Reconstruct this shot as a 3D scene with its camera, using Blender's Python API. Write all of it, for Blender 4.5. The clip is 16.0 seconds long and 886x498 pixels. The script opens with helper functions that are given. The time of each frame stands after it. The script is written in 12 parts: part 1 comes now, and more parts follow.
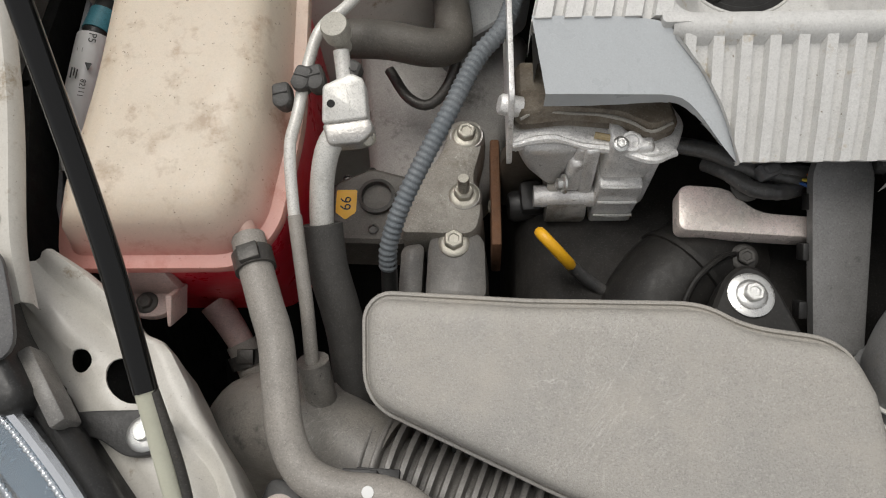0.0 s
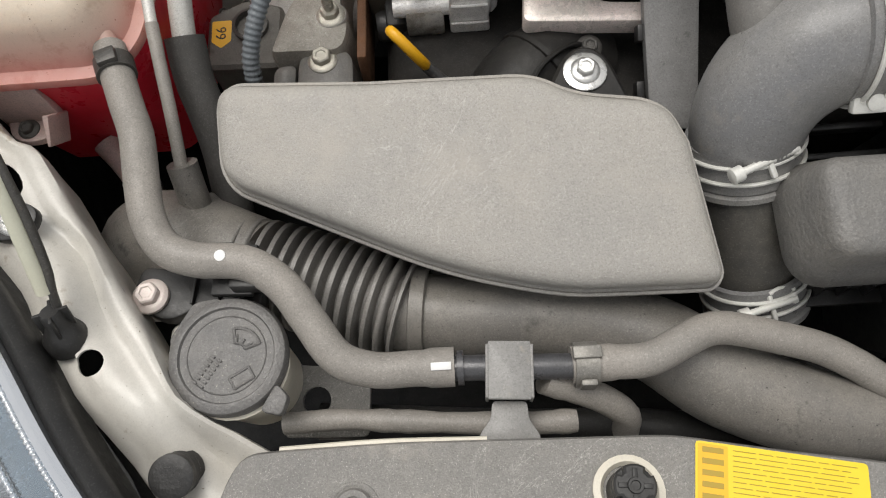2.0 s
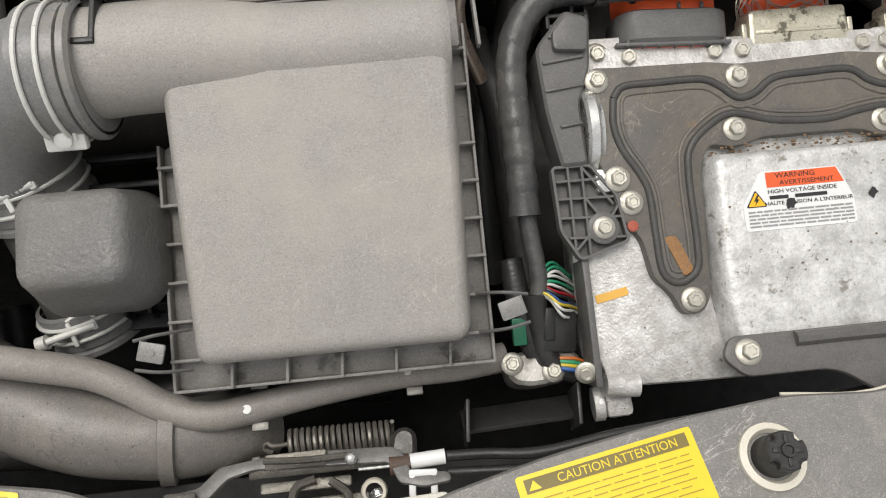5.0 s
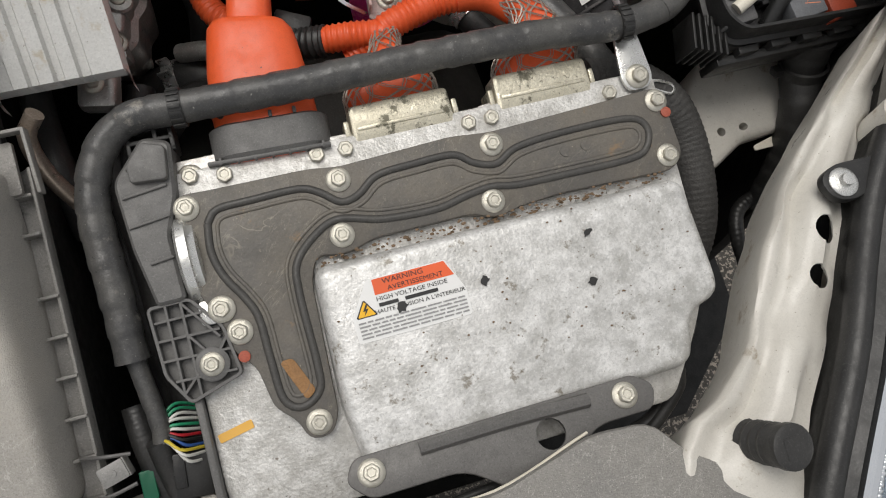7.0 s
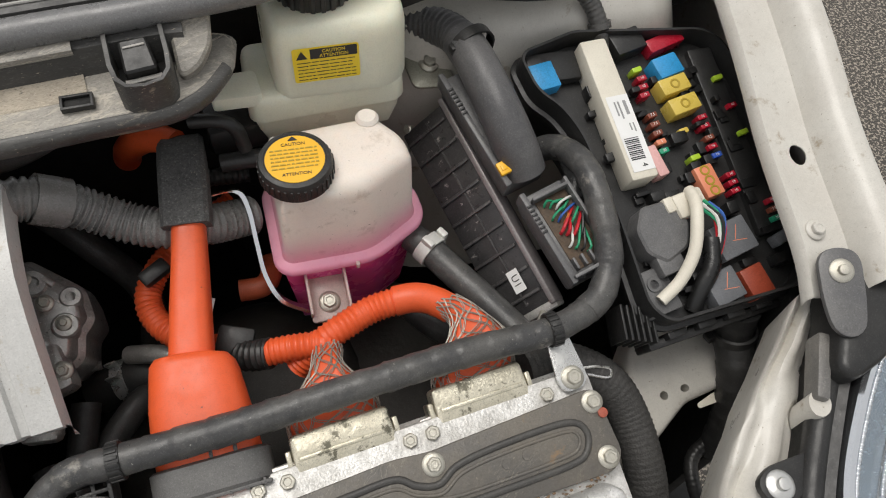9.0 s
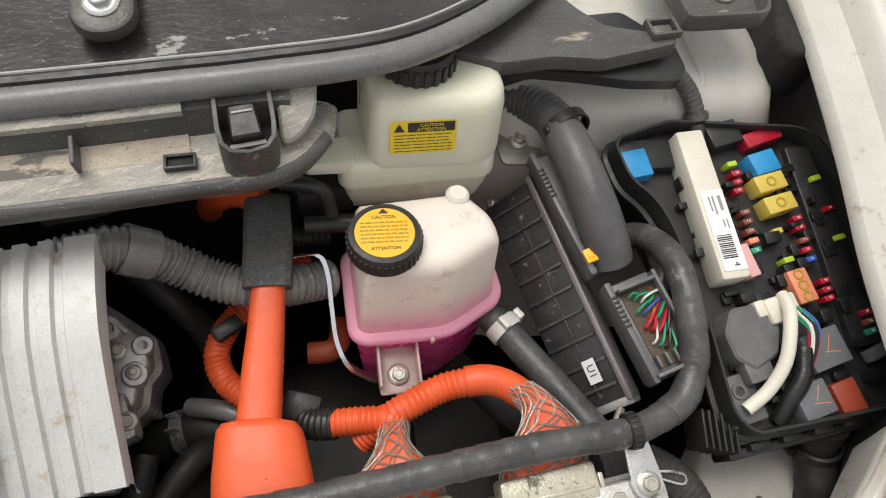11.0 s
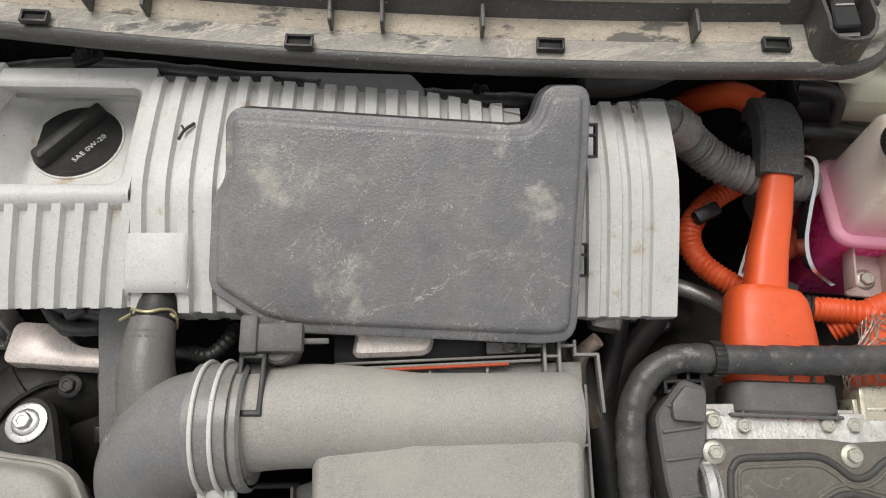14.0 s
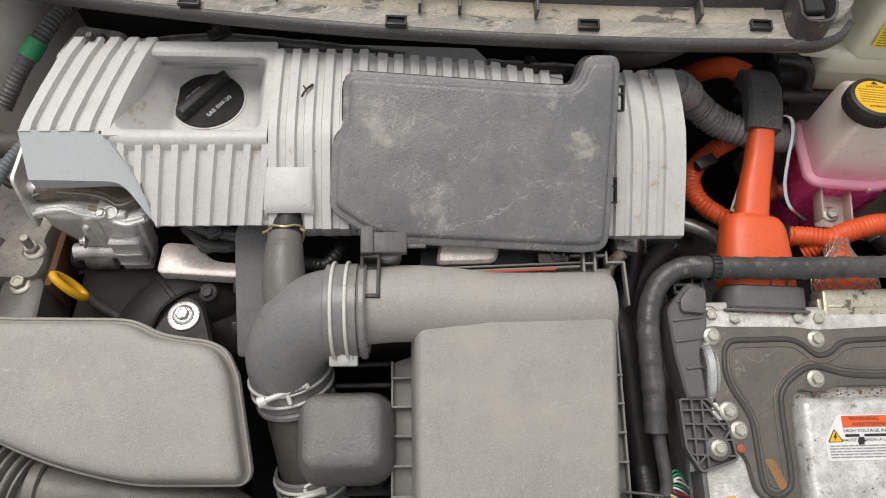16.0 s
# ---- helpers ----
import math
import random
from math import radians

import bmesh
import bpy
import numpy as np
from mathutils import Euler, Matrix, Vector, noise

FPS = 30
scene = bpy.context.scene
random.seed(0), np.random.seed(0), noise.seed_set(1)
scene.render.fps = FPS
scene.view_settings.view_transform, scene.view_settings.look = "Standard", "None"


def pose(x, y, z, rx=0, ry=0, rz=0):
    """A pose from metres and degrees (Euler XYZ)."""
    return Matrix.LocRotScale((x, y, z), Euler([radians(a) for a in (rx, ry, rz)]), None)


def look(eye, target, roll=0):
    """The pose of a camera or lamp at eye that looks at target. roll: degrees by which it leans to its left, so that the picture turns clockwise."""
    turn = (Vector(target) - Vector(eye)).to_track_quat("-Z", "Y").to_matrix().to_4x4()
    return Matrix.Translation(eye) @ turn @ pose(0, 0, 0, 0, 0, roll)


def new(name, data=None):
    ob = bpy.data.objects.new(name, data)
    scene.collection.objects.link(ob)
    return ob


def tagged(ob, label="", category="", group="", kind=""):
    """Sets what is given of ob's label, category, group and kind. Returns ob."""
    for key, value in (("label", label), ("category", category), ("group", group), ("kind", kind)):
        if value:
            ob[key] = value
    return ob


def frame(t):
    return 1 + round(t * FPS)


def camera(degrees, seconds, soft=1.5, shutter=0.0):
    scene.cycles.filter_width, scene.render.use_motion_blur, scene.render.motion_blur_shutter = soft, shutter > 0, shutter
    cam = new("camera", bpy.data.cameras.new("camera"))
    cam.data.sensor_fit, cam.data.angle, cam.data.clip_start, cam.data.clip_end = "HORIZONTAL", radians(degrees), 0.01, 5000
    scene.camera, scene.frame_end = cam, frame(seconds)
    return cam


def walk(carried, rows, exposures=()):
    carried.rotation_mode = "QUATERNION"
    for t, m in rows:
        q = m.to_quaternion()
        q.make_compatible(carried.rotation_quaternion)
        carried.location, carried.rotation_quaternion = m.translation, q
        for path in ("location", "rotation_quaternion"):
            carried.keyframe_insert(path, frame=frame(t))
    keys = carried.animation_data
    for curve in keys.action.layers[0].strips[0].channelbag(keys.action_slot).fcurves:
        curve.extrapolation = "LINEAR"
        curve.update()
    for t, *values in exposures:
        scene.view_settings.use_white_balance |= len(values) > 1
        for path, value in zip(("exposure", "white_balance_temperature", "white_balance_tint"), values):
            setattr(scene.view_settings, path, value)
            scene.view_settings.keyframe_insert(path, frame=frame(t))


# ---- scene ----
cam = camera(63.56, 16.0, soft=1.1)
PATH = [
    (0, (0.0675, 0.0182, 1.2314), (-0.0252, 0.9335, -0.5445), -5.53),
    (0.5, (0.0878, -0.0324, 1.2205), (-0.0165, 0.8597, -0.5664), -7.45),
    (1, (0.0984, -0.0644, 1.2154), (-0.0025, 0.8159, -0.5776), -8.30),
    (1.5, (0.1116, -0.0866, 1.2157), (0.0221, 0.7571, -0.5954), -8.35),
    (2, (0.1631, -0.1000, 1.2053), (0.0825, 0.6939, -0.6286), -8.90),
    (2.5, (0.2422, -0.1138, 1.2071), (0.2024, 0.6596, -0.6369), -6.79),
    (3, (0.3307, -0.1273, 1.2156), (0.3531, 0.6266, -0.6368), -3.23),
    (3.5, (0.4053, -0.1266, 1.2281), (0.4595, 0.6070, -0.6318), -1.35),
    (4, (0.4725, -0.1260, 1.2366), (0.5645, 0.6129, -0.6197), 1.80),
    (4.5, (0.5496, -0.1227, 1.2303), (0.6385, 0.6212, -0.6240), 1.88),
    (5, (0.6206, -0.1111, 1.2209), (0.7329, 0.6315, -0.6327), 2.74),
    (5.2, (0.6536, -0.1097, 1.2187), (0.7789, 0.6413, -0.6307), 2.88),
    (7.3, (0.8587, -0.0542, 1.2472), (1.2313, 0.6515, -0.5867), 10.48),
    (7.5, (0.8662, -0.0443, 1.2562), (1.2524, 0.6927, -0.5625), 9.75),
    (8, (0.8854, -0.0167, 1.2731), (1.3078, 0.8096, -0.4986), 8.01),
    (8.5, (0.9003, 0.0066, 1.2934), (1.3525, 0.9079, -0.4337), 7.25),
    (9, (0.9073, 0.0425, 1.3174), (1.3977, 1.0194, -0.3574), 7.02),
    (9.2, (0.9118, 0.0559, 1.3278), (1.4091, 1.0502, -0.3347), 6.95),
    (11.3, (0.8647, 0.0840, 1.3170), (1.2592, 1.1991, -0.2958), 7.46),
    (11.5, (0.8444, 0.0814, 1.3153), (1.2194, 1.1911, -0.3057), 7.52),
    (12, (0.7904, 0.0685, 1.3137), (1.1017, 1.1749, -0.3231), 6.97),
    (12.5, (0.7257, 0.0585, 1.3101), (0.9718, 1.1635, -0.3387), 6.39),
    (13, (0.6610, 0.0461, 1.3150), (0.8285, 1.1611, -0.3369), 4.75),
    (13.5, (0.5986, 0.0298, 1.3091), (0.7062, 1.1536, -0.3418), 3.52),
    (14, (0.5552, 0.0104, 1.3142), (0.6075, 1.1313, -0.3413), 1.78),
    (14.5, (0.5173, -0.0057, 1.3138), (0.5431, 1.1098, -0.3461), 0.68),
    (15, (0.4866, -0.0236, 1.3266), (0.5126, 1.0785, -0.3421), 0.63),
    (15.5, (0.4803, -0.0653, 1.3618), (0.5373, 1.0301, -0.3105), 1.90),
    (16, (0.4792, -0.1269, 1.4162), (0.5587, 0.9711, -0.2535), 3.04),
]
EXPOSURES = [(0.0, 0.01), (0.5, 0.09), (1.5, 0.22), (3.0, 0.19), (5.0, 0.25), (7.5, -0.12), (9.0, 0.10), (11.5, 0.39), (12.5, 0.45), (13.5, 0.30), (15.0, 0.13), (16.0, 0.13)]
walk(cam, [(t, look(eye, target, roll)) for t, eye, target, roll in PATH], EXPOSURES)

# ---- sky, sun and exposure ----
world = bpy.data.worlds.new("overcast_sky")
scene.world = world
world.use_nodes = True
wn = world.node_tree
sky = wn.nodes.new("ShaderNodeTexSky")
sky.sky_type = "NISHITA"
sky.sun_disc = False
sky.sun_elevation, sky.sun_rotation = radians(75), radians(-48)
sky.air_density, sky.dust_density, sky.ozone_density = 1.0, 4.0, 0.6
haze = wn.nodes.new("ShaderNodeMix")
haze.data_type = "RGBA"
haze.inputs[0].default_value = 0.8
haze.inputs[7].default_value = (6.9, 6.8, 6.65, 1)
wn.links.new(sky.outputs[0], haze.inputs[6])
wn.links.new(haze.outputs[2], wn.nodes["Background"].inputs[0])
wn.nodes["Background"].inputs[1].default_value = 0.095
sun = new("sun", bpy.data.lights.new("sun", "SUN"))
sun.data.energy, sun.data.angle, sun.data.color = 1.9, radians(40), (1.0, 0.97, 0.92)
sun.matrix_world = look((0.3, 0.75, 3.0), (0.75, 0.35, 0.8))

# ---- tools ----
CENTRE = 0.55  # x of the car's middle line


def slope(y0, z0, s, sx=0.0, x0=CENTRE):
    """Maps plan x, y and a height over a sloping plane to the world."""
    n = Vector((-sx, -s, 1)).normalized()
    return lambda x, y, h: Vector((x, y, z0 + s * (y - y0) + sx * (x - x0))) + h * n


def level(z):
    return slope(0, z, 0)


def basis(origin, along, normal):
    """The matrix of a local frame: x along, z the normal."""
    n = Vector(normal).normalized()
    x = Vector(along)
    x = (x - n * x.dot(n)).normalized()
    m = Matrix((x, n.cross(x), n)).transposed().to_4x4()
    m.translation = origin
    return m


def local(m):
    return lambda x, y, h: m @ Vector((x, y, h))


def rounded(poly, r, n=4):
    """A polygon with its corners rounded; a corner may carry its own radius as third number."""
    out = []
    for i, p in enumerate(poly):
        a, b, c = Vector(poly[i - 1][:2]), Vector(p[:2]), Vector(poly[(i + 1) % len(poly)][:2])
        rad = p[2] if len(p) > 2 else r
        da, dc = min(rad, 0.48 * (a - b).length), min(rad, 0.48 * (c - b).length)
        if rad <= 0:
            out.append(tuple(b))
            continue
        p0, p2 = b + (a - b).normalized() * da, b + (c - b).normalized() * dc
        bend = math.sqrt(max(0.02, 0.5 - 0.5 * (a - b).normalized().dot((c - b).normalized())))
        for k in range(n + 1):
            t = k / n
            w = 2 * t * (1 - t) * bend
            out.append(tuple((p0 * (1 - t) ** 2 + b * w + p2 * t * t) / ((1 - t) ** 2 + w + t * t)))
    return out


def rect(x0, y0, x1, y1, r=0.0, n=4):
    return rounded([(x0, y0), (x1, y0), (x1, y1), (x0, y1)], r, n)


def ring(cx, cy, r, n=20, ry=None):
    return [(cx + r * math.cos(2 * math.pi * k / n), cy + (ry or r) * math.sin(2 * math.pi * k / n)) for k in range(n)]


def inset(poly, d):
    """The outline moved inwards by d (outwards: minus); edges that shrink to nothing on the way are dropped, and their ends run together."""
    area = sum(poly[i - 1][0] * p[1] - p[0] * poly[i - 1][1] for i, p in enumerate(poly))
    sign = (1 if area > 0 else -1) * (1 if d > 0 else -1)
    left = abs(d)
    verts, member = [], []
    for p in poly:
        if not verts or math.dist(p, verts[-1]) > 1e-7:
            verts.append((p[0], p[1]))
        member.append(len(verts) - 1)
    if math.dist(verts[0], verts[-1]) < 1e-7 and len(verts) > 1:
        verts.pop()
        member = [0 if g == len(verts) else g for g in member]
    owner = list(range(len(verts)))  # where each lone vertex has gone
    live = list(range(len(verts)))
    pos = {i: v for i, v in enumerate(verts)}
    nrm = {}
    for i in live:
        a, b = verts[i], verts[(i + 1) % len(verts)]
        w = math.dist(a, b)
        nrm[i] = (-(b[1] - a[1]) / w * sign, (b[0] - a[0]) / w * sign)
    while len(live) > 2:
        vel = {}
        for k, i in enumerate(live):
            u, v = nrm[live[k - 1]], nrm[i]
            mx, my = u[0] + v[0], u[1] + v[1]
            q = max(mx * mx + my * my, 0.25)
            vel[i] = (2 * mx / q, 2 * my / q)
        first, which = left, None
        for k, i in enumerate(live):
            j = live[(k + 1) % len(live)]
            ex, ey = pos[j][0] - pos[i][0], pos[j][1] - pos[i][1]
            w = math.hypot(ex, ey)
            rate = 0 if w < 1e-9 else ((vel[j][0] - vel[i][0]) * ex + (vel[j][1] - vel[i][1]) * ey) / w
            if w < 1e-9:
                first, which = 0.0, k
                break
            if rate < 0 and -w / rate < first:
                first, which = -w / rate, k
        for i in live:
            pos[i] = (pos[i][0] + vel[i][0] * first, pos[i][1] + vel[i][1] * first)
        left -= first
        if which is None:
            break
        i, j = live[which], live[(which + 1) % len(live)]
        pos[j] = ((pos[i][0] + pos[j][0]) / 2, (pos[i][1] + pos[j][1]) / 2)
        owner[i] = j
        live.remove(i)
    out = []
    for g in member:
        while owner[g] != g:
            g = owner[g]
        out.append(pos[g])
    return out


def stack(bm, poly, rings, fn, top=True, bottom=True):
    """Joins insets of one outline at several heights into a solid; rings go from the top down as (inset, height)."""
    loops = [[bm.verts.new(fn(x, y, h)) for x, y in (inset(poly, d) if d else poly)] for d, h in rings]
    n = len(poly)
    for a, b in zip(loops, loops[1:]):
        for i in range(n):
            bm.faces.new((a[i - 1], b[i - 1], b[i], a[i]))
    if top:
        bm.faces.new(loops[0])
    if bottom:
        bm.faces.new(list(reversed(loops[-1])))
    return bm


def slab(bm, poly, h0, h1, fn, edge=0.002, draft=0.0):
    """A plate or block from height h0 up to h1 with softened upper edges."""
    e = min(edge, (h1 - h0) * 0.45)
    return stack(bm, poly, [(e, h1), (0.3 * e, h1 - 0.3 * e), (0, h1 - e), (-draft, h0)], fn)


def block(bm, m, size, edge=0.002):
    """A box with softened edges, centred in the frame m."""
    got = bmesh.ops.create_cube(bm, size=1, matrix=m @ Matrix.Diagonal((*size, 1)))
    if edge:
        edges = list({e for v in got["verts"] for e in v.link_edges})
        bmesh.ops.bevel(bm, geom=edges, offset=edge, segments=2, affect="EDGES", profile=0.5)
    return bm


def spline(pts, step=0.006):
    """Even points along a smooth curve through pts."""
    p = [Vector(q) for q in pts]
    p = [2 * p[0] - p[1]] + p + [2 * p[-1] - p[-2]]
    fine = []
    for i in range(1, len(p) - 2):
        for k in range(16):
            t = k / 16
            a, b, c, d = p[i - 1 : i + 3]
            fine.append(0.5 * (2 * b + (c - a) * t + (2 * a - 5 * b + 4 * c - d) * t * t + (3 * b - a - 3 * c + d) * t**3))
    fine.append(p[-2])
    run = np.r_[0, np.cumsum([(b - a).length for a, b in zip(fine, fine[1:])])]
    n = max(2, int(run[-1] / step) + 1)
    xyz = np.array(fine)
    want = np.linspace(0, run[-1], n)
    return [Vector(v) for v in np.stack([np.interp(want, run, xyz[:, k]) for k in range(3)], 1)], want.tolist()


def tube(bm, pts, r, seg=14, step=0.006, shape=None, caps=True, oval=1.0, wobble=0.0):
    """A hose along a curve. r: its radius, or start and end radius; shape(s, length): a factor on it."""
    line, run = spline(pts, step)
    r0, r1 = r if isinstance(r, tuple) else (r, r)
    up, loops = None, []
    for i, p in enumerate(line):
        d = (line[min(i + 1, len(line) - 1)] - line[max(i - 1, 0)]).normalized()
        if up is None:
            up = Vector((0, 0, 1)) if abs(d.z) < 0.9 else Vector((0, 1, 0))
        up = (up - d * up.dot(d)).normalized()
        side = d.cross(up)
        f = run[i] / run[-1]
        rad = (r0 + (r1 - r0) * f) * (shape(run[i], run[-1]) if shape else 1)
        if wobble:
            rad *= 1 + wobble * noise.noise(p * 90)
        loops.append([bm.verts.new(p + rad * (math.cos(a) * side * oval + math.sin(a) * up)) for a in (2 * math.pi * k / seg for k in range(seg))])
    for a, b in zip(loops, loops[1:]):
        for k in range(seg):
            bm.faces.new((a[k - 1], a[k], b[k], b[k - 1]))
    if caps:
        bm.faces.new(list(reversed(loops[0])))
        bm.faces.new(loops[-1])
    return bm


def bellows(pitch, depth):
    """A shape for tube(): round corrugations."""
    return lambda s, length: 1 - depth * (0.5 - 0.5 * math.cos(2 * math.pi * s / pitch)) ** 0.7


def rings(pitch, depth):
    """A shape for tube(): narrow rings with deep gaps between them."""
    def at(s, length):
        c = math.cos(2 * math.pi * s / pitch)
        f = min(max((c + 0.35) / 0.7, 0.0), 1.0)
        return 1 - depth * (1 - f * f * (3 - 2 * f))
    return at


def wrapped(pitch):
    """A shape for tube(): overlapping turns of tape."""
    return lambda s, length: 1.0 - 0.075 * ((s / pitch + 0.15 * math.sin(s * 60)) % 1.0) + 0.02 * math.sin(s * 31)


def lathe(bm, profile, m, seg=24, close=True):
    """Turns a profile of (radius, height) round the z axis of the frame m."""
    loops = [[bm.verts.new(m @ Vector((r * math.cos(2 * math.pi * k / seg), r * math.sin(2 * math.pi * k / seg), h))) for k in range(seg)] for r, h in profile]
    for a, b in zip(loops, loops[1:]):
        for k in range(seg):
            bm.faces.new((a[k - 1], a[k], b[k], b[k - 1]))
    if close:
        bm.faces.new(list(reversed(loops[0])))
        bm.faces.new(loops[-1])
    return bm


def sweep(bm, pts, profile, step=0.012, thick=0.0015, widen=None):
    """A pressed sheet: a profile of (across, height) carried along a curve, across being level and to its right."""
    line, run = spline(pts, step)
    rows = []
    for i, p in enumerate(line):
        d = line[min(i + 1, len(line) - 1)] - line[max(i - 1, 0)]
        d = Vector((d.x, d.y, 0)).normalized()
        side = Vector((d.y, -d.x, 0))
        w = widen(run[i] / run[-1]) if widen else 1
        rows.append([p + side * a * w + Vector((0, 0, h)) for a, h in profile])
    for off, flip in ((0, False), (-thick, True)):
        grid = [[bm.verts.new(v + Vector((0, 0, off))) for v in row] for row in rows]
        for a, b in zip(grid, grid[1:]):
            for k in range(len(profile) - 1):
                f = (a[k], a[k + 1], b[k + 1], b[k])
                bm.faces.new(tuple(reversed(f)) if flip else f)
        if not flip:
            first = grid
    for j in (0, -1):
        for i in range(len(rows) - 1):
            f = (first[i][j], first[i + 1][j], grid[i + 1][j], grid[i][j])
            bm.faces.new(f if j else tuple(reversed(f)))
    return bm


def thing(name, label, category, at=(0, 0, 0), group="", kind=""):
    ob = new(name)
    ob.empty_display_size = 0.02
    ob.location = at
    return tagged(ob, label, category, group, kind)


def place(name, me, parent=None, label=""):
    ob = new(name, me)
    if parent:
        ob.parent = parent
        root = parent
        while root.parent:
            root = root.parent
        ob.matrix_parent_inverse = Matrix.Translation(-Vector(root.location)) if not parent.parent else Matrix()
    if label:
        tagged(ob, label)
    return ob


def mesh_of(name, bm, material, smooth=38):
    bmesh.ops.remove_doubles(bm, verts=bm.verts, dist=2e-6)
    flat = [f for f in bm.faces if len(f.verts) > 4]
    if flat:
        bmesh.ops.triangulate(bm, faces=flat, ngon_method="BEAUTY")
    bmesh.ops.recalc_face_normals(bm, faces=bm.faces)
    me = bpy.data.meshes.new(name)
    bm.to_mesh(me)
    bm.free()
    me.materials.append(material)
    if smooth:
        me.shade_smooth()
        me.set_sharp_from_angle(angle=radians(smooth))
    return me


def part(name, bm, material, parent=None, label="", smooth=38):
    """Links a bmesh as one mesh object under a thing or under a part."""
    return place(name, mesh_of(name, bm, material, smooth), parent, label)


def solo(name, bm, material, label, category, group="", kind="", smooth=38):
    """A thing that is a single mesh."""
    return tagged(part(name, bm, material, None, "", smooth), label, category, group, kind)


def pieces(name, bm, material, parent, label=""):
    """Links each loose piece of a bmesh as a part of its own."""
    seen = set()
    for start in bm.verts:
        if start in seen:
            continue
        seen.add(start)
        group = [start]
        for v in group:
            for e in v.link_edges:
                w = e.other_vert(v)
                if w not in seen:
                    seen.add(w)
                    group.append(w)
        one = bmesh.new()
        made = {v: one.verts.new(v.co) for v in group}
        for f in {f for v in group for f in v.link_faces}:
            one.faces.new([made[v] for v in f.verts])
        part(name, one, material, parent, label)
    bm.free()


def bored(ob, holes):
    """Cuts round holes (frame matrix, radius, length factor) through a mesh."""
    bm = bmesh.new()
    for m, r, longer in holes:
        stack(bm, [(x * longer, y) for x, y in ring(0, 0, r, 18)], [(0, 0.03), (0, -0.03)], local(m))
    bmesh.ops.recalc_face_normals(bm, faces=bm.faces)
    me = bpy.data.meshes.new("cut")
    bm.to_mesh(me)
    bm.free()
    cutter = new("cut", me)
    mod = ob.modifiers.new("cut", "BOOLEAN")
    mod.object, mod.solver = cutter, "EXACT"
    deps = bpy.context.evaluated_depsgraph_get()
    deps.update()
    done = bpy.data.meshes.new_from_object(ob.evaluated_get(deps))
    ob.modifiers.clear()
    ob.data = done
    bpy.data.objects.remove(cutter)
    return ob


def lettering(text, size, m, material, parent, name="lettering", spread=1.0):
    """Words in the built-in font, centred in the frame m."""
    cu = bpy.data.curves.new("letters", "FONT")
    cu.body, cu.size, cu.align_x, cu.align_y, cu.space_character = text, size, "CENTER", "CENTER", spread
    cu.resolution_u = 3
    cu.extrude = 0.00008
    ob = new("letters", cu)
    deps = bpy.context.evaluated_depsgraph_get()
    me = bpy.data.meshes.new_from_object(ob.evaluated_get(deps))
    bpy.data.objects.remove(ob)
    me.transform(m)
    me.materials.clear()
    me.materials.append(material)
    return place(name, me, parent)


def bars(rows, m, material, parent, name="small_print"):
    """Lines of small print as bars: (x, y, length, height) in the frame m."""
    bm = bmesh.new()
    for x, y, w, h in rows:
        slab(bm, rect(x, y - h / 2, x + w, y + h / 2), -0.0001, 0.00015, local(m), 0)
    return part(name, bm, material, parent, smooth=0)


BOLTS = {}


def bolt(parent, at, normal, r, material, turn=0.0, name="bolt", dome=False, washer=1.0):
    """A hexagon flange bolt whose washer has radius r."""
    key = (name, material.name, washer, dome)
    if key not in BOLTS:
        bm = bmesh.new()
        m = Matrix()
        lathe(bm, [(1.0 * washer, -0.1), (1.0 * washer, 0.1), (0.92 * washer, 0.17), (0.72, 0.26)], m, 24)
        hexa = [(0.66 * math.cos(k * math.pi / 3), 0.66 * math.sin(k * math.pi / 3)) for k in range(6)]
        if dome:
            stack(bm, ring(0, 0, 0.45, 10), [(0.2, 0.62), (0.05, 0.6), (0, 0.5), (0, 0.15)], local(m))
        else:
            stack(bm, rounded(hexa, 0.08, 1), [(0.3, 0.66), (0.24, 0.74), (0.08, 0.74), (0, 0.66), (0, 0.15)], local(m))
        BOLTS[key] = mesh_of(name, bm, material, 30)
    ob = place(name, BOLTS[key], parent)
    mw = basis(at, (math.cos(turn), math.sin(turn), 0.01), normal) @ Matrix.Scale(r, 4)
    ob.matrix_basis = mw if not parent or parent.parent else mw
    return ob

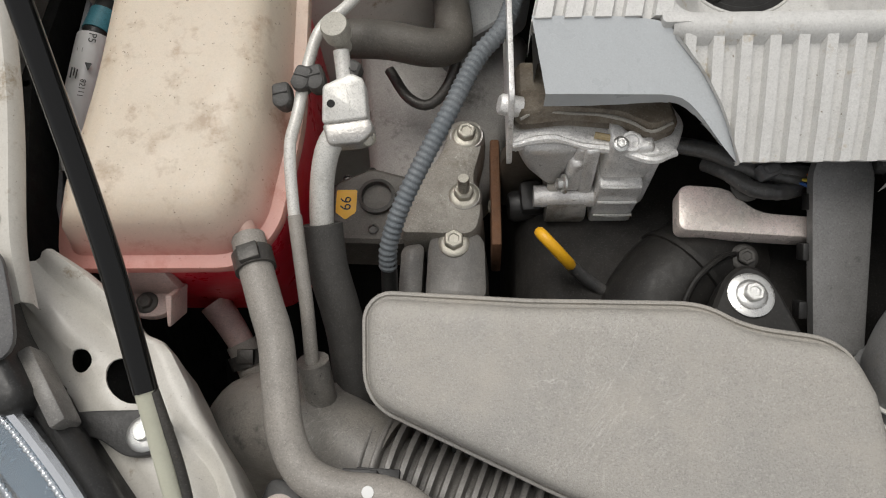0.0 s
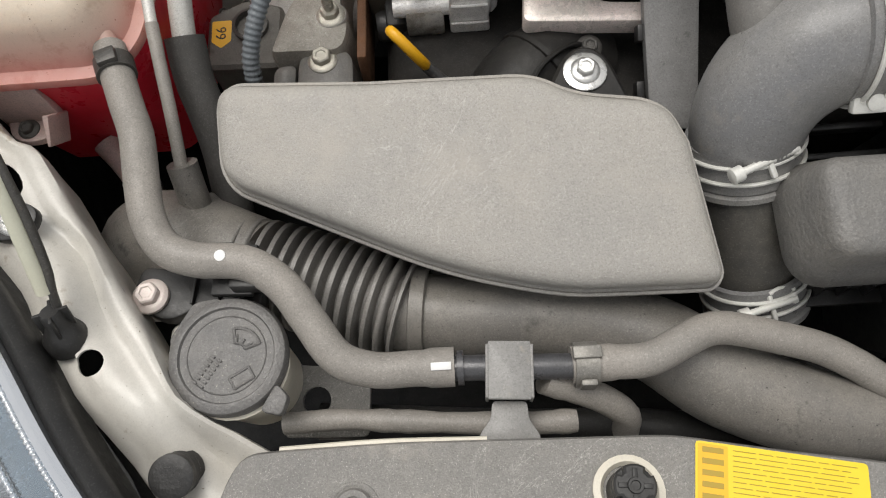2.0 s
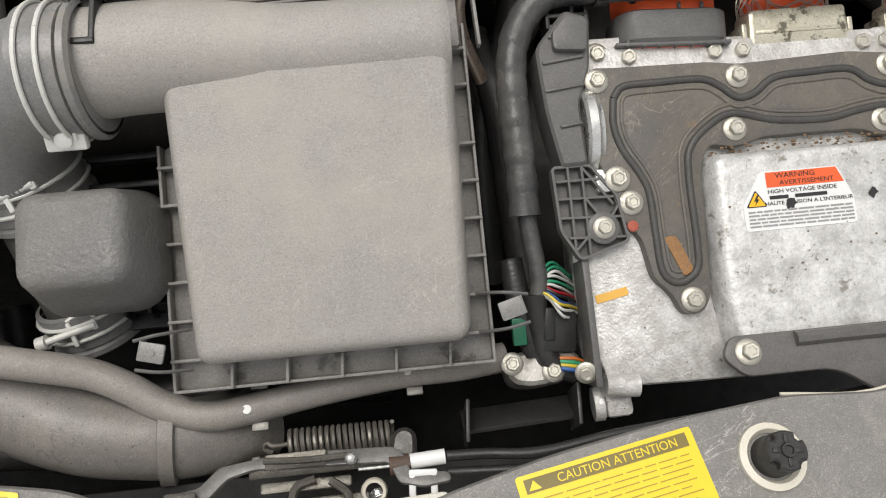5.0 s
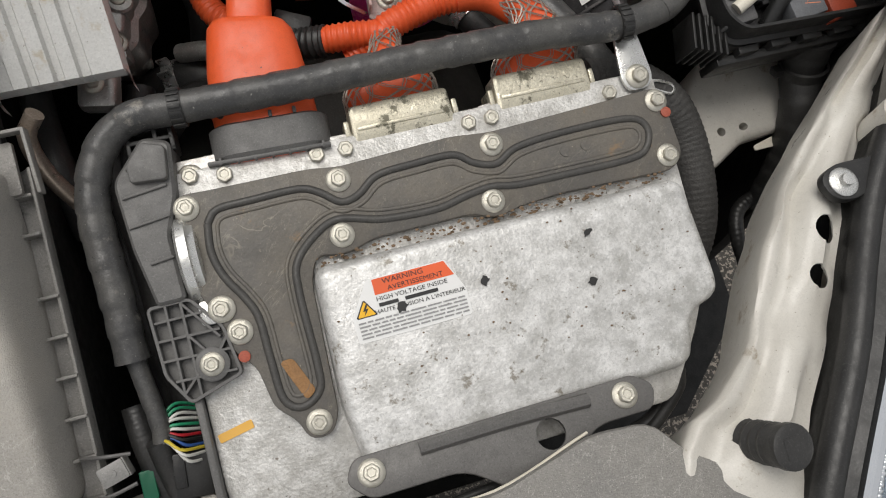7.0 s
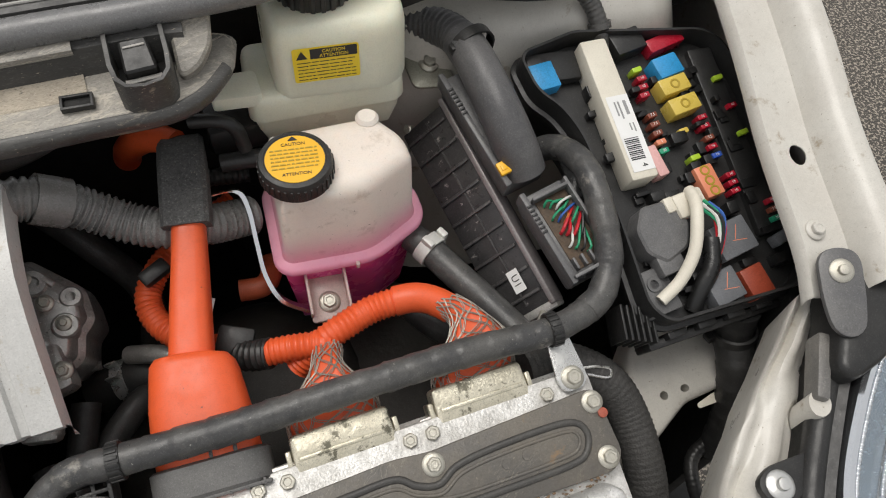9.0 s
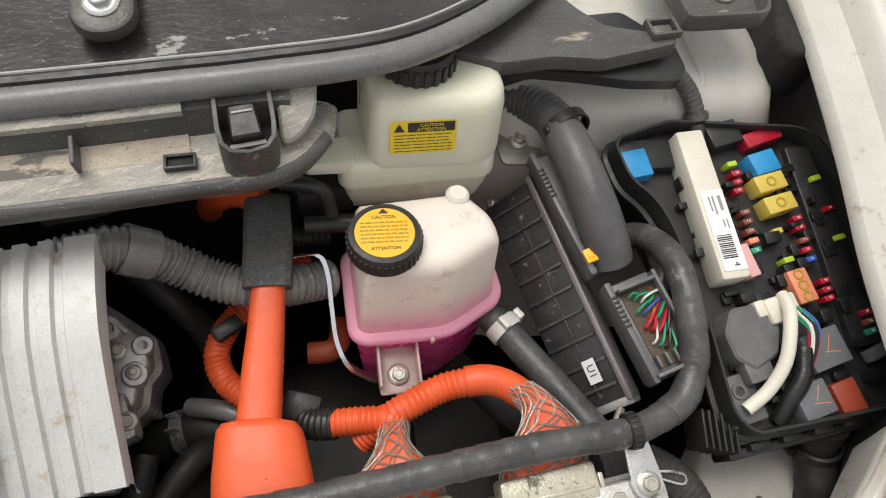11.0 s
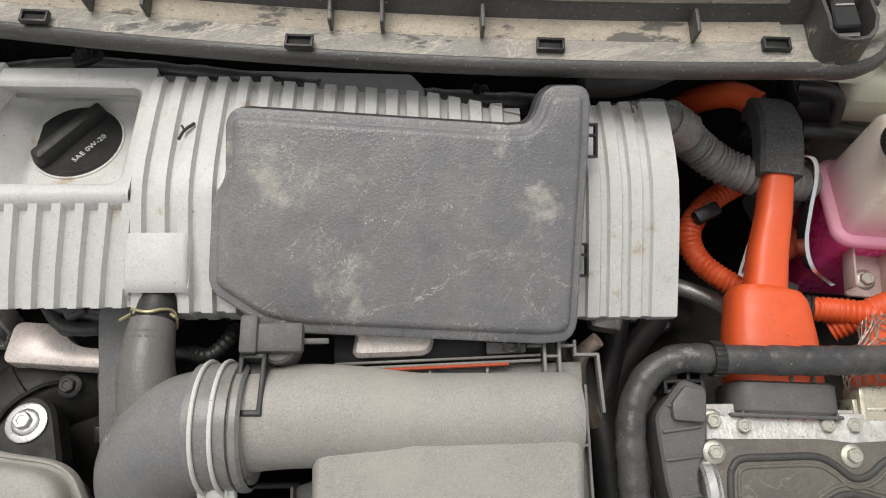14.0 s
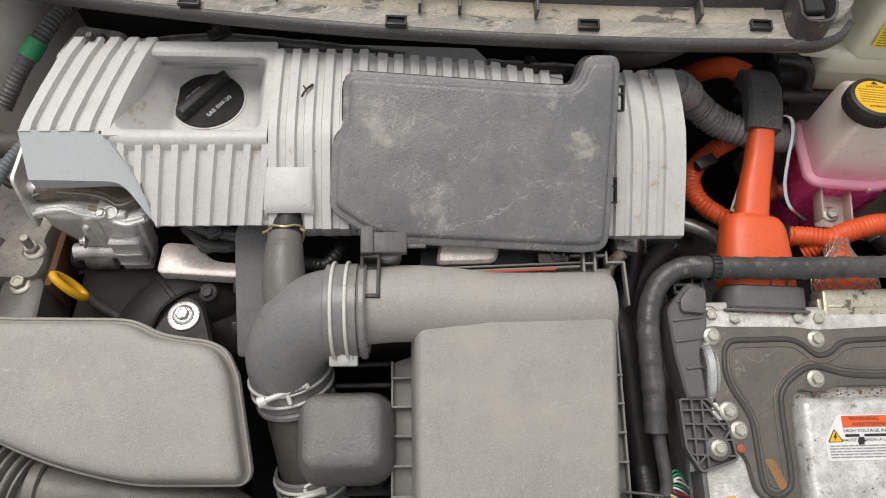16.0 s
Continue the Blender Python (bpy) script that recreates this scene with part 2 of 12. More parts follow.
# ---- materials ----
def surface(name, colour, rough=0.5, metal=0.0, alt=None, scale=14.0, amount=0.5, speck=None, speck_scale=320.0, speck_cut=0.62, bump=0.15, bump_scale=420.0,
            rough_vary=0.12, coat=0.0, spec=0.5, dirt=None, dirt_scale=26.0, dirt_cut=0.55, dirt_soft=0.14, stretch=(1, 1, 1), milk=0.0, scratch=None, scratch_cut=0.64, pits=0.0, pit_scale=90.0, grain=0.38, grain_scale=850.0, mottle=0.27, mottle_scale=150.0, crisp=0.13, scratch_width=0.0035):
    """A worn surface: two colours in broad patches, fine specks, dirt in blotches, and a grain in relief."""
    mat = bpy.data.materials.new(name)
    mat.use_nodes = True
    nt = mat.node_tree
    b = nt.nodes["Principled BSDF"]

    def node(kind, **inputs):
        n = nt.nodes.new(kind)
        for k, v in inputs.items():
            n.inputs[k.replace("_", " ")].default_value = v
        return n

    co = nt.nodes.new("ShaderNodeTexCoord").outputs["Object"]
    mp = nt.nodes.new("ShaderNodeMapping")
    mp.inputs["Scale"].default_value = stretch
    nt.links.new(co, mp.inputs["Vector"])
    co = mp.outputs["Vector"]

    def clouds(s, detail=9.0, low=0.37, high=0.63):
        n = node("ShaderNodeTexNoise", Scale=s, Detail=detail, Roughness=0.68)
        nt.links.new(co, n.inputs["Vector"])
        r = node("ShaderNodeMapRange", From_Min=low, From_Max=high)
        nt.links.new(n.outputs["Fac"], r.inputs["Value"])
        return r.outputs["Result"]

    def mixed(a, c, fac, share=1.0):
        m = nt.nodes.new("ShaderNodeMix")
        m.data_type = "RGBA"
        if share != 1.0:
            k = nt.nodes.new("ShaderNodeMath")
            k.operation = "MULTIPLY"
            k.inputs[1].default_value = share
            nt.links.new(fac, k.inputs[0])
            fac = k.outputs[0]
        nt.links.new(fac, m.inputs[0])
        if isinstance(a, tuple):
            m.inputs[6].default_value = (*a, 1)
        else:
            nt.links.new(a, m.inputs[6])
        m.inputs[7].default_value = (*c, 1)
        return m.outputs[2]

    out = tuple(colour)
    alt = alt or tuple(0.78 * v for v in colour)
    out = mixed(out, tuple(alt), clouds(scale, 9.0, 0.5 - crisp, 0.5 + crisp), amount)
    if bump:
        mean = tuple(0.5 * (a + c) for a, c in zip(colour, alt))
        out = mixed(out, tuple(0.55 * v for v in mean), clouds(mottle_scale, 7, 0.50, 0.66), mottle)
        out = mixed(out, tuple(0.45 * v for v in mean), clouds(grain_scale, 2, 0.50, 0.64), grain)
        out = mixed(out, tuple(min(0.9, 1.5 * v + 0.03) for v in mean), clouds(grain_scale * 0.83 + 7, 2, 0.57, 0.68), grain)
    if dirt:
        out = mixed(out, tuple(dirt), clouds(dirt_scale, 8, dirt_cut, dirt_cut + dirt_soft))
    if speck:
        out = mixed(out, tuple(speck), clouds(speck_scale, 2, speck_cut, speck_cut + 0.06))
    if scratch:
        for k, (turn, reach) in enumerate(((0.65, 13.0), (0.95, 22.0))):
            sm = nt.nodes.new("ShaderNodeMapping")
            sm.vector_type = "TEXTURE"
            sm.inputs["Rotation"].default_value = (0, 0, turn)
            sm.inputs["Scale"].default_value = (1.9, 0.7, 1)
            sm.inputs["Location"].default_value = (3.1 * k, 0, 0)
            nt.links.new(mp.outputs["Vector"], sm.inputs["Vector"])
            sn = node("ShaderNodeTexNoise", Scale=reach, Detail=6.0, Roughness=0.62, Distortion=0.6)
            nt.links.new(sm.outputs["Vector"], sn.inputs["Vector"])
            d = nt.nodes.new("ShaderNodeMath")
            d.operation = "SUBTRACT"
            d.inputs[1].default_value = 0.5
            nt.links.new(sn.outputs["Fac"], d.inputs[0])
            e = nt.nodes.new("ShaderNodeMath")
            e.operation = "ABSOLUTE"
            nt.links.new(d.outputs[0], e.inputs[0])
            sr = node("ShaderNodeMapRange", From_Min=scratch_width, From_Max=0.0, To_Max=1.0)
            nt.links.new(e.outputs[0], sr.inputs["Value"])
            f = nt.nodes.new("ShaderNodeMath")
            f.operation = "MULTIPLY"
            nt.links.new(sr.outputs["Result"], f.inputs[0])
            nt.links.new(clouds(9 + 4 * k, 3, scratch_cut - 0.2, scratch_cut), f.inputs[1])
            out = mixed(out, tuple(scratch), f.outputs[0], 0.85)
    nt.links.new(out, b.inputs["Base Color"])
    r = node("ShaderNodeMapRange", To_Min=max(0.03, rough - rough_vary), To_Max=min(1, rough + rough_vary))
    nt.links.new(clouds(scale * 3, 4, 0.3, 0.7), r.inputs["Value"])
    nt.links.new(r.outputs["Result"], b.inputs["Roughness"])
    b.inputs["Metallic"].default_value = metal
    b.inputs["Specular IOR Level"].default_value = spec
    b.inputs["Coat Weight"].default_value = coat
    b.inputs["Coat Roughness"].default_value = 0.12
    if milk:
        b.inputs["Subsurface Weight"].default_value = milk
        b.inputs["Subsurface Radius"].default_value = (0.030, 0.022, 0.018)
        b.inputs["Subsurface Scale"].default_value = 1.0
    if bump:
        n = node("ShaderNodeTexNoise", Scale=bump_scale, Detail=3.0)
        nt.links.new(co, n.inputs["Vector"])
        u = node("ShaderNodeBump", Strength=bump, Distance=0.001)
        nt.links.new(n.outputs["Fac"], u.inputs["Height"])
        if pits:
            v = node("ShaderNodeTexNoise", Scale=pit_scale, Detail=6.0, Roughness=0.65)
            nt.links.new(co, v.inputs["Vector"])
            w = node("ShaderNodeBump", Strength=pits, Distance=0.004)
            nt.links.new(v.outputs["Fac"], w.inputs["Height"])
            nt.links.new(w.outputs["Normal"], u.inputs["Normal"])
        nt.links.new(u.outputs["Normal"], b.inputs["Normal"])
    return mat


def liquid_tank(name, plastic, liquid, z_full, z_clear, dirt, cut=0.575, spots=0.70):
    """Milky plastic through which a coloured liquid shows up to its level."""
    mat = surface(name, plastic, 0.42, alt=tuple(0.93 * v for v in plastic), scale=9, bump=0.06, bump_scale=300, milk=0.25, mottle=0.08, grain=0.1, dirt=dirt, dirt_scale=38, dirt_cut=cut, speck=tuple(0.6 * v for v in dirt), speck_scale=340, speck_cut=spots)
    nt = mat.node_tree
    b = nt.nodes["Principled BSDF"]
    old = b.inputs["Base Color"].links[0].from_socket
    sep = nt.nodes.new("ShaderNodeSeparateXYZ")
    nt.links.new(nt.nodes["Texture Coordinate"].outputs["Object"], sep.inputs[0])
    r = nt.nodes.new("ShaderNodeMapRange")
    r.interpolation_type = "SMOOTHSTEP"
    r.inputs["From Min"].default_value, r.inputs["From Max"].default_value = z_clear, z_full
    nt.links.new(sep.outputs["Z"], r.inputs["Value"])
    m = nt.nodes.new("ShaderNodeMix")
    m.data_type = "RGBA"
    m.inputs[7].default_value = (*liquid, 1)
    nt.links.new(r.outputs["Result"], m.inputs[0])
    nt.links.new(old, m.inputs[6])
    nt.links.new(m.outputs[2], b.inputs["Base Color"])
    return mat


grey_plastic = surface("dusty_grey_plastic", (0.345, 0.332, 0.308), 0.46, alt=(0.405, 0.380, 0.340), scale=8, amount=0.6, speck=(0.43, 0.41, 0.385), speck_scale=900, speck_cut=0.64, bump=0.55, bump_scale=1100, dirt=(0.43, 0.40, 0.355), dirt_scale=6, dirt_cut=0.52, dirt_soft=0.2, scratch=(0.52, 0.50, 0.47), scratch_cut=0.67, pits=0.04, pit_scale=45, mottle=0.16, mottle_scale=60, grain=0.34, grain_scale=760)
tray_plastic = surface("dull_tray_plastic", (0.205, 0.198, 0.187), 0.45, alt=(0.285, 0.272, 0.25), scale=20, amount=0.8, dirt=(0.10, 0.096, 0.09), dirt_scale=30, dirt_cut=0.60, dirt_soft=0.06, speck=(0.38, 0.36, 0.33), speck_scale=600, speck_cut=0.66, bump=0.35, bump_scale=700)
duct_plastic = surface("duct_plastic", (0.175, 0.166, 0.154), 0.40, alt=(0.255, 0.237, 0.208), scale=18, amount=0.8, dirt=(0.085, 0.08, 0.072), dirt_scale=24, dirt_cut=0.60, dirt_soft=0.08, speck=(0.05, 0.047, 0.043), speck_scale=300, speck_cut=0.69, bump=0.3, bump_scale=700, pits=0.05, pit_scale=50, scratch=(0.42, 0.40, 0.36), scratch_cut=0.68)
panel_plastic = surface("scratched_panel_plastic", (0.201, 0.195, 0.185), 0.5, alt=(0.260, 0.249, 0.228), scale=13, amount=0.8, dirt=(0.318, 0.297, 0.265), dirt_scale=24, dirt_cut=0.60, speck=(0.42, 0.40, 0.37), speck_scale=900, speck_cut=0.63, bump=0.7, bump_scale=1000, scratch=(0.55, 0.53, 0.49), scratch_cut=0.64)
box_plastic = surface("dull_black_box_plastic", (0.132, 0.128, 0.122), 0.45, alt=(0.228, 0.216, 0.196), scale=22, amount=0.8, speck=(0.26, 0.24, 0.21), speck_scale=600, speck_cut=0.7, bump=0.25)
black_plastic = surface("black_plastic", (0.016, 0.016, 0.016), 0.42, alt=(0.036, 0.035, 0.033), scale=34, amount=0.6, bump=0.2)
box_black = surface("oily_black_plastic", (0.013, 0.0125, 0.012), 0.5, spec=0.3, alt=(0.03, 0.028, 0.025), scale=30, amount=0.7, bump=0.35, bump_scale=160, speck=(0.16, 0.15, 0.13), speck_scale=260, speck_cut=0.72)
# near-black that also stands for shade in gaps, holes and behind panels
deep_black = surface("deep_shade_black", (0.007, 0.007, 0.007), 0.75, alt=(0.018, 0.017, 0.015), scale=18, bump=0.3, bump_scale=200)
boot_rubber = surface("dusty_boot_rubber", (0.075, 0.074, 0.077), 0.42, alt=(0.125, 0.122, 0.121), scale=20, amount=0.8, bump=0.2, pits=0.06)
black_rubber = surface("black_rubber", (0.02, 0.02, 0.02), 0.5, alt=(0.045, 0.043, 0.04), scale=26, amount=0.6, bump=0.25, pits=0.1)
hose_rubber = surface("dusty_hose_rubber", (0.254, 0.239, 0.217), 0.5, alt=(0.345, 0.317, 0.283), scale=18, amount=0.7, speck=(0.2, 0.18, 0.15), speck_scale=500, speck_cut=0.7, bump=0.3, bump_scale=600, pits=0.05, pit_scale=60)
taped_loom = surface("taped_loom", (0.048, 0.048, 0.049), 0.38, alt=(0.10, 0.097, 0.091), scale=30, amount=0.8, crisp=0.08, dirt=(0.22, 0.205, 0.18), dirt_scale=34, dirt_cut=0.60, dirt_soft=0.07, bump=0.3, bump_scale=240, speck=(0.30, 0.29, 0.26), speck_scale=420, speck_cut=0.70, pits=0.08, pit_scale=60)
cover_black = surface("scuffed_black_cover", (0.155, 0.155, 0.164), 0.34, alt=(0.255, 0.248, 0.237), scale=6.5, amount=0.75, crisp=0.10, dirt=(0.385, 0.362, 0.325), dirt_scale=15, dirt_cut=0.57, dirt_soft=0.10, speck=(0.58, 0.56, 0.51), speck_scale=420, speck_cut=0.70, bump=0.6, bump_scale=600, scratch=(0.60, 0.58, 0.53), scratch_cut=0.685, scratch_width=0.0045, pits=0.14, pit_scale=60, grain=0.26, grain_scale=640, mottle=0.3, mottle_scale=60)
silver_cover = surface("silver_painted_plastic", (0.61, 0.605, 0.585), 0.38, alt=(0.52, 0.515, 0.495), scale=22, crisp=0.10, dirt=(0.42, 0.35, 0.24), dirt_scale=32, dirt_cut=0.60, dirt_soft=0.10, speck=(0.22, 0.19, 0.15), speck_scale=330, speck_cut=0.705, bump=0.3, bump_scale=700, mottle=0.14, mottle_scale=120, grain=0.18, grain_scale=700)
white_paint = surface("white_car_paint", (0.60, 0.58, 0.53), 0.38, alt=(0.51, 0.48, 0.43), scale=16, amount=0.6, dirt=(0.33, 0.275, 0.205), dirt_scale=40, dirt_cut=0.605, dirt_soft=0.09, speck=(0.25, 0.22, 0.17), speck_scale=420, speck_cut=0.70, bump=0.06, coat=0.15, mottle=0.12, grain=0.12)
cast_alu = surface("cast_aluminium", (0.54, 0.525, 0.50), 0.38, metal=0.6, alt=(0.40, 0.385, 0.36), scale=44, crisp=0.07, dirt=(0.20, 0.18, 0.15), dirt_scale=60, dirt_cut=0.60, speck=(0.82, 0.81, 0.80), speck_scale=700, speck_cut=0.64, bump=0.35, bump_scale=500, pits=0.08, pit_scale=160, grain=0.25)
inverter_alu = surface("oxidised_inverter_alloy", (0.50, 0.488, 0.46), 0.40, metal=0.25, alt=(0.78, 0.77, 0.745), scale=60, amount=0.8, crisp=0.08, dirt=(0.24, 0.215, 0.18), dirt_scale=150, dirt_cut=0.64, dirt_soft=0.05, speck=(0.14, 0.125, 0.10), speck_scale=360, speck_cut=0.70, bump=0.7, bump_scale=420, pits=0.12, pit_scale=160, mottle=0.3, mottle_scale=130, grain=0.26, grain_scale=620)
engine_alu = surface("grimy_engine_alloy", (0.5, 0.485, 0.455), 0.42, metal=0.5, alt=(0.22, 0.205, 0.18), scale=34, amount=0.9, crisp=0.07, dirt=(0.07, 0.062, 0.052), dirt_scale=60, dirt_cut=0.56, bump=0.4, bump_scale=400, pits=0.12, pit_scale=140)
seal_plate = surface("dark_coated_plate", (0.105, 0.098, 0.088), 0.50, alt=(0.15, 0.133, 0.108), scale=14, amount=0.8, dirt=(0.215, 0.145, 0.085), dirt_scale=30, dirt_cut=0.62, dirt_soft=0.05, speck=(0.30, 0.26, 0.20), speck_scale=420, speck_cut=0.70, bump=0.35, crisp=0.08, scratch=(0.26, 0.235, 0.19), scratch_cut=0.62, grain=0.26)
seal_bead = surface("dark_seal_bead", (0.05, 0.048, 0.046), 0.5, alt=(0.09, 0.085, 0.075), scale=30, bump=0.2)
zinc = surface("zinc_bolt", (0.62, 0.60, 0.53), 0.38, metal=0.75, alt=(0.46, 0.43, 0.36), scale=60, amount=0.7, dirt=(0.3, 0.26, 0.18), dirt_scale=140, dirt_cut=0.64, bump=0.2)
bright_zinc = surface("bright_zinc_steel", (0.70, 0.70, 0.68), 0.3, metal=0.8, alt=(0.55, 0.55, 0.53), scale=40, bump=0.15, dirt=(0.35, 0.33, 0.3), dirt_scale=60, dirt_cut=0.66, mottle=0.1, grain=0.12)
white_zinc = surface("white_zinc_clamp", (0.74, 0.74, 0.70), 0.5, metal=0.2, alt=(0.6, 0.59, 0.54), scale=70, bump=0.15, mottle=0.1, grain=0.12)
pink_zinc = surface("iridescent_zinc_plate", (0.80, 0.66, 0.63), 0.30, metal=0.15, alt=(0.72, 0.70, 0.62), scale=14, amount=0.8, bump=0.1)
pipe_alu = surface("aluminium_pipe", (0.74, 0.73, 0.69), 0.42, metal=0.25, alt=(0.55, 0.53, 0.48), scale=24, dirt=(0.36, 0.32, 0.26), dirt_scale=60, dirt_cut=0.64, bump=0.15)
dark_steel = surface("dark_steel", (0.07, 0.068, 0.064), 0.42, metal=0.4, alt=(0.13, 0.122, 0.11), scale=40, dirt=(0.15, 0.105, 0.07), dirt_scale=60, dirt_cut=0.63, bump=0.3, pits=0.06, pit_scale=160)
rust = surface("rusty_steel", (0.16, 0.075, 0.035), 0.8, alt=(0.09, 0.045, 0.025), scale=60, bump=0.6, bump_scale=220)
orange = surface("orange_cable_sleeve", (0.80, 0.115, 0.03), 0.42, alt=(0.68, 0.095, 0.028), scale=20, dirt=(0.15, 0.045, 0.028), dirt_scale=46, dirt_cut=0.675, dirt_soft=0.09, speck=(0.12, 0.04, 0.025), speck_scale=300, speck_cut=0.73, bump=0.1, mottle=0.15, grain=0.12)
foam = surface("dark_foam_sleeve", (0.075, 0.074, 0.073), 0.85, alt=(0.13, 0.127, 0.122), scale=50, bump=1.0, bump_scale=260, speck=(0.22, 0.2, 0.17), speck_scale=420, speck_cut=0.66, pits=0.4, pit_scale=160, grain=0.7, grain_scale=600)
braid_wire = surface("braided_wire", (0.40, 0.38, 0.33), 0.45, metal=0.5, alt=(0.28, 0.26, 0.22), scale=80, bump=0.1)
yellow = surface("yellow_label", (0.83, 0.62, 0.03), 0.4, alt=(0.78, 0.56, 0.025), scale=30, bump=0.0, dirt=(0.6, 0.44, 0.06), dirt_scale=60, dirt_cut=0.68, mottle=0.1, grain=0.12)
cap_yellow = surface("yellow_orange_print", (0.85, 0.47, 0.02), 0.4, alt=(0.8, 0.42, 0.02), scale=30, bump=0.0, mottle=0.1, grain=0.12)
dip_yellow = surface("yellow_plastic_loop", (0.80, 0.42, 0.012), 0.42, alt=(0.72, 0.36, 0.012), scale=40, bump=0.05, dirt=(0.45, 0.24, 0.02), dirt_scale=90, dirt_cut=0.66, mottle=0.1, grain=0.12)
ink = surface("black_ink", (0.02, 0.02, 0.02), 0.5, bump=0)
label_band = surface("brown_print_band", (0.20, 0.155, 0.04), 0.45, bump=0)
label_ochre = surface("ochre_print", (0.42, 0.29, 0.03), 0.45, bump=0)
label_white = surface("white_sticker", (0.78, 0.78, 0.77), 0.4, alt=(0.72, 0.72, 0.70), scale=40, bump=0, mottle=0.1, grain=0.12)
label_red = surface("red_orange_print", (0.78, 0.12, 0.03), 0.45, bump=0)
grey_ink = surface("grey_ink", (0.30, 0.30, 0.30), 0.5, bump=0)
cream_plastic = surface("cream_plastic", (0.70, 0.66, 0.56), 0.5, alt=(0.62, 0.57, 0.47), scale=20, bump=0.08, dirt=(0.45, 0.38, 0.28), dirt_scale=70, dirt_cut=0.68, mottle=0.1, grain=0.12)
milky = surface("milky_reservoir_plastic", (0.79, 0.775, 0.63), 0.35, alt=(0.72, 0.70, 0.54), scale=6, milk=0.3, bump=0.05, dirt=(0.45, 0.43, 0.34), dirt_scale=40, dirt_cut=0.66, mottle=0.1, grain=0.12)
tank_left = liquid_tank("coolant_tank_plastic", (0.62, 0.535, 0.43), (0.66, 0.13, 0.13), 0.75, 0.848, (0.42, 0.325, 0.235), 0.545, 0.675)
tank_left_low = surface("coolant_tank_filled", (0.72, 0.025, 0.05), 0.33, alt=(0.60, 0.02, 0.035), scale=10, milk=0.2, bump=0.03, mottle=0.1, grain=0.12)
lid_alloy = surface("weathered_lid_alloy", (0.46, 0.455, 0.435), 0.42, metal=0.32, alt=(0.80, 0.795, 0.78), scale=46, amount=0.9, crisp=0.12, dirt=(0.27, 0.25, 0.215), dirt_scale=80, dirt_cut=0.60, dirt_soft=0.06, speck=(0.15, 0.13, 0.10), speck_scale=320, speck_cut=0.70, bump=0.45, bump_scale=360, pits=0.06, pit_scale=160, mottle=0.42, mottle_scale=120, grain=0.30, grain_scale=520)
tank_right = liquid_tank("inverter_tank_plastic", (0.80, 0.71, 0.63), (0.80, 0.14, 0.36), 0.772, 0.848, (0.5, 0.42, 0.34))
tank_right_low = surface("inverter_tank_filled", (0.97, 0.09, 0.34), 0.28, alt=(0.94, 0.07, 0.30), scale=10, milk=0.8, bump=0.03, mottle=0.05, grain=0.05)
tank_tab = surface("milky_tank_bracket", (0.60, 0.46, 0.42), 0.45, alt=(0.52, 0.38, 0.35), scale=20, milk=0.2, bump=0.05)
blue_tape = surface("blue_tape", (0.06, 0.24, 0.30), 0.5, bump=0.1)
blue_relay = surface("blue_relay_plastic", (0.03, 0.30, 0.62), 0.4, bump=0.05)
fuse_red = surface("red_fuse", (0.42, 0.012, 0.03), 0.3, bump=0)
fuse_brown = surface("brown_fuse", (0.22, 0.06, 0.035), 0.35, bump=0)
fuse_green = surface("green_fuse", (0.02, 0.30, 0.16), 0.35, bump=0)
fuse_lime = surface("lime_fuse", (0.42, 0.62, 0.04), 0.35, bump=0)
fuse_blue = surface("blue_fuse", (0.02, 0.08, 0.42), 0.35, bump=0)
fuse_yellow = surface("amber_fuse", (0.66, 0.50, 0.10), 0.3, alt=(0.55, 0.4, 0.07), bump=0)
fuse_pink = surface("salmon_fuse", (0.78, 0.27, 0.15), 0.35, bump=0)
fuse_clear = surface("pink_fuse_window", (0.72, 0.42, 0.40), 0.3, bump=0)
relay_grey = surface("grey_relay_plastic", (0.15, 0.155, 0.165), 0.42, bump=0.05)
relay_brown = surface("brown_relay_plastic", (0.30, 0.05, 0.022), 0.45, bump=0.05)
grey_conn = surface("grey_connector_plastic", (0.105, 0.105, 0.108), 0.42, alt=(0.17, 0.166, 0.16), scale=40, bump=0.15)
conduit_grey = surface("grey_conduit", (0.14, 0.16, 0.175), 0.5, alt=(0.19, 0.2, 0.205), scale=30, bump=0.15)
ribbed_grey = surface("grey_ribbed_hose_plastic", (0.18, 0.177, 0.172), 0.26, alt=(0.25, 0.243, 0.23), scale=20, amount=0.7, bump=0.12, speck=(0.5, 0.48, 0.44), speck_scale=420, speck_cut=0.70)
conduit_dark = surface("dark_grey_conduit", (0.10, 0.098, 0.096), 0.5, alt=(0.15, 0.146, 0.138), scale=30, bump=0.15)
cowl_plastic = surface("sandy_black_cowl", (0.055, 0.054, 0.052), 0.45, alt=(0.11, 0.106, 0.099), scale=16, amount=0.7, dirt=(0.40, 0.345, 0.27), dirt_scale=20, dirt_cut=0.61, dirt_soft=0.06, speck=(0.40, 0.35, 0.28), speck_scale=600, speck_cut=0.68, bump=0.5, bump_scale=300, stretch=(0.4, 1.5, 1))
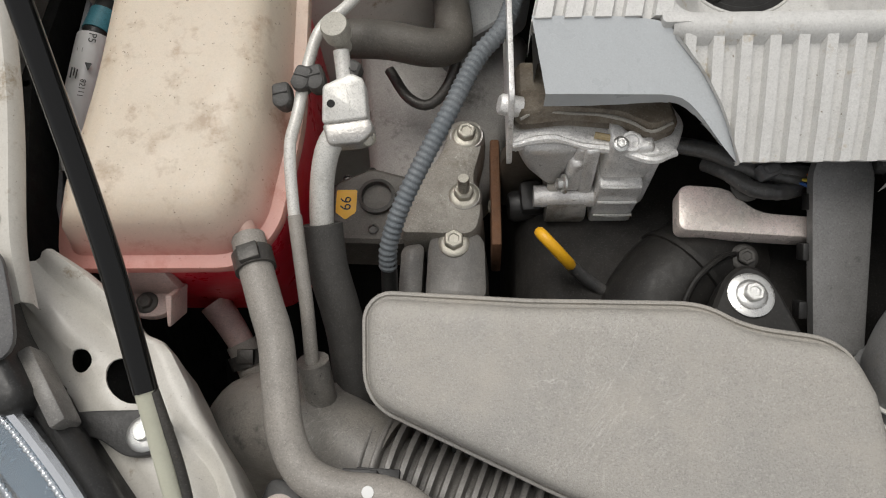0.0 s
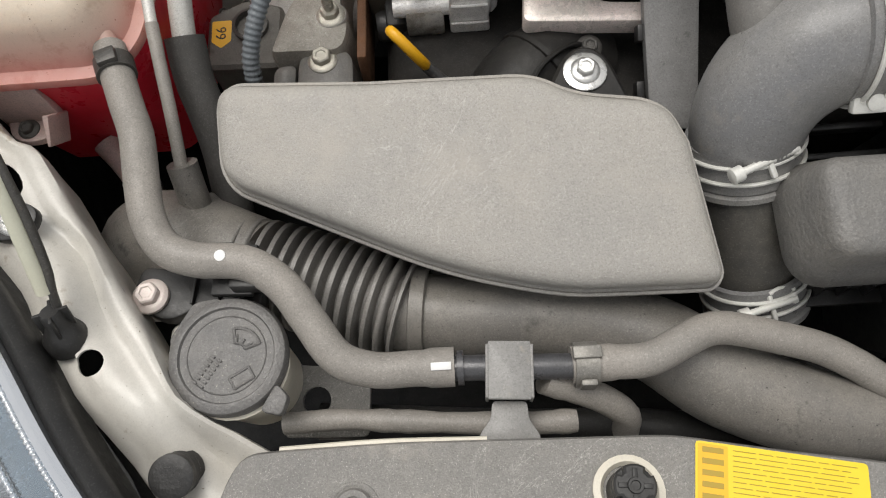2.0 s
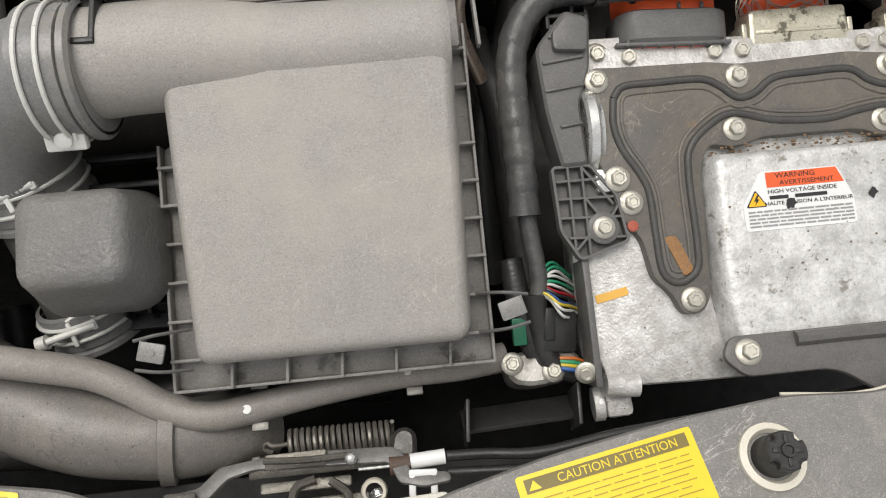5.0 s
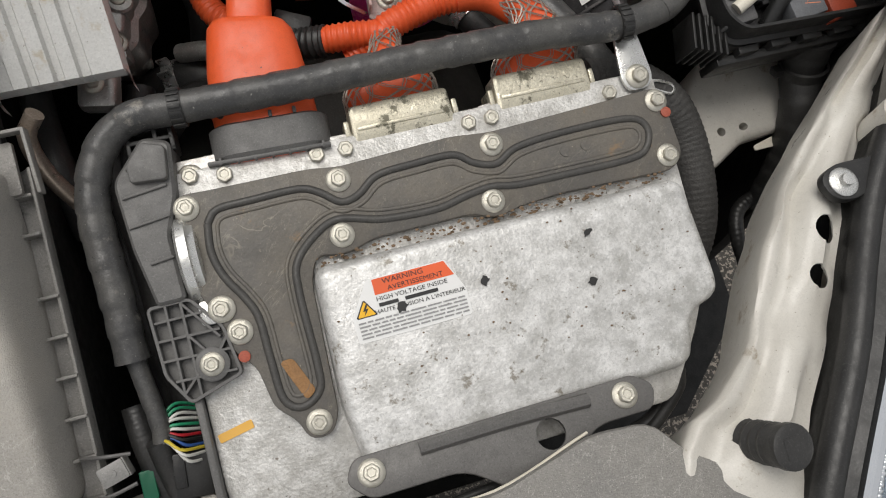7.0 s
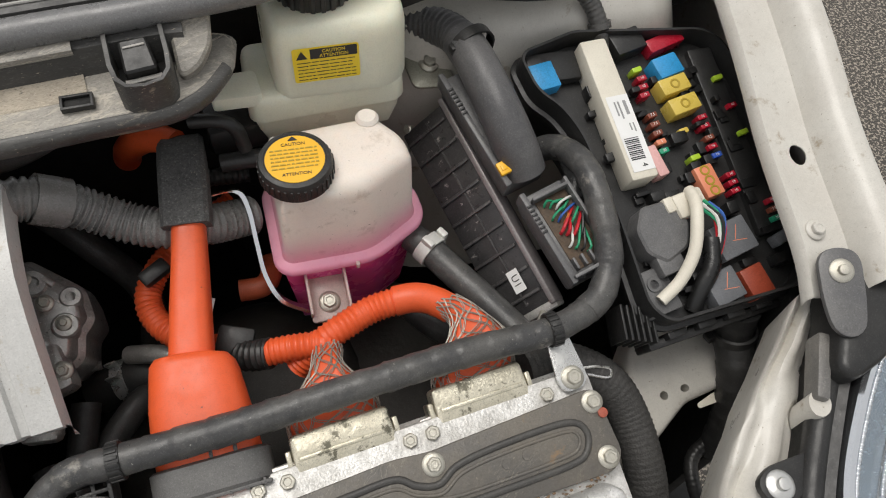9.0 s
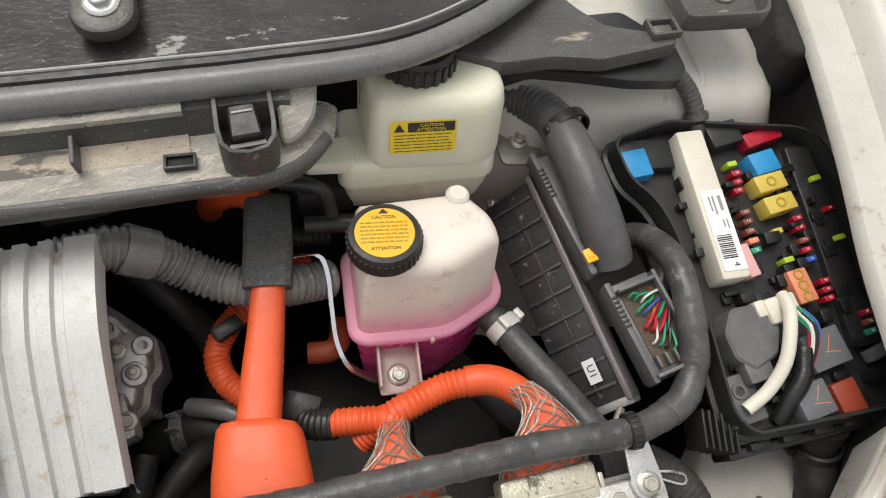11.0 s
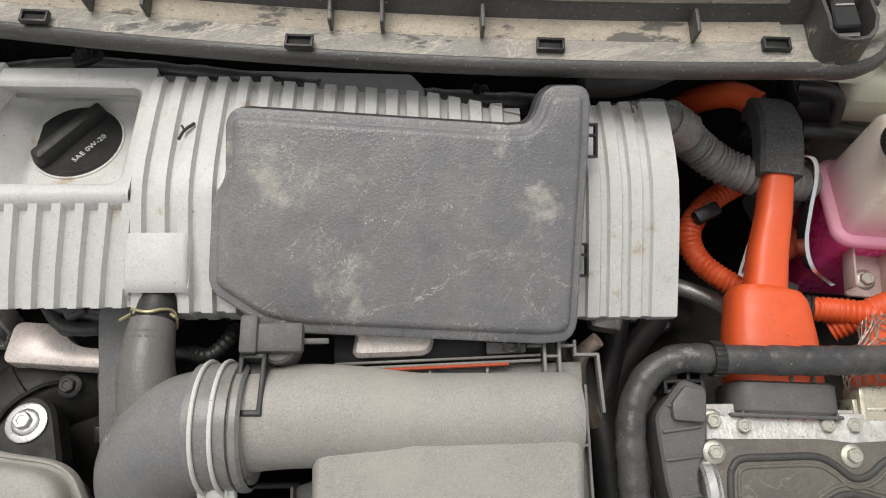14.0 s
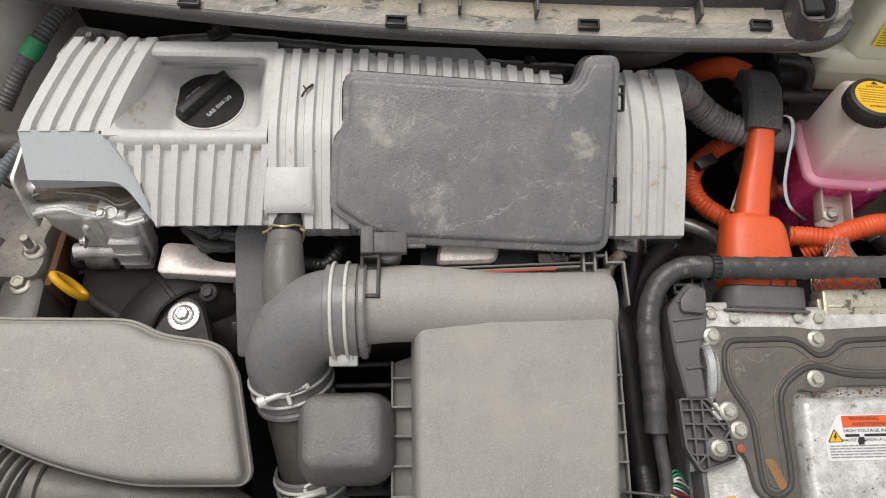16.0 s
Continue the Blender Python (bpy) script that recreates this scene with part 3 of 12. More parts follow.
cowl_sand = surface("dusty_cowl_ledge", (0.265, 0.25, 0.222), 0.55, alt=(0.36, 0.335, 0.29), scale=30, amount=0.8, crisp=0.06, dirt=(0.105, 0.10, 0.093), dirt_scale=20, dirt_cut=0.565, dirt_soft=0.03, speck=(0.46, 0.42, 0.34), speck_scale=260, speck_cut=0.66, bump=0.7, bump_scale=260, stretch=(0.5, 1.1, 1), pits=0.2, pit_scale=80, scratch=(0.50, 0.45, 0.37), scratch_cut=0.52, scratch_width=0.012)
sand_drift = surface("pale_sand_drift", (0.52, 0.455, 0.36), 0.8, alt=(0.40, 0.35, 0.28), scale=40, amount=0.8, crisp=0.07, dirt=(0.15, 0.138, 0.12), dirt_scale=24, dirt_cut=0.54, dirt_soft=0.04, speck=(0.16, 0.14, 0.11), speck_scale=300, speck_cut=0.66, bump=0.8, bump_scale=260, stretch=(0.5, 1.2, 1), pits=0.3, pit_scale=80)
cowl_deck = surface("wet_black_cowl_deck", (0.022, 0.021, 0.020), 0.24, alt=(0.05, 0.047, 0.043), scale=16, amount=0.8, dirt=(0.30, 0.285, 0.26), dirt_scale=22, dirt_cut=0.63, dirt_soft=0.03, bump=0.4, bump_scale=200, speck=(0.35, 0.33, 0.30), speck_scale=300, speck_cut=0.70, stretch=(0.8, 1.2, 1))
seal_rubber = surface("hood_seal_rubber", (0.155, 0.155, 0.157), 0.32, alt=(0.21, 0.206, 0.20), scale=24, bump=0.15)
chrome = surface("lamp_reflector", (0.80, 0.82, 0.84), 0.14, metal=0.95, alt=(0.7, 0.73, 0.77), scale=12, bump=0.0, mottle=0.1, grain=0.12)
lamp_grey = surface("lamp_bezel", (0.58, 0.61, 0.64), 0.25, metal=0.5, alt=(0.44, 0.47, 0.50), scale=20, bump=0.0)
lamp_flute = surface("blue_grey_fluted_lamp", (0.34, 0.41, 0.47), 0.22, metal=0.6, alt=(0.46, 0.53, 0.59), scale=30, bump=0.0)
lens_glass = surface("lamp_lens", (0.42, 0.47, 0.52), 0.05, alt=(0.38, 0.43, 0.48), bump=0, rough_vary=0.02)
lens_glass.node_tree.nodes["Principled BSDF"].inputs["Alpha"].default_value = 0.13
asphalt = surface("asphalt", (0.05, 0.046, 0.041), 0.85, alt=(0.10, 0.09, 0.078), scale=30, speck=(0.34, 0.30, 0.25), speck_scale=130, speck_cut=0.52, bump=1.0, bump_scale=130, mottle=0.6, mottle_scale=60, grain=0.3, grain_scale=300)
wire_mats = {k: surface(k + "_wire", c, 0.4, bump=0) for k, c in {"green": (0.03, 0.32, 0.16), "red": (0.5, 0.02, 0.03), "white": (0.7, 0.7, 0.66), "blue": (0.04, 0.12, 0.4), "black": (0.02, 0.02, 0.02), "yellow": (0.65, 0.5, 0.05), "orange": (0.6, 0.17, 0.04)}.items()}

# ---- the ground and the car's body round the engine bay ----
bm = bmesh.new()
bmesh.ops.create_grid(bm, x_segments=40, y_segments=40, size=300)
solo("ground", bm, asphalt, "rough grey-brown asphalt under and beside the car", "ground", kind="structure")


def across(pts, side):
    """Right-hand points, mirrored to the other side of the car where side is -1."""
    return [(p[0] if side > 0 else 2 * CENTRE - p[0], *p[1:]) for p in pts]


# walls and tray added to keep light out, near-black for the bay's deep shade
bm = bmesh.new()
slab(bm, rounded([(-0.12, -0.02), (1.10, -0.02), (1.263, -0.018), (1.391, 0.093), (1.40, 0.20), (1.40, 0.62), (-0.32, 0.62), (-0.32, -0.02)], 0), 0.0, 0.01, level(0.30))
solo("undertray", bm, deep_black, "near-black splash tray that closes the bay from below", "tray", kind="structure")
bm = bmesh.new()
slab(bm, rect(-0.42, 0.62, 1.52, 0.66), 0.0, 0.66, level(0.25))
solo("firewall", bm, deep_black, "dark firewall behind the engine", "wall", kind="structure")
# radiator-shaped block added to stop light leaking in at the front
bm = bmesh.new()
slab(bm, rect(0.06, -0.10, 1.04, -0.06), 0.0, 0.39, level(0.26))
cooler = thing("radiator", "black radiator-shaped block keeping light out behind the front panel", "radiator", (CENTRE, -0.08, 0.30))
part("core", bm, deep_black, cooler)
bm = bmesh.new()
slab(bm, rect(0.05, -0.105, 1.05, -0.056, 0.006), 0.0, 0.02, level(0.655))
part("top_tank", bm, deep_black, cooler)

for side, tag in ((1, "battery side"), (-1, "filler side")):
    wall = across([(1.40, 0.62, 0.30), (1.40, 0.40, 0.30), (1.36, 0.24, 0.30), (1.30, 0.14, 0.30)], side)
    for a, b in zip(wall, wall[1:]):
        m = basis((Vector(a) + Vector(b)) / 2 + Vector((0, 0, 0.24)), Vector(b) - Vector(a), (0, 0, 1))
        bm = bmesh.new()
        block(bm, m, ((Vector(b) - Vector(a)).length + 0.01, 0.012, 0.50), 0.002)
        # pale wing panels, their shade put into the near-black colour
        solo("inner_wing", bm, deep_black, f"inner wing panel blackened as shade on the {tag}", "panel", kind="structure")

    # the white upper rail from the lamp back to the wing gutter
    apron = thing("wing_rail", f"white painted pressed-steel wing rail on the {tag}, dusty", "body panel", across([(1.18, 0.03, 0.75)], side)[0])
    bm = bmesh.new()
    inner = across([(1.310, 0.195, 0.822), (1.277, 0.1655, 0.806), (1.238, 0.1345, 0.797), (1.198, 0.1000, 0.788), (1.1665, 0.0635, 0.782), (1.1500, 0.0430, 0.780), (1.1377, 0.0240, 0.778), (1.1140, -0.0105, 0.776), (1.0790, -0.0393, 0.773), (1.0450, -0.0570, 0.768), (1.02, -0.12, 0.755)], side) if side > 0 else [(-0.212, 0.232, 0.822), (-0.180, 0.214, 0.806), (-0.158, 0.188, 0.797), (-0.138, 0.178, 0.790), (-0.124, 0.160, 0.787), (-0.112, 0.138, 0.785), (-0.097, 0.117, 0.782), (-0.083, 0.098, 0.780), (-0.064, 0.066, 0.778), (-0.045, 0.036, 0.777), (-0.030, 0.008, 0.776), (-0.012, -0.010, 0.774), (0.022, -0.028, 0.772), (0.06, -0.06, 0.765), (0.08, -0.12, 0.755)]
    outer = across([(1.352, 0.205, 0.822), (1.330, 0.180, 0.806), (1.292, 0.140, 0.797), (1.258, 0.098, 0.790), (1.224, 0.056, 0.785), (1.194, 0.012, 0.782), (1.158, -0.036, 0.777), (1.128, -0.078, 0.772), (1.105, -0.12, 0.766), (1.09, -0.17, 0.750)], side)
    rib = [(0.10, -0.060), (0.06, -0.030), (0.02, -0.007), (0.03, -0.001), (0.08, 0.0015), (0.15, 0.001), (0.22, -0.003), (0.30, -0.004), (0.38, -0.001), (0.46, 0.0035), (0.58, 0.005), (0.72, 0.004), (0.80, 0.0), (0.90, -0.004), (1.05, -0.006), (1.10, -0.012), (1.10, -0.03)]
    ia, _ = spline(inner, 0.012)
    oa, _ = spline(outer, 0.012)
    n = 34
    rows = []
    for k in range(n + 1):
        a, b = ia[round(k * (len(ia) - 1) / n)], oa[round(k * (len(oa) - 1) / n)]
        wave = Vector((0, 0, 0.0022 * math.sin(k * 0.9) + 0.0016 * math.sin(k * 1.7 + 1)))
        press = 1 + 0.5 * math.sin(k * 0.55)
        rows.append([a.lerp(b, u + (0.05 * math.sin(k * 0.8) if 0.1 < u < 0.8 else 0)) + Vector((0, 0, h * (press if -0.006 < h else 1))) + wave for u, h in rib])
        if side < 0:
            for v in rows[-1]:
                f = min(1.0, max(0.0, (0.002 - v.y) / 0.045))
                v.z -= 0.032 * f * f * (3 - 2 * f)
    for off in (0, -0.0016):
        grid = [[bm.verts.new(v + Vector((0, 0, off))) for v in row] for row in rows]
        for a, b in zip(grid, grid[1:]):
            for k in range(len(rib) - 1):
                f = (a[k], a[k + 1], b[k + 1], b[k])
                bm.faces.new(f if off == 0 else tuple(reversed(f)))
        if off == 0:
            above = grid
    for k in range(n):
        for j in (0, -1):
            bm.faces.new((above[k][j], above[k + 1][j], grid[k + 1][j], grid[k][j]))
    for j in (0, -1):
        for k in range(len(rib) - 1):
            bm.faces.new((above[j][k], above[j][k + 1], grid[j][k + 1], grid[j][k]))
    rail = part("rail", bm, white_paint, apron, smooth=55)
    # near-black sheet added below the rail to hold the shade there
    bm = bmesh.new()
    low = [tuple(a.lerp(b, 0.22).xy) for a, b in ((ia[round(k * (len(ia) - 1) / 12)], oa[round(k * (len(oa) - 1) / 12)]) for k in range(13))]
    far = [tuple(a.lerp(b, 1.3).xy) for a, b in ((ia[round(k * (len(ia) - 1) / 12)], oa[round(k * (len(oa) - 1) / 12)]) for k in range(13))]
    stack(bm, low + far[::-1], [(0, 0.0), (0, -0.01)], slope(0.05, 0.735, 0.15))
    part("liner", bm, deep_black, apron, "near-black sheet closing the space under the rail")
    if side > 0:
        spots = [(1.1835, 0.0178, 0.779, 0.0085, 1.0), (1.2015, 0.0480, 0.782, 0.0095, 1.0), (1.2735, 0.1125, 0.793, 0.0085, 1.3)]
    else:
        spots = [(-0.0790, 0.021, 0.777, 0.0085, 1.0), (-0.156, 0.150, 0.79, 0.0115, 1.5), (-0.188, 0.162, 0.79, 0.007, 1.0)]
    bored(rail, [(basis(q[:3], (0.66 * side, 0.75, 0), (0, 0, 1)), q[3], q[4]) for q in spots])
    rail.data.shade_smooth()
    rail.data.set_sharp_from_angle(angle=radians(50))
    # the wing's gutter farther back
    bm = bmesh.new()
    gut = across([(1.330, 0.178, 0.845), (1.338, 0.215, 0.862), (1.352, 0.30, 0.884), (1.372, 0.40, 0.915), (1.40, 0.55, 0.95), (1.42, 0.72, 0.985)], side)
    prof = [(-0.027, -0.012), (-0.028, -0.004), (-0.024, 0.001), (-0.012, -0.001), (0.004, -0.003), (0.014, -0.001), (0.020, 0.012), (0.026, 0.021), (0.040, 0.026), (0.047, 0.022), (0.052, -0.02), (0.056, -0.25)]
    sweep(bm, gut, [(a if side > 0 else -a, h) for a, h in reversed(prof)] if side > 0 else [(-a, h) for a, h in prof], 0.012)
    gutter = part("wing_gutter", bm, white_paint, apron, smooth=55)
    bored(gutter, [(basis(across([(1.351, 0.291, 0.886)], side)[0], (0.1, 1, 0.2), (0, -0.2, 1)), 0.0075, 1.25)])
    gutter.data.shade_smooth()
    gutter.data.set_sharp_from_angle(angle=radians(50))
    p = across([(1.330, 0.229, 0.866)], side)[0]
    bolt(apron, p, (0, -0.25, 1), 0.0085, white_paint, 0.4, "painted_bolt")
    # tab with a bolt at the gutter's front end, and the one on the rail
    bm = bmesh.new()
    m = basis(across([(1.323, 0.185, 0.863)], side)[0], (0.35 * side, 1, 0.15), (-0.25 * side, -0.3, 1))
    slab(bm, rounded([(-0.045, -0.012), (-0.02, -0.016), (0.020, -0.017), (0.026, 0), (0.020, 0.017), (-0.02, 0.016), (-0.045, 0.010)], 0.012), -0.002, 0.003, local(m), 0.001)
    part("lamp_bracket", bm, grey_conn, apron, "dark grey plastic lamp bracket")
    bolt(apron, m @ Vector((0.006, 0, 0.003)), m.col[2].xyz, 0.0095, zinc, 0.3, "screw", dome=True)
    bm = bmesh.new()
    m = basis((1.217, 0.073, 0.803) if side > 0 else (-0.135, 0.115, 0.797), (0.62 * side, 0.78, 0), (0, -0.1, 1)) @ Matrix.Rotation(2.0 * side, 4, "Z")
    slab(bm, rounded([(-0.055, -0.026), (-0.03, -0.022), (0.005, -0.014), (0.018, -0.002), (0.008, 0.014), (-0.012, 0.012), (-0.03, -0.006), (-0.055, -0.012)] if side > 0 else [(-0.055, 0.026), (-0.03, 0.022), (0.005, 0.014), (0.018, 0.002), (0.008, -0.014), (-0.012, -0.012), (-0.03, 0.006), (-0.055, 0.012)], 0.008), -0.003, 0.004, local(m), 0.0012)
    part("lamp_lug", bm, black_plastic, apron, "dark plastic headlamp lug")
    bolt(apron, m @ Vector((0.0, 0.0, 0.004)), m.col[2].xyz, 0.011, bright_zinc, 0.2, "screw", dome=True)

    # rubber buffer on the front corner
    at = (1.092, -0.074, 0.776) if side > 0 else (-0.0275, -0.0405, 0.740)
    m = basis(at, (1, 0, 0), (0.12, -0.3, 1) if side > 0 else (0.04, -0.30, 1)) @ Matrix.Scale(1.0 if side > 0 else 0.95, 4)
    bm = bmesh.new()
    prof = [(0.0125, -0.012)] + [(0.0128 if k % 2 else 0.0142, -0.01 + 0.004 * k) for k in range(8)] + [(0.0148, 0.024), (0.0145, 0.029), (0.0125, 0.030), (0.0055, 0.030), (0.005, 0.022)]
    lathe(bm, prof, m, 24)
    slab(bm, rect(-0.0065, -0.0065, 0.0065, 0.0065), 0.0299, 0.0302, local(m), 0)
    solo("rubber_buffer", bm, black_rubber, "round ribbed black rubber hood buffer on the white rail", "buffer", "hood buffers")

    # the black seal between rail and lamp, and the headlamp
    seal = thing("lamp_seal", f"worn black plastic seal strip beside the headlamp on the {tag}", "seal strip", across([(1.25, 0.06, 0.79)], side)[0])
    bm = bmesh.new()
    line = across([(1.352, 0.205, 0.850), (1.330, 0.185, 0.842), (1.294, 0.143, 0.824), (1.236, 0.075, 0.808), (1.203, 0.026, 0.800), (1.166, -0.031, 0.795), (1.116, -0.100, 0.783), (1.09, -0.15, 0.765), (1.075, -0.21, 0.735)], side)
    prof = [(0.001, -0.03), (0.001, -0.006), (0.003, 0.0), (0.009, 0.004), (0.014, 0.0035), (0.018, 0.001), (0.025, 0.003), (0.0275, -0.002), (0.028, -0.02)]
    if side < 0:
        prof = prof[:4] + [(0.014, 0.002), (0.017, -0.004), (0.018, -0.02)]
    sweep(bm, line, [(-a * side, h) for a, h in prof], 0.012, 0.002)
    part("strip", bm, black_plastic, seal, smooth=45)
    bm = bmesh.new()
    corner = across([(1.334, 0.196), (1.400, 0.215), (1.408, 0.185), (1.372, 0.140), (1.330, 0.122), (1.300, 0.116), (1.290, 0.128), (1.318, 0.165)], side)
    stack(bm, rounded(corner, 0.008), [(0.006, 0.006), (0.002, 0.004), (0, 0), (-0.004, -0.03)], slope(0.15, 0.842, 0.22))
    part("rear_flap", bm, black_plastic, seal, "black rear flap of the seal", smooth=45)
    bm = bmesh.new()
    m = basis(across([(1.285, 0.140, 0.822)], side)[0], (0.55 * side, 0.75, 0.1), (0, -0.1, 1))
    block(bm, m @ Matrix.Translation((0, -0.006 * side, 0)), (0.055, 0.011, 0.022), 0.003)
    part("clip_block", bm, box_plastic, seal)
    lamp = thing("headlamp", f"clear headlamp with ribbed bezel and chrome reflector, {tag}", "headlamp", across([(1.27, 0.0, 0.74)], side)[0], "headlamps")
    edge = across([(1.334, 0.133, 0.836), (1.302, 0.103, 0.827), (1.264, 0.061, 0.816), (1.232, 0.013, 0.809), (1.195, -0.043, 0.802), (1.145, -0.111, 0.79), (1.119, -0.160, 0.77), (1.104, -0.218, 0.74)], side)
    if side < 0:
        edge = [(x + 0.011, y + 0.007, z) for x, y, z in edge]
    bm = bmesh.new()
    sweep(bm, edge, [(-a * side, h) for a, h in [(-0.004, -0.02), (-0.003, 0.0), (0.0, 0.003), (0.004, 0.002), (0.005, -0.006)]], 0.01, 0.001)
    part("lens_rim", bm, chrome, lamp, "bright rim of the lens")
    bm = bmesh.new()
    sweep(bm, edge, [(-a * side, h) for a, h in [(0.004, 0.0), (0.02, -0.004), (0.05, -0.014), (0.09, -0.032), (0.13, -0.058), (0.17, -0.095)]], 0.012, 0.002)
    lens = part("lens", bm, lens_glass, lamp, smooth=70)
    lens.visible_shadow = False
    bm = bmesh.new()
    line_, _ = spline(edge, 0.0017)
    rows = []
    for i, q in enumerate(line_[1:-1], 1):
        d = line_[i + 1] - line_[i - 1]
        d = Vector((d.x, d.y, 0)).normalized()
        out_ = Vector((-d.y, d.x, 0)) * side
        rows.append([bm.verts.new(q + out_ * a + Vector((0, 0, h + (0.0026 if i % 2 else 0)))) for a, h in ((0.005, -0.004), (0.013, -0.0075), (0.021, -0.011), (0.029, -0.0165))])
    for a, b in zip(rows, rows[1:]):
        for k in range(3):
            bm.faces.new((a[k], a[k + 1], b[k + 1], b[k]))
    part("bezel", bm, lamp_flute, lamp, "blue-grey finely fluted bezel", smooth=0)
    for a, h in ((0.0075, -0.0030), (0.0325, -0.0150)):
        bm = bmesh.new()
        tube(bm, [q + Vector((-(line_[min(i + 6, len(line_) - 1)] - line_[max(i - 6, 0)]).y, (line_[min(i + 6, len(line_) - 1)] - line_[max(i - 6, 0)]).x, 0)).normalized() * side * a + Vector((0, 0, h)) for i, q in enumerate(line_) if i % 12 == 0], 0.0024, 8, 0.0010, shape=rings(0.0036, 0.35))
        part("bead_strip", bm, chrome, lamp, "bright beaded strip", smooth=60)
    bm = bmesh.new()
    sweep(bm, edge, [(-a * side, h) for a, h in [(0.034, -0.024), (0.040, -0.05), (0.075, -0.085), (0.12, -0.11), (0.17, -0.12)]], 0.012, 0.001)
    part("reflector", bm, chrome, lamp, "bright inner reflector", smooth=60)
    for k in range(9):
        t = k / 8
        p = Vector(edge[1]).lerp(Vector(edge[5]), t)
        bm = bmesh.new()
        m = basis(p + Vector((0.075 * side, -0.035, -0.062)), (0.9 * side, -0.45, -0.25), (0, 0, 1))
        block(bm, m, (0.085, 0.0022, 0.03), 0.0006)
        part("fin", bm, lamp_grey, lamp)

# white strut tower behind the fuse box, and its twin
for side, tag in ((1, "fuse box"), (-1, "coolant tank")):
    bm = bmesh.new()
    tower = across([(1.06, 0.56), (1.10, 0.515), (1.17, 0.497), (1.30, 0.487), (1.345, 0.485), (1.362, 0.53), (1.37, 0.70), (1.06, 0.70)], side)
    stack(bm, rounded(tower, 0.03), [(0.03, 0.03), (0.012, 0.026), (0.0, 0.015), (-0.02, -0.03), (-0.06, -0.35)], slope(0.56, 0.874, 0.12), bottom=False)
    strut = thing("strut_tower", f"white painted strut tower behind the {tag}", "strut tower", across([(1.22, 0.58, 0.60)], side)[0])
    part("dome", bm, white_paint, strut, smooth=60)
    bm = bmesh.new()
    tube(bm, across([(1.285, 0.66, 0.917), (1.284, 0.60, 0.910), (1.280, 0.53, 0.901), (1.276, 0.507, 0.893)], side), 0.0035, 8)
    part("welded_seam", bm, white_paint, strut, "sealed panel seam", smooth=60)
    bm = bmesh.new()
    if side < 0:
        bm.free()
        continue
    low = [(1.200, 0.2081), (1.2118, 0.234), (1.24, 0.262), (1.365, 0.262), (1.3695, 0.2108), (1.3411, 0.1854), (1.3086, 0.1796), (1.2688, 0.1774), (1.252, 0.1761), (1.219, 0.1594), (1.1756, 0.1373), (1.160, 0.150), (1.1795, 0.1734)]
    stack(bm, rounded(low, 0.006), [(0.008, 0.003), (0.003, 0.001), (0.0, -0.004), (0.004, -0.05)], slope(0.20, 0.690, 0.25), bottom=False)
    member = thing("side_member", f"white painted frame member low in the bay near the {tag}", "frame member", (1.25, 0.2, 0.62))
    deck_ob = part("pressing", bm, white_paint, member, smooth=60)
    bored(deck_ob, [(basis((1.2315, 0.1885, 0.689), (1, 0, 0), (0, -0.25, 1)), 0.0042, 1.0), (basis((1.2545, 0.1885, 0.689), (1, 0, 0), (0, -0.25, 1)), 0.0036, 1.3)])
    deck_ob.data.shade_smooth()
    deck_ob.data.set_sharp_from_angle(angle=radians(50))
    bm = bmesh.new()
    slab(bm, rounded([(1.2669, 0.1740), (1.2864, 0.1784), (1.3141, 0.1805), (1.3106, 0.1690), (1.2667, 0.1690)], 0.002), -0.0015, 0.0, slope(0.175, 0.674, 0.15), 0.0005)
    part("lower_lip", bm, cream_plastic, member, "pale bent lip")
    bm = bmesh.new()
    tube(bm, [(1.35, 0.165, 0.62), (1.3372, 0.1574, 0.612), (1.2939, 0.1489, 0.607), (1.2684, 0.1384, 0.603), (1.2583, 0.1132, 0.597), (1.262, 0.08, 0.58)], 0.0075, 12, 0.0014, shape=bellows(0.005, 0.08))
    solo("low_conduit", bm, black_plastic, "black ribbed conduit deep beside the frame member", "conduit", smooth=60)

# ---- front panel cover ----
edge_white = surface("chipped_white_edge", (0.72, 0.70, 0.63), 0.42, alt=(0.60, 0.57, 0.49), scale=40, dirt=(0.30, 0.24, 0.17), dirt_scale=90, dirt_cut=0.66, bump=0.1, grain=0.12, mottle=0.15)
panel = thing("radiator_support_cover", "matt black plastic cover over the radiator support, dusty and scratched", "cover", (CENTRE, -0.12, 0.74))
rear = [(1.045, -0.062), (1.033, -0.040), (0.99, -0.036), (0.919, -0.0535), (0.857, -0.0497), (0.790, -0.0565), (0.750, -0.0625), (0.700, -0.0710), (0.676, -0.0765), (0.637, -0.0860), (0.623, -0.0905), (0.578, -0.0987), (0.530, -0.1030), (0.5035, -0.1005), (0.4575, -0.0855), (0.4315, -0.0728), (0.407, -0.0615), (0.382, -0.0568), (0.339, -0.0498), (0.275, -0.0373), (0.203, -0.0357), (0.110, -0.0335), (0.0345, -0.0350), (0.0182, -0.0362), (0.0098, -0.0449), (0.0032, -0.0614), (-0.001, -0.085)]
outline = rear + [(0.008, -0.14), (0.04, -0.24), (0.30, -0.33), (0.80, -0.33), (1.06, -0.24), (1.10, -0.14), (1.075, -0.085)]
cover_plane = slope(-0.06, 0.764, -0.06)
bm = bmesh.new()
stack(bm, rounded(outline, 0.012, 3), [(0.006, 0.003), (0.002, 0.002), (0, -0.002), (0, -0.008), (0.004, -0.008)], cover_plane)
part("shell", bm, panel_plastic, panel, smooth=30)
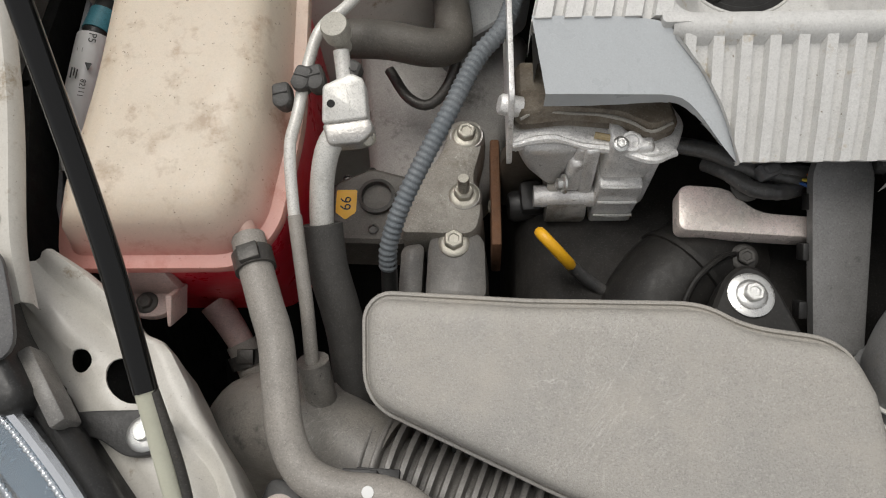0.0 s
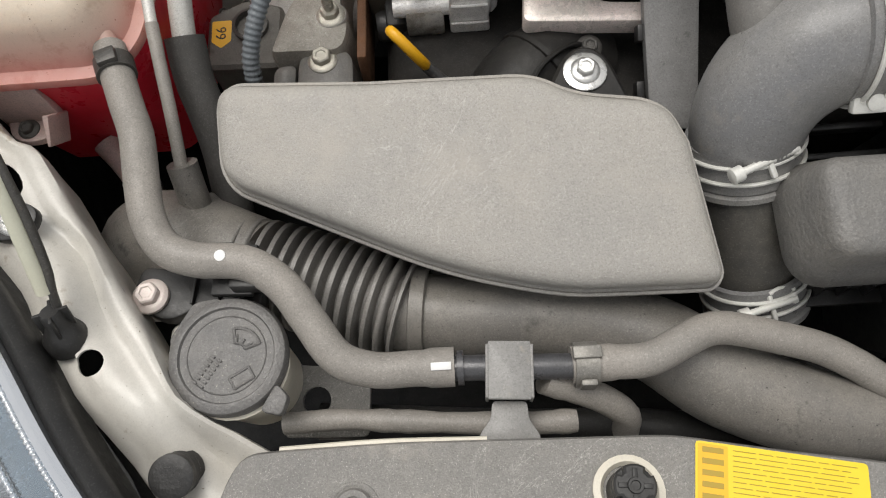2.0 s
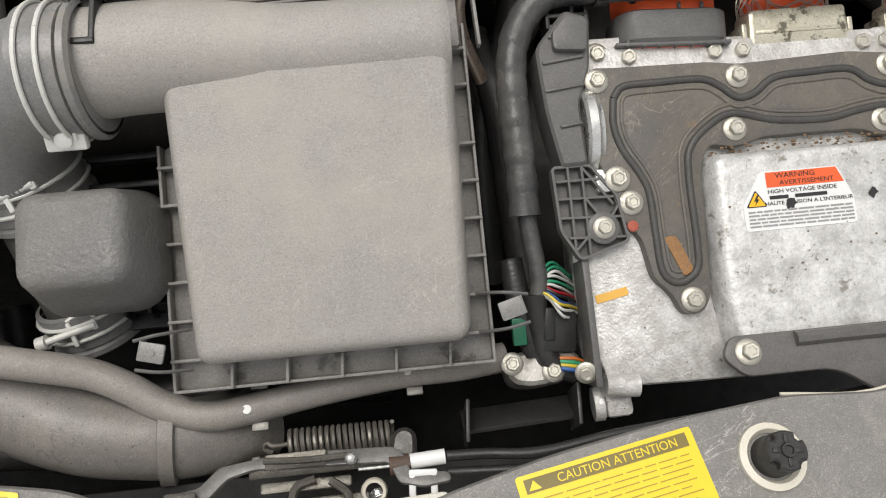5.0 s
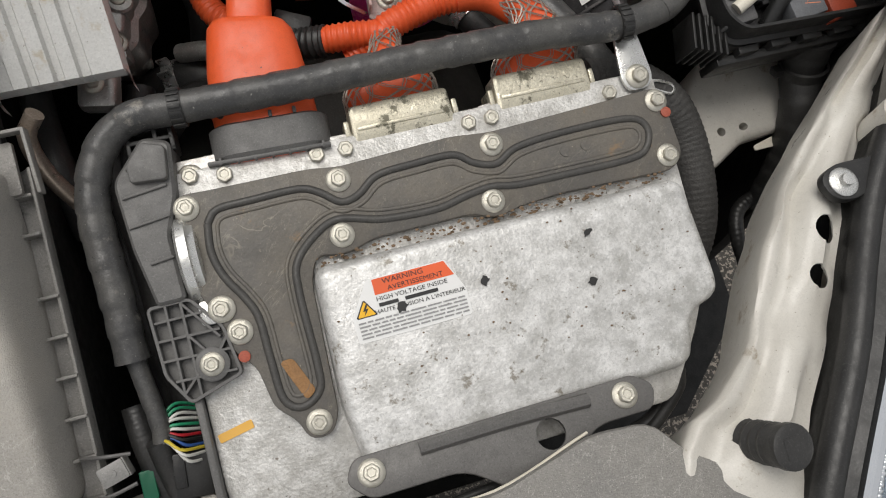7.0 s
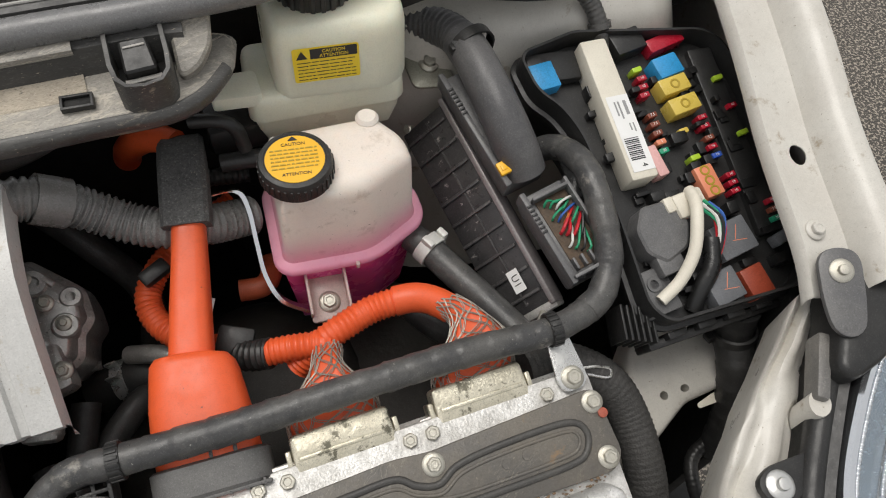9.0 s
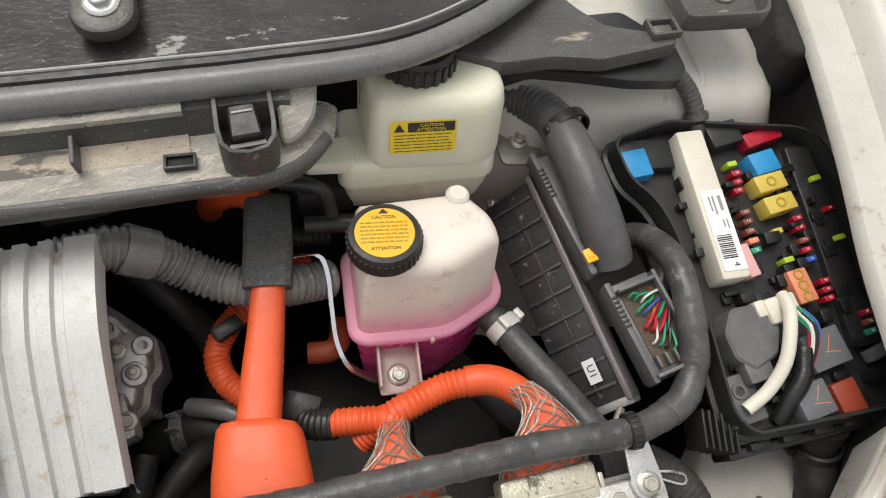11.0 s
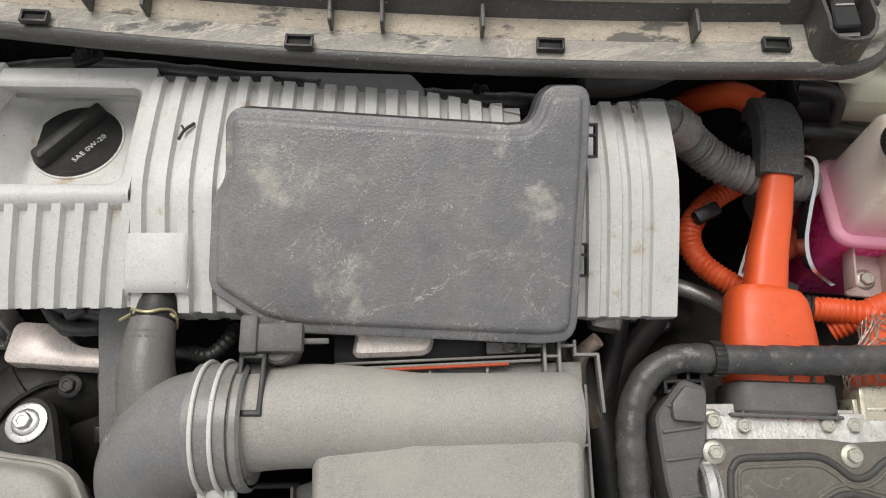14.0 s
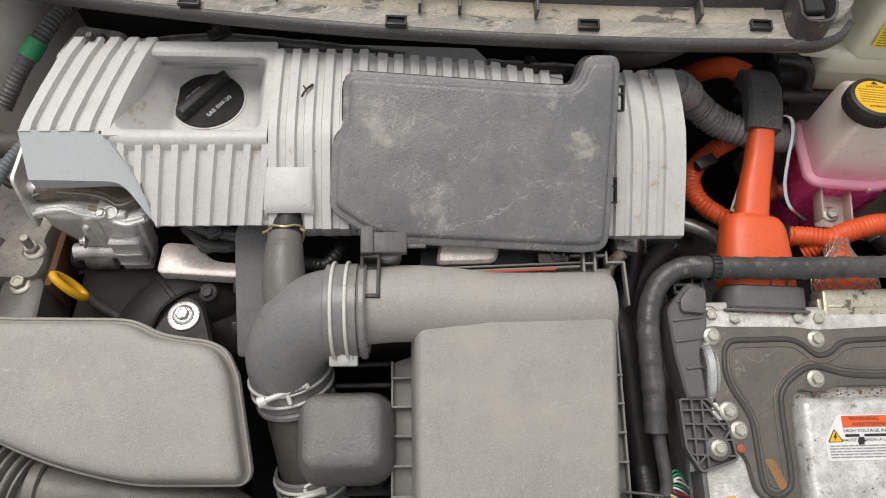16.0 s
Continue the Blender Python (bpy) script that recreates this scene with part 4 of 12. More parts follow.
# thin pale cords that paint the highlight along the panel's rear edge
bm = bmesh.new()
lip = [(x, y + 0.0015, 0.7565) for x, y in rear[2:5]]
tube(bm, lip, 0.0011, 6, 0.012)
part("edge_highlight", bm, cream_plastic, panel, "thin pale line drawn as the edge's highlight")
bm = bmesh.new()
tube(bm, [(0.0375, -0.0345, 0.7585), (0.10, -0.0330, 0.7590), (0.165, -0.0345, 0.7585)], 0.0020, 6, 0.012)
part("edge_highlight", bm, cream_plastic, panel, "thin pale line drawn as the edge's highlight")
bm = bmesh.new()
stack(bm, rounded([(0.4555, -0.0831), (0.4869, -0.0840), (0.4917, -0.0859), (0.4957, -0.0892), (0.5034, -0.0919), (0.5193, -0.0925), (0.5240, -0.0954), (0.5337, -0.0967), (0.5337, -0.112), (0.50, -0.112), (0.448, -0.095)], 0.002, 2), [(0.0008, 0.0008), (0, 0), (0, -0.0015)], level(0.7495))
part("latch_opening_edge", bm, edge_white, panel, "white painted edge of the latch opening", smooth=40)
bm = bmesh.new()
stack(bm, rounded([(0.5515, -0.0972), (0.5624, -0.0950), (0.5739, -0.0942), (0.5815, -0.0932), (0.5860, -0.0895), (0.5912, -0.0875), (0.6054, -0.0860), (0.634, -0.0850), (0.640, -0.095), (0.60, -0.112), (0.5515, -0.112)], 0.002, 2), [(0.0008, 0.0008), (0, 0), (0, -0.0015)], level(0.7495))
part("latch_opening_edge", bm, edge_white, panel, "white painted edge of the latch opening", smooth=40)
bm = bmesh.new()
for pts in ([(0.5026, -0.0915, 0.7505), (0.5165, -0.0913, 0.7505), (0.5215, -0.0905, 0.7485), (0.5262, -0.0872, 0.744)], [(0.5752, -0.0930, 0.7505), (0.5630, -0.0928, 0.7505), (0.5590, -0.0910, 0.7485), (0.5545, -0.0880, 0.744)]):
    sweep(bm, pts, [(-0.0018, -0.0008), (-0.0018, 0.0008), (0.0018, 0.0008), (0.0018, -0.0008)], 0.003)
pieces("opening_prong", bm, edge_white, panel, "white bent prong")
bm = bmesh.new()
slab(bm, rect(0.530, -0.108, 0.556, -0.0945, 0.001, 1), 0.0, 0.0015, level(0.7430), 0.0004)
part("opening_stop", bm, dark_steel, panel, "dark steel bridge in the opening")


def push_clip(x, y, white):
    p = cover_plane(x, y, 0.003)
    m = basis(p, (1, 0.2, 0), (0, 0.06, 1))
    bm = bmesh.new()
    lathe(bm, [(0.0165, -0.001), (0.0155, 0.0006), (0.0135, 0.0004)] if not white else [(0.0205, -0.002), (0.0205, 0.003), (0.0165, 0.0045), (0.0145, 0.001)], m, 28, close=False)
    if white:
        hold = part("clip_collar", bm, cream_plastic, panel, "chipped white collar")
        bm = bmesh.new()
        ang = np.linspace(0, 2 * math.pi, 49)[:-1]
        star = [((0.0118 if math.cos(4 * a) < 0.72 else 0.0092) * math.cos(a + 0.5), (0.0118 if math.cos(4 * a) < 0.72 else 0.0092) * math.sin(a + 0.5)) for a in ang]
        lathe(bm, [(0.0128, -0.002), (0.0122, 0.016), (0.0110, 0.017), (0, 0.017)], m, 24)
        stack(bm, star, [(0.0012, 0.0235), (0, 0.0225), (0, 0.016)], local(m))
        for k in range(4):
            a = k * math.pi / 2 + 0.5 + math.pi / 4
            block(bm, m @ pose(0.0068 * math.cos(a), 0.0068 * math.sin(a), 0.0238, 0, 0, math.degrees(a)), (0.005, 0.0028, 0.0014), 0.0004)
        lathe(bm, [(0.0046, 0.0234), (0.0042, 0.0252), (0.0028, 0.0252), (0.0025, 0.0240), (0, 0.0240)], m, 16)
        part("buffer_plug", bm, black_rubber, hold, "black rubber plug")
    else:
        hold = part("clip_seat", bm, panel_plastic, panel)
        bm = bmesh.new()
        lathe(bm, [(0.012, -0.001), (0.012, 0.002), (0.0105, 0.0035), (0.007, 0.0035), (0.0065, 0.0025)], m, 24)
        part("push_pin", bm, box_plastic, hold)


for x, y, white in ((0.2440, -0.0695, True), (0.8345, -0.0872, True), (0.418, -0.0886, False), (0.085, -0.072, False)):
    push_clip(x, y, white)


def yellow_label(parent, m, w, h, head, cells=False, base=None, dark=None):
    """A yellow caution sticker; head: the words in its top line."""
    bm = bmesh.new()
    slab(bm, rect(-w / 2, -h / 2, w / 2, h / 2, 0.002, 2), 0, 0.0003, local(m), 0)
    base, dark = base or yellow, dark or label_ochre
    lab = part("caution_label", bm, base, parent, "yellow caution sticker with small print")
    up = m @ Matrix.Translation((0, 0, 0.0005))
    if head and dark is ink:
        bm = bmesh.new()
        slab(bm, rect(-w * 0.235, h * 0.175, w * 0.47, h * 0.46), 0, 0.0002, local(up), 0)
        part("header_band", bm, ink, lab, smooth=0)
        lettering(head, h * 0.13, up @ Matrix.Translation((w * 0.12, h * 0.38, 0.0004)), yellow, lab)
        lettering("ATTENTION", h * 0.13, up @ Matrix.Translation((w * 0.12, h * 0.25, 0.0004)), yellow, lab)
        bm = bmesh.new()
        stack(bm, [(-w * 0.445, h * 0.20), (-w * 0.28, h * 0.20), (-w * 0.3625, h * 0.43)], [(0, 0.0005), (0, 0.0001)], local(up))
        part("warning_sign", bm, ink, lab, smooth=0)
    elif head:
        bm = bmesh.new()
        slab(bm, rect(-w * 0.46, h * 0.30, w * 0.46, h * 0.45), 0, 0.0002, local(up), 0)
        part("header_band", bm, label_band, lab, smooth=0)
        lettering(head, h * 0.135, up @ Matrix.Translation((w * 0.06, h * 0.372, 0.0003)), yellow, lab)
        bm = bmesh.new()
        stack(bm, [(-w * 0.445, h * 0.325), (-w * 0.375, h * 0.325), (-w * 0.41, h * 0.425)], [(0, 0.0005), (0, 0.0001)], local(up))
        part("warning_sign", bm, yellow, lab, smooth=0)
    if cells:
        bm = bmesh.new()
        slab(bm, rect(-w * 0.485, -h * 0.46, -w * 0.31, h * 0.46), 0, 0.0002, local(up), 0)
        part("side_column", bm, cap_yellow, lab, smooth=0)
        for k in range(5):
            bars([(-w * 0.46, h * (0.37 - 0.185 * k), w * 0.125, h * 0.09)], up @ Matrix.Translation((0, 0, 0.0003)), label_ochre, lab)
    rnd = random.Random(int(w * 9000))
    rows = []
    top, x0 = ((0.08 if dark is ink else 0.22), -0.44) if head else (0.41, -0.28)
    count = 6 if dark is ink else 11
    for k in range(count):
        y = top - k * (top + 0.42) / (count - 1)
        x = x0
        while x < 0.40:
            n = min(rnd.uniform(0.05, 0.2), 0.44 - x)
            rows.append((x * w, y * h, n * w, h * (0.019 if dark is ink else 0.012)))
            x += n + 0.018
    bars(rows, up, dark, lab)
    return lab


ux = (Vector((0.3795, -0.0610, 0)) - Vector((0.287, -0.0429, 0))).normalized()
yellow_label(panel, basis(cover_plane(0.3305, -0.0690, 0.0035), ux, (0, 0.06, 1)), 0.0955, 0.0355, "", True)
ux = (Vector((0.7887, -0.0635, 0)) - Vector((0.6754, -0.0833, 0))).normalized()
yellow_label(panel, basis(cover_plane(0.7365, -0.1010, 0.0035), ux, (0, 0.06, 1)), 0.115, 0.056, "CAUTION ATTENTION")
ob = panel

# ---- cowl under the windscreen ----
cowl = thing("cowl_panel", "black plastic windscreen cowl with sand along its ledge", "cowl", (CENTRE, 0.47, 0.92))


xs = [-0.12 + 0.05 * k for k in range(21)]
edge_y = [0.419 + (0.145 * (0.80 - x) ** 2 if x < 0.80 else 0.0) for x in xs]
bm = bmesh.new()
line = [(x, y, 0.950) for x, y in zip(xs, edge_y)]
prof = [(-0.010, -0.0145), (-0.003, -0.010), (0.001, -0.005), (-0.001, -0.001), (-0.006, 0.002), (-0.02, 0.004), (-0.043, 0.0095)]
sweep(bm, line + [(0.905, 0.430, 0.95), (0.925, 0.452, 0.95), (0.934, 0.481, 0.95)], [(a, h) for a, h in prof], 0.012, 0.003)
ledge = part("ledge", bm, cowl_sand, cowl, "dusty ledge with dark patches", smooth=40)
bm = bmesh.new()
sweep(bm, line[:20], [(-0.023, 0.0049), (-0.0245, 0.0060), (-0.032, 0.0084), (-0.0425, 0.0116)], 0.012, 0.0008)
part("sand_strip", bm, sand_drift, cowl, "pale sand lying along the ledge", smooth=40)
bm = bmesh.new()
sweep(bm, line + [(0.905, 0.430, 0.95), (0.924, 0.451, 0.95)], [(-0.0110, -0.0165), (-0.0012, -0.0120), (0.0024, -0.0055), (0.0016, -0.0004), (-0.0024, 0.0022), (-0.0042, 0.0022)], 0.012, 0.001)
part("ledge_lip", bm, cowl_plastic, cowl, "dark rounded lip", smooth=50)
bm = bmesh.new()
line2 = [(x, y + 0.041, 0.957) for x, y in zip(xs, edge_y)] + [(0.90, 0.458, 0.957)]
sweep(bm, line2, [(0.002, 0.0), (0.0005, 0.010), (-0.002, 0.022), (-0.008, 0.0255)], 0.012, 0.003)
part("riser", bm, cowl_plastic, cowl, smooth=40)
bm = bmesh.new()
sweep(bm, line2[:20], [(0.0020, 0.0225), (0.0024, 0.0255), (0.0005, 0.0268), (-0.012, 0.0275)], 0.012, 0.0015)
part("flange", bm, cowl_sand, cowl, "dusty flange below the seal", smooth=40)
bm = bmesh.new()
line3 = [(x, y + 0.054, 0.9905) for x, y in zip(xs, edge_y)] + [(0.98, 0.480, 0.990), (1.06, 0.520, 0.985), (1.14, 0.585, 0.978)]
tube(bm, line3, 0.0105, 12, 0.012)
part("hood_seal", bm, seal_rubber, cowl, "round rubber hood seal")
# raised black cord stands for the shade in the groove behind the seal
bm = bmesh.new()
tube(bm, [(p[0], p[1] + 0.017, p[2] + 0.002) for p in line3], 0.0055, 8, 0.012)
part("seal_lip", bm, black_plastic, cowl, "black cord drawn as the shaded groove behind the seal")
bm = bmesh.new()
tube(bm, [(p[0], p[1] + 0.0235, p[2] + 0.0045) for p in line3], 0.0016, 6, 0.012)
part("seal_carrier_edge", bm, surface("dusty_pale_edge", (0.42, 0.41, 0.39), 0.5, bump=0.2), cowl, "pale dusty edge behind the seal")
bm = bmesh.new()
deck = [(p[0], p[1] + 0.024, p[2] + 0.001) for p in line3]
sweep(bm, deck, [(0.0, 0.0), (-0.05, 0.006), (-0.12, 0.016), (-0.22, 0.05), (-0.30, 0.12)], 0.02, 0.003)
part("deck", bm, cowl_deck, cowl, "dusty upper deck of the cowl")
for x in (0.11, 0.30, 0.345, 0.486, 0.525, 0.60, 0.76):
    y = 0.419 + (0.145 * (0.80 - x) ** 2 if x < 0.80 else 0) + 0.028
    bm = bmesh.new()
    block(bm, basis((x, y, 0.966), (0, 1, 0.3), (0, -0.3, 1)), (0.020, 0.003, 0.016), 0.0008)
    part("rib", bm, cowl_plastic, cowl)
for x, y in ((0.165, 0.487), (0.260, 0.4685), (0.463, 0.440), (0.651, 0.436), (0.823, 0.437)):
    m = basis((x, y, 0.9565), (1, -0.05, 0), (0, -0.22, 1))
    bm = bmesh.new()
    for dx, dy, w, d in ((0, 0.0045, 0.021, 0.002), (0, -0.0045, 0.021, 0.002), (-0.0095, 0, 0.002, 0.009), (0.0095, 0, 0.002, 0.009)):
        block(bm, m @ Matrix.Translation((dx, dy, 0.0008)), (w, d, 0.005), 0.0005)
    slot = part("clip_slot", bm, black_plastic, cowl)
    # near-black floor paints the shade inside the slot
    bm = bmesh.new()
    block(bm, m @ Matrix.Translation((0, 0, -0.001)), (0.017, 0.007, 0.003), 0.0004)
    part("slot_floor", bm, deep_black, slot)
bm = bmesh.new()
wall_line = [(0.8495, 0.470), (0.8495, 0.436), (0.851, 0.427), (0.857, 0.4215), (0.869, 0.4200), (0.881, 0.4220), (0.887, 0.428), (0.8885, 0.437), (0.8885, 0.470)]
inner_line = inset(wall_line, 0.0028)
tops = [0.987, 0.984, 0.979, 0.976, 0.975, 0.976, 0.979, 0.984, 0.987]
loops = [[bm.verts.new((x, y, z)) for (x, y), z in zip(o, zs)] for o, zs in ((wall_line, [0.952] * 9), (wall_line, tops), (inner_line, tops), (inner_line, [0.955] * 9))]
for a, b in zip(loops, loops[1:]):
    for k in range(8):
        bm.faces.new((a[k], a[k + 1], b[k + 1], b[k]))
pocket = part("hood_catch_pocket", bm, cowl_plastic, cowl, "open black pocket of the hood catch", smooth=50)
# near-black floor paints the shade inside the pocket
bm = bmesh.new()
slab(bm, inner_line, 0.0, 0.002, level(0.957), 0)
part("pocket_floor", bm, deep_black, pocket)
m = basis((0.868, 0.4480, 0.972), (1, 0.05, 0), (0, -0.35, 1))
bm = bmesh.new()
stack(bm, rounded([(-0.0105, -0.012), (0.0105, -0.012), (0.009, 0.012), (-0.009, 0.012)], 0.002), [(0.0015, 0.009), (0, 0.0075), (-0.001, -0.012)], local(m))
part("catch_button", bm, black_plastic, pocket)
bm = bmesh.new()
block(bm, m @ Matrix.Translation((0.0, -0.0145, 0.000)), (0.024, 0.0035, 0.004), 0.0008)
block(bm, m @ Matrix.Translation((0.0, 0.006, 0.0095)), (0.014, 0.0015, 0.0010), 0.0003)
part("worn_edge", bm, surface("worn_pale_plastic", (0.42, 0.40, 0.37), 0.5, bump=0.2), pocket, "pale worn edge")
bm = bmesh.new()
stack(bm, rounded([(0.890, 0.436), (0.905, 0.441), (0.917, 0.455), (0.922, 0.480), (0.892, 0.480)], 0.006), [(0.002, 0.002), (0, 0), (0, -0.010)], slope(0.44, 0.962, 0.55))
part("end_ramp", bm, cowl_sand, cowl, "dusty ramp at the end of the ledge")
# dry leaf caught behind the seal
bm = bmesh.new()
leaf_line = [(0.606, 0.4795, 1.0005), (0.628, 0.4785, 1.0035), (0.648, 0.4790, 1.0055), (0.657, 0.4800, 1.0030)]
mids, _ = spline(leaf_line, 0.004)
rows = []
for k, p in enumerate(mids):
    w = 0.0045 * math.sin(math.pi * (0.12 + 0.86 * k / (len(mids) - 1)))
    rows.append([bm.verts.new(p + Vector((0, a * w, -abs(a) * 0.001 + 0.0008 * math.sin(k)))) for a in (-1, 0, 1)] + [bm.verts.new(p + Vector((0, a * w, -abs(a) * 0.001 - 0.0006))) for a in (1, 0, -1)])
for a, b in zip(rows, rows[1:]):
    for k in range(6):
        bm.faces.new((a[k - 1], a[k], b[k], b[k - 1]))
dry_leaf = thing("dry_leaf", "curled orange-brown dry leaf lying behind the hood seal", "leaf", (0.63, 0.479, 1.0))
part("blade", bm, surface("orange_dry_leaf", (0.62, 0.24, 0.13), 0.6, alt=(0.50, 0.30, 0.20), scale=60, bump=0.3), dry_leaf, smooth=60)
bm = bmesh.new()
tube(bm, [(0.655, 0.480, 1.0035), (0.662, 0.4845, 1.006), (0.668, 0.4905, 1.0075)], 0.0009, 6, 0.003)
part("stalk", bm, surface("brown_leaf_stalk", (0.22, 0.10, 0.06), 0.6, bump=0.1), dry_leaf, "thin brown stalk")
# wiper arm stud on the deck
m = basis((0.79, 0.535, 1.008), (1, 0, 0), (0, -0.3, 1))
bm = bmesh.new()
slab(bm, rounded([(-0.022, -0.024), (0.022, -0.024), (0.018, 0.08), (-0.018, 0.08)], 0.02, 5), 0, 0.010, local(m), 0.004)
wiper = part("wiper_arm_foot", bm, dark_steel, cowl, "grey wiper arm foot")
bolt(wiper, m @ Vector((0, 0, 0.010)), m.col[2].xyz, 0.012, bright_zinc, 0.2, "nut")
bm = bmesh.new()
lathe(bm, [(0.055, 0.0), (0.055, 0.004), (0.049, 0.006), (0.046, 0.002)], basis((0.66, 0.545, 1.003), (1, 0, 0), (0, -0.25, 1)), 40, close=False)
part("grille_ring", bm, conduit_dark, cowl, "round grey ring of a vent")
# side wing of the cowl over the strut tower
bm = bmesh.new()
stack(bm, rounded([(1.02, 0.520), (1.065, 0.493), (1.11, 0.494), (1.149, 0.485), (1.186, 0.489), (1.219, 0.493), (1.222, 0.505), (1.194, 0.512), (1.164, 0.523), (1.148, 0.545), (1.12, 0.60), (1.02, 0.60)], 0.006), [(0.004, 0.004), (0.001, 0.003), (0, 0.0), (0, -0.010)], slope(0.52, 0.960, 0.10))
wing = part("side_wing", bm, cowl_plastic, cowl, "dusty grey side wing of the cowl", smooth=40)
bm = bmesh.new()
for dx, dy, w, d in ((0, 0.009, 0.026, 0.003), (0, -0.009, 0.026, 0.003), (0.0115, 0, 0.003, 0.018), (-0.0115, 0, 0.003, 0.018)):
    block(bm, basis((1.210 + dx, 0.508 + dy, 0.965), (1, 0, 0), (0, -0.1, 1)), (w, d, 0.007), 0.001)
part("side_clip", bm, cowl_plastic, wing, "open clip tab")
bm = bmesh.new()
stack(bm, rounded([(1.03, 0.510), (1.070, 0.499), (1.098, 0.505), (1.135, 0.495), (1.178, 0.481), (1.220, 0.474), (1.232, 0.487), (1.233, 0.515), (1.20, 0.56), (1.03, 0.56)], 0.006), [(0.003, 0.002), (0, 0.0), (0, -0.010)], slope(0.52, 0.941, 0.10))
part("under_wing", bm, black_plastic, cowl, "black lower layer of the side wing", smooth=40)
bm = bmesh.new()
tray = rounded([(1.240, 0.517), (1.314, 0.512), (1.327, 0.532), (1.326, 0.640), (1.240, 0.640), (1.238, 0.524)], 0.010)
stack(bm, tray, [(0.004, 0.012), (0.001, 0.012), (0, 0.010), (0, -0.004)], slope(0.52, 0.955, 0.10), top=False)
stack(bm, inset(tray, 0.004), [(0, 0.012), (0.004, 0.0)], slope(0.52, 0.955, 0.10), top=False, bottom=True)
tray_ob = part("side_tray", bm, cowl_plastic, cowl, "grey tray with a bolt", smooth=40)
bolt(tray_ob, (1.292, 0.552, 0.960), (0, -0.1, 1), 0.011, bright_zinc, 0.4)
bm = bmesh.new()
stack(bm, rounded([(1.368, 0.575, 0.01), (1.344, 0.524, 0.006), (1.346, 0.500, 0.01), (1.372, 0.498, 0.01), (1.400, 0.505, 0.01), (1.41, 0.52, 0.01), (1.44, 0.64, 0.02), (1.38, 0.64, 0.02)], 0.01), [(0.006, 0.006), (0.002, 0.004), (0, 0), (0, -0.06)], slope(0.52, 0.926, 0.15))
solo("wing_foam", bm, surface("black_wing_foam", (0.014, 0.014, 0.013), 0.9, alt=(0.03, 0.028, 0.024), scale=40, bump=0.8, bump_scale=160), "black dusty foam block between wing and cowl", "foam block", smooth=50)

# windscreen behind the cowl
bm = bmesh.new()
stack(bm, rect(-0.35, 0.80, 1.45, 1.5, 0.05), [(0, 0.004), (0, 0)], slope(0.8, 1.08, 0.55))
solo("windscreen", bm, surface("dark_glass", (0.02, 0.022, 0.024), 0.08, bump=0, coat=1.0), "dark sloping windscreen above the cowl", "windscreen")

# ---- dark machinery below everything ----
bm = bmesh.new()
stack(bm, rect(0.10, 0.20, 0.62, 0.50, 0.03), [(0.03, 0.0), (0.01, -0.01), (0, -0.03), (0, -0.40)], level(0.73))
solo("engine_block", bm, surface("oily_engine_block", (0.013, 0.012, 0.011), 0.7, spec=0.25, alt=(0.034, 0.031, 0.027), scale=24, bump=0.6, bump_scale=150), "oily dark engine block below the covers", "engine", smooth=50)
bm = bmesh.new()
stack(bm, rect(0.70, 0.10, 1.08, 0.46, 0.04), [(0.05, 0.0), (0.01, -0.02), (0, -0.05), (0, -0.22)], level(0.60))
gearbox = thing("transaxle", "dark grimy gearbox housing deep in the bay", "gearbox", (0.89, 0.28, 0.38))
part("case", bm, surface("dark_gearbox", (0.04, 0.038, 0.035), 0.6, alt=(0.075, 0.07, 0.06), scale=20, bump=0.6, bump_scale=150), gearbox, smooth=50)
bm = bmesh.new()
lathe(bm, [(0.10, -0.2), (0.10, 0.0), (0.085, 0.02), (0.05, 0.03)], basis((0.88, 0.36, 0.60), (1, 0, 0), (0, 0, 1)), 28)
part("bell_housing", bm, bpy.data.materials["dark_gearbox"], gearbox, smooth=50)
for k, (pts, r) in enumerate((
    ([(0.70, 0.30, 0.70), (0.715, 0.22, 0.69), (0.72, 0.12, 0.66), (0.73, 0.0, 0.62)], 0.014),
    ([(0.74, 0.34, 0.72), (0.72, 0.27, 0.70), (0.70, 0.22, 0.67), (0.70, 0.10, 0.60)], 0.012),
    ([(0.28, 0.11, 0.62), (0.30, 0.05, 0.60), (0.40, 0.03, 0.60), (0.60, 0.02, 0.58)], 0.016),
    ([(0.04, 0.0, 0.66), (0.18, -0.01, 0.65), (0.30, -0.015, 0.64), (0.45, -0.03, 0.60)], 0.014),
    ([(1.15, 0.10, 0.55), (1.20, 0.14, 0.50), (1.26, 0.20, 0.52), (1.30, 0.30, 0.55)], 0.012),
    ([(0.72, 0.52, 0.80), (0.77, 0.47, 0.76), (0.80, 0.44, 0.70), (0.78, 0.40, 0.62)], 0.013),
)):
    bm = bmesh.new()
    tube(bm, pts, r, 12, 0.01)
    solo("rubber_hose", bm, black_rubber, "black rubber hose low among the machinery", "hose", "low hoses")

# ---- coolant tank of the engine ----
tank = thing("coolant_tank", "dusty translucent coolant tank with red coolant in it", "coolant tank", (-0.15, 0.33, 0.68))
pl = slope(0.24, 0.792, 0.16)
out = rounded([(-0.222, 0.234, 0.014), (-0.094, 0.234, 0.018), (-0.073, 0.262, 0.012), (-0.062, 0.34, 0.02), (-0.066, 0.47, 0.02), (-0.215, 0.47, 0.03), (-0.218, 0.36, 0.03), (-0.228, 0.275, 0.012)], 0.012)
bm = bmesh.new()
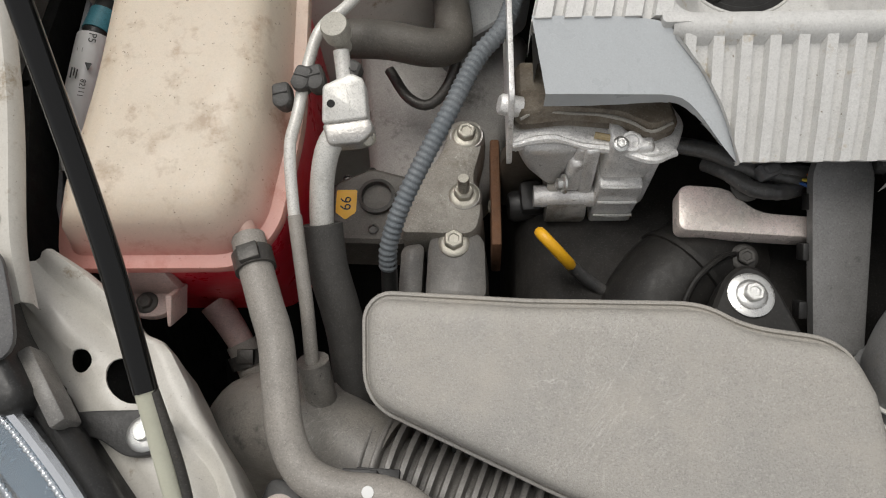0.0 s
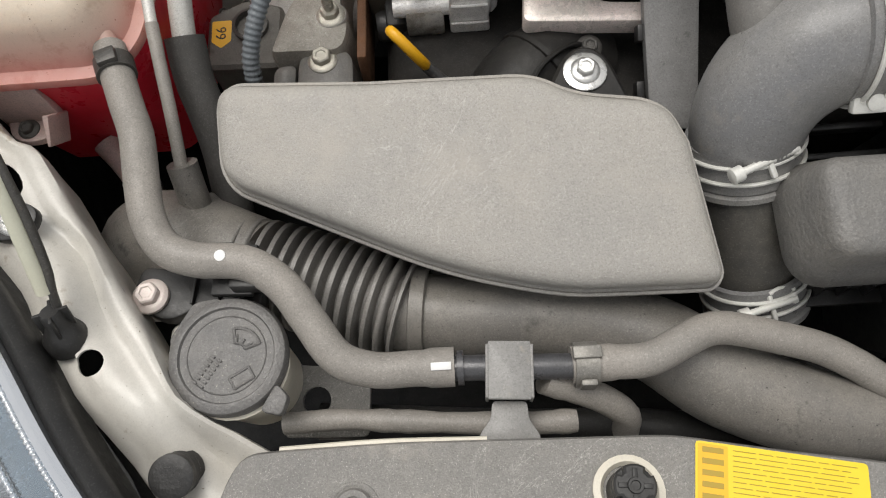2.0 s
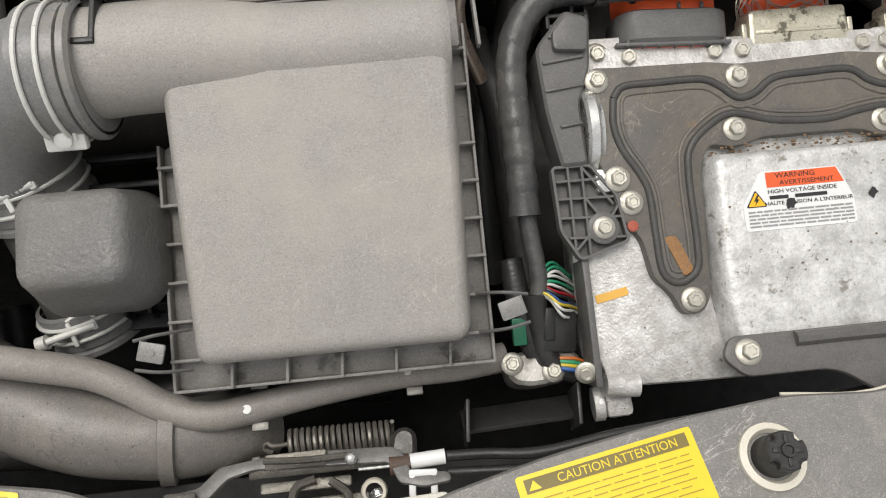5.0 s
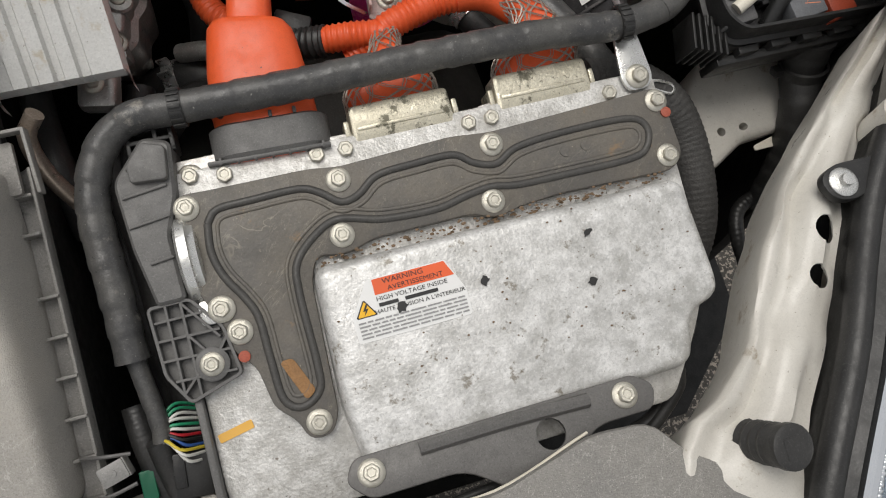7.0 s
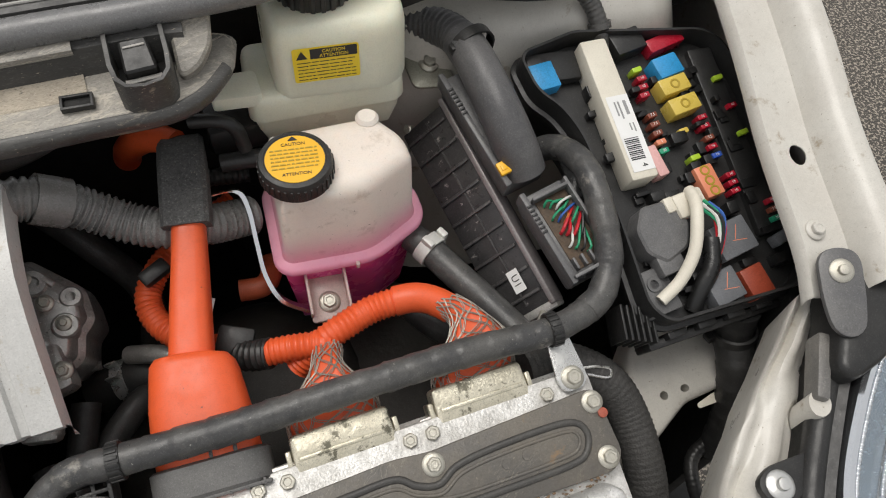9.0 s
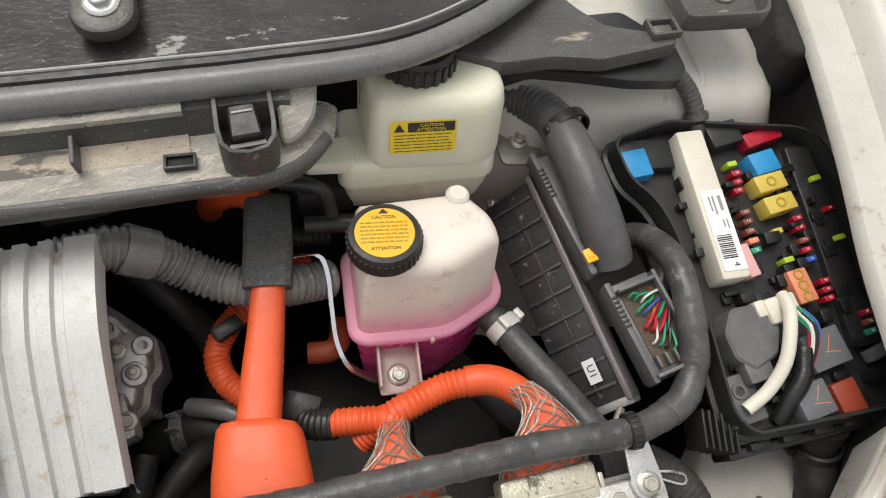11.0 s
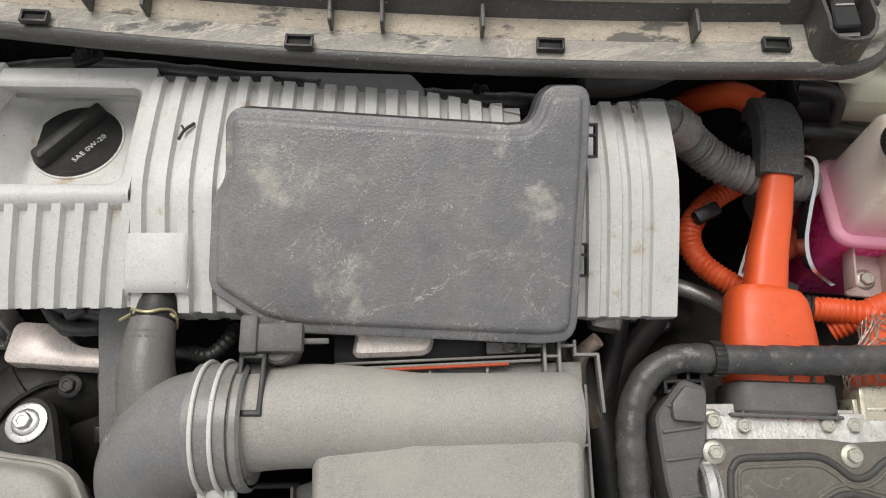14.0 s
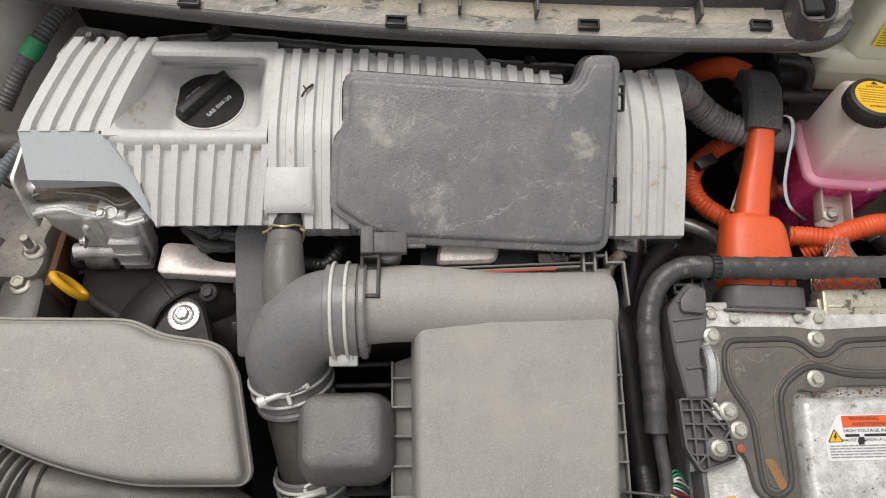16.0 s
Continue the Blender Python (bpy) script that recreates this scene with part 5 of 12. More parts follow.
stack(bm, out, [(0.040, 0.047), (0.030, 0.046), (0.022, 0.042), (0.016, 0.033), (0.008, 0.008), (0.006, 0.004), (-0.003, 0.003), (-0.004, 0.0), (-0.004, -0.005), (0.002, -0.006)], pl, bottom=False)
part("upper_shell", bm, tank_left, tank, "milky upper half, faintly pink", smooth=55)
bm = bmesh.new()
stack(bm, inset(out, 0.003), [(0, -0.004), (-0.002, -0.012), (-0.001, -0.05), (0.002, -0.12), (0.006, -0.165)], pl, top=False)
part("lower_shell", bm, tank_left_low, tank, "lower half full of red coolant", smooth=55)
bm = bmesh.new()
slab(bm, rect(-0.204, 0.2345, -0.156, 0.242, 0.001), 0.0, 0.05, level(0.736), 0.001)
slab(bm, rounded([(-0.203, 0.244), (-0.156, 0.244), (-0.160, 0.224), (-0.170, 0.215), (-0.190, 0.216), (-0.199, 0.226)], 0.009), -0.006, 0.0, level(0.741), 0.0015)
slab(bm, rounded([(-0.159, 0.243), (-0.154, 0.243), (-0.157, 0.225), (-0.160, 0.225)], 0.001), 0.0, 0.03, slope(0.24, 0.738, 0.9), 0.001)
part("mounting_tab", bm, tank_tab, tank, "milky pink mounting tab")
bolt(tank, (-0.182, 0.2265, 0.7415), (0, -0.1, 1), 0.0085, dark_steel, 0.3)
bm = bmesh.new()
tube(bm, [(-0.098, 0.285, 0.815), (-0.094, 0.262, 0.808), (-0.088, 0.244, 0.801)], (0.007, 0.0075), 12, 0.004)
part("spout", bm, tank_left, tank)
bm = bmesh.new()
tube(bm, [(-0.158, 0.256, 0.672), (-0.145, 0.240, 0.662), (-0.134, 0.224, 0.655)], (0.013, 0.011), 12, 0.004)
part("outlet", bm, tank_tab, tank, "pink translucent outlet")
bm = bmesh.new()
lathe(bm, [(0.030, -0.01), (0.030, 0.006), (0.027, 0.012), (0.0, 0.014)], basis((-0.135, 0.452, 0.868), (1, 0, 0), (0, -0.1, 1)), 30)
part("cap", bm, black_plastic, tank, "black screw cap")
bm = bmesh.new()
tube(bm, [(-0.134, 0.226, 0.656), (-0.122, 0.203, 0.642), (-0.110, 0.18, 0.615), (-0.1, 0.16, 0.57)], 0.0145, 14)
low = thing("outlet_hose", "short dusty rubber hose below the coolant tank", "hose", (-0.11, 0.19, 0.60))
part("hose", bm, hose_rubber, low)
bm = bmesh.new()
lathe(bm, [(0.0155, -0.006), (0.017, -0.006), (0.017, 0.006), (0.0155, 0.006)], basis((-0.128, 0.214, 0.649), (1, 0, 0), (0.4, -0.9, -0.5)), 18, close=False)
block(bm, basis((-0.126, 0.210, 0.665), (1, 0, 0), (0, -0.4, 1)), (0.014, 0.012, 0.006), 0.001)
part("spring_clamp", bm, dark_steel, low)

# painted side of the wing behind the loom: white, its shade put into the grey
bm = bmesh.new()
slab(bm, rounded([(0.24, 0.55), (0.56, 0.60), (0.56, 0.80), (0.40, 0.785), (0.24, 0.72)], 0.01), -0.002, 0.002, lambda y, z, h: Vector((-0.272 + h + 0.06 * (z - 0.7), y, z)), 0.001)
solo("inner_wing", bm, surface("shaded_grey_paint", (0.40, 0.41, 0.43), 0.45, alt=(0.33, 0.34, 0.35), scale=20, dirt=(0.10, 0.09, 0.075), dirt_scale=40, dirt_cut=0.64, bump=0.1), "white side of the wing in shaded grey behind the printed loom", "panel", kind="structure")
# loom with a printed sleeve beside the tank
bm = bmesh.new()
tube(bm, [(-0.232, 0.52, 0.80), (-0.245, 0.44, 0.80), (-0.252, 0.37, 0.78), (-0.255, 0.31, 0.74), (-0.25, 0.25, 0.70)], 0.0115, 12)
loom = thing("wing_loom", "cable loom with white printed sleeve and blue tape", "cable loom", (-0.25, 0.4, 0.72))
part("loom", bm, black_plastic, loom)
bm = bmesh.new()
tube(bm, [(-0.2405, 0.462, 0.802), (-0.2445, 0.443, 0.80)], 0.0128, 14)
part("tape", bm, blue_tape, loom, "blue tape")
bm = bmesh.new()
tube(bm, [(-0.2455, 0.438, 0.7998), (-0.2495, 0.400, 0.7895), (-0.252, 0.37, 0.7800), (-0.2545, 0.335, 0.7585)], 0.0138, 18)
sleeve = part("sleeve", bm, label_white, loom, "white printed sleeve")
m = basis((-0.2418, 0.428, 0.8112), (-0.09, -1, -0.28), (0.30, -0.28, 1))
lettering("P5", 0.0085, m @ Matrix.Translation((0, 0.002, 0.0008)), ink, sleeve)
lettering("82111", 0.0062, m @ Matrix.Translation((0.044, 0.002, 0.0014)), ink, sleeve)
bars([(0.010, -0.0065, 0.0035, 0.0003), (0.010, -0.0030, 0.0035, 0.0003), (0.028, -0.0075, 0.009, 0.0012), (0.028, -0.0055, 0.007, 0.0010), (0.029, -0.0035, 0.008, 0.0010)], m @ Matrix.Translation((0, 0, 0.0016)), ink, sleeve)
bm = bmesh.new()
stack(bm, [(0.022, 0.0005), (0.029, 0.004), (0.022, 0.006)], [(0, 0.0003), (0, 0)], local(m @ Matrix.Translation((0, 0, 0.0012))))
part("arrow_mark", bm, ink, sleeve, smooth=0)

# ---- hood prop ----
prop = thing("hood_prop", "black hood prop rod with pale sleeve in a socket", "prop rod", (-0.096, 0.045, 0.78))
foot, joint, top = Vector((-0.0945, 0.046, 0.800)), Vector((-0.0965, 0.116, 0.892)), Vector((-0.148, 0.33, 1.10))
bm = bmesh.new()
tube(bm, [foot + Vector((0.0, -0.004, -0.012)), foot.lerp(joint, 0.15) + Vector((0.004, 0, 0)), foot.lerp(joint, 0.3) + Vector((0.0068, 0, 0)), foot.lerp(joint, 0.6) + Vector((0.0072, 0, 0)), joint + Vector((0.004, 0, 0))], 0.0028, 10)
part("rod", bm, dark_steel, prop)
bm = bmesh.new()
tube(bm, [foot.lerp(joint, 0.16), foot.lerp(joint, 0.6), joint.lerp(top, 0.004)], 0.0054, 12)
part("pale_sleeve", bm, surface("glow_white_sleeve", (0.62, 0.62, 0.50), 0.45, alt=(0.52, 0.51, 0.4), scale=30, bump=0.05, dirt=(0.4, 0.3, 0.2), dirt_scale=60, dirt_cut=0.68, mottle=0.05, grain=0.05), prop, "cream coloured plastic sleeve")
bm = bmesh.new()
tube(bm, [joint.lerp(top, -0.003), Vector((-0.114, 0.178, 0.930)), Vector((-0.144, 0.27, 0.998)), Vector((-0.180, 0.40, 1.12)), Vector((-0.207, 0.52, 1.26)), Vector((-0.231, 0.64, 1.42))], 0.0062, 14, 0.01)
part("black_sleeve", bm, surface("glossy_black_tube", (0.005, 0.005, 0.005), 0.12, bump=0, rough_vary=0.03, spec=0.35), prop, "glossy black sleeve")
bm = bmesh.new()
lathe(bm, [(0.0135, -0.012), (0.0135, -0.002), (0.010, 0.004), (0.0068, 0.010), (0.0068, 0.018), (0.0055, 0.020)], basis((-0.0955, 0.040, 0.789), (1, 0, 0), (0.02, 0.35, 0.9)), 18)
for k in range(4):
    a = k * math.pi / 2 + 0.4
    block(bm, basis((-0.0955, 0.040, 0.789), (1, 0, 0), (0.02, 0.35, 0.9)) @ pose(0.0078 * math.cos(a), 0.0078 * math.sin(a), 0.012, 0, 0, math.degrees(a)), (0.005, 0.0022, 0.016), 0.0005)
part("socket", bm, black_plastic, prop, "black plastic pivot socket")

# ---- refrigerant pipes ----
ac = thing("refrigerant_pipes", "dull aluminium refrigerant pipes with a joint block and charging valve", "pipes", (-0.04, 0.3, 0.76))
bm = bmesh.new()
tube(bm, [(-0.01, 0.425, 0.862), (-0.024, 0.402, 0.862), (-0.040, 0.385, 0.860), (-0.048, 0.365, 0.852), (-0.056, 0.325, 0.838), (-0.0605, 0.305, 0.830), (-0.0585, 0.270, 0.812), (-0.053, 0.235, 0.797), (-0.049, 0.205, 0.78), (-0.047, 0.172, 0.755)], 0.0042, 10)
part("thin_pipe", bm, pipe_alu, ac)
bm = bmesh.new()
tube(bm, [(-0.057, 0.262, 0.810), (-0.053, 0.235, 0.797), (-0.049, 0.205, 0.78), (-0.047, 0.168, 0.752)], 0.0050, 10)
part("pipe_sleeve", bm, hose_rubber, ac, "dark sleeve on the thin pipe")
bm = bmesh.new()
tube(bm, [(-0.023, 0.322, 0.834), (-0.034, 0.309, 0.826), (-0.040, 0.296, 0.812), (-0.043, 0.280, 0.795), (-0.044, 0.262, 0.778)], 0.0088, 14, 0.004)
tube(bm, [(-0.024, 0.362, 0.862), (-0.022, 0.345, 0.852), (-0.022, 0.325, 0.842)], 0.0055, 12, 0.004)
part("thick_pipe", bm, pipe_alu, ac)
bm = bmesh.new()
m = basis((-0.0215, 0.327, 0.838), (1, 0.25, 0), (0.05, -0.45, 1))
stack(bm, rounded([(-0.017, -0.006), (0.014, -0.009), (0.0175, 0.018), (0.010, 0.024), (-0.011, 0.020)], 0.003), [(0.0018, 0.011), (0.0005, 0.0102), (0, 0.009), (0, -0.012)], local(m))
block_part = part("joint_block", bm, pipe_alu, ac, "white cast aluminium joint block")
bm = bmesh.new()
stack(bm, rounded([(-0.0165, -0.021), (0.006, -0.024), (0.0165, -0.018), (0.0160, -0.008), (-0.0175, -0.0045)], 0.004), [(0.002, 0.0085), (0.0005, 0.0075), (0, 0.006), (0, -0.013)], local(m))
part("joint_flange", bm, cast_alu, block_part, "rough lower half of the joint")
# flat black disc in place of a hole's shade
bm = bmesh.new()
lathe(bm, [(0.0028, 0.0), (0.0028, 0.0004), (0.0, 0.0004)], m @ Matrix.Translation((-0.008, 0.006, 0.0109)), 14)
part("blind_hole", bm, deep_black, block_part, "black disc drawn as a drilled hole's shade")
bm = bmesh.new()
block(bm, m @ Matrix.Translation((0.004, 0.006, 0.0108)), (0.0012, 0.022, 0.0012), 0.0003)
part("parting_line", bm, pipe_alu, block_part)
bolt(ac, m @ Vector((0.010, -0.020, -0.002)), (0.25, -0.9, 0.5), 0.0062, zinc, 0.2)
bm = bmesh.new()
m = basis((-0.026, 0.371, 0.870), (1, 0, 0), (-0.05, -0.25, 1))
lathe(bm, [(0.006, -0.02), (0.006, -0.004), (0.0095, -0.003)] + [(0.0098 if k % 2 else 0.0092, -0.002 + 0.002 * k) for k in range(6)] + [(0.0088, 0.011), (0.0, 0.012)], m, 24)
part("valve_cap", bm, surface("grey_valve_cap", (0.42, 0.40, 0.345), 0.5, bump=0.1), ac, "ribbed grey valve cap")
clip_rubber = surface("dusty_clip_rubber", (0.055, 0.053, 0.05), 0.55, alt=(0.10, 0.096, 0.09), scale=50, bump=0.25)
for p, turn in (((-0.066, 0.336, 0.842), 0.2), ((-0.0525, 0.345, 0.849), -0.3), ((-0.0425, 0.346, 0.848), 0.3), ((-0.020, 0.349, 0.850), -0.4)):
    bm = bmesh.new()
    m = basis(p, (1, turn, 0), (0, -0.4, 1))
    lathe(bm, [(0.0062, -0.009), (0.0066, 0.003), (0.0058, 0.006), (0.0030, 0.0068), (0.0, 0.006)], m, 12)
    stack(bm, rounded([(-0.0066, -0.004), (0.0066, -0.004), (0.0070, 0.011), (-0.0050, 0.0115)], 0.003), [(0.0015, 0.006), (0, 0.0045), (0, -0.007)], local(m))
    block(bm, m @ Matrix.Translation((0.0, 0.004, 0.006)), (0.010, 0.0015, 0.003), 0.0004)
    part("pipe_clip", bm, clip_rubber, ac, "black rubber pipe clip")
bm = bmesh.new()
tube(bm, [(-0.044, 0.270, 0.784), (-0.041, 0.245, 0.765), (-0.034, 0.222, 0.745), (-0.029, 0.20, 0.725), (-0.026, 0.16, 0.69)], 0.0150, 16)
part("rubber_hose", bm, surface("perished_rubber", (0.05, 0.048, 0.045), 0.75, alt=(0.09, 0.085, 0.078), scale=22, bump=0.5, bump_scale=200), ac, "thick black rubber hose")

# hose behind, and metal valley
bm = bmesh.new()
tube(bm, [(-0.035, 0.418, 0.815), (0.00, 0.418, 0.812), (0.032, 0.416, 0.805), (0.050, 0.425, 0.80), (0.050, 0.45, 0.80), (0.045, 0.50, 0.79)], 0.0150, 16)
solo("heater_hose", bm, surface("dusty_heater_hose", (0.085, 0.078, 0.068), 0.6, alt=(0.14, 0.128, 0.11), scale=24, amount=0.7, bump=0.3), "thick black heater hose behind the pipes", "hose")
bm = bmesh.new()
stack(bm, rounded([(-0.02, 0.32), (0.08, 0.34), (0.12, 0.50), (-0.04, 0.50)], 0.02), [(0.01, 0.01), (0, 0), (0, -0.06)], slope(0.34, 0.70, 0.2))
solo("inner_panel", bm, surface("dusty_grey_panel", (0.32, 0.31, 0.295), 0.5, alt=(0.40, 0.385, 0.36), scale=20, amount=0.8, dirt=(0.08, 0.075, 0.065), dirt_scale=26, dirt_cut=0.56, bump=0.2), "dirty grey inner panel behind the engine mount", "panel", smooth=50)

# ---- engine mount ----
mount = thing("engine_mount", "dirty cast engine mount with large bolts and a yellow tag", "engine mount", (0.04, 0.32, 0.68))
bm = bmesh.new()
stack(bm, rounded([(-0.052, 0.288), (0.012, 0.286), (0.014, 0.345), (-0.020, 0.355), (-0.052, 0.34)], 0.006), [(0.003, 0.003), (0, 0), (0, -0.05)], slope(0.3, 0.722, 0.1))
part("mount_plate", bm, surface("grimy_mount_plate", (0.10, 0.093, 0.082), 0.55, alt=(0.16, 0.148, 0.128), scale=30, dirt=(0.05, 0.044, 0.036), dirt_scale=50, dirt_cut=0.58, bump=0.3), mount, "dark pressed mount plate", smooth=40)
bm = bmesh.new()
lathe(bm, [(0.0155, -0.002), (0.0155, 0.005), (0.0125, 0.006), (0.0118, -0.004), (0.0, -0.004)], basis((-0.014, 0.326, 0.727), (1, 0, 0), (0, -0.1, 1)), 24)
part("mount_bush", bm, dark_steel, mount)
bolt(mount, (-0.014, 0.326, 0.722), (0, -0.1, 1), 0.0075, rust, 0.2)
bm = bmesh.new()
pl = slope(0.32, 0.738, 0.05)
stack(bm, rounded([(0.006, 0.286, 0.006), (0.068, 0.284, 0.01), (0.074, 0.31, 0.01), (0.066, 0.335, 0.01), (0.074, 0.365, 0.01), (0.076, 0.392, 0.012), (0.046, 0.394, 0.012), (0.040, 0.362, 0.02), (0.020, 0.335, 0.02)], 0.008), [(0.007, 0.004), (0.002, 0.002), (0, -0.004), (-0.003, -0.06)], pl)
arm = part("cast_arm", bm, surface("dull_cast_arm", (0.40, 0.38, 0.34), 0.6, metal=0.2, alt=(0.24, 0.22, 0.19), scale=22, amount=0.8, dirt=(0.17, 0.145, 0.11), dirt_scale=50, dirt_cut=0.6, speck=(0.5, 0.48, 0.44), speck_scale=420, speck_cut=0.66, bump=0.8, bump_scale=300), mount, "rough cast alloy arm", smooth=45)
for p, r in (((0.060, 0.376, 0.743), 0.0145), ((0.058, 0.319, 0.741), 0.0135)):
    bm = bmesh.new()
    lathe(bm, [(r * 1.05, -0.008), (r * 1.05, -0.001), (r * 0.95, 0.001), (0, 0.001)], basis(p, (1, 0, 0), (0, 0, 1)), 28)
    part("washer", bm, cast_alu, mount)
bolt(mount, (0.060, 0.376, 0.743), (0, 0, 1), 0.0125, zinc, 0.3)
bolt(mount, (0.058, 0.319, 0.741), (0, 0, 1), 0.0125, zinc, 0.1, "nut")
bm = bmesh.new()
tube(bm, [(0.058, 0.319, 0.745), (0.058, 0.3195, 0.766)], 0.0048, 10, 0.0015, shape=lambda s, l: 1.0 if int(s / 0.0015) % 2 else 0.88)
part("stud", bm, zinc, mount, "threaded stud")
bm = bmesh.new()
block(bm, basis((0.0835, 0.325, 0.715), (0, 1, 0), (0, 0, 1)), (0.10, 0.008, 0.05), 0.002)
part("rusty_web", bm, rust, mount, "rust-brown steel web")
bm = bmesh.new()
stack(bm, rounded([(0.028, 0.235), (0.075, 0.235), (0.074, 0.287), (0.055, 0.296), (0.038, 0.294), (0.030, 0.285)], 0.008), [(0.004, 0.003), (0, 0), (-0.004, -0.06)], slope(0.26, 0.727, 0.1))
part("mount_foot", bm, box_plastic, mount, "grey mount foot")
bm = bmesh.new()
stack(bm, rounded([(0.006, 0.232), (0.024, 0.234), (0.026, 0.285), (0.008, 0.282)], 0.006), [(0.004, 0.003), (0, 0), (0, -0.05)], slope(0.26, 0.722, 0.1))
part("mount_rib", bm, box_plastic, mount)
bolt(mount, (0.050, 0.281, 0.731), (0, 0, 1), 0.0125, zinc, 0.5)
m = basis((-0.0395, 0.320, 0.7265), (1, 0, 0), (0, -0.1, 1))
bm = bmesh.new()
slab(bm, rounded([(-0.0085, -0.007), (0, -0.0135), (0.0085, -0.007), (0.0085, 0.0135), (-0.0085, 0.0135)], 0.001, 1), 0, 0.0008, local(m), 0)
tagm = part("yellow_tag", bm, cap_yellow, mount, "yellow tag stamped 66")
lettering("66", 0.013, m @ pose(0, 0.001, 0.001, 0, 0, 90), ink, tagm)

for x, y in ((-0.020, 0.352), (-0.016, 0.297), (-0.040, 0.345)):
    bm = bmesh.new()
    lathe(bm, [(0.0042, 0.0), (0.0042, 0.0008), (0.003, 0.0012), (0.0026, -0.002), (0, -0.002)], basis((x, y, 0.7265), (1, 0, 0), (0, -0.1, 1)), 14)
    part("plate_eyelet", bm, dark_steel, mount)
bm = bmesh.new()
tube(bm, [(0.055, 0.43, 0.79), (0.046, 0.405, 0.775), (0.030, 0.392, 0.765), (0.012, 0.40, 0.765), (-0.004, 0.425, 0.77)], 0.0045, 10, 0.005)
solo("return_pipe", bm, dark_steel, "thin dark pipe bent behind the engine mount", "pipe")
# blue-grey ribbed conduit across the mount
bm = bmesh.new()
tube(bm, [(0.100, 0.43, 0.855), (0.088, 0.393, 0.850), (0.069, 0.370, 0.843), (0.049, 0.333, 0.830), (0.029, 0.301, 0.812), (0.013, 0.276, 0.792), (0.004, 0.258, 0.772), (0.002, 0.248, 0.755)], 0.0072, 12, 0.0011, shape=bellows(0.0044, 0.16))
cond = thing("ribbed_conduit", "blue-grey ribbed cable conduit across the engine mount", "conduit", (0.03, 0.3, 0.76))
part("conduit", bm, conduit_grey, cond, smooth=60)
bm = bmesh.new()
tube(bm, [(0.003, 0.252, 0.762), (0.002, 0.243, 0.742), (0.001, 0.236, 0.73)], 0.0062, 10)
part("end_plug", bm, black_plastic, cond)

# ---- alloy housings at the end of the engine ----
pump = thing("throttle_housing", "bright rough cast alloy housing below the end of the engine cover", "casting", (0.14, 0.32, 0.70))


def upright(y):
    """Maps a drawing in x and z onto an upright face that looks forward at depth y."""
    return lambda x, z, h: Vector((x, y - h, z))


sand_cast = surface("bright_sand_cast_alloy", (0.90, 0.89, 0.87), 0.38, metal=0.4, alt=(0.70, 0.69, 0.67), scale=60, crisp=0.07, dirt=(0.24, 0.215, 0.18), dirt_scale=60, dirt_cut=0.61, speck=(0.88, 0.88, 0.87), speck_scale=360, speck_cut=0.66, bump=0.6, bump_scale=330, pits=0.2, pit_scale=160)
bm = bmesh.new()
stack(bm, rounded([(0.092, 0.310), (0.108, 0.3165), (0.124, 0.3180), (0.1435, 0.3115), (0.1670, 0.3075), (0.1880, 0.3000), (0.2060, 0.3060), (0.2140, 0.328), (0.198, 0.362), (0.092, 0.368)], 0.006), [(0.004, 0.003), (0.001, 0.002), (0, 0), (0, -0.008), (0.006, -0.014), (0.02, -0.06)], slope(0.33, 0.8195, 0.04))
part("flange", bm, sand_cast, pump, "bright cast flange", smooth=40)
bm = bmesh.new()
tube(bm, [(0.093, 0.312, 0.8185), (0.108, 0.3165, 0.8185), (0.124, 0.3175, 0.8185), (0.1435, 0.3110, 0.818), (0.1670, 0.3070, 0.818), (0.1880, 0.2995, 0.817), (0.2055, 0.3055, 0.817)], 0.0030, 8, 0.004, wobble=0.35)
part("flange_edge", bm, sand_cast, pump, "bright rough edge")
bm = bmesh.new()
stack(bm, rounded([(0.096, 0.322), (0.130, 0.326), (0.165, 0.322), (0.186, 0.310), (0.204, 0.318), (0.196, 0.362), (0.096, 0.370)], 0.006), [(0.003, 0.018), (0.001, 0.016), (0.0, 0.012), (-0.002, 0.009), (0.002, 0.006), (-0.002, 0.003), (0, 0)], slope(0.33, 0.8225, 0.04))
part("gasket", bm, surface("baked_gasket", (0.13, 0.105, 0.075), 0.75, alt=(0.25, 0.22, 0.18), scale=60, crisp=0.07, bump=0.7, bump_scale=200, dirt=(0.05, 0.042, 0.034), dirt_scale=40, dirt_cut=0.57), pump, "grubby layered gasket edge")
bm = bmesh.new()
tube(bm, [(0.098, 0.320, 0.8375), (0.110, 0.3265, 0.8375), (0.131, 0.3245, 0.8375), (0.154, 0.3225, 0.8375), (0.172, 0.3165, 0.8375), (0.185, 0.309, 0.8365), (0.200, 0.3155, 0.837)], 0.0012, 6, 0.004, wobble=0.4)
part("sealant_line", bm, surface("dried_sealant", (0.36, 0.34, 0.30), 0.6, bump=0.2), pump, "pale line of dried sealant")
bm = bmesh.new()
tube(bm, [(0.150, 0.3160, 0.824), (0.160, 0.3130, 0.8245), (0.170, 0.3115, 0.8235)], 0.0024, 8, 0.004, wobble=0.3)
part("sealant_blob", bm, surface("tan_sealant", (0.46, 0.36, 0.20), 0.5, bump=0.2), pump, "tan blob of sealant")
bm = bmesh.new()
slab(bm, rounded([(0.306, 0.800), (0.318, 0.866), (0.44, 0.872), (0.44, 0.80)], 0.006), -0.0018, 0.0018, lambda y, z, h: Vector((0.0915 + h, y, z)), 0.001)
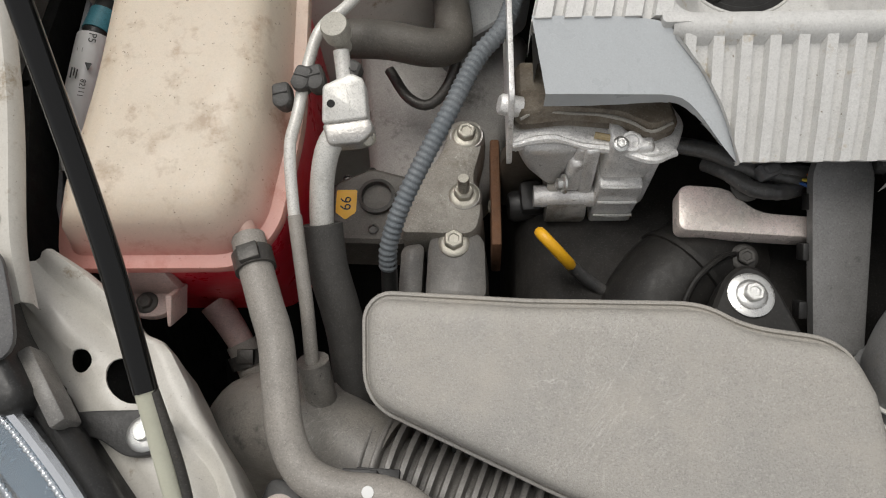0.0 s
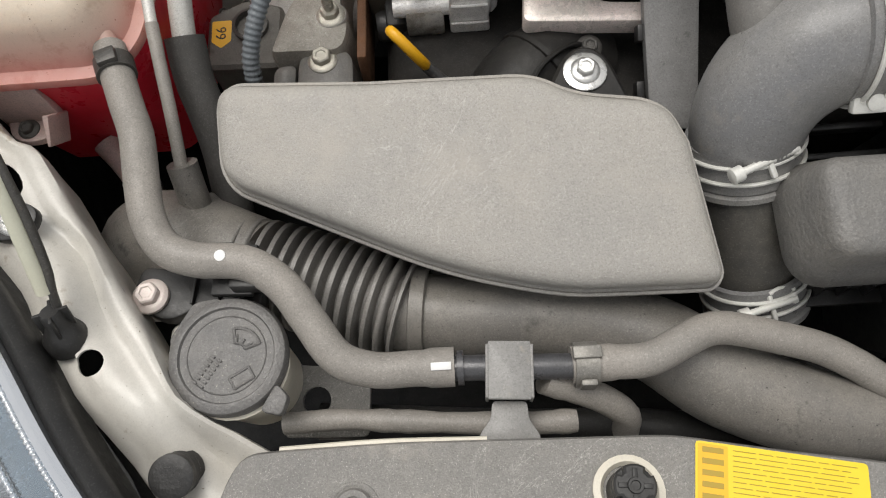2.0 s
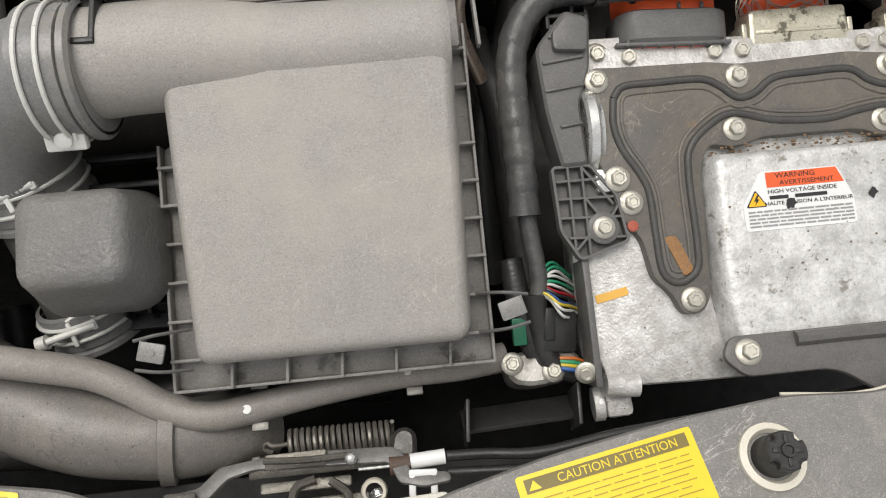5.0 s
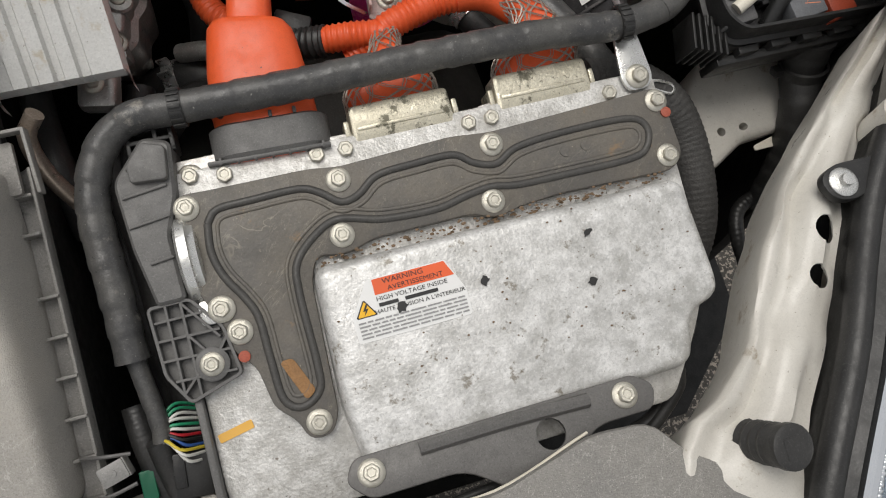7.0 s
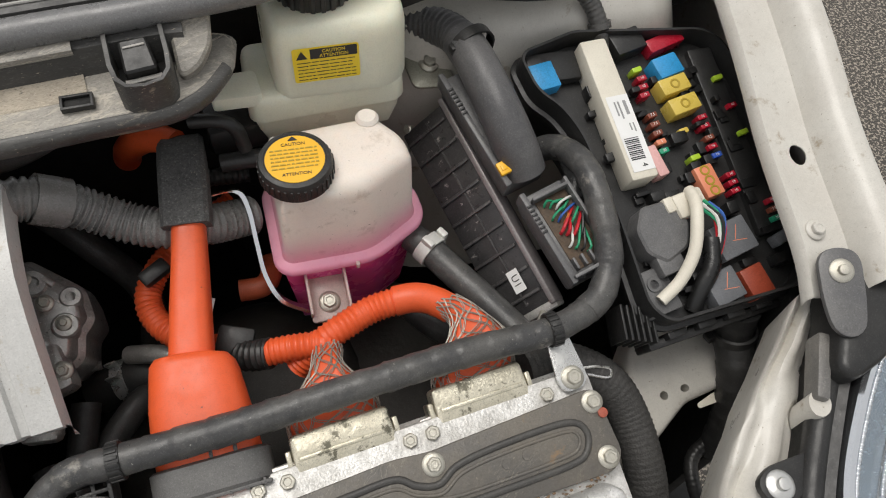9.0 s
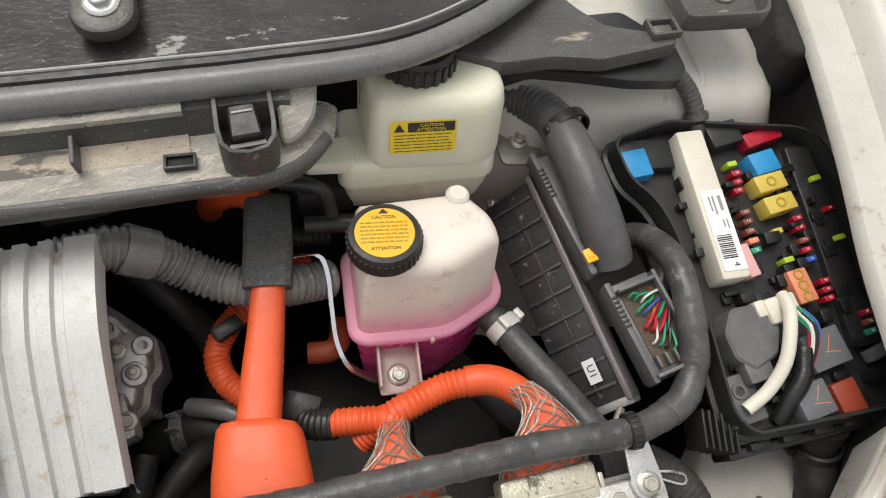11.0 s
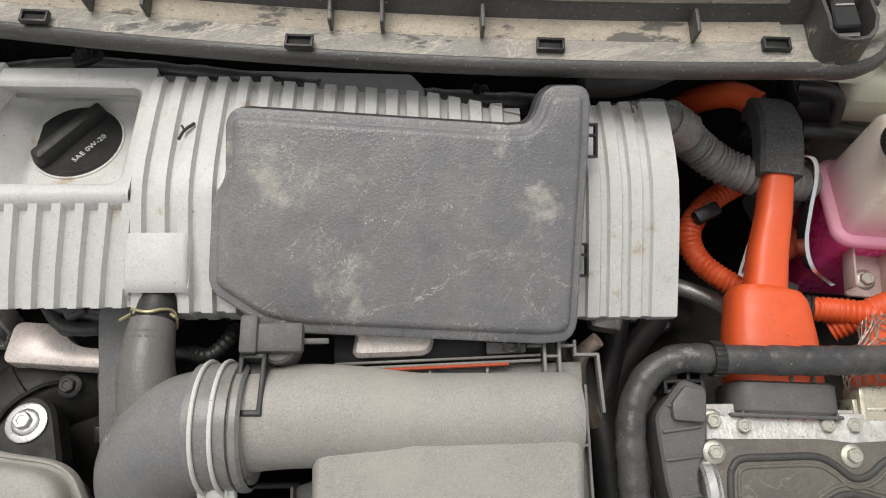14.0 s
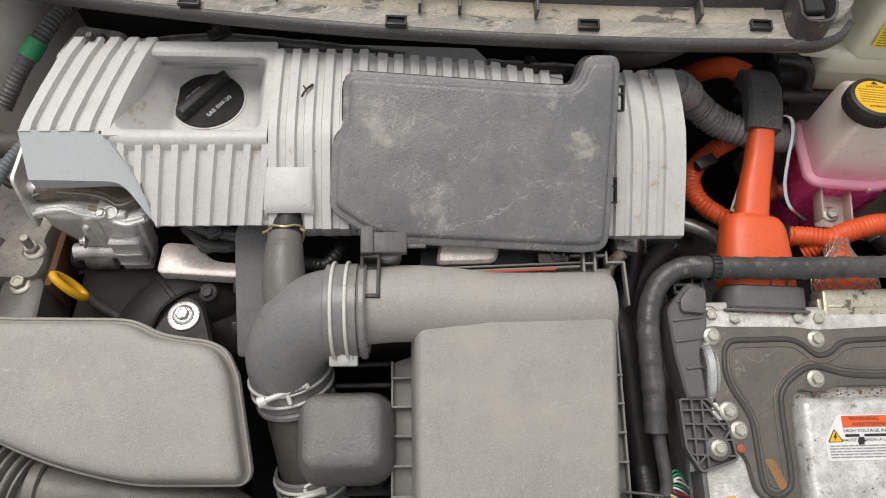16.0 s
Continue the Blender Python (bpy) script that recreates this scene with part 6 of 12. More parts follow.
lathe(bm, [(0.0075, -0.010), (0.0075, 0.004), (0.006, 0.006), (0.0, 0.006)], basis((0.0895, 0.332, 0.838), (0, 1, 0), (-1, 0, 0.3)), 14)
part("end_plate", bm, sand_cast, pump, "bright edge of the end plate")
bm = bmesh.new()
stack(bm, rounded([(0.0975, 0.8185), (0.1465, 0.8150), (0.1380, 0.7905), (0.1330, 0.7650), (0.1215, 0.7610), (0.1035, 0.7850), (0.0980, 0.7997)], 0.008, 5), [(0.010, 0.006), (0.005, 0.005), (0.002, 0.002), (0, -0.003), (-0.003, -0.035)], upright(0.3175))
part("housing", bm, surface("grey_sandcast_alloy", (0.50, 0.49, 0.475), 0.38, metal=0.3, alt=(0.62, 0.61, 0.59), scale=24, bump=0.3, speck=(0.7, 0.69, 0.66), speck_scale=300, speck_cut=0.68), pump, "smooth grey housing", smooth=60)
for name, outline, y, deep, e in (
    ("upper_block", [(0.1580, 0.7880), (0.1900, 0.7880), (0.1945, 0.8060), (0.1890, 0.8270), (0.1760, 0.8250), (0.1600, 0.8290)], 0.3030, 0.030, 0.0022),
    ("lower_block", [(0.1565, 0.7430), (0.1880, 0.7430), (0.1905, 0.7620), (0.1900, 0.7830), (0.1575, 0.7850)], 0.2990, 0.030, 0.0020),
    ("block_foot", [(0.1570, 0.7270), (0.1895, 0.7270), (0.1890, 0.7430), (0.1565, 0.7430)], 0.3010, 0.030, 0.0018),
    ("side_web", [(0.1900, 0.7420), (0.1955, 0.7500), (0.1985, 0.8060), (0.1925, 0.8060)], 0.3065, 0.020, 0.0012),
    ("column", [(0.1450, 0.7640), (0.1545, 0.7640), (0.1545, 0.8200), (0.1440, 0.8180)], 0.3055, 0.024, 0.0018),
    ("bolt_boss", [(0.1330, 0.7670), (0.1455, 0.7660), (0.1455, 0.8010), (0.1390, 0.8035), (0.1345, 0.7990)], 0.3055, 0.022, 0.0030),
    ("lug", [(0.1370, 0.8020), (0.1460, 0.8020), (0.1470, 0.8160), (0.1400, 0.8150)], 0.3090, 0.014, 0.0015),
):
    bm = bmesh.new()
    stack(bm, rounded(outline, 0.0025, 3), [(e * 1.6, 0.0), (e * 0.5, -e * 0.3), (0, -e), (0, -deep)], upright(y))
    part(name, bm, sand_cast, pump, smooth=40)
for z, y in ((0.7840, 0.2985), (0.7640, 0.2980), (0.7440, 0.2985)):
    bm = bmesh.new()
    tube(bm, [(0.1585, y, z), (0.172, y - 0.0006, z), (0.1880, y, z - 0.0005)], 0.0011, 6, 0.004, wobble=0.3)
    part("cast_ridge", bm, sand_cast, pump)
bm = bmesh.new()
lathe(bm, [(0.0085, -0.034), (0.0085, 0.030), (0.0078, 0.032), (0.0, 0.032)], basis((0.146, 0.3085, 0.7560), (0, 0, 1), (1, 0, 0)), 18)
part("stub_pipe", bm, sand_cast, pump)
bm = bmesh.new()
lathe(bm, [(0.0235, -0.015), (0.0240, -0.013), (0.0240, 0.013), (0.0228, 0.015), (0.0, 0.015)], basis((0.1370, 0.3200, 0.7440), (0, 0, 1), (1, 0, 0)), 26)
part("barrel", bm, engine_alu, pump, "dull alloy barrel", smooth=50)
bm = bmesh.new()
lathe(bm, [(0.0200, -0.022), (0.0200, 0.020), (0.0190, 0.022), (0.0, 0.022)], basis((0.1380, 0.300, 0.700), (0, 0, 1), (1, 0, 0)), 24)
part("lower_barrel", bm, engine_alu, pump, smooth=50)
for p, n, r in (((0.1325, 0.3045, 0.7800), (-1, -0.15, 0.15), 0.0075), ((0.1660, 0.3050, 0.8285), (0.0, -0.3, 1), 0.0055)):
    bolt(pump, p, n, r, bright_zinc, 0.3)
bm = bmesh.new()
lathe(bm, [(0.0070, -0.002), (0.0070, 0.0012), (0.0050, 0.0014), (0.0046, -0.001), (0.0, -0.001)], basis((0.1740, 0.3085, 0.8265), (1, 0, 0), (0, -0.45, 1)), 18)
part("bore", bm, sand_cast, pump)
bm = bmesh.new()
lathe(bm, [(0.0125, -0.020), (0.0130, 0.004), (0.0105, 0.008), (0.0, 0.008)], basis((0.102, 0.320, 0.722), (0, 1, 0), (-1, -0.1, 0.05)), 18)
block(bm, basis((0.112, 0.322, 0.728), (1, 0.05, 0), (0, -0.2, 1)), (0.018, 0.026, 0.026), 0.004)
lathe(bm, [(0.0045, -0.004), (0.0045, 0.012), (0.003, 0.013), (0, 0.013)], basis((0.118, 0.318, 0.735), (0, 1, 0), (1, -0.2, 0.3)), 10)
part("sensor", bm, black_plastic, pump, "oily black sensor body")
bolt(pump, (0.0845, 0.320, 0.7220), (-1, -0.15, 0.2), 0.0085, zinc, 0.0)
bm = bmesh.new()
stack(bm, rounded([(0.088, 0.690), (0.125, 0.690), (0.125, 0.765), (0.108, 0.785), (0.088, 0.760)], 0.006), [(0.003, 0.002), (0, 0), (0, -0.01)], upright(0.340))
part("rear_bracket", bm, surface("oily_brown_bracket", (0.07, 0.058, 0.045), 0.5, alt=(0.12, 0.10, 0.075), scale=30, bump=0.3), pump, "oily brown bracket behind the sensor")

# rounded dark housing between dipstick and iridescent bracket
bm = bmesh.new()
tube(bm, [(0.185, 0.20, 0.70), (0.205, 0.235, 0.72), (0.235, 0.262, 0.725), (0.27, 0.27, 0.71)], (0.042, 0.038), 20, 0.008)
outlet = thing("water_outlet", "rounded black plastic water outlet housing", "housing", (0.22, 0.24, 0.66))
part("shell", bm, box_black, outlet, smooth=60)
bm = bmesh.new()
lathe(bm, [(0.040, -0.003), (0.0425, -0.002), (0.0425, 0.002), (0.040, 0.003)], basis((0.2265, 0.2555, 0.7245), (0, 0, 1), (0.75, 0.65, 0.1)), 30, close=False)
part("rim", bm, box_black, outlet, "raised rim", smooth=50)
bm = bmesh.new()
tube(bm, [(0.208, 0.205, 0.752), (0.222, 0.232, 0.765), (0.246, 0.252, 0.764), (0.266, 0.258, 0.752)], 0.0022, 8, 0.006)
part("mould_line", bm, box_black, outlet)
tap = thing("pipe_flange", "small zinc flange with a hexagon nut", "flange", (0.185, 0.235, 0.74))
bm = bmesh.new()
stack(bm, rounded([(0.168, 0.270), (0.192, 0.270), (0.202, 0.286), (0.190, 0.302), (0.174, 0.298)], 0.006), [(0.001, 0.002), (0, 0), (0, -0.012)], slope(0.286, 0.699, 0.2))
part("flange", bm, cast_alu, tap)
bolt(tap, (0.1865, 0.286, 0.7012), (0.1, -0.3, 1), 0.0105, zinc, 0.4, "nut")

# iridescent zinc bracket
bm = bmesh.new()
pl = slope(0.29, 0.778, 0.15)
stack(bm, rounded([(0.212, 0.267, 0.006), (0.306, 0.260, 0.004), (0.309, 0.276, 0.004), (0.267, 0.280, 0.012), (0.252, 0.299, 0.012), (0.215, 0.302, 0.008)], 0.006), [(0.0022, 0.003), (0.0006, 0.0024), (0, 0.001), (0, -0.014)], pl)
heat = thing("zinc_bracket", "shiny pinkish iridescent zinc-plated bracket", "bracket", (0.25, 0.28, 0.76))
part("plate", bm, pink_zinc, heat, smooth=40)
bolt(heat, (0.262, 0.297, 0.785), (0, -0.2, 1), 0.011, dark_steel, 0.2)
bolt(heat, (0.262, 0.254, 0.757), (0, -0.3, 1), 0.010, dark_steel, 0.5, "nut")

# flat black cable guard
guard = thing("cable_guard", "flat grey plastic cable guard with dark stains", "cable guard", (0.31, 0.27, 0.72))
bm = bmesh.new()
stack(bm, rounded([(0.300, 0.185, 0.004), (0.334, 0.183, 0.004), (0.338, 0.290, 0.004), (0.334, 0.302, 0.004), (0.301, 0.302, 0.006), (0.297, 0.290, 0.004), (0.298, 0.24, 0.004)], 0.004), [(0.002, 0.002), (0, 0.001), (0, -0.008)], slope(0.25, 0.786, 0.60))
part("guard", bm, surface("stained_grey_guard", (0.20, 0.198, 0.195), 0.42, alt=(0.16, 0.157, 0.152), scale=30, dirt=(0.05, 0.048, 0.045), dirt_scale=60, dirt_cut=0.62, speck=(0.3, 0.28, 0.26), speck_scale=500, speck_cut=0.72, bump=0.2), guard)
for k, (x, y) in enumerate(((0.298, 0.215), (0.300, 0.25), (0.303, 0.28))):
    bm = bmesh.new()
    block(bm, basis((x - 0.003, y, 0.774 + 0.6 * (y - 0.25)), (0, 1, 0.6), (0, -0.6, 1)), (0.012, 0.006, 0.012), 0.001)
    part("hook", bm, black_plastic, guard)

# sensor wires along the engine's front
for pts, mtl in (([(0.205, 0.325, 0.800), (0.235, 0.318, 0.800), (0.262, 0.305, 0.796), (0.30, 0.298, 0.79)], taped_loom), ([(0.235, 0.345, 0.805), (0.258, 0.325, 0.803), (0.275, 0.307, 0.797), (0.302, 0.302, 0.792)], taped_loom)):
    bm = bmesh.new()
    tube(bm, pts, 0.0062, 10, 0.004, wobble=0.15)
    solo("sensor_loom", bm, mtl, "black taped sensor loom below the engine cover", "cable loom", "sensor looms")
for k, c in enumerate(("orange", "yellow", "blue")):
    bm = bmesh.new()
    tube(bm, [(0.296, 0.300 - 0.003 * k, 0.794), (0.303, 0.298 - 0.006 * k, 0.797), (0.310, 0.288 - 0.004 * k, 0.786)], 0.0012, 6, 0.003)
    solo("thin_wire", bm, wire_mats[c], f"thin {c} sensor wire", "wire", "sensor wires")

# ---- dipstick ----
dip = thing("dipstick", "yellow plastic dipstick loop on a dark tube", "dipstick", (0.13, 0.25, 0.74))
c, ax, side = Vector((0.1245, 0.2555, 0.770)), Vector((0.543, -0.157, -0.825)).normalized(), Vector((-0.415, 0.803, -0.427)).normalized()
loop = [c + ax * 0.020 * math.cos(2 * math.pi * k / 12) + side * 0.0105 * math.sin(2 * math.pi * k / 12) for k in range(13)]
bm = bmesh.new()
tube(bm, loop, 0.0042, 10, 0.003)
part("loop", bm, dip_yellow, dip)
bm = bmesh.new()
tube(bm, [c + ax * 0.021, (0.150, 0.246, 0.738), (0.176, 0.236, 0.720), (0.205, 0.225, 0.700)], 0.0048, 10)
part("tube", bm, taped_loom, dip, "dark dipstick tube")

# ---- snorkel resonator with its broad lid ----
snorkel = thing("intake_resonator", "broad dusty grey plastic intake resonator with rounded lid", "air intake", (0.15, 0.14, 0.70))
lid = rounded([(-0.0075, 0.2085, 0.020), (0.100, 0.2025, 0.0), (0.212, 0.2005, 0.018), (0.238, 0.1865, 0.018), (0.298, 0.1785, 0.022), (0.3130, 0.150, 0.0), (0.3320, 0.0550, 0.016), (0.260, 0.0560, 0.0), (0.222, 0.0570, 0.03), (0.145, 0.0745, 0.04), (-0.006, 0.1395, 0.020)], 0.02, 6)
pl = slope(0.12, 0.7715, 0.38)
bm = bmesh.new()
crown = inset(lid, 0.0060)
waist = [(0.35 * a[0] + 0.65 * b[0], 0.35 * a[1] + 0.65 * b[1]) for a, b in zip(crown, inset(lid, 0.005))]
rows = [(inset(crown, 0.016), 0.0245), (inset(crown, 0.009), 0.0240), (inset(crown, 0.004), 0.0222), (inset(crown, 0.001), 0.0190), (crown, 0.0155), (waist, 0.0065), (inset(lid, 0.0048), 0.002), (inset(lid, 0.003), 0.0010), (inset(lid, 0.0022), 0.0026), (inset(lid, 0.0006), 0.0026), (lid, 0.0012), (lid, -0.006), (inset(lid, 0.002), -0.007)]
loops = [[bm.verts.new(pl(x, y, h)) for x, y in o] for o, h in rows]
for a, b in zip(loops, loops[1:]):
    for i in range(len(lid)):
        bm.faces.new((a[i - 1], b[i - 1], b[i], a[i]))
bm.faces.new(loops[0])
bm.faces.new(list(reversed(loops[-1])))
part("lid", bm, grey_plastic, snorkel, "smooth dusty lid", smooth=60)
bm = bmesh.new()
stack(bm, inset(lid, 0.006), [(0, -0.007), (0.004, -0.03), (0.01, -0.05)], pl)
part("lower_tub", bm, duct_plastic, snorkel, smooth=50)
bm = bmesh.new()
stack(bm, rounded([(0.215, 0.180), (0.285, 0.178), (0.276, 0.205), (0.268, 0.228), (0.253, 0.238), (0.238, 0.230), (0.226, 0.208)], 0.010), [(0.003, 0.003), (0, 0), (0, -0.02)], slope(0.213, 0.779, 0.1))
part("fixing_ear", bm, box_black, snorkel)
bm = bmesh.new()
lathe(bm, [(0.0155, 0.0), (0.0155, 0.0018), (0.0140, 0.0024), (0, 0.0024)], basis((0.251, 0.213, 0.782), (1, 0, 0), (0, -0.1, 1)), 28)
part("washer", bm, bright_zinc, snorkel)
bolt(snorkel, (0.251, 0.2128, 0.7843), (0, -0.1, 1), 0.0105, bright_zinc, 0.2)
bm = bmesh.new()
tube(bm, [(0.103, 0.072, 0.700), (0.15, 0.064, 0.700), (0.22, 0.058, 0.699), (0.285, 0.042, 0.696), (0.335, 0.008, 0.690), (0.385, -0.014, 0.686), (0.425, -0.022, 0.680), (0.46, -0.022, 0.668), (0.50, -0.010, 0.64)], 0.0295, 24, 0.008, shape=lambda s, l: 1 + 0.11 * math.sin(math.pi * min(max((s - 0.16) / 0.17, 0), 1)))
part("inlet_pipe", bm, duct_plastic, snorkel, "dusty moulded inlet pipe", smooth=60)
for q in ((0.122, 0.070, 0.7), (0.438, -0.0225, 0.676)):
    bm = bmesh.new()
    d = (1, -0.12, 0) if q[0] < 0.2 else (1, 0.0, -0.2)
    lathe(bm, [(0.031, -0.006), (0.0345, -0.005), (0.0345, 0.005), (0.031, 0.006)], basis(q, (0, 0, 1), d), 28, close=False)
    part("pipe_collar", bm, duct_plastic, snorkel)
bm = bmesh.new()
tube(bm, [(-0.012, 0.113, 0.703), (0.02, 0.104, 0.703), (0.06, 0.090, 0.702), (0.112, 0.071, 0.700)], 0.0400, 28, 0.0011, shape=rings(0.0100, 0.28))
part("bellows_hose", bm, surface("grey_bellows_rubber", (0.20, 0.192, 0.18), 0.45, alt=(0.26, 0.247, 0.228), scale=18, amount=0.7, bump=0.25), snorkel, "corrugated rubber hose", smooth=60)
bm = bmesh.new()
tube(bm, [(0.0, 0.112, 0.703), (-0.03, 0.125, 0.702), (-0.065, 0.142, 0.694), (-0.10, 0.150, 0.672), (-0.12, 0.150, 0.62)], (0.037, 0.046), 26, 0.007, shape=lambda s, l: 1.0 + (0.07 if 0.30 < s / l < 0.36 or s / l > 0.93 else 0.0))
part("inlet_elbow", bm, duct_plastic, snorkel, "smooth plastic inlet elbow", smooth=60)
bm = bmesh.new()
tube(bm, [(-0.047, 0.176, 0.757), (-0.045, 0.160, 0.735), (-0.045, 0.150, 0.71)], 0.0115, 14)
part("elbow_stub", bm, duct_plastic, snorkel)

# ---- coolant hose from the tank to the joint, and on to the inverter ----
hose = thing("coolant_hose", "long dusty grey rubber coolant hose with spring clamps", "hose", (0.0, 0.08, 0.74))
bm = bmesh.new()
tube(bm, [(-0.0905, 0.250, 0.801), (-0.084, 0.232, 0.800), (-0.072, 0.200, 0.798), (-0.063, 0.176, 0.796), (-0.056, 0.140, 0.793), (-0.050, 0.115, 0.790), (-0.038, 0.095, 0.787), (-0.018, 0.0855, 0.785), (0.008, 0.083, 0.784), (0.024, 0.078, 0.782), (0.041, 0.065, 0.776), (0.055, 0.045, 0.767), (0.072, 0.022, 0.758), (0.095, 0.014, 0.752), (0.120, 0.014, 0.750), (0.147, 0.014, 0.749)], 0.0118, 18, 0.005, shape=lambda s, l: 1.10 if l - s < 0.02 else 1.0)
part("hose", bm, hose_rubber, hose, smooth=60)
for q, d in (((-0.084, 0.232, 0.800), (0.35, -0.95, 0)), ):
    bm = bmesh.new()
    m = basis(q, (0, 0, 1), d)
    lathe(bm, [(0.0118, -0.007), (0.0140, -0.007), (0.0140, 0.007), (0.0118, 0.007)], m, 20, close=False)
    block(bm, m @ Matrix.Translation((0.014, 0.0, 0)), (0.006, 0.014, 0.012), 0.001)
    part("spring_clamp", bm, dark_steel, hose)
bm = bmesh.new()
lathe(bm, [(0.0038, 0), (0.0036, 0.0006), (0.0, 0.0008)], basis((0.003, 0.0825, 0.7958), (1, 0, 0), (0, -0.25, 1)), 14)
part("paint_dot", bm, label_white, hose, "white paint mark")
bm = bmesh.new()
block(bm, basis((0.139, 0.0115, 0.7622), (1, 0, 0), (0, -0.2, 1)), (0.013, 0.005, 0.0012), 0.0004)
part("paint_bar", bm, label_white, hose, "white paint mark")
bm = bmesh.new()
for x in (-0.005, 0.016):
    block(bm, basis((x, 0.096 if x < 0 else 0.068, 0.776), (1, -0.05, 0), (0, 0, 1)), (0.022, 0.005, 0.012), 0.001)
block(bm, basis((0.004, 0.083, 0.768), (1, -0.05, 0), (0, 0, 1)), (0.028, 0.036, 0.006), 0.001)
part("hose_holder", bm, black_plastic, hose, "black plastic hose holder")

junction = thing("hose_joint", "dark pipe joint held by a grey steel bracket", "pipe joint", (0.18, 0.01, 0.73))
bm = bmesh.new()
tube(bm, [(0.140, 0.013, 0.750), (0.19, 0.011, 0.750), (0.238, 0.009, 0.750)], 0.0085, 16)
lathe(bm, [(0.0085, -0.002), (0.0112, -0.002), (0.0112, 0.002), (0.0085, 0.002)], basis((0.151, 0.0127, 0.75), (0, 0, 1), (1, 0, 0)), 20, close=False)
part("pipe", bm, surface("dark_pipe", (0.09, 0.09, 0.095), 0.35, metal=0.3, bump=0.1), junction)
bm = bmesh.new()
m = basis((0.182, 0.008, 0.759), (1, -0.06, 0), (0, -0.06, 1))
slab(bm, rect(-0.0135, -0.019, 0.0135, 0.018, 0.001), -0.002, 0.001, local(m), 0.0008)
block(bm, m @ Matrix.Translation((-0.0142, -0.001, -0.009)), (0.002, 0.034, 0.020), 0.0005)
block(bm, m @ Matrix.Translation((0.0142, -0.001, -0.009)), (0.002, 0.034, 0.020), 0.0005)
slab(bm, rounded([(-0.011, -0.019), (0.011, -0.019), (0.012, -0.03), (0.019, -0.040), (0.019, -0.046), (-0.019, -0.046), (-0.019, -0.040), (-0.012, -0.03)], 0.003), -0.010, -0.007, local(m), 0.0005)
part("steel_bracket", bm, surface("grey_painted_steel", (0.25, 0.245, 0.235), 0.45, alt=(0.2, 0.195, 0.185), scale=30, dirt=(0.33, 0.3, 0.25), dirt_scale=60, dirt_cut=0.6, bump=0.2), junction, "grey painted steel bracket")
bm = bmesh.new()
tube(bm, [(0.205, 0.006, 0.738), (0.225, 0.000, 0.728), (0.245, -0.006, 0.718), (0.262, -0.014, 0.70), (0.266, -0.02, 0.67)], 0.0098, 14, 0.006, shape=lambda s, l: 1.12 if s < 0.018 else 1.0)
part("branch_hose", bm, hose_rubber, junction, "branch hose going down")

hose2 = thing("coolant_hose", "dusty grey coolant hose in front of the filter box", "hose", (0.4, 0.0, 0.72))
bm = bmesh.new()
tube(bm, [(0.222, 0.0105, 0.750), (0.245, 0.011, 0.750), (0.271, 0.0115, 0.7505), (0.295, 0.022, 0.7488), (0.3107, 0.0295, 0.7452), (0.329, 0.0318, 0.7403), (0.363, 0.0265, 0.7298), (0.395, 0.0200, 0.7188), (0.4185, 0.0093, 0.7115), (0.442, -0.0047, 0.7045), (0.4705, -0.0135, 0.698), (0.498, -0.0108, 0.6925), (0.536, -0.0042, 0.6912), (0.573, 0.001, 0.691), (0.616, 0.005, 0.691), (0.655, 0.006, 0.691), (0.69, 0.010, 0.688)], 0.0112, 18, 0.005, shape=lambda s, l: 1.08 if s < 0.03 else 1.0)
part("hose", bm, hose_rubber, hose2, smooth=60)
bm = bmesh.new()
m = basis((0.231, 0.0105, 0.750), (0, 0, 1), (1, 0, 0))
lathe(bm, [(0.0125, -0.0075), (0.0145, -0.0075), (0.0145, 0.0075), (0.0125, 0.0075)], m, 22, close=False)
block(bm, m @ Matrix.Translation((0.0145, -0.004, 0)), (0.005, 0.008, 0.018), 0.001)
block(bm, m @ Matrix.Translation((0.004, 0.014, 0)), (0.014, 0.004, 0.010), 0.001)
part("spring_clamp", bm, surface("dull_spring_steel", (0.22, 0.21, 0.19), 0.5, metal=0.5, alt=(0.36, 0.35, 0.32), scale=60, bump=0.2), hose2, "dull spring clamp")
for x, y, z in ((0.4997, -0.0125, 0.7045), (0.616, 0.003, 0.7032)):
    bm = bmesh.new()
    lathe(bm, [(0.0034, -0.001), (0.0032, 0.0008), (0.0, 0.001)] if x < 0.55 else [(0.0026, -0.001), (0.0024, 0.0006), (0.0, 0.001)], basis((x, y, z - 0.0018), (1, 0, 0), (0, -0.1, 1)), 14)
    part("paint_dot", bm, label_white, hose2, "white paint mark")
for x, y, z, a in ((0.507, -0.0092, 0.692, 0.16), (0.620, 0.0052, 0.691, 0.02)):
    bm = bmesh.new()
    m = basis((x, y, z), (0, 0, 1), (1, a, 0))
    block(bm, basis((x, y + 0.0145, z + 0.002), (1, 0, 0), (0, 0, 1)), (0.012, 0.005, 0.004), 0.0008)
    block(bm, basis((x, y - 0.0145, z - 0.001), (1, 0, 0), (0, 0, 1)), (0.012, 0.006, 0.004), 0.0008)
    pieces("hose_band", bm, bpy.data.materials["dull_spring_steel"], hose2, "thin metal band")
bm = bmesh.new()
tube(bm, [(0.03, -0.012, 0.722), (0.07, -0.012, 0.726), (0.12, -0.016, 0.726), (0.18, -0.020, 0.724), (0.225, -0.020, 0.722)], 0.0075, 12, 0.005, wobble=0.2)
solo("horn_loom", bm, hose_rubber, "dusty taped loom along the front panel", "cable loom")

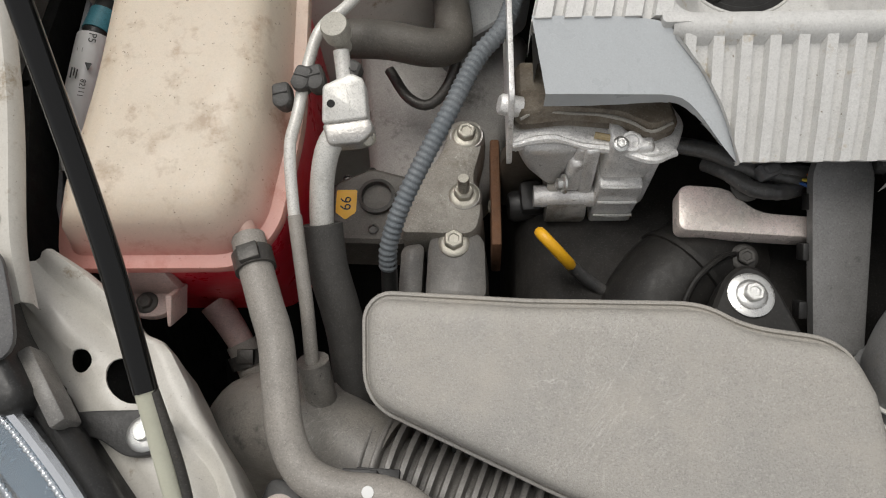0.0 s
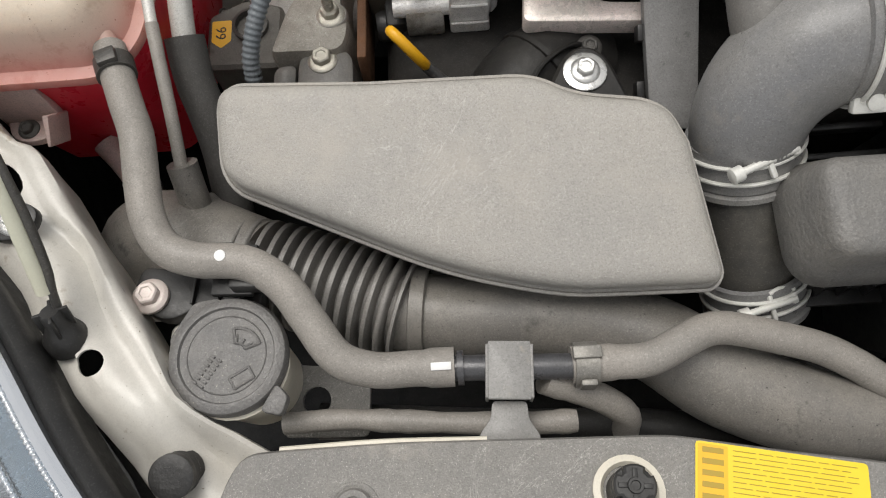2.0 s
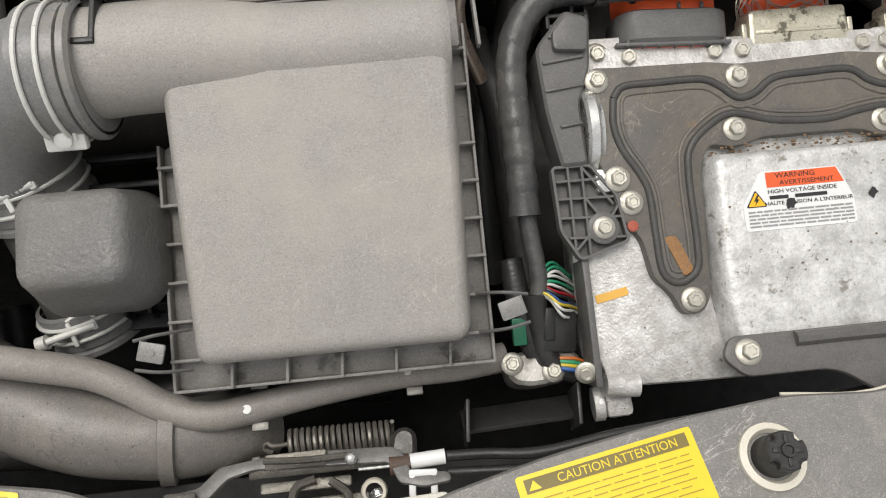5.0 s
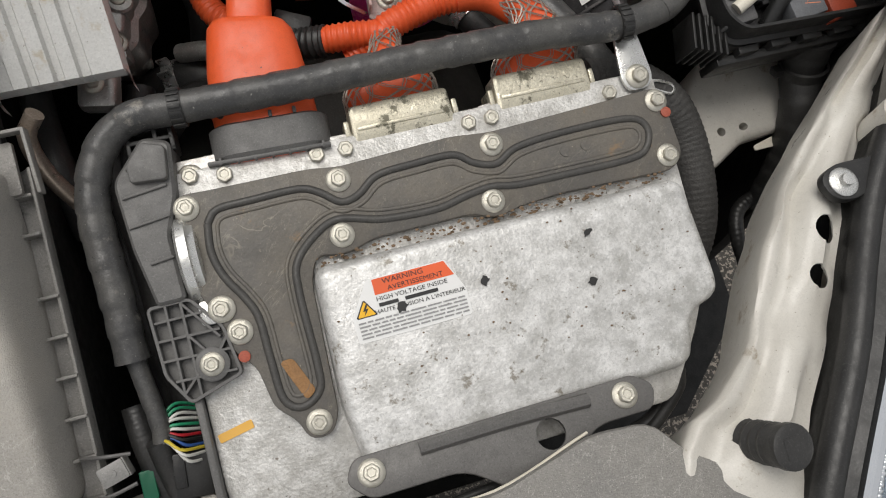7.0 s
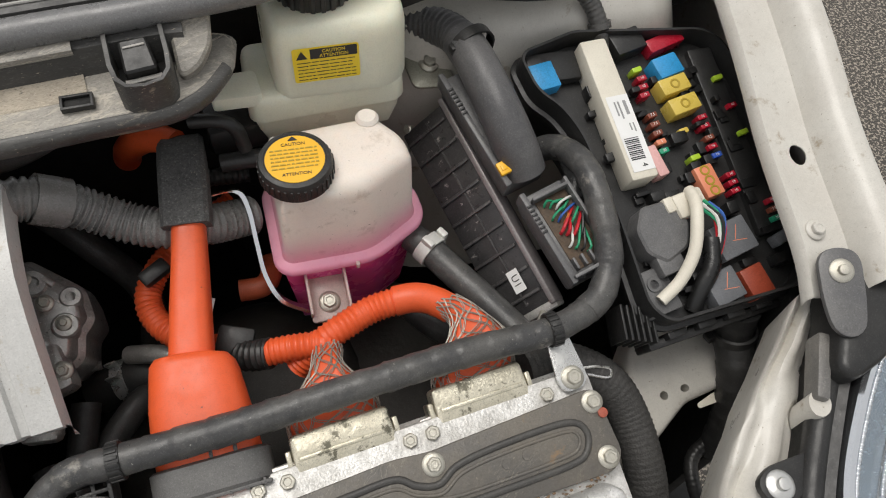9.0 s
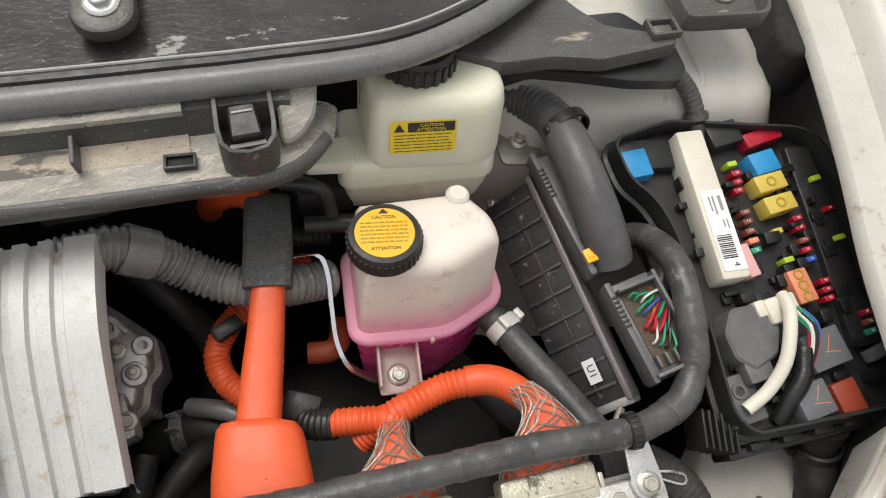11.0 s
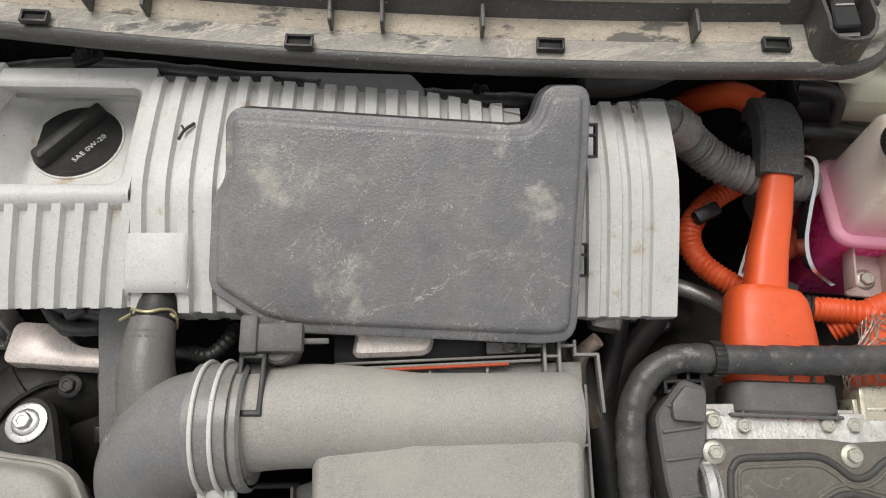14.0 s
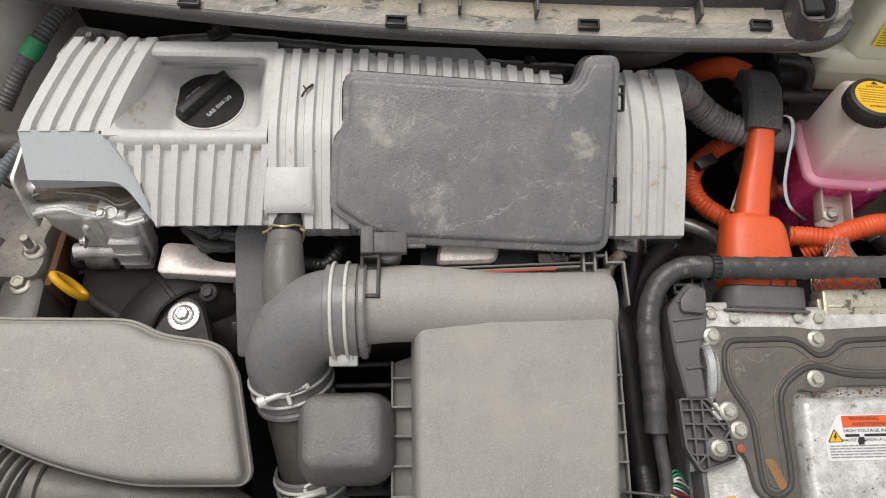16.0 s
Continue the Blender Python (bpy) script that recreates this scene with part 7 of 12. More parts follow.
# ---- washer filler ----
wash = thing("washer_filler", "dusty black washer cap with windscreen symbol on a cream neck", "washer filler", (0.003, 0.02, 0.70))
tilt = (0.02, -0.05, 1)
m = basis((0.002, 0.0255, 0.764), (1, -0.1, 0), tilt)
bm = bmesh.new()
lathe(bm, [(0.0385, -0.007), (0.039, -0.001), (0.0375, 0.003), (0.034, 0.0045), (0.0315, 0.0045), (0.0305, 0.0025), (0.026, 0.0025), (0.0255, 0.003), (0.025, 0.0025), (0.0, 0.0026)], m, 44)
slab(bm, rounded([(-0.040, 0.008), (-0.028, 0.034), (-0.02, 0.036), (-0.01, 0.038), (-0.005, 0.02), (-0.03, -0.01)], 0.004), -0.006, 0.002, local(m), 0.001)
slab(bm, rounded([(0.026, -0.034), (0.040, -0.036), (0.043, -0.024), (0.034, -0.016)], 0.003), -0.006, 0.002, local(m), 0.001)
capm = surface("dusty_washer_cap", (0.12, 0.118, 0.115), 0.42, alt=(0.18, 0.17, 0.158), scale=40, speck=(0.34, 0.32, 0.28), speck_scale=600, speck_cut=0.67, bump=0.6, bump_scale=500)
cap = part("cap", bm, capm, wash, smooth=40)
arc = [(0.016 * math.cos(a), 0.016 * math.sin(a)) for a in np.linspace(radians(50), radians(130), 9)] + [(0.006 * math.cos(a), 0.006 * math.sin(a)) for a in np.linspace(radians(130), radians(50), 5)]
mm = m @ pose(0.006, 0.002, 0.0028, 0, 0, -25)
bm = bmesh.new()
for a, b in zip(arc, arc[1:] + arc[:1]):
    tube(bm, [mm @ Vector((*a, 0)), mm @ Vector((*b, 0))], 0.0010, 5, 0.004)
for k in range(3):
    tube(bm, [mm @ Vector((0.003 * (k - 1), 0.005, 0)), mm @ Vector((0.006 * (k - 1), 0.010, 0))], 0.0009, 5, 0.004)
pieces("screen_symbol", bm, capm, cap, "raised windscreen symbol")
mm = m @ pose(-0.010, -0.010, 0.0028, 0, 0, 62)
bm = bmesh.new()
for k in range(2):
    for j in range(7):
        block(bm, mm @ Matrix.Translation((-0.011 + 0.0032 * j, 0.003 - 0.0052 * k, 0.0002)), (0.0016, 0.0036, 0.0016), 0.0004)
pieces("raised_letter", bm, capm, cap)
bm = bmesh.new()
mm = m @ pose(0.012, -0.014, 0.0028, 0, 0, 35)
for a, b in zip([(-0.007, -0.004), (0.007, -0.004), (0.007, 0.004), (-0.007, 0.004)], [(0.007, -0.004), (0.007, 0.004), (-0.007, 0.004), (-0.007, -0.004)]):
    tube(bm, [mm @ Vector((*a, 0)), mm @ Vector((*b, 0))], 0.0009, 5, 0.004)
part("stamp_frame", bm, capm, cap)
bm = bmesh.new()
lathe(bm, [(0.030, -0.08), (0.033, -0.03), (0.036, -0.007)], m @ pose(0.003, -0.004, 0), 36)
part("neck", bm, cream_plastic, wash, "cream plastic filler neck")

ear = thing("filler_bracket", "black plastic bracket bolted to the rail beside the washer cap", "bracket", (-0.06, 0.075, 0.73))
bm = bmesh.new()
slab(bm, rounded([(-0.078, 0.072, 0.008), (-0.070, 0.099, 0.006), (-0.016, 0.090, 0.004), (0.018, 0.080, 0.004), (0.016, 0.062, 0.006), (-0.028, 0.066, 0.006), (-0.048, 0.056, 0.01)], 0.006), -0.012, 0.0, slope(0.075, 0.748, 0.0), 0.002)
for x in (-0.03, -0.012, 0.004):
    block(bm, basis((x, 0.078, 0.750), (0.1, 1, 0), (0, 0, 1)), (0.022, 0.0018, 0.006), 0.0005)
part("bracket", bm, black_plastic, ear)
bolt(ear, (-0.061, 0.075, 0.750), (0, 0, 1), 0.0128, pink_zinc, 0.2, washer=1.0)
bm = bmesh.new()
stack(bm, rounded([(-0.05, 0.058), (-0.035, 0.060), (-0.022, 0.02), (-0.028, 0.006), (-0.05, 0.03)], 0.006), [(0.002, 0.002), (0, 0), (0, -0.01)], level(0.735))
part("pale_tab", bm, white_paint, ear, "white tab under the bracket")

# bracket plate with a round hole beside the washer filler
bm = bmesh.new()
slab(bm, rounded([(0.020, -0.016), (0.082, -0.018), (0.084, 0.030), (0.026, 0.036)], 0.005), -0.004, 0.0, slope(0.0, 0.690, 0.1), 0.001)
ledge = part("filler_bracket", bm, panel_plastic, wash, "dark steel bracket with a round hole")
bored(ledge, [(basis((0.044, 0.009, 0.690), (1, 0, 0), (0, -0.1, 1)), 0.0105, 1.0)])

# ---- air duct from the filter box ----
duct = thing("air_duct", "smooth dark grey rubber air elbow with wire clamps", "air duct", (0.36, 0.14, 0.70))
rubber_elbow = surface("smooth_dark_elbow", (0.185, 0.186, 0.19), 0.36, alt=(0.25, 0.243, 0.228), scale=9, amount=0.9, bump=0.15, bump_scale=500, dirt=(0.27, 0.25, 0.22), dirt_scale=14, dirt_cut=0.58)
bm = bmesh.new()
tube(bm, [(0.436, 0.190, 0.834), (0.412, 0.189, 0.833), (0.390, 0.187, 0.827), (0.371, 0.181, 0.813), (0.3595, 0.172, 0.796), (0.3560, 0.163, 0.778), (0.3575, 0.156, 0.758)], (0.0400, 0.0365), 32, 0.0045, shape=lambda s, l: 1.0 + 0.05 * math.sin(math.pi * s / l))
part("elbow", bm, rubber_elbow, duct, smooth=70)
bm = bmesh.new()
tube(bm, [(0.372, 0.184, 0.812), (0.361, 0.204, 0.828), (0.3565, 0.226, 0.838), (0.3555, 0.248, 0.843), (0.3555, 0.264, 0.845)], (0.025, 0.0165), 22, 0.006)
lathe(bm, [(0.0162, -0.004), (0.0177, -0.003), (0.0177, 0.003), (0.0162, 0.004)], basis((0.3555, 0.250, 0.8435), (1, 0, 0), (0.0, 1, 0.12)), 24, close=False)
part("breather_branch", bm, surface("dark_branch_plastic", (0.135, 0.130, 0.122), 0.42, alt=(0.20, 0.192, 0.178), scale=22, bump=0.3, grain=0.3, mottle=0.2), duct, "branch pipe up to the engine cover", smooth=60)
bm = bmesh.new()
tube(bm, [(0.3555, 0.256, 0.844), (0.357, 0.285, 0.845), (0.359, 0.32, 0.845)], 0.0150, 18)
part("breather_hose", bm, black_rubber, duct, "black breather hose")
bm = bmesh.new()
wire = [(0.356 + 0.0168 * math.cos(a), 0.267 + 0.003 * math.sin(3 * a), 0.8455 + 0.0168 * math.sin(a)) for a in np.linspace(0, 2 * math.pi, 14)]
tube(bm, wire, 0.0012, 6, 0.003)
tube(bm, [(0.342, 0.266, 0.855), (0.337, 0.259, 0.859)], 0.0012, 6, 0.003)
tube(bm, [(0.371, 0.266, 0.855), (0.376, 0.262, 0.857)], 0.0012, 6, 0.003)
part("wire_clamp", bm, surface("yellow_zinc_wire", (0.55, 0.47, 0.28), 0.4, metal=0.6, bump=0), duct, "pale wire hose clip")
bm = bmesh.new()
tube(bm, [(0.3575, 0.158, 0.760), (0.363, 0.134, 0.733), (0.370, 0.106, 0.704), (0.377, 0.078, 0.672)], 0.0320, 28, 0.007)
part("down_pipe", bm, surface("dirty_black_pipe", (0.055, 0.053, 0.05), 0.6, alt=(0.13, 0.12, 0.1), scale=26, amount=0.7, dirt=(0.2, 0.18, 0.15), dirt_scale=24, dirt_cut=0.66, bump=0.3), duct, "dirty black down pipe", smooth=60)
for c, ax, r, n in (((0.414, 0.1895, 0.833), (1, 0, 0.02), 0.0415, 2), ((0.3580, 0.1560, 0.757), (0.15, -0.50, -0.80), 0.0372, 2), ((0.3755, 0.083, 0.680), (0.2, -0.6, -0.75), 0.0355, 2)):
    m = basis(c, (0, 0, 1), ax)
    bm = bmesh.new()
    prof = [(r - 0.002, -0.015), (r + 0.0015, -0.014), (r + 0.0015, 0.014), (r - 0.002, 0.015)]
    lathe(bm, prof, m, 40, close=False)
    lathe(bm, [(r, 0.015), (r + 0.003, 0.017), (r + 0.003, 0.021), (r, 0.023)], m, 40, close=False)
    cuff = part("cuff", bm, rubber_elbow, duct, smooth=50)
    bm = bmesh.new()
    for k in range(n):
        h = -0.0075 + 0.0125 * k
        tube(bm, [m @ Vector(((r + 0.0028) * math.cos(a), (r + 0.0028) * math.sin(a), h)) for a in np.linspace(0, 2 * math.pi, 25)], 0.0016, 8, 0.005)
    part("clamp_wire", bm, white_zinc, cuff, "pale zinc clamp wires")
# screw heads of the three clamps
for c, x, n, w in (((0.4145, 0.1475, 0.8215), (1, 0, 0), (0, -0.72, 0.68), 0.026), ):
    m = basis(c, x, n)
    bm = bmesh.new()
    block(bm, m, (w, 0.015, 0.007), 0.002)
    lathe(bm, [(0.0055, 0.003), (0.0055, 0.006), (0.004, 0.0068), (0, 0.0068)], m, 16)
    for s in (-1, 1):
        tube(bm, [m @ Vector((s * 0.0075, 0.0, 0.004)), m @ Vector((s * 0.0075, 0.010, 0.003)), m @ Vector((s * 0.0072, 0.018, -0.006))], 0.0016, 6, 0.004)
    part("clamp_nut", bm, white_zinc, duct, "white zinc clamp nut")
for c, x, s in (((0.360, 0.1290, 0.7880), (0.92, 0.36, 0.05), 0.84), ((0.374, 0.055, 0.708), (0.95, 0.2, 0.15), 0.75)):
    m = basis(c, x, (0.1, -0.5, 0.85)) @ Matrix.Scale(s, 4)
    bm = bmesh.new()
    tube(bm, [m @ Vector((-0.026, 0, 0)), m @ Vector((0.024, 0, 0))], 0.0030, 10, 0.0016, shape=lambda q, l: 1.0 if int(q / 0.0016) % 2 else 0.86)
    lathe(bm, [(0.0055, -0.0035), (0.0055, 0.0035), (0.0045, 0.004), (0, 0.004)], basis(m @ Vector((-0.028, 0, 0)), (0, 0, 1), -Vector(x)), 12)
    block(bm, m @ Matrix.Translation((0.0, -0.002, -0.001)), (0.005, 0.026, 0.005), 0.0015)
    block(bm, m @ Matrix.Translation((0.023, 0.001, -0.001)), (0.006, 0.012, 0.006), 0.0015)
    tube(bm, [m @ Vector((0.0, 0.012, 0.0)), m @ Vector((0.012, 0.014, -0.001)), m @ Vector((0.026, 0.008, -0.003))], 0.0016, 6, 0.004)
    part("clamp_screw", bm, white_zinc, duct, "white zinc clamp screw")
# small square resonator box beside the down pipe
bm = bmesh.new()
stack(bm, rounded([(0.3795, 0.0530), (0.4505, 0.0530), (0.4505, 0.117), (0.3775, 0.117)], 0.014, 5), [(0.012, 0.0), (0.006, -0.0012), (0.0025, -0.004), (0.0005, -0.009), (-0.0015, -0.018), (-0.0060, -0.036), (-0.0100, -0.054), (-0.004, -0.066), (0.008, -0.08)], slope(0.09, 0.8095, 0.20))
part("side_resonator", bm, surface("crinkled_black_box", (0.15, 0.148, 0.145), 0.5, alt=(0.21, 0.20, 0.18), scale=12, amount=0.7, speck=(0.24, 0.22, 0.2), speck_scale=500, speck_cut=0.7, bump=1.0, bump_scale=330), duct, "small rounded box with grained surface", smooth=60)

# ---- air filter housing ----
air = thing("air_filter_box", "large dusty grey air filter housing with ribbed flange", "air filter box", (0.57, 0.1, 0.62))
S = 0.33
fl = slope(0.003, 0.7185, 0.33)
lidp = slope(0.014, 0.726, 0.545)
outer = rounded([(0.455, -0.001, 0.003), (0.680, -0.001, 0.003), (0.681, 0.238, 0.004), (0.455, 0.166, 0.003)], 0.003)
bm = bmesh.new()
stack(bm, rounded([(0.457, 0.002), (0.678, 0.002), (0.678, 0.236), (0.457, 0.164)], 0.004), [(0.002, 0.001), (0, 0), (0, -0.006), (0.004, -0.006)], fl)
base = part("flange", bm, tray_plastic, air, smooth=30)
# upright rim and webs of the flange
bm = bmesh.new()
rim = [(0.457, 0.164), (0.457, 0.002), (0.678, 0.002), (0.678, 0.232)]
for a, b in zip(rim, rim[1:]):
    pa, pb = fl(*a, 0.0045), fl(*b, 0.0045)
    block(bm, basis((pa + pb) / 2, pb - pa, fl(0, 0, 1) - fl(0, 0, 0)), ((pb - pa).length + 0.002, 0.0022, 0.011), 0.0006)
part("flange_rim", bm, tray_plastic, air)
up = fl(0, 0, 1) - fl(0, 0, 0)
for k in range(6):
    y = 0.022 + 0.0255 * k
    for x in (0.4665, 0.6685):
        bm = bmesh.new()
        block(bm, basis(fl(x, y, 0.006), (1, 0, 0), up), (0.021, 0.0022, 0.013), 0.0005)
        part("web", bm, tray_plastic, air)
for k in range(5):
    bm = bmesh.new()
    block(bm, basis(fl(0.497 + 0.0375 * k, 0.0095, 0.007), (0.08, 1, S), up), (0.017, 0.0022, 0.014), 0.0005)
    part("web", bm, tray_plastic, air)
for y in (0.190, 0.215):
    bm = bmesh.new()
    block(bm, basis(fl(0.6665, y, 0.006), (1, 0, 0), up), (0.021, 0.0022, 0.013), 0.0005)
    part("web", bm, tray_plastic, air)
# lid and the round neck along its rear
bm = bmesh.new()
top = rounded([(0.4775, 0.0195, 0.012), (0.6630, 0.0195, 0.012), (0.6645, 0.212, 0.006), (0.4770, 0.212, 0.006)], 0.01, 5)
stack(bm, top, [(0.0135, 0.0325), (0.0085, 0.0318), (0.0050, 0.0295), (0.0022, 0.025), (0.0008, 0.018), (-0.002, -0.002), (-0.002, -0.035)], lidp)
part("lid", bm, grey_plastic, air, "flat dusty lid", smooth=60)
bm = bmesh.new()
tube(bm, [(0.428, 0.193, 0.8345), (0.46, 0.1960, 0.8335), (0.50, 0.1965, 0.8320), (0.56, 0.1945, 0.8300), (0.640, 0.1945, 0.8290), (0.6625, 0.1945, 0.8285)], 0.0355, 40, 0.004, shape=lambda s, l: (1.0 - 0.12 * min(max((s - 0.05) / 0.07, 0), 1) ** 1.5) * (1.0 if l - s > 0.010 else 1.0 - 0.10 * ((0.010 - l + s) / 0.010) ** 2.5))
part("outlet_neck", bm, grey_plastic, air, "round grained outlet neck", smooth=60)
bm = bmesh.new()
m = basis((0.4395, 0.2045, 0.866), (0, 1, 0.1), (0, -0.1, 1))
for dx, dy, w, d in ((0, 0.0075, 0.042, 0.0035), (0, -0.0075, 0.042, 0.0035), (0.0195, 0, 0.004, 0.0185), (-0.0195, 0, 0.004, 0.0185)):
    block(bm, m @ Matrix.Translation((dx, dy, 0)), (w, d, 0.012), 0.001)
block(bm, m @ Matrix.Translation((0, 0, -0.006)), (0.036, 0.013, 0.004), 0.001)
part("sensor_plug", bm, black_plastic, air, "black sensor plug")
bm = bmesh.new()
m = basis((0.4545, 0.234, 0.866), (1, 0, 0), (0, -0.3, 1))
lathe(bm, [(0.013, -0.02), (0.013, 0.004), (0.011, 0.006), (0, 0.006)], m, 20)
block(bm, m @ Matrix.Translation((0, 0.004, 0.008)), (0.036, 0.02, 0.010), 0.002)
block(bm, m @ Matrix.Translation((-0.018, 0.006, 0.012)), (0.012, 0.026, 0.008), 0.002)
block(bm, m @ Matrix.Translation((0.026, 0.002, 0.006)), (0.018, 0.004, 0.003), 0.0008)
part("flow_sensor", bm, conduit_dark, air, "grey air-flow sensor body")
bm = bmesh.new()
stack(bm, rounded([(0.459, 0.004), (0.676, 0.004), (0.676, 0.234), (0.459, 0.162)], 0.004), [(0, -0.006), (0.004, -0.05), (0.012, -0.16)], fl)
part("lower_case", bm, black_plastic, air)
for x, side in ((0.449, -1), (0.691, 1)):
    bm = bmesh.new()
    y = 0.030 if side < 0 else 0.036
    m = basis(fl(x, y, 0.027), (1, 0.28 * side, 0), (0.0, -0.35, 1))
    slab(bm, rect(-0.0085, -0.0065, 0.0085, 0.0065, 0.0015), -0.001, 0.001, local(m), 0.0005)
    block(bm, m @ Matrix.Translation((0.0085 * side, 0, -0.005)), (0.0015, 0.013, 0.010), 0.0004)
    lathe(bm, [(0.0018, 0.0005), (0.0024, 0.0012), (0.0024, 0.0016), (0.001, 0.0016)], m, 10)
    clip = part("spring_clip", bm, surface("brushed_steel_clip", (0.26, 0.255, 0.245), 0.5, metal=0.3, bump=0.1), air, "steel spring clip")
    bm = bmesh.new()
    for dy in (-0.014, 0.012):
        tube(bm, [fl(x - 0.022 * side, y + dy, 0.012), fl(x - 0.004 * side, y + dy * 0.9, 0.026), fl(x + 0.012 * side, y + dy * 0.7, 0.025)], 0.0013, 6, 0.004)
    part("clip_wire", bm, conduit_dark, clip)
# black cross ribs deep between the elbow and the box
for y in (0.112, 0.132, 0.152, 0.172):
    bm = bmesh.new()
    block(bm, basis((0.428, y, 0.738 + 0.3 * (y - 0.13)), (1, 0, 0), (0, -0.3, 1)), (0.062, 0.005, 0.014), 0.0012)
    part("case_rib", bm, black_plastic, air)
# filter tray edge between the neck and the engine cover
tray = thing("filter_side_frame", "dark plastic frame with a red-brown rubber edge", "frame", (0.58, 0.24, 0.78))
tp = slope(0.24, 0.820, 0.35)
upt = tp(0, 0, 1) - tp(0, 0, 0)


def bar(bm, a, b, w, h, z=0.0, edge=0.0005):
    """A straight bar between two places of the tray, w wide and h high, its middle z over the tray."""
    a, b = tp(*a, z), tp(*b, z)
    block(bm, basis((a + b) / 2, b - a, upt), ((b - a).length, w, h), edge)


bm = bmesh.new()
bar(bm, (0.485, 0.262), (0.665, 0.262), 0.040, 0.010, -0.020)
part("frame", bm, black_plastic, tray)
bm = bmesh.new()
slab(bm, rounded([(0.488, 0.208), (0.674, 0.208), (0.674, 0.2415), (0.488, 0.2365)], 0.002), -0.008, -0.004, tp, 0.0005)
part("floor", bm, tray_plastic, tray, "dull grey tray floor")
bm = bmesh.new()
bar(bm, (0.488, 0.2370), (0.642, 0.2420), 0.0022, 0.010, 0.0)
part("front_rail", bm, tray_plastic, tray)
bm = bmesh.new()
bar(bm, (0.488, 0.2405), (0.642, 0.2455), 0.0020, 0.010, 0.001)
part("rear_rail", bm, box_plastic, tray)
for x in (0.519, 0.559, 0.602):
    bm = bmesh.new()
    bar(bm, (x - 0.002, 0.212), (x, 0.2385), 0.0022, 0.008, -0.001)
    part("web", bm, tray_plastic, tray)
for x in (0.6445, 0.6555):
    bm = bmesh.new()
    bar(bm, (x, 0.222), (x, 0.256), 0.0024, 0.012, 0.003)
    part("post", bm, tray_plastic, tray)
bm = bmesh.new()
bar(bm, (0.6445, 0.2445), (0.6555, 0.2445), 0.0022, 0.008, 0.003)
bar(bm, (0.632, 0.252), (0.6445, 0.252), 0.0022, 0.008, 0.002)
bar(bm, (0.6555, 0.252), (0.668, 0.252), 0.0022, 0.008, 0.002)
pieces("cross_bar", bm, tray_plastic, tray)
bm = bmesh.new()
bar(bm, (0.668, 0.2455), (0.685, 0.2455), 0.0024, 0.009, 0.001)
bar(bm, (0.685, 0.2465), (0.687, 0.205), 0.0024, 0.009, 0.001)
bar(bm, (0.668, 0.256), (0.668, 0.2445), 0.0024, 0.009, 0.001)
pieces("corner_rim", bm, tray_plastic, tray)
bm = bmesh.new()
tube(bm, [tp(0.490, 0.2352, 0.0045), tp(0.55, 0.2372, 0.0045), tp(0.618, 0.2395, 0.0042)], 0.0014, 8)
part("rubber_edge", bm, surface("orange_red_rubber", (0.55, 0.09, 0.03), 0.45, alt=(0.38, 0.06, 0.02), scale=60, bump=0.1), tray, "orange-red rubber edge")
bm = bmesh.new()
stack(bm, rounded([(0.500, 0.2445), (0.556, 0.2460), (0.562, 0.252), (0.560, 0.287), (0.507, 0.287)], 0.006), [(0.003, 0.004), (0, 0), (0, -0.01)], slope(0.26, 0.829, 0.38))
part("zinc_shield", bm, pink_zinc, tray, "iridescent zinc shield")
bm = bmesh.new()
slab(bm, rounded([(0.602, 0.2470), (0.632, 0.2480), (0.632, 0.268), (0.602, 0.268)], 0.002), -0.006, -0.002, tp, 0.0006)
lathe(bm, [(0.0068, -0.002), (0.0068, 0.001), (0.0050, 0.001), (0.0046, -0.001)], basis(tp(0.621, 0.2545, 0), (1, 0, 0), upt), 16, close=False)
part("boss_plate", bm, tray_plastic, tray, "grey plate with a round boss")
# dark lattice seen between duct and filter box
bm = bmesh.new()
for k in range(4):
    block(bm, basis((0.432, 0.072 + 0.024 * k, 0.70), (1, 0, 0), (0, 0, 1)), (0.06, 0.003, 0.02), 0.0005)
for k in range(3):
    block(bm, basis((0.412 + 0.018 * k, 0.11, 0.70), (0, 1, 0), (0, 0, 1)), (0.09, 0.003, 0.018), 0.0005)
block(bm, basis((0.432, 0.11, 0.685), (1, 0, 0), (0, 0, 1)), (0.07, 0.10, 0.004), 0.001)
pieces("slat", bm, black_plastic, thing("fan_shroud", "black lattice shroud deep beside the filter box", "shroud", (0.432, 0.11, 0.69)))

# ---- silver engine cover ----
cover = thing("engine_cover", "silver-grey painted plastic engine cover with moulded ribs", "engine cover", (0.42, 0.35, 0.80))


def curve_z(y, table):
    return float(np.interp(y, [p[0] for p in table], [p[1] for p in table]))


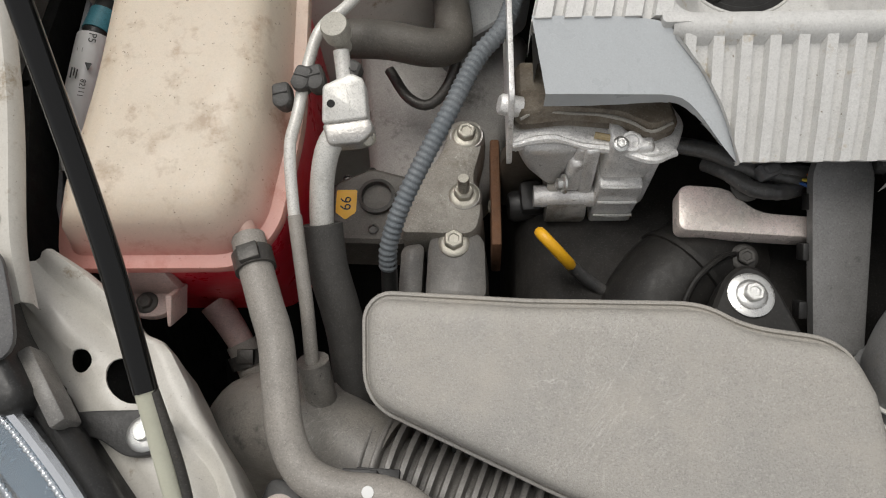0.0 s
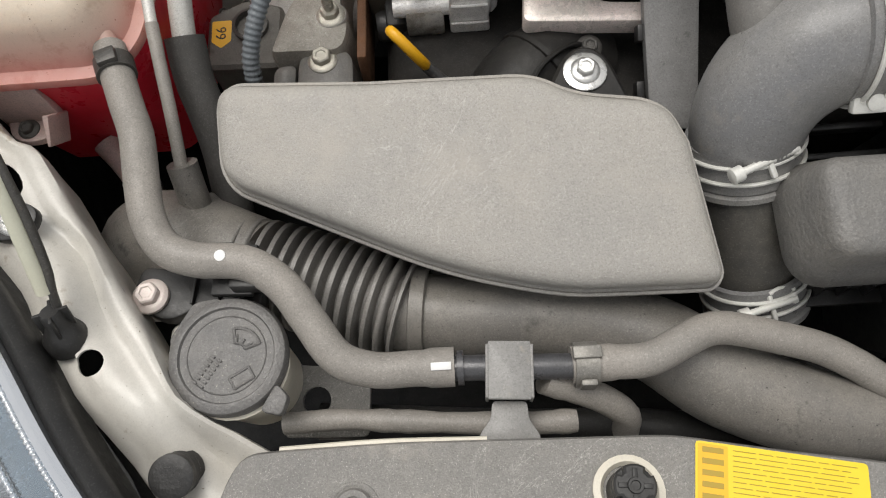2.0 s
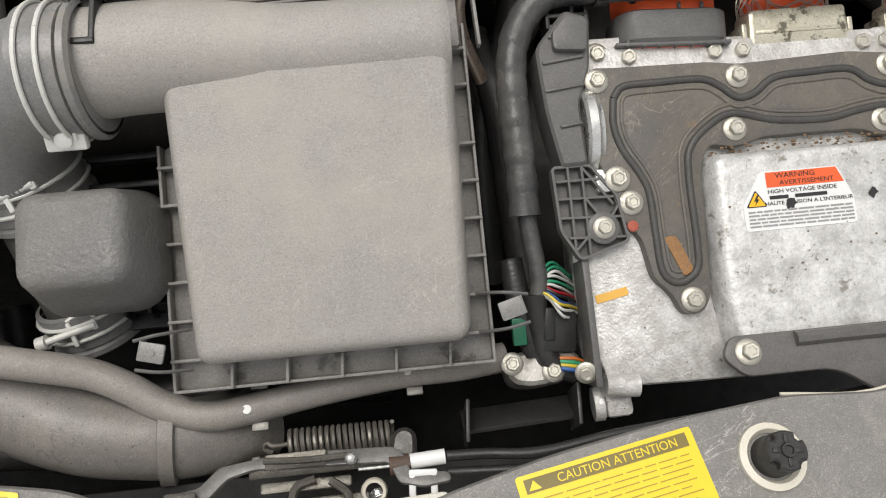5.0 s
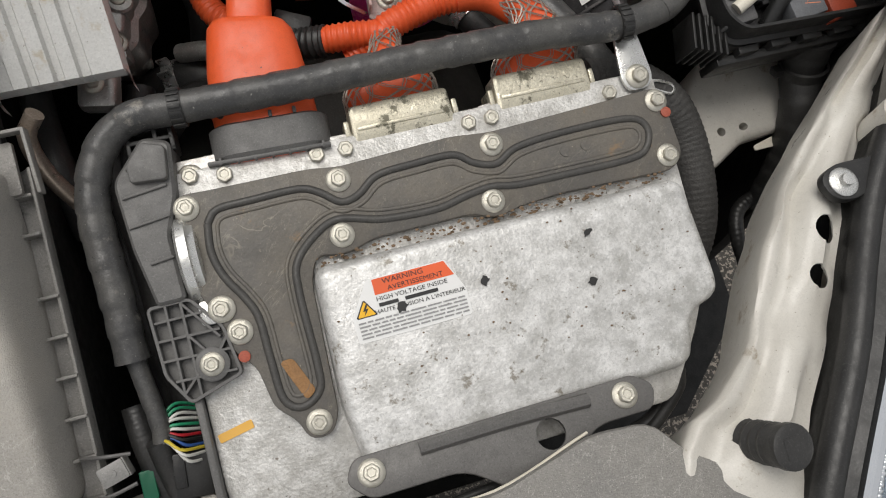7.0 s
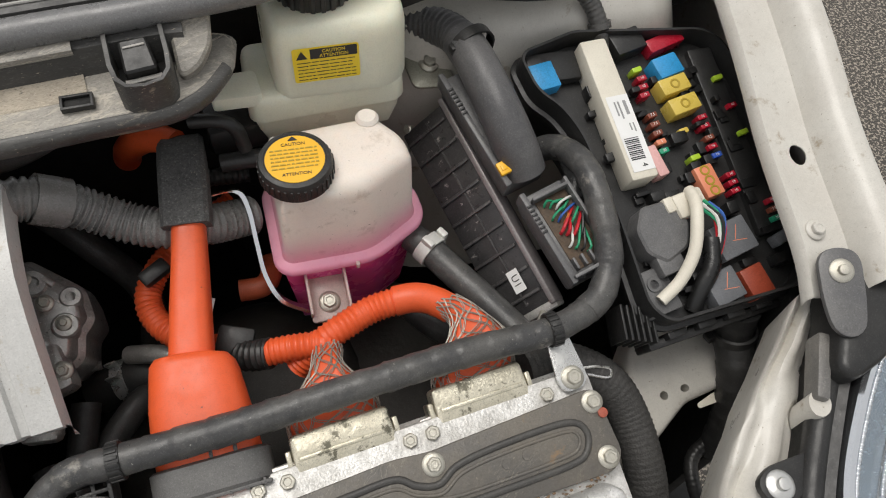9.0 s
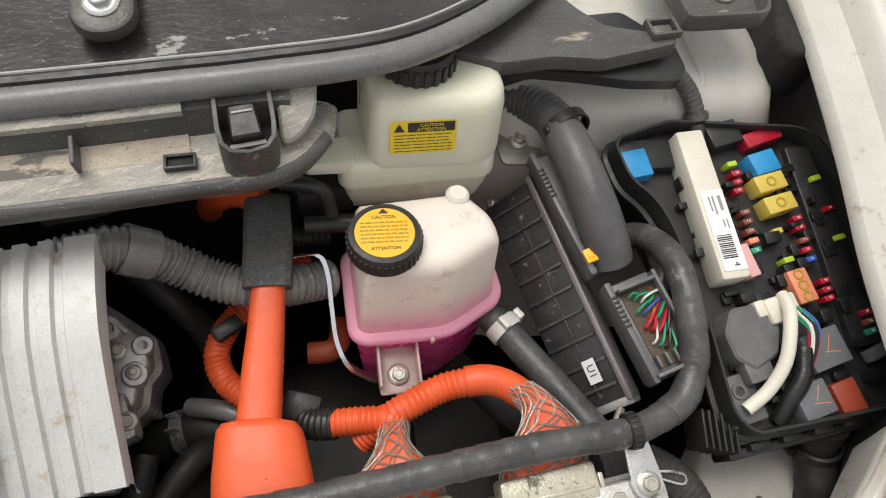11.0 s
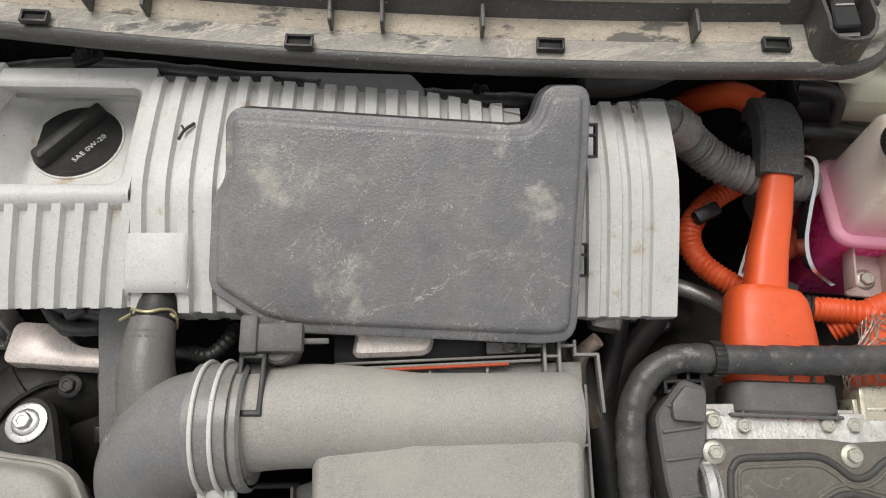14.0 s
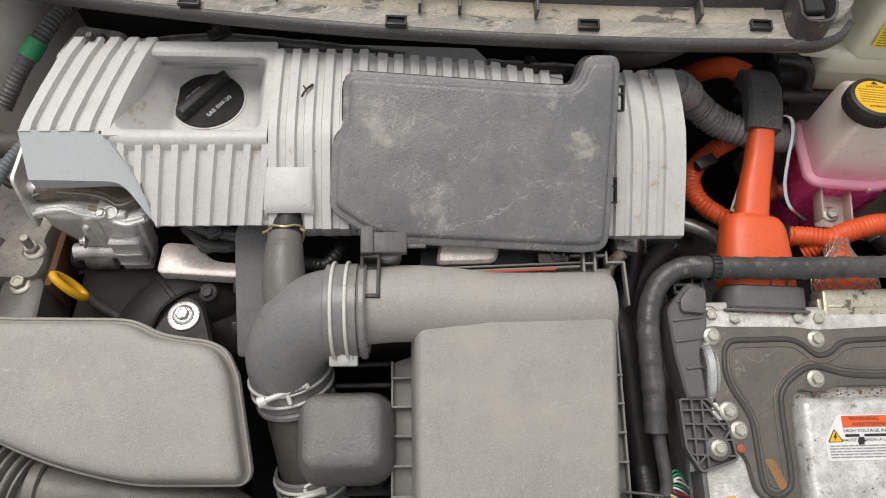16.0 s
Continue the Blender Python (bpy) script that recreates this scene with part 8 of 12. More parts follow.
def ribbed(bm, x0, x1, y0, y1, table, ribs, height=0.0056, front_drop=0.018, skew=None, ny=14, wall=True, side=0.02):
    """A strip of the cover: a curved top with raised ribs running front to back; ribs: their centres and half width."""
    cuts = {x0, x1}
    for c, w in ribs:
        for d in (-w - 0.0012, -w + 0.0004, w - 0.0004, w + 0.0012):
            if x0 < c + d < x1:
                cuts.add(c + d)
    xs = sorted(cuts)
    ys = list(np.linspace(y0, y1, ny))

    def raised(x):
        return max((1.0 if abs(x - c) <= w - 0.0003 else 0.0) for c, w in ribs) if ribs else 0.0

    rows = []
    for y in ys:
        dz = (curve_z(y + 0.003, table) - curve_z(y - 0.003, table)) / 0.006
        n = Vector((0, -dz, 1)).normalized()
        row = []
        for x in xs:
            xx = x + (skew(x, y) if skew else 0)
            row.append(bm.verts.new(Vector((xx, y, curve_z(y, table))) + n * height * raised(x)))
        rows.append(row)
    if wall:
        first = [bm.verts.new(v.co + Vector((0, 0.004, -front_drop))) for v in rows[0]]
        rows = [first] + rows
    for a, b in zip(rows, rows[1:]):
        for k in range(len(xs) - 1):
            bm.faces.new((a[k], a[k + 1], b[k + 1], b[k]))
    for k, s in ((0, 1), (-1, -1)):
        low = [bm.verts.new(r[k].co + Vector((0, 0, -side))) for r in rows]
        for i in range(len(rows) - 1):
            bm.faces.new((rows[i][k], rows[i + 1][k], low[i + 1], low[i]))
    return bm


main = [(0.262, 0.834), (0.276, 0.846), (0.300, 0.864), (0.344, 0.892), (0.362, 0.899), (0.40, 0.904), (0.44, 0.907), (0.475, 0.905)]
right = [(0.262, 0.808), (0.279, 0.8215), (0.335, 0.868), (0.362, 0.885), (0.385, 0.892), (0.410, 0.896), (0.438, 0.896)]
bm = bmesh.new()
front_edge = [(0.277, 0.2325), (0.2938, 0.2258), (0.308, 0.2187), (0.3246, 0.2080), (0.3345, 0.1985), (0.3435, 0.1900)]


def fan(x, y):
    """Ribs lean towards the rear and are cut by the sweep of the plain face."""
    xx = x + (y - 0.28) / 0.058 * (0.0035 + 0.038 * (x - 0.2309))
    return max(xx, curve_z(y, front_edge)) - x


ribbed(bm, 0.1800, 0.3385, 0.277, 0.3420, main, [(0.1816 + 0.01645 * k, 0.0036) for k in range(10)], front_drop=0.007, skew=fan, side=0.003)
part("front_ribs", bm, silver_cover, cover, smooth=30)
bm = bmesh.new()
ribbed(bm, 0.3386, 0.440, 0.274, 0.452, main, [(0.3435 + 0.0171 * k, 0.0044) for k in range(6)])
part("middle_ribs", bm, silver_cover, cover, smooth=30)
bm = bmesh.new()
ribbed(bm, 0.103, 0.190, 0.352, 0.470, main, [(0.110 + 0.0185 * k, 0.0055) for k in range(5)], skew=lambda x, y: 0.22 * (y - 0.352))
part("left_ribs", bm, silver_cover, cover, smooth=30)
bm = bmesh.new()
ribbed(bm, 0.666, 0.753, 0.279, 0.435, right, [(0.6868, 0.0049), (0.7034, 0.0049), (0.7196, 0.0046), (0.7425, 0.0105)], height=0.0042, front_drop=0.012)
part("right_ribs", bm, silver_cover, cover, smooth=30)
bm = bmesh.new()
ribbed(bm, 0.440, 0.632, 0.365, 0.452, [(0.36, 0.892), (0.40, 0.904), (0.452, 0.906)], [(0.448 + 0.0165 * k, 0.0048) for k in range(11)], wall=False, ny=4)
for v in bm.verts:
    if v.co.y > 0.43:
        v.co.y -= 0.004 + 0.11 * (v.co.x - 0.44) + 0.16 * max(0.0, v.co.x - 0.56)
part("rear_ribs", bm, silver_cover, cover, smooth=30)
# sloping plain face in front of the left ribs, sweeping down beside the front ribs
bm = bmesh.new()
above_line = [(0.103, 0.352), (0.140, 0.3515), (0.170, 0.3500), (0.1860, 0.3465), (0.1985, 0.3345), (0.2080, 0.3246), (0.2187, 0.308), (0.2258, 0.2938), (0.2325, 0.277)]
below_line = [(0.112, 0.313), (0.145, 0.3125), (0.170, 0.3120), (0.1880, 0.3115), (0.1985, 0.3090), (0.2075, 0.3020), (0.2175, 0.2915), (0.2250, 0.2835), (0.2325, 0.2765)]
ta, _ = spline([(x, y, 0) for x, y in above_line], 0.006)
tb, _ = spline([(x, y, 0) for x, y in below_line], 0.006)
rows = []
for k in range(29):
    a, b = ta[round(k * (len(ta) - 1) / 28)], tb[round(k * (len(tb) - 1) / 28)]
    rows.append([])
    for f, dz in ((0, 0.0048), (0.05, 0.0042), (0.35, 0.0015), (0.7, 0.001), (1, 0.0), (1.0, -0.016)):
        p = a.lerp(b, f)
        rows[-1].append(bm.verts.new((p.x, p.y + (0.003 if dz < -0.01 else 0), curve_z(p.y, main) + dz * (1 - (k / 28) ** 2))))
for a, b in zip(rows, rows[1:]):
    for k in range(5):
        bm.faces.new((a[k], a[k + 1], b[k + 1], b[k]))
# bluish because the sky's reflection is put into this face's silver
part("plain_face", bm, surface("sky_tinted_silver_face", (0.49, 0.515, 0.53), 0.34, alt=(0.45, 0.47, 0.48), scale=9, bump=0.1, bump_scale=700, mottle=0.06, grain=0.10, dirt=(0.40, 0.36, 0.29), dirt_scale=24, dirt_cut=0.64), cover, smooth=60)
# filled end wall on the left
bm = bmesh.new()
pts = [(0.103 + 0.22 * (y - 0.352), y, curve_z(y, main)) for y in np.linspace(0.352, 0.470, 6)]
up_row = [bm.verts.new(p) for p in pts]
lo_row = [bm.verts.new((p[0] + 0.006, p[1] - 0.004, 0.83)) for p in pts]
for k in range(5):
    bm.faces.new((up_row[k], up_row[k + 1], lo_row[k + 1], lo_row[k]))
part("end_wall", bm, silver_cover, cover)
# the pocket round the oil filler
bm = bmesh.new()
pocket = rounded([(0.183, 0.3440), (0.3388, 0.3440), (0.3392, 0.4655), (0.180, 0.4655)], 0.003, 5)
hole = rounded([(0.1915, 0.3505), (0.3325, 0.3490), (0.3325, 0.4510), (0.1855, 0.4540)], 0.012, 5)
floor_edge = rounded([(0.224, 0.372), (0.316, 0.372), (0.313, 0.4740), (0.223, 0.4760)], 0.014, 5)
pk = slope(0.40, 0.9045, 0.07)
a = [bm.verts.new(pk(x, y, 0)) for x, y in pocket]
steps = [(hole, 0.0, 0.0), (hole, 0.0015, -0.001), (hole, 0.0035, -0.004), (floor_edge, 0.0, -0.0505), (floor_edge, 0.003, -0.0530), (floor_edge, 0.008, -0.0535)]
loops = [a] + [[bm.verts.new(pk(x, y, h)) for x, y in (inset(o, d) if d else o)] for o, d, h in steps]
for u, v in zip(loops, loops[1:]):
    for i in range(len(pocket)):
        bm.faces.new((u[i - 1], v[i - 1], v[i], u[i]))
bm.faces.new(loops[-1])
low = [bm.verts.new(pk(x, y, -0.02)) for x, y in pocket]
for i in range(len(pocket)):
    bm.faces.new((a[i - 1], a[i], low[i], low[i - 1]))
part("filler_pocket", bm, silver_cover, cover, smooth=35)
bm = bmesh.new()
lathe(bm, [(0.0400, 0.0), (0.0395, 0.0012), (0.0380, 0.0014), (0.0376, 0.0005)], basis(pk(0.2590, 0.4325, -0.0535), (1, 0, 0), (0, -0.07, 1)), 40, close=False)
part("pocket_ring", bm, silver_cover, cover)
# flat black disc paints the shade of the gap below the cap
bm = bmesh.new()
lathe(bm, [(0.0378, 0.0), (0.0378, 0.0007), (0.0, 0.0007)], basis(pk(0.2590, 0.4325, -0.0535), (1, 0, 0), (0, -0.07, 1)), 40)
part("filler_well", bm, deep_black, cover, "black disc drawn as the shaded gap round the filler neck")
# rounded band between the pocket and the front ribs
bm = bmesh.new()
rows = []
for x in np.linspace(0.1900, 0.3388, 12):
    lead = 0.0040 if x < 0.1905 else 0.0
    rows.append([bm.verts.new((x, y + lead, z)) for y, z in ((0.3485, 0.9009), (0.3442, 0.9010), (0.3410, 0.8996), (0.3385, 0.8970), (0.3368, 0.8925), (0.3362, 0.8800))])
for a, b in zip(rows, rows[1:]):
    for k in range(5):
        bm.faces.new((a[k], a[k + 1], b[k + 1], b[k]))
part("front_band", bm, silver_cover, cover, smooth=60)
# hood over the breather at the front
bm = bmesh.new()
side_profile = [(0.318, 0.884), (0.302, 0.8785), (0.287, 0.8700), (0.2825, 0.8660), (0.2805, 0.8610), (0.2800, 0.8300), (0.2835, 0.8300), (0.2850, 0.8585), (0.2900, 0.8640), (0.318, 0.874)]
rows = []
for k, x in enumerate((0.3365, 0.3375, 0.3395, 0.3790, 0.3815, 0.3828)):
    low = (0.0035, 0.0012, 0, 0, 0.0012, 0.0035)[k]
    rows.append([bm.verts.new((x, y, z - low)) for y, z in side_profile[:5]] + [bm.verts.new((x, y, z - low)) for y, z in side_profile[7:]])
for a, b in zip(rows, rows[1:]):
    for i in range(len(a)):
        bm.faces.new((a[i - 1], a[i], b[i], b[i - 1]))
bm.faces.new(rows[0])
bm.faces.new(rows[-1])
part("breather_hood", bm, silver_cover, cover, smooth=45)
for x, low in ((0.3375, 0.0), (0.3820, 0.006)):
    bm = bmesh.new()
    slab(bm, [(0.318, 0.880), (0.2825, 0.8640), (0.2803, 0.8585), (0.2805, 0.840 - low), (0.2825, 0.8335 - low), (0.2885, 0.8335 - low), (0.318, 0.862)], -0.0014, 0.0014, local(Matrix(((0, 0, 1, x), (1, 0, 0, 0), (0, 1, 0, 0), (0, 0, 0, 1)))), 0.0006)
    part("hood_cheek", bm, silver_cover, cover)
# grey rear plate behind the ribs
bm = bmesh.new()
stack(bm, rounded([(0.19, 0.466), (0.34, 0.466), (0.345, 0.450), (0.40, 0.443), (0.557, 0.433), (0.556, 0.450), (0.546, 0.4685), (0.39, 0.4755), (0.225, 0.483), (0.19, 0.485)], 0.004), [(0.002, 0.002), (0, 0), (0, -0.02)], slope(0.45, 0.901, -0.15))
part("rear_plate", bm, surface("grey_rear_plate", (0.33, 0.33, 0.325), 0.5, bump=0.15), cover)

# ---- oil filler cap ----
oil = thing("oil_filler_cap", "black ribbed oil filler cap lettered SAE 0W-20", "oil cap", (0.258, 0.437, 0.85))
m = basis(pk(0.2590, 0.4325, -0.0630), (1, 0, 0), (0, -0.06, 1)) @ pose(0, 0, 0, 0, 0, 53) @ Matrix.Scale(1.06, 4)
bm = bmesh.new()
lathe(bm, [(0.033, -0.006), (0.0335, 0.004), (0.0325, 0.0085), (0.0305, 0.0095), (0.0295, 0.0090), (0.0, 0.0095)], m, 40)
stack(bm, rounded([(-0.033, -0.0065), (0.033, -0.0045), (0.035, 0.0045), (-0.033, 0.0065)], 0.004), [(0.003, 0.021), (0.001, 0.020), (0, 0.017), (-0.0015, 0.009)], local(m @ Matrix.Translation((0, 0.006, 0))))
cap = part("cap", bm, surface("black_cap_plastic", (0.014, 0.014, 0.014), 0.5, alt=(0.03, 0.029, 0.027), scale=60, bump=0.25, bump_scale=500), oil, smooth=35)
lettering("SAE 0W-20", 0.0066, m @ Matrix.Translation((0.001, -0.0135, 0.0098)), label_white, cap, spread=1.05)
bars([(-0.012, 0.020, 0.006, 0.0018), (-0.004, 0.020, 0.012, 0.0018)], m @ Matrix.Translation((0, 0, 0.0098)), grey_ink, cap)

# ---- black filter-shaped cover on top of the engine ----
top_box = thing("upper_cover", "flat scuffed black plastic cover with dusty scratches on the engine", "cover", (0.54, 0.31, 0.84))
pl = slope(0.325, 0.8965, 0.75)
shape = rounded([(0.398, 0.281, 0.010), (0.437, 0.2605, 0.006), (0.462, 0.2555, 0.006), (0.640, 0.2475, 0.0), (0.6665, 0.2490, 0.012), (0.6755, 0.366, 0.0), (0.6765, 0.3985, 0.009), (0.6435, 0.3985, 0.009), (0.6345, 0.377, 0.009), (0.618, 0.376, 0.0), (0.4135, 0.387, 0.012), (0.4125, 0.346, 0.006), (0.4025, 0.334, 0.006)], 0.008, 4)
bm = bmesh.new()
stack(bm, shape, [(0.0105, 0.0085), (0.0085, 0.0080), (0.0068, 0.0062), (0.0058, 0.0046), (0.0042, 0.0040), (0.0016, 0.0040), (0.0004, 0.0030), (0, 0.001), (-0.001, -0.020)], pl)
part("lid", bm, cover_black, top_box, smooth=35)
bm = bmesh.new()
stack(bm, inset(shape, -0.001), [(0, -0.014), (-0.002, -0.016), (-0.002, -0.021), (0, -0.022), (0.006, -0.05)], pl)
part("skirt", bm, black_plastic, top_box)
for x, y, d in ((0.3965, 0.314, 0), (0.6800, 0.368, 1), (0.6735, 0.296, 1)):
    bm = bmesh.new()
    m = basis(pl(x, y, -0.017), (0, 1, 0.75), (0, -0.75, 1))
    for dx, dy, w, dd in ((0, 0.005, 0.026, 0.002), (0, -0.005, 0.026, 0.002), (0.012, 0, 0.002, 0.010), (-0.012, 0, 0.002, 0.010), (0.004, 0, 0.002, 0.01)):
        block(bm, m @ Matrix.Translation((dx, dy, 0)), (w, dd, 0.008), 0.0005)
    part("latch_loop", bm, black_plastic, top_box)

# a twig on the ribs
bm = bmesh.new()
tube(bm, [(0.370, 0.386, 0.9095), (0.374, 0.393, 0.9125), (0.380, 0.401, 0.9115)], 0.0013, 6, 0.003)
tube(bm, [(0.374, 0.393, 0.9125), (0.371, 0.398, 0.9125)], 0.0009, 6, 0.003)
solo("twig", bm, surface("dry_twig", (0.06, 0.045, 0.03), 0.8, bump=0.3), "tiny dark dry twig lying on the engine cover", "twig")

# looms and sensors between engine cover and cowl
for k, (pts, r) in enumerate((
    ([(0.13, 0.468, 0.885), (0.25, 0.485, 0.895), (0.36, 0.47, 0.90), (0.47, 0.452, 0.90)], 0.007),
    ([(0.30, 0.49, 0.885), (0.42, 0.47, 0.885), (0.55, 0.45, 0.89), (0.66, 0.45, 0.88)], 0.010),
)):
    bm = bmesh.new()
    tube(bm, pts, r, 10, 0.005, wobble=0.2)
    solo("rear_loom", bm, taped_loom, "black taped loom behind the engine cover", "cable loom", "rear looms")
for x, y, z in ((0.15, 0.47, 0.90), (0.275, 0.485, 0.90), (0.60, 0.455, 0.885), (0.655, 0.44, 0.89)):
    bm = bmesh.new()
    m = basis((x, y, z), (1, 0.4, 0), (0, -0.3, 1))
    block(bm, m, (0.024, 0.014, 0.014), 0.002)
    block(bm, m @ Matrix.Translation((0, 0, 0.008)), (0.012, 0.008, 0.006), 0.001)
    lathe(bm, [(0.004, 0.008), (0.004, 0.018), (0.003, 0.020), (0, 0.02)], m, 10)
    solo("coil_plug", bm, black_plastic, "black connector plug behind the engine cover", "connector", "coil plugs")
bm = bmesh.new()
stack(bm, rounded([(0.10, 0.455), (0.165, 0.46), (0.175, 0.50), (0.12, 0.51)], 0.01), [(0.005, 0.008), (0, 0), (0, -0.05)], slope(0.46, 0.885, 0.1))
solo("coil_casting", bm, engine_alu, "mottled alloy casting at the rear of the engine", "casting", smooth=45)
# ribbed wiring and plugs below the engine cover's front edge
for pts, r, ribbed in (
    ([(0.352, 0.292, 0.800), (0.368, 0.298, 0.806), (0.386, 0.299, 0.808), (0.402, 0.292, 0.806)], 0.0062, True),
    ([(0.356, 0.266, 0.792), (0.370, 0.262, 0.800), (0.388, 0.256, 0.806), (0.400, 0.268, 0.806), (0.404, 0.284, 0.80)], 0.0066, True),
    ([(0.236, 0.318, 0.784), (0.248, 0.304, 0.792), (0.262, 0.290, 0.794), (0.282, 0.288, 0.792), (0.300, 0.296, 0.784)], 0.0060, False),
    ([(0.262, 0.318, 0.786), (0.276, 0.306, 0.794), (0.292, 0.302, 0.792)], 0.0050, True),
):
    bm = bmesh.new()
    tube(bm, pts, r, 12, 0.0012, shape=rings(0.0046, 0.14) if ribbed else wrapped(0.008))
    solo("injector_loom", bm, black_plastic if ribbed else taped_loom, "black wiring conduit under the engine cover's edge", "conduit", "injector looms", smooth=60)
for x, y, z, t in ((0.272, 0.300, 0.800, 25), (0.350, 0.300, 0.806, -10)):
    bm = bmesh.new()
    m = pose(x, y, z, 15, 0, t)
    block(bm, m, (0.016, 0.011, 0.012), 0.0015)
    block(bm, m @ Matrix.Translation((0, 0, 0.007)), (0.009, 0.006, 0.004), 0.0008)
    solo("injector_plug", bm, grey_conn, "dark grey wiring plug under the engine cover's edge", "connector", "injector plugs")
# green-taped conduit in the far corner and its bracket
c2 = thing("corner_conduit", "grey ribbed conduit with green tape in the rear corner", "conduit", (0.06, 0.50, 0.80))
bm = bmesh.new()
tube(bm, [(0.02, 0.46, 0.82), (0.045, 0.49, 0.85), (0.075, 0.53, 0.875), (0.10, 0.58, 0.88)], 0.010, 12, 0.0014, shape=bellows(0.005, 0.15))
part("conduit", bm, conduit_dark, c2)
bm = bmesh.new()
tube(bm, [(0.052, 0.500, 0.857), (0.064, 0.515, 0.868)], 0.0112, 12)
part("tape", bm, surface("green_tape", (0.04, 0.32, 0.13), 0.5, bump=0.1), c2, "green tape")
bm = bmesh.new()
stack(bm, rounded([(0.03, 0.44), (0.10, 0.46), (0.12, 0.56), (0.04, 0.56)], 0.006), [(0.002, 0.002), (0, 0), (0, -0.03)], slope(0.5, 0.80, 0.3, 0.4, 0.08))
solo("corner_bracket", bm, surface("pale_grey_bracket", (0.30, 0.31, 0.31), 0.5, bump=0.1), "pale grey pressed bracket in the rear corner", "bracket")

# ---- hood latch ----
latch = thing("hood_latch", "greasy dark steel hood latch with a coil spring", "hood latch", (0.55, -0.07, 0.68))
bm = bmesh.new()
turns, n = 17, 17 * 10
pts = [(0.526 + 0.070 * k / n, -0.046 + 0.0098 * math.cos(2 * math.pi * k * turns / n), 0.705 - 0.006 * k / n + 0.0098 * math.sin(2 * math.pi * k * turns / n)) for k in range(n + 1)]
tube(bm, pts, 0.0017, 6, 0.0022)
tube(bm, [(0.526, -0.046, 0.713), (0.515, -0.046, 0.709), (0.510, -0.043, 0.708), (0.508, -0.047, 0.706), (0.514, -0.050, 0.706)], 0.0016, 6, 0.003)
greasy = surface("greasy_steel", (0.13, 0.122, 0.105), 0.36, metal=0.6, alt=(0.075, 0.068, 0.055), scale=60, crisp=0.06, bump=0.3)
part("spring", bm, surface("greasy_spring_wire", (0.19, 0.178, 0.155), 0.35, metal=0.5, alt=(0.10, 0.09, 0.075), scale=80, bump=0.1), latch, "greasy coil spring")
frame_outline = [(0.462, -0.088), (0.478, -0.088), (0.482, -0.078), (0.496, -0.064), (0.512, -0.060), (0.600, -0.064), (0.606, -0.078), (0.622, -0.082), (0.640, -0.080), (0.638, -0.074), (0.614, -0.072), (0.609, -0.058), (0.602, -0.054), (0.530, -0.051), (0.490, -0.056), (0.478, -0.068), (0.462, -0.070)]
slab_bm = bmesh.new()
slab(slab_bm, rounded(frame_outline, 0.003), -0.003, 0.0, slope(-0.07, 0.722, -0.3), 0.0008)
part("latch_plate", slab_bm, surface("worn_latch_paint", (0.12, 0.118, 0.114), 0.4, metal=0.2, alt=(0.2, 0.19, 0.175), scale=40, crisp=0.06, bump=0.2), latch, "worn black pressed latch frame")
for (x0, y0, x1, y1), z, sl in (((0.458, -0.090, 0.478, -0.070), 0.730, -0.3), ((0.508, -0.066, 0.600, -0.058), 0.714, 0.2), ((0.516, -0.076, 0.575, -0.069), 0.716, -0.1), ((0.520, -0.062, 0.560, -0.052), 0.721, 0.1), ((0.540, -0.090, 0.585, -0.080), 0.705, 0.0), ((0.512, -0.098, 0.60, -0.094), 0.700, 0.0)):
    bm = bmesh.new()
    slab(bm, rect(x0, y0, x1, y1, 0.0015, 2), -0.0025, 0.0, slope((y0 + y1) / 2, z, sl), 0.0006)
    part("lever", bm, greasy, latch, "greasy bare steel lever")
for pts, r in (([(0.530, -0.100, 0.716), (0.536, -0.086, 0.722), (0.540, -0.074, 0.722), (0.552, -0.070, 0.721)], 0.0028), ([(0.580, -0.102, 0.714), (0.574, -0.090, 0.720), (0.572, -0.080, 0.722), (0.562, -0.072, 0.722)], 0.0028), ([(0.520, -0.056, 0.724), (0.545, -0.058, 0.726), (0.575, -0.058, 0.725)], 0.0022)):
    bm = bmesh.new()
    tube(bm, pts, r, 8, 0.003)
    part("catch_rod", bm, greasy, latch, "bent greasy catch rod")
for x, y, z in ((0.513, -0.056, 0.70), (0.526, -0.086, 0.703), (0.588, -0.094, 0.70)):
    bm = bmesh.new()
    block(bm, basis((x, y, z), (1, 0.1, 0), (0, -0.1, 1)), (0.006, 0.012, 0.026), 0.001)
    part("post", bm, dark_steel, latch)
bm = bmesh.new()
stack(bm, rounded([(0.598, -0.056), (0.618, -0.058), (0.620, -0.034), (0.604, -0.032)], 0.008), [(0.003, 0.008), (0, 0.004), (0, -0.01)], level(0.702))
part("cable_cam", bm, dark_steel, latch, "rusty cam")
for c, r in (((0.576, -0.060, 0.725), 0.0042),):
    bm = bmesh.new()
    bmesh.ops.create_uvsphere(bm, u_segments=14, v_segments=8, radius=r, matrix=Matrix.Translation(c))
    part("rivet", bm, bright_zinc, latch)
m = basis((0.5884, -0.0805, 0.706), (1, 0.3, 0), (0.0, -0.25, 1))
bm = bmesh.new()
lathe(bm, [(0.0085, -0.004), (0.0088, 0.0005), (0.0078, 0.0022), (0.0058, 0.0018), (0.0056, -0.002)], m, 24, close=False)
eye = part("screw_seat", bm, cream_plastic, latch, "pale ring round a screw")
bm = bmesh.new()
lathe(bm, [(0.0056, -0.002), (0.0052, 0.0010), (0.0030, 0.0022), (0, 0.0024)], m, 18)
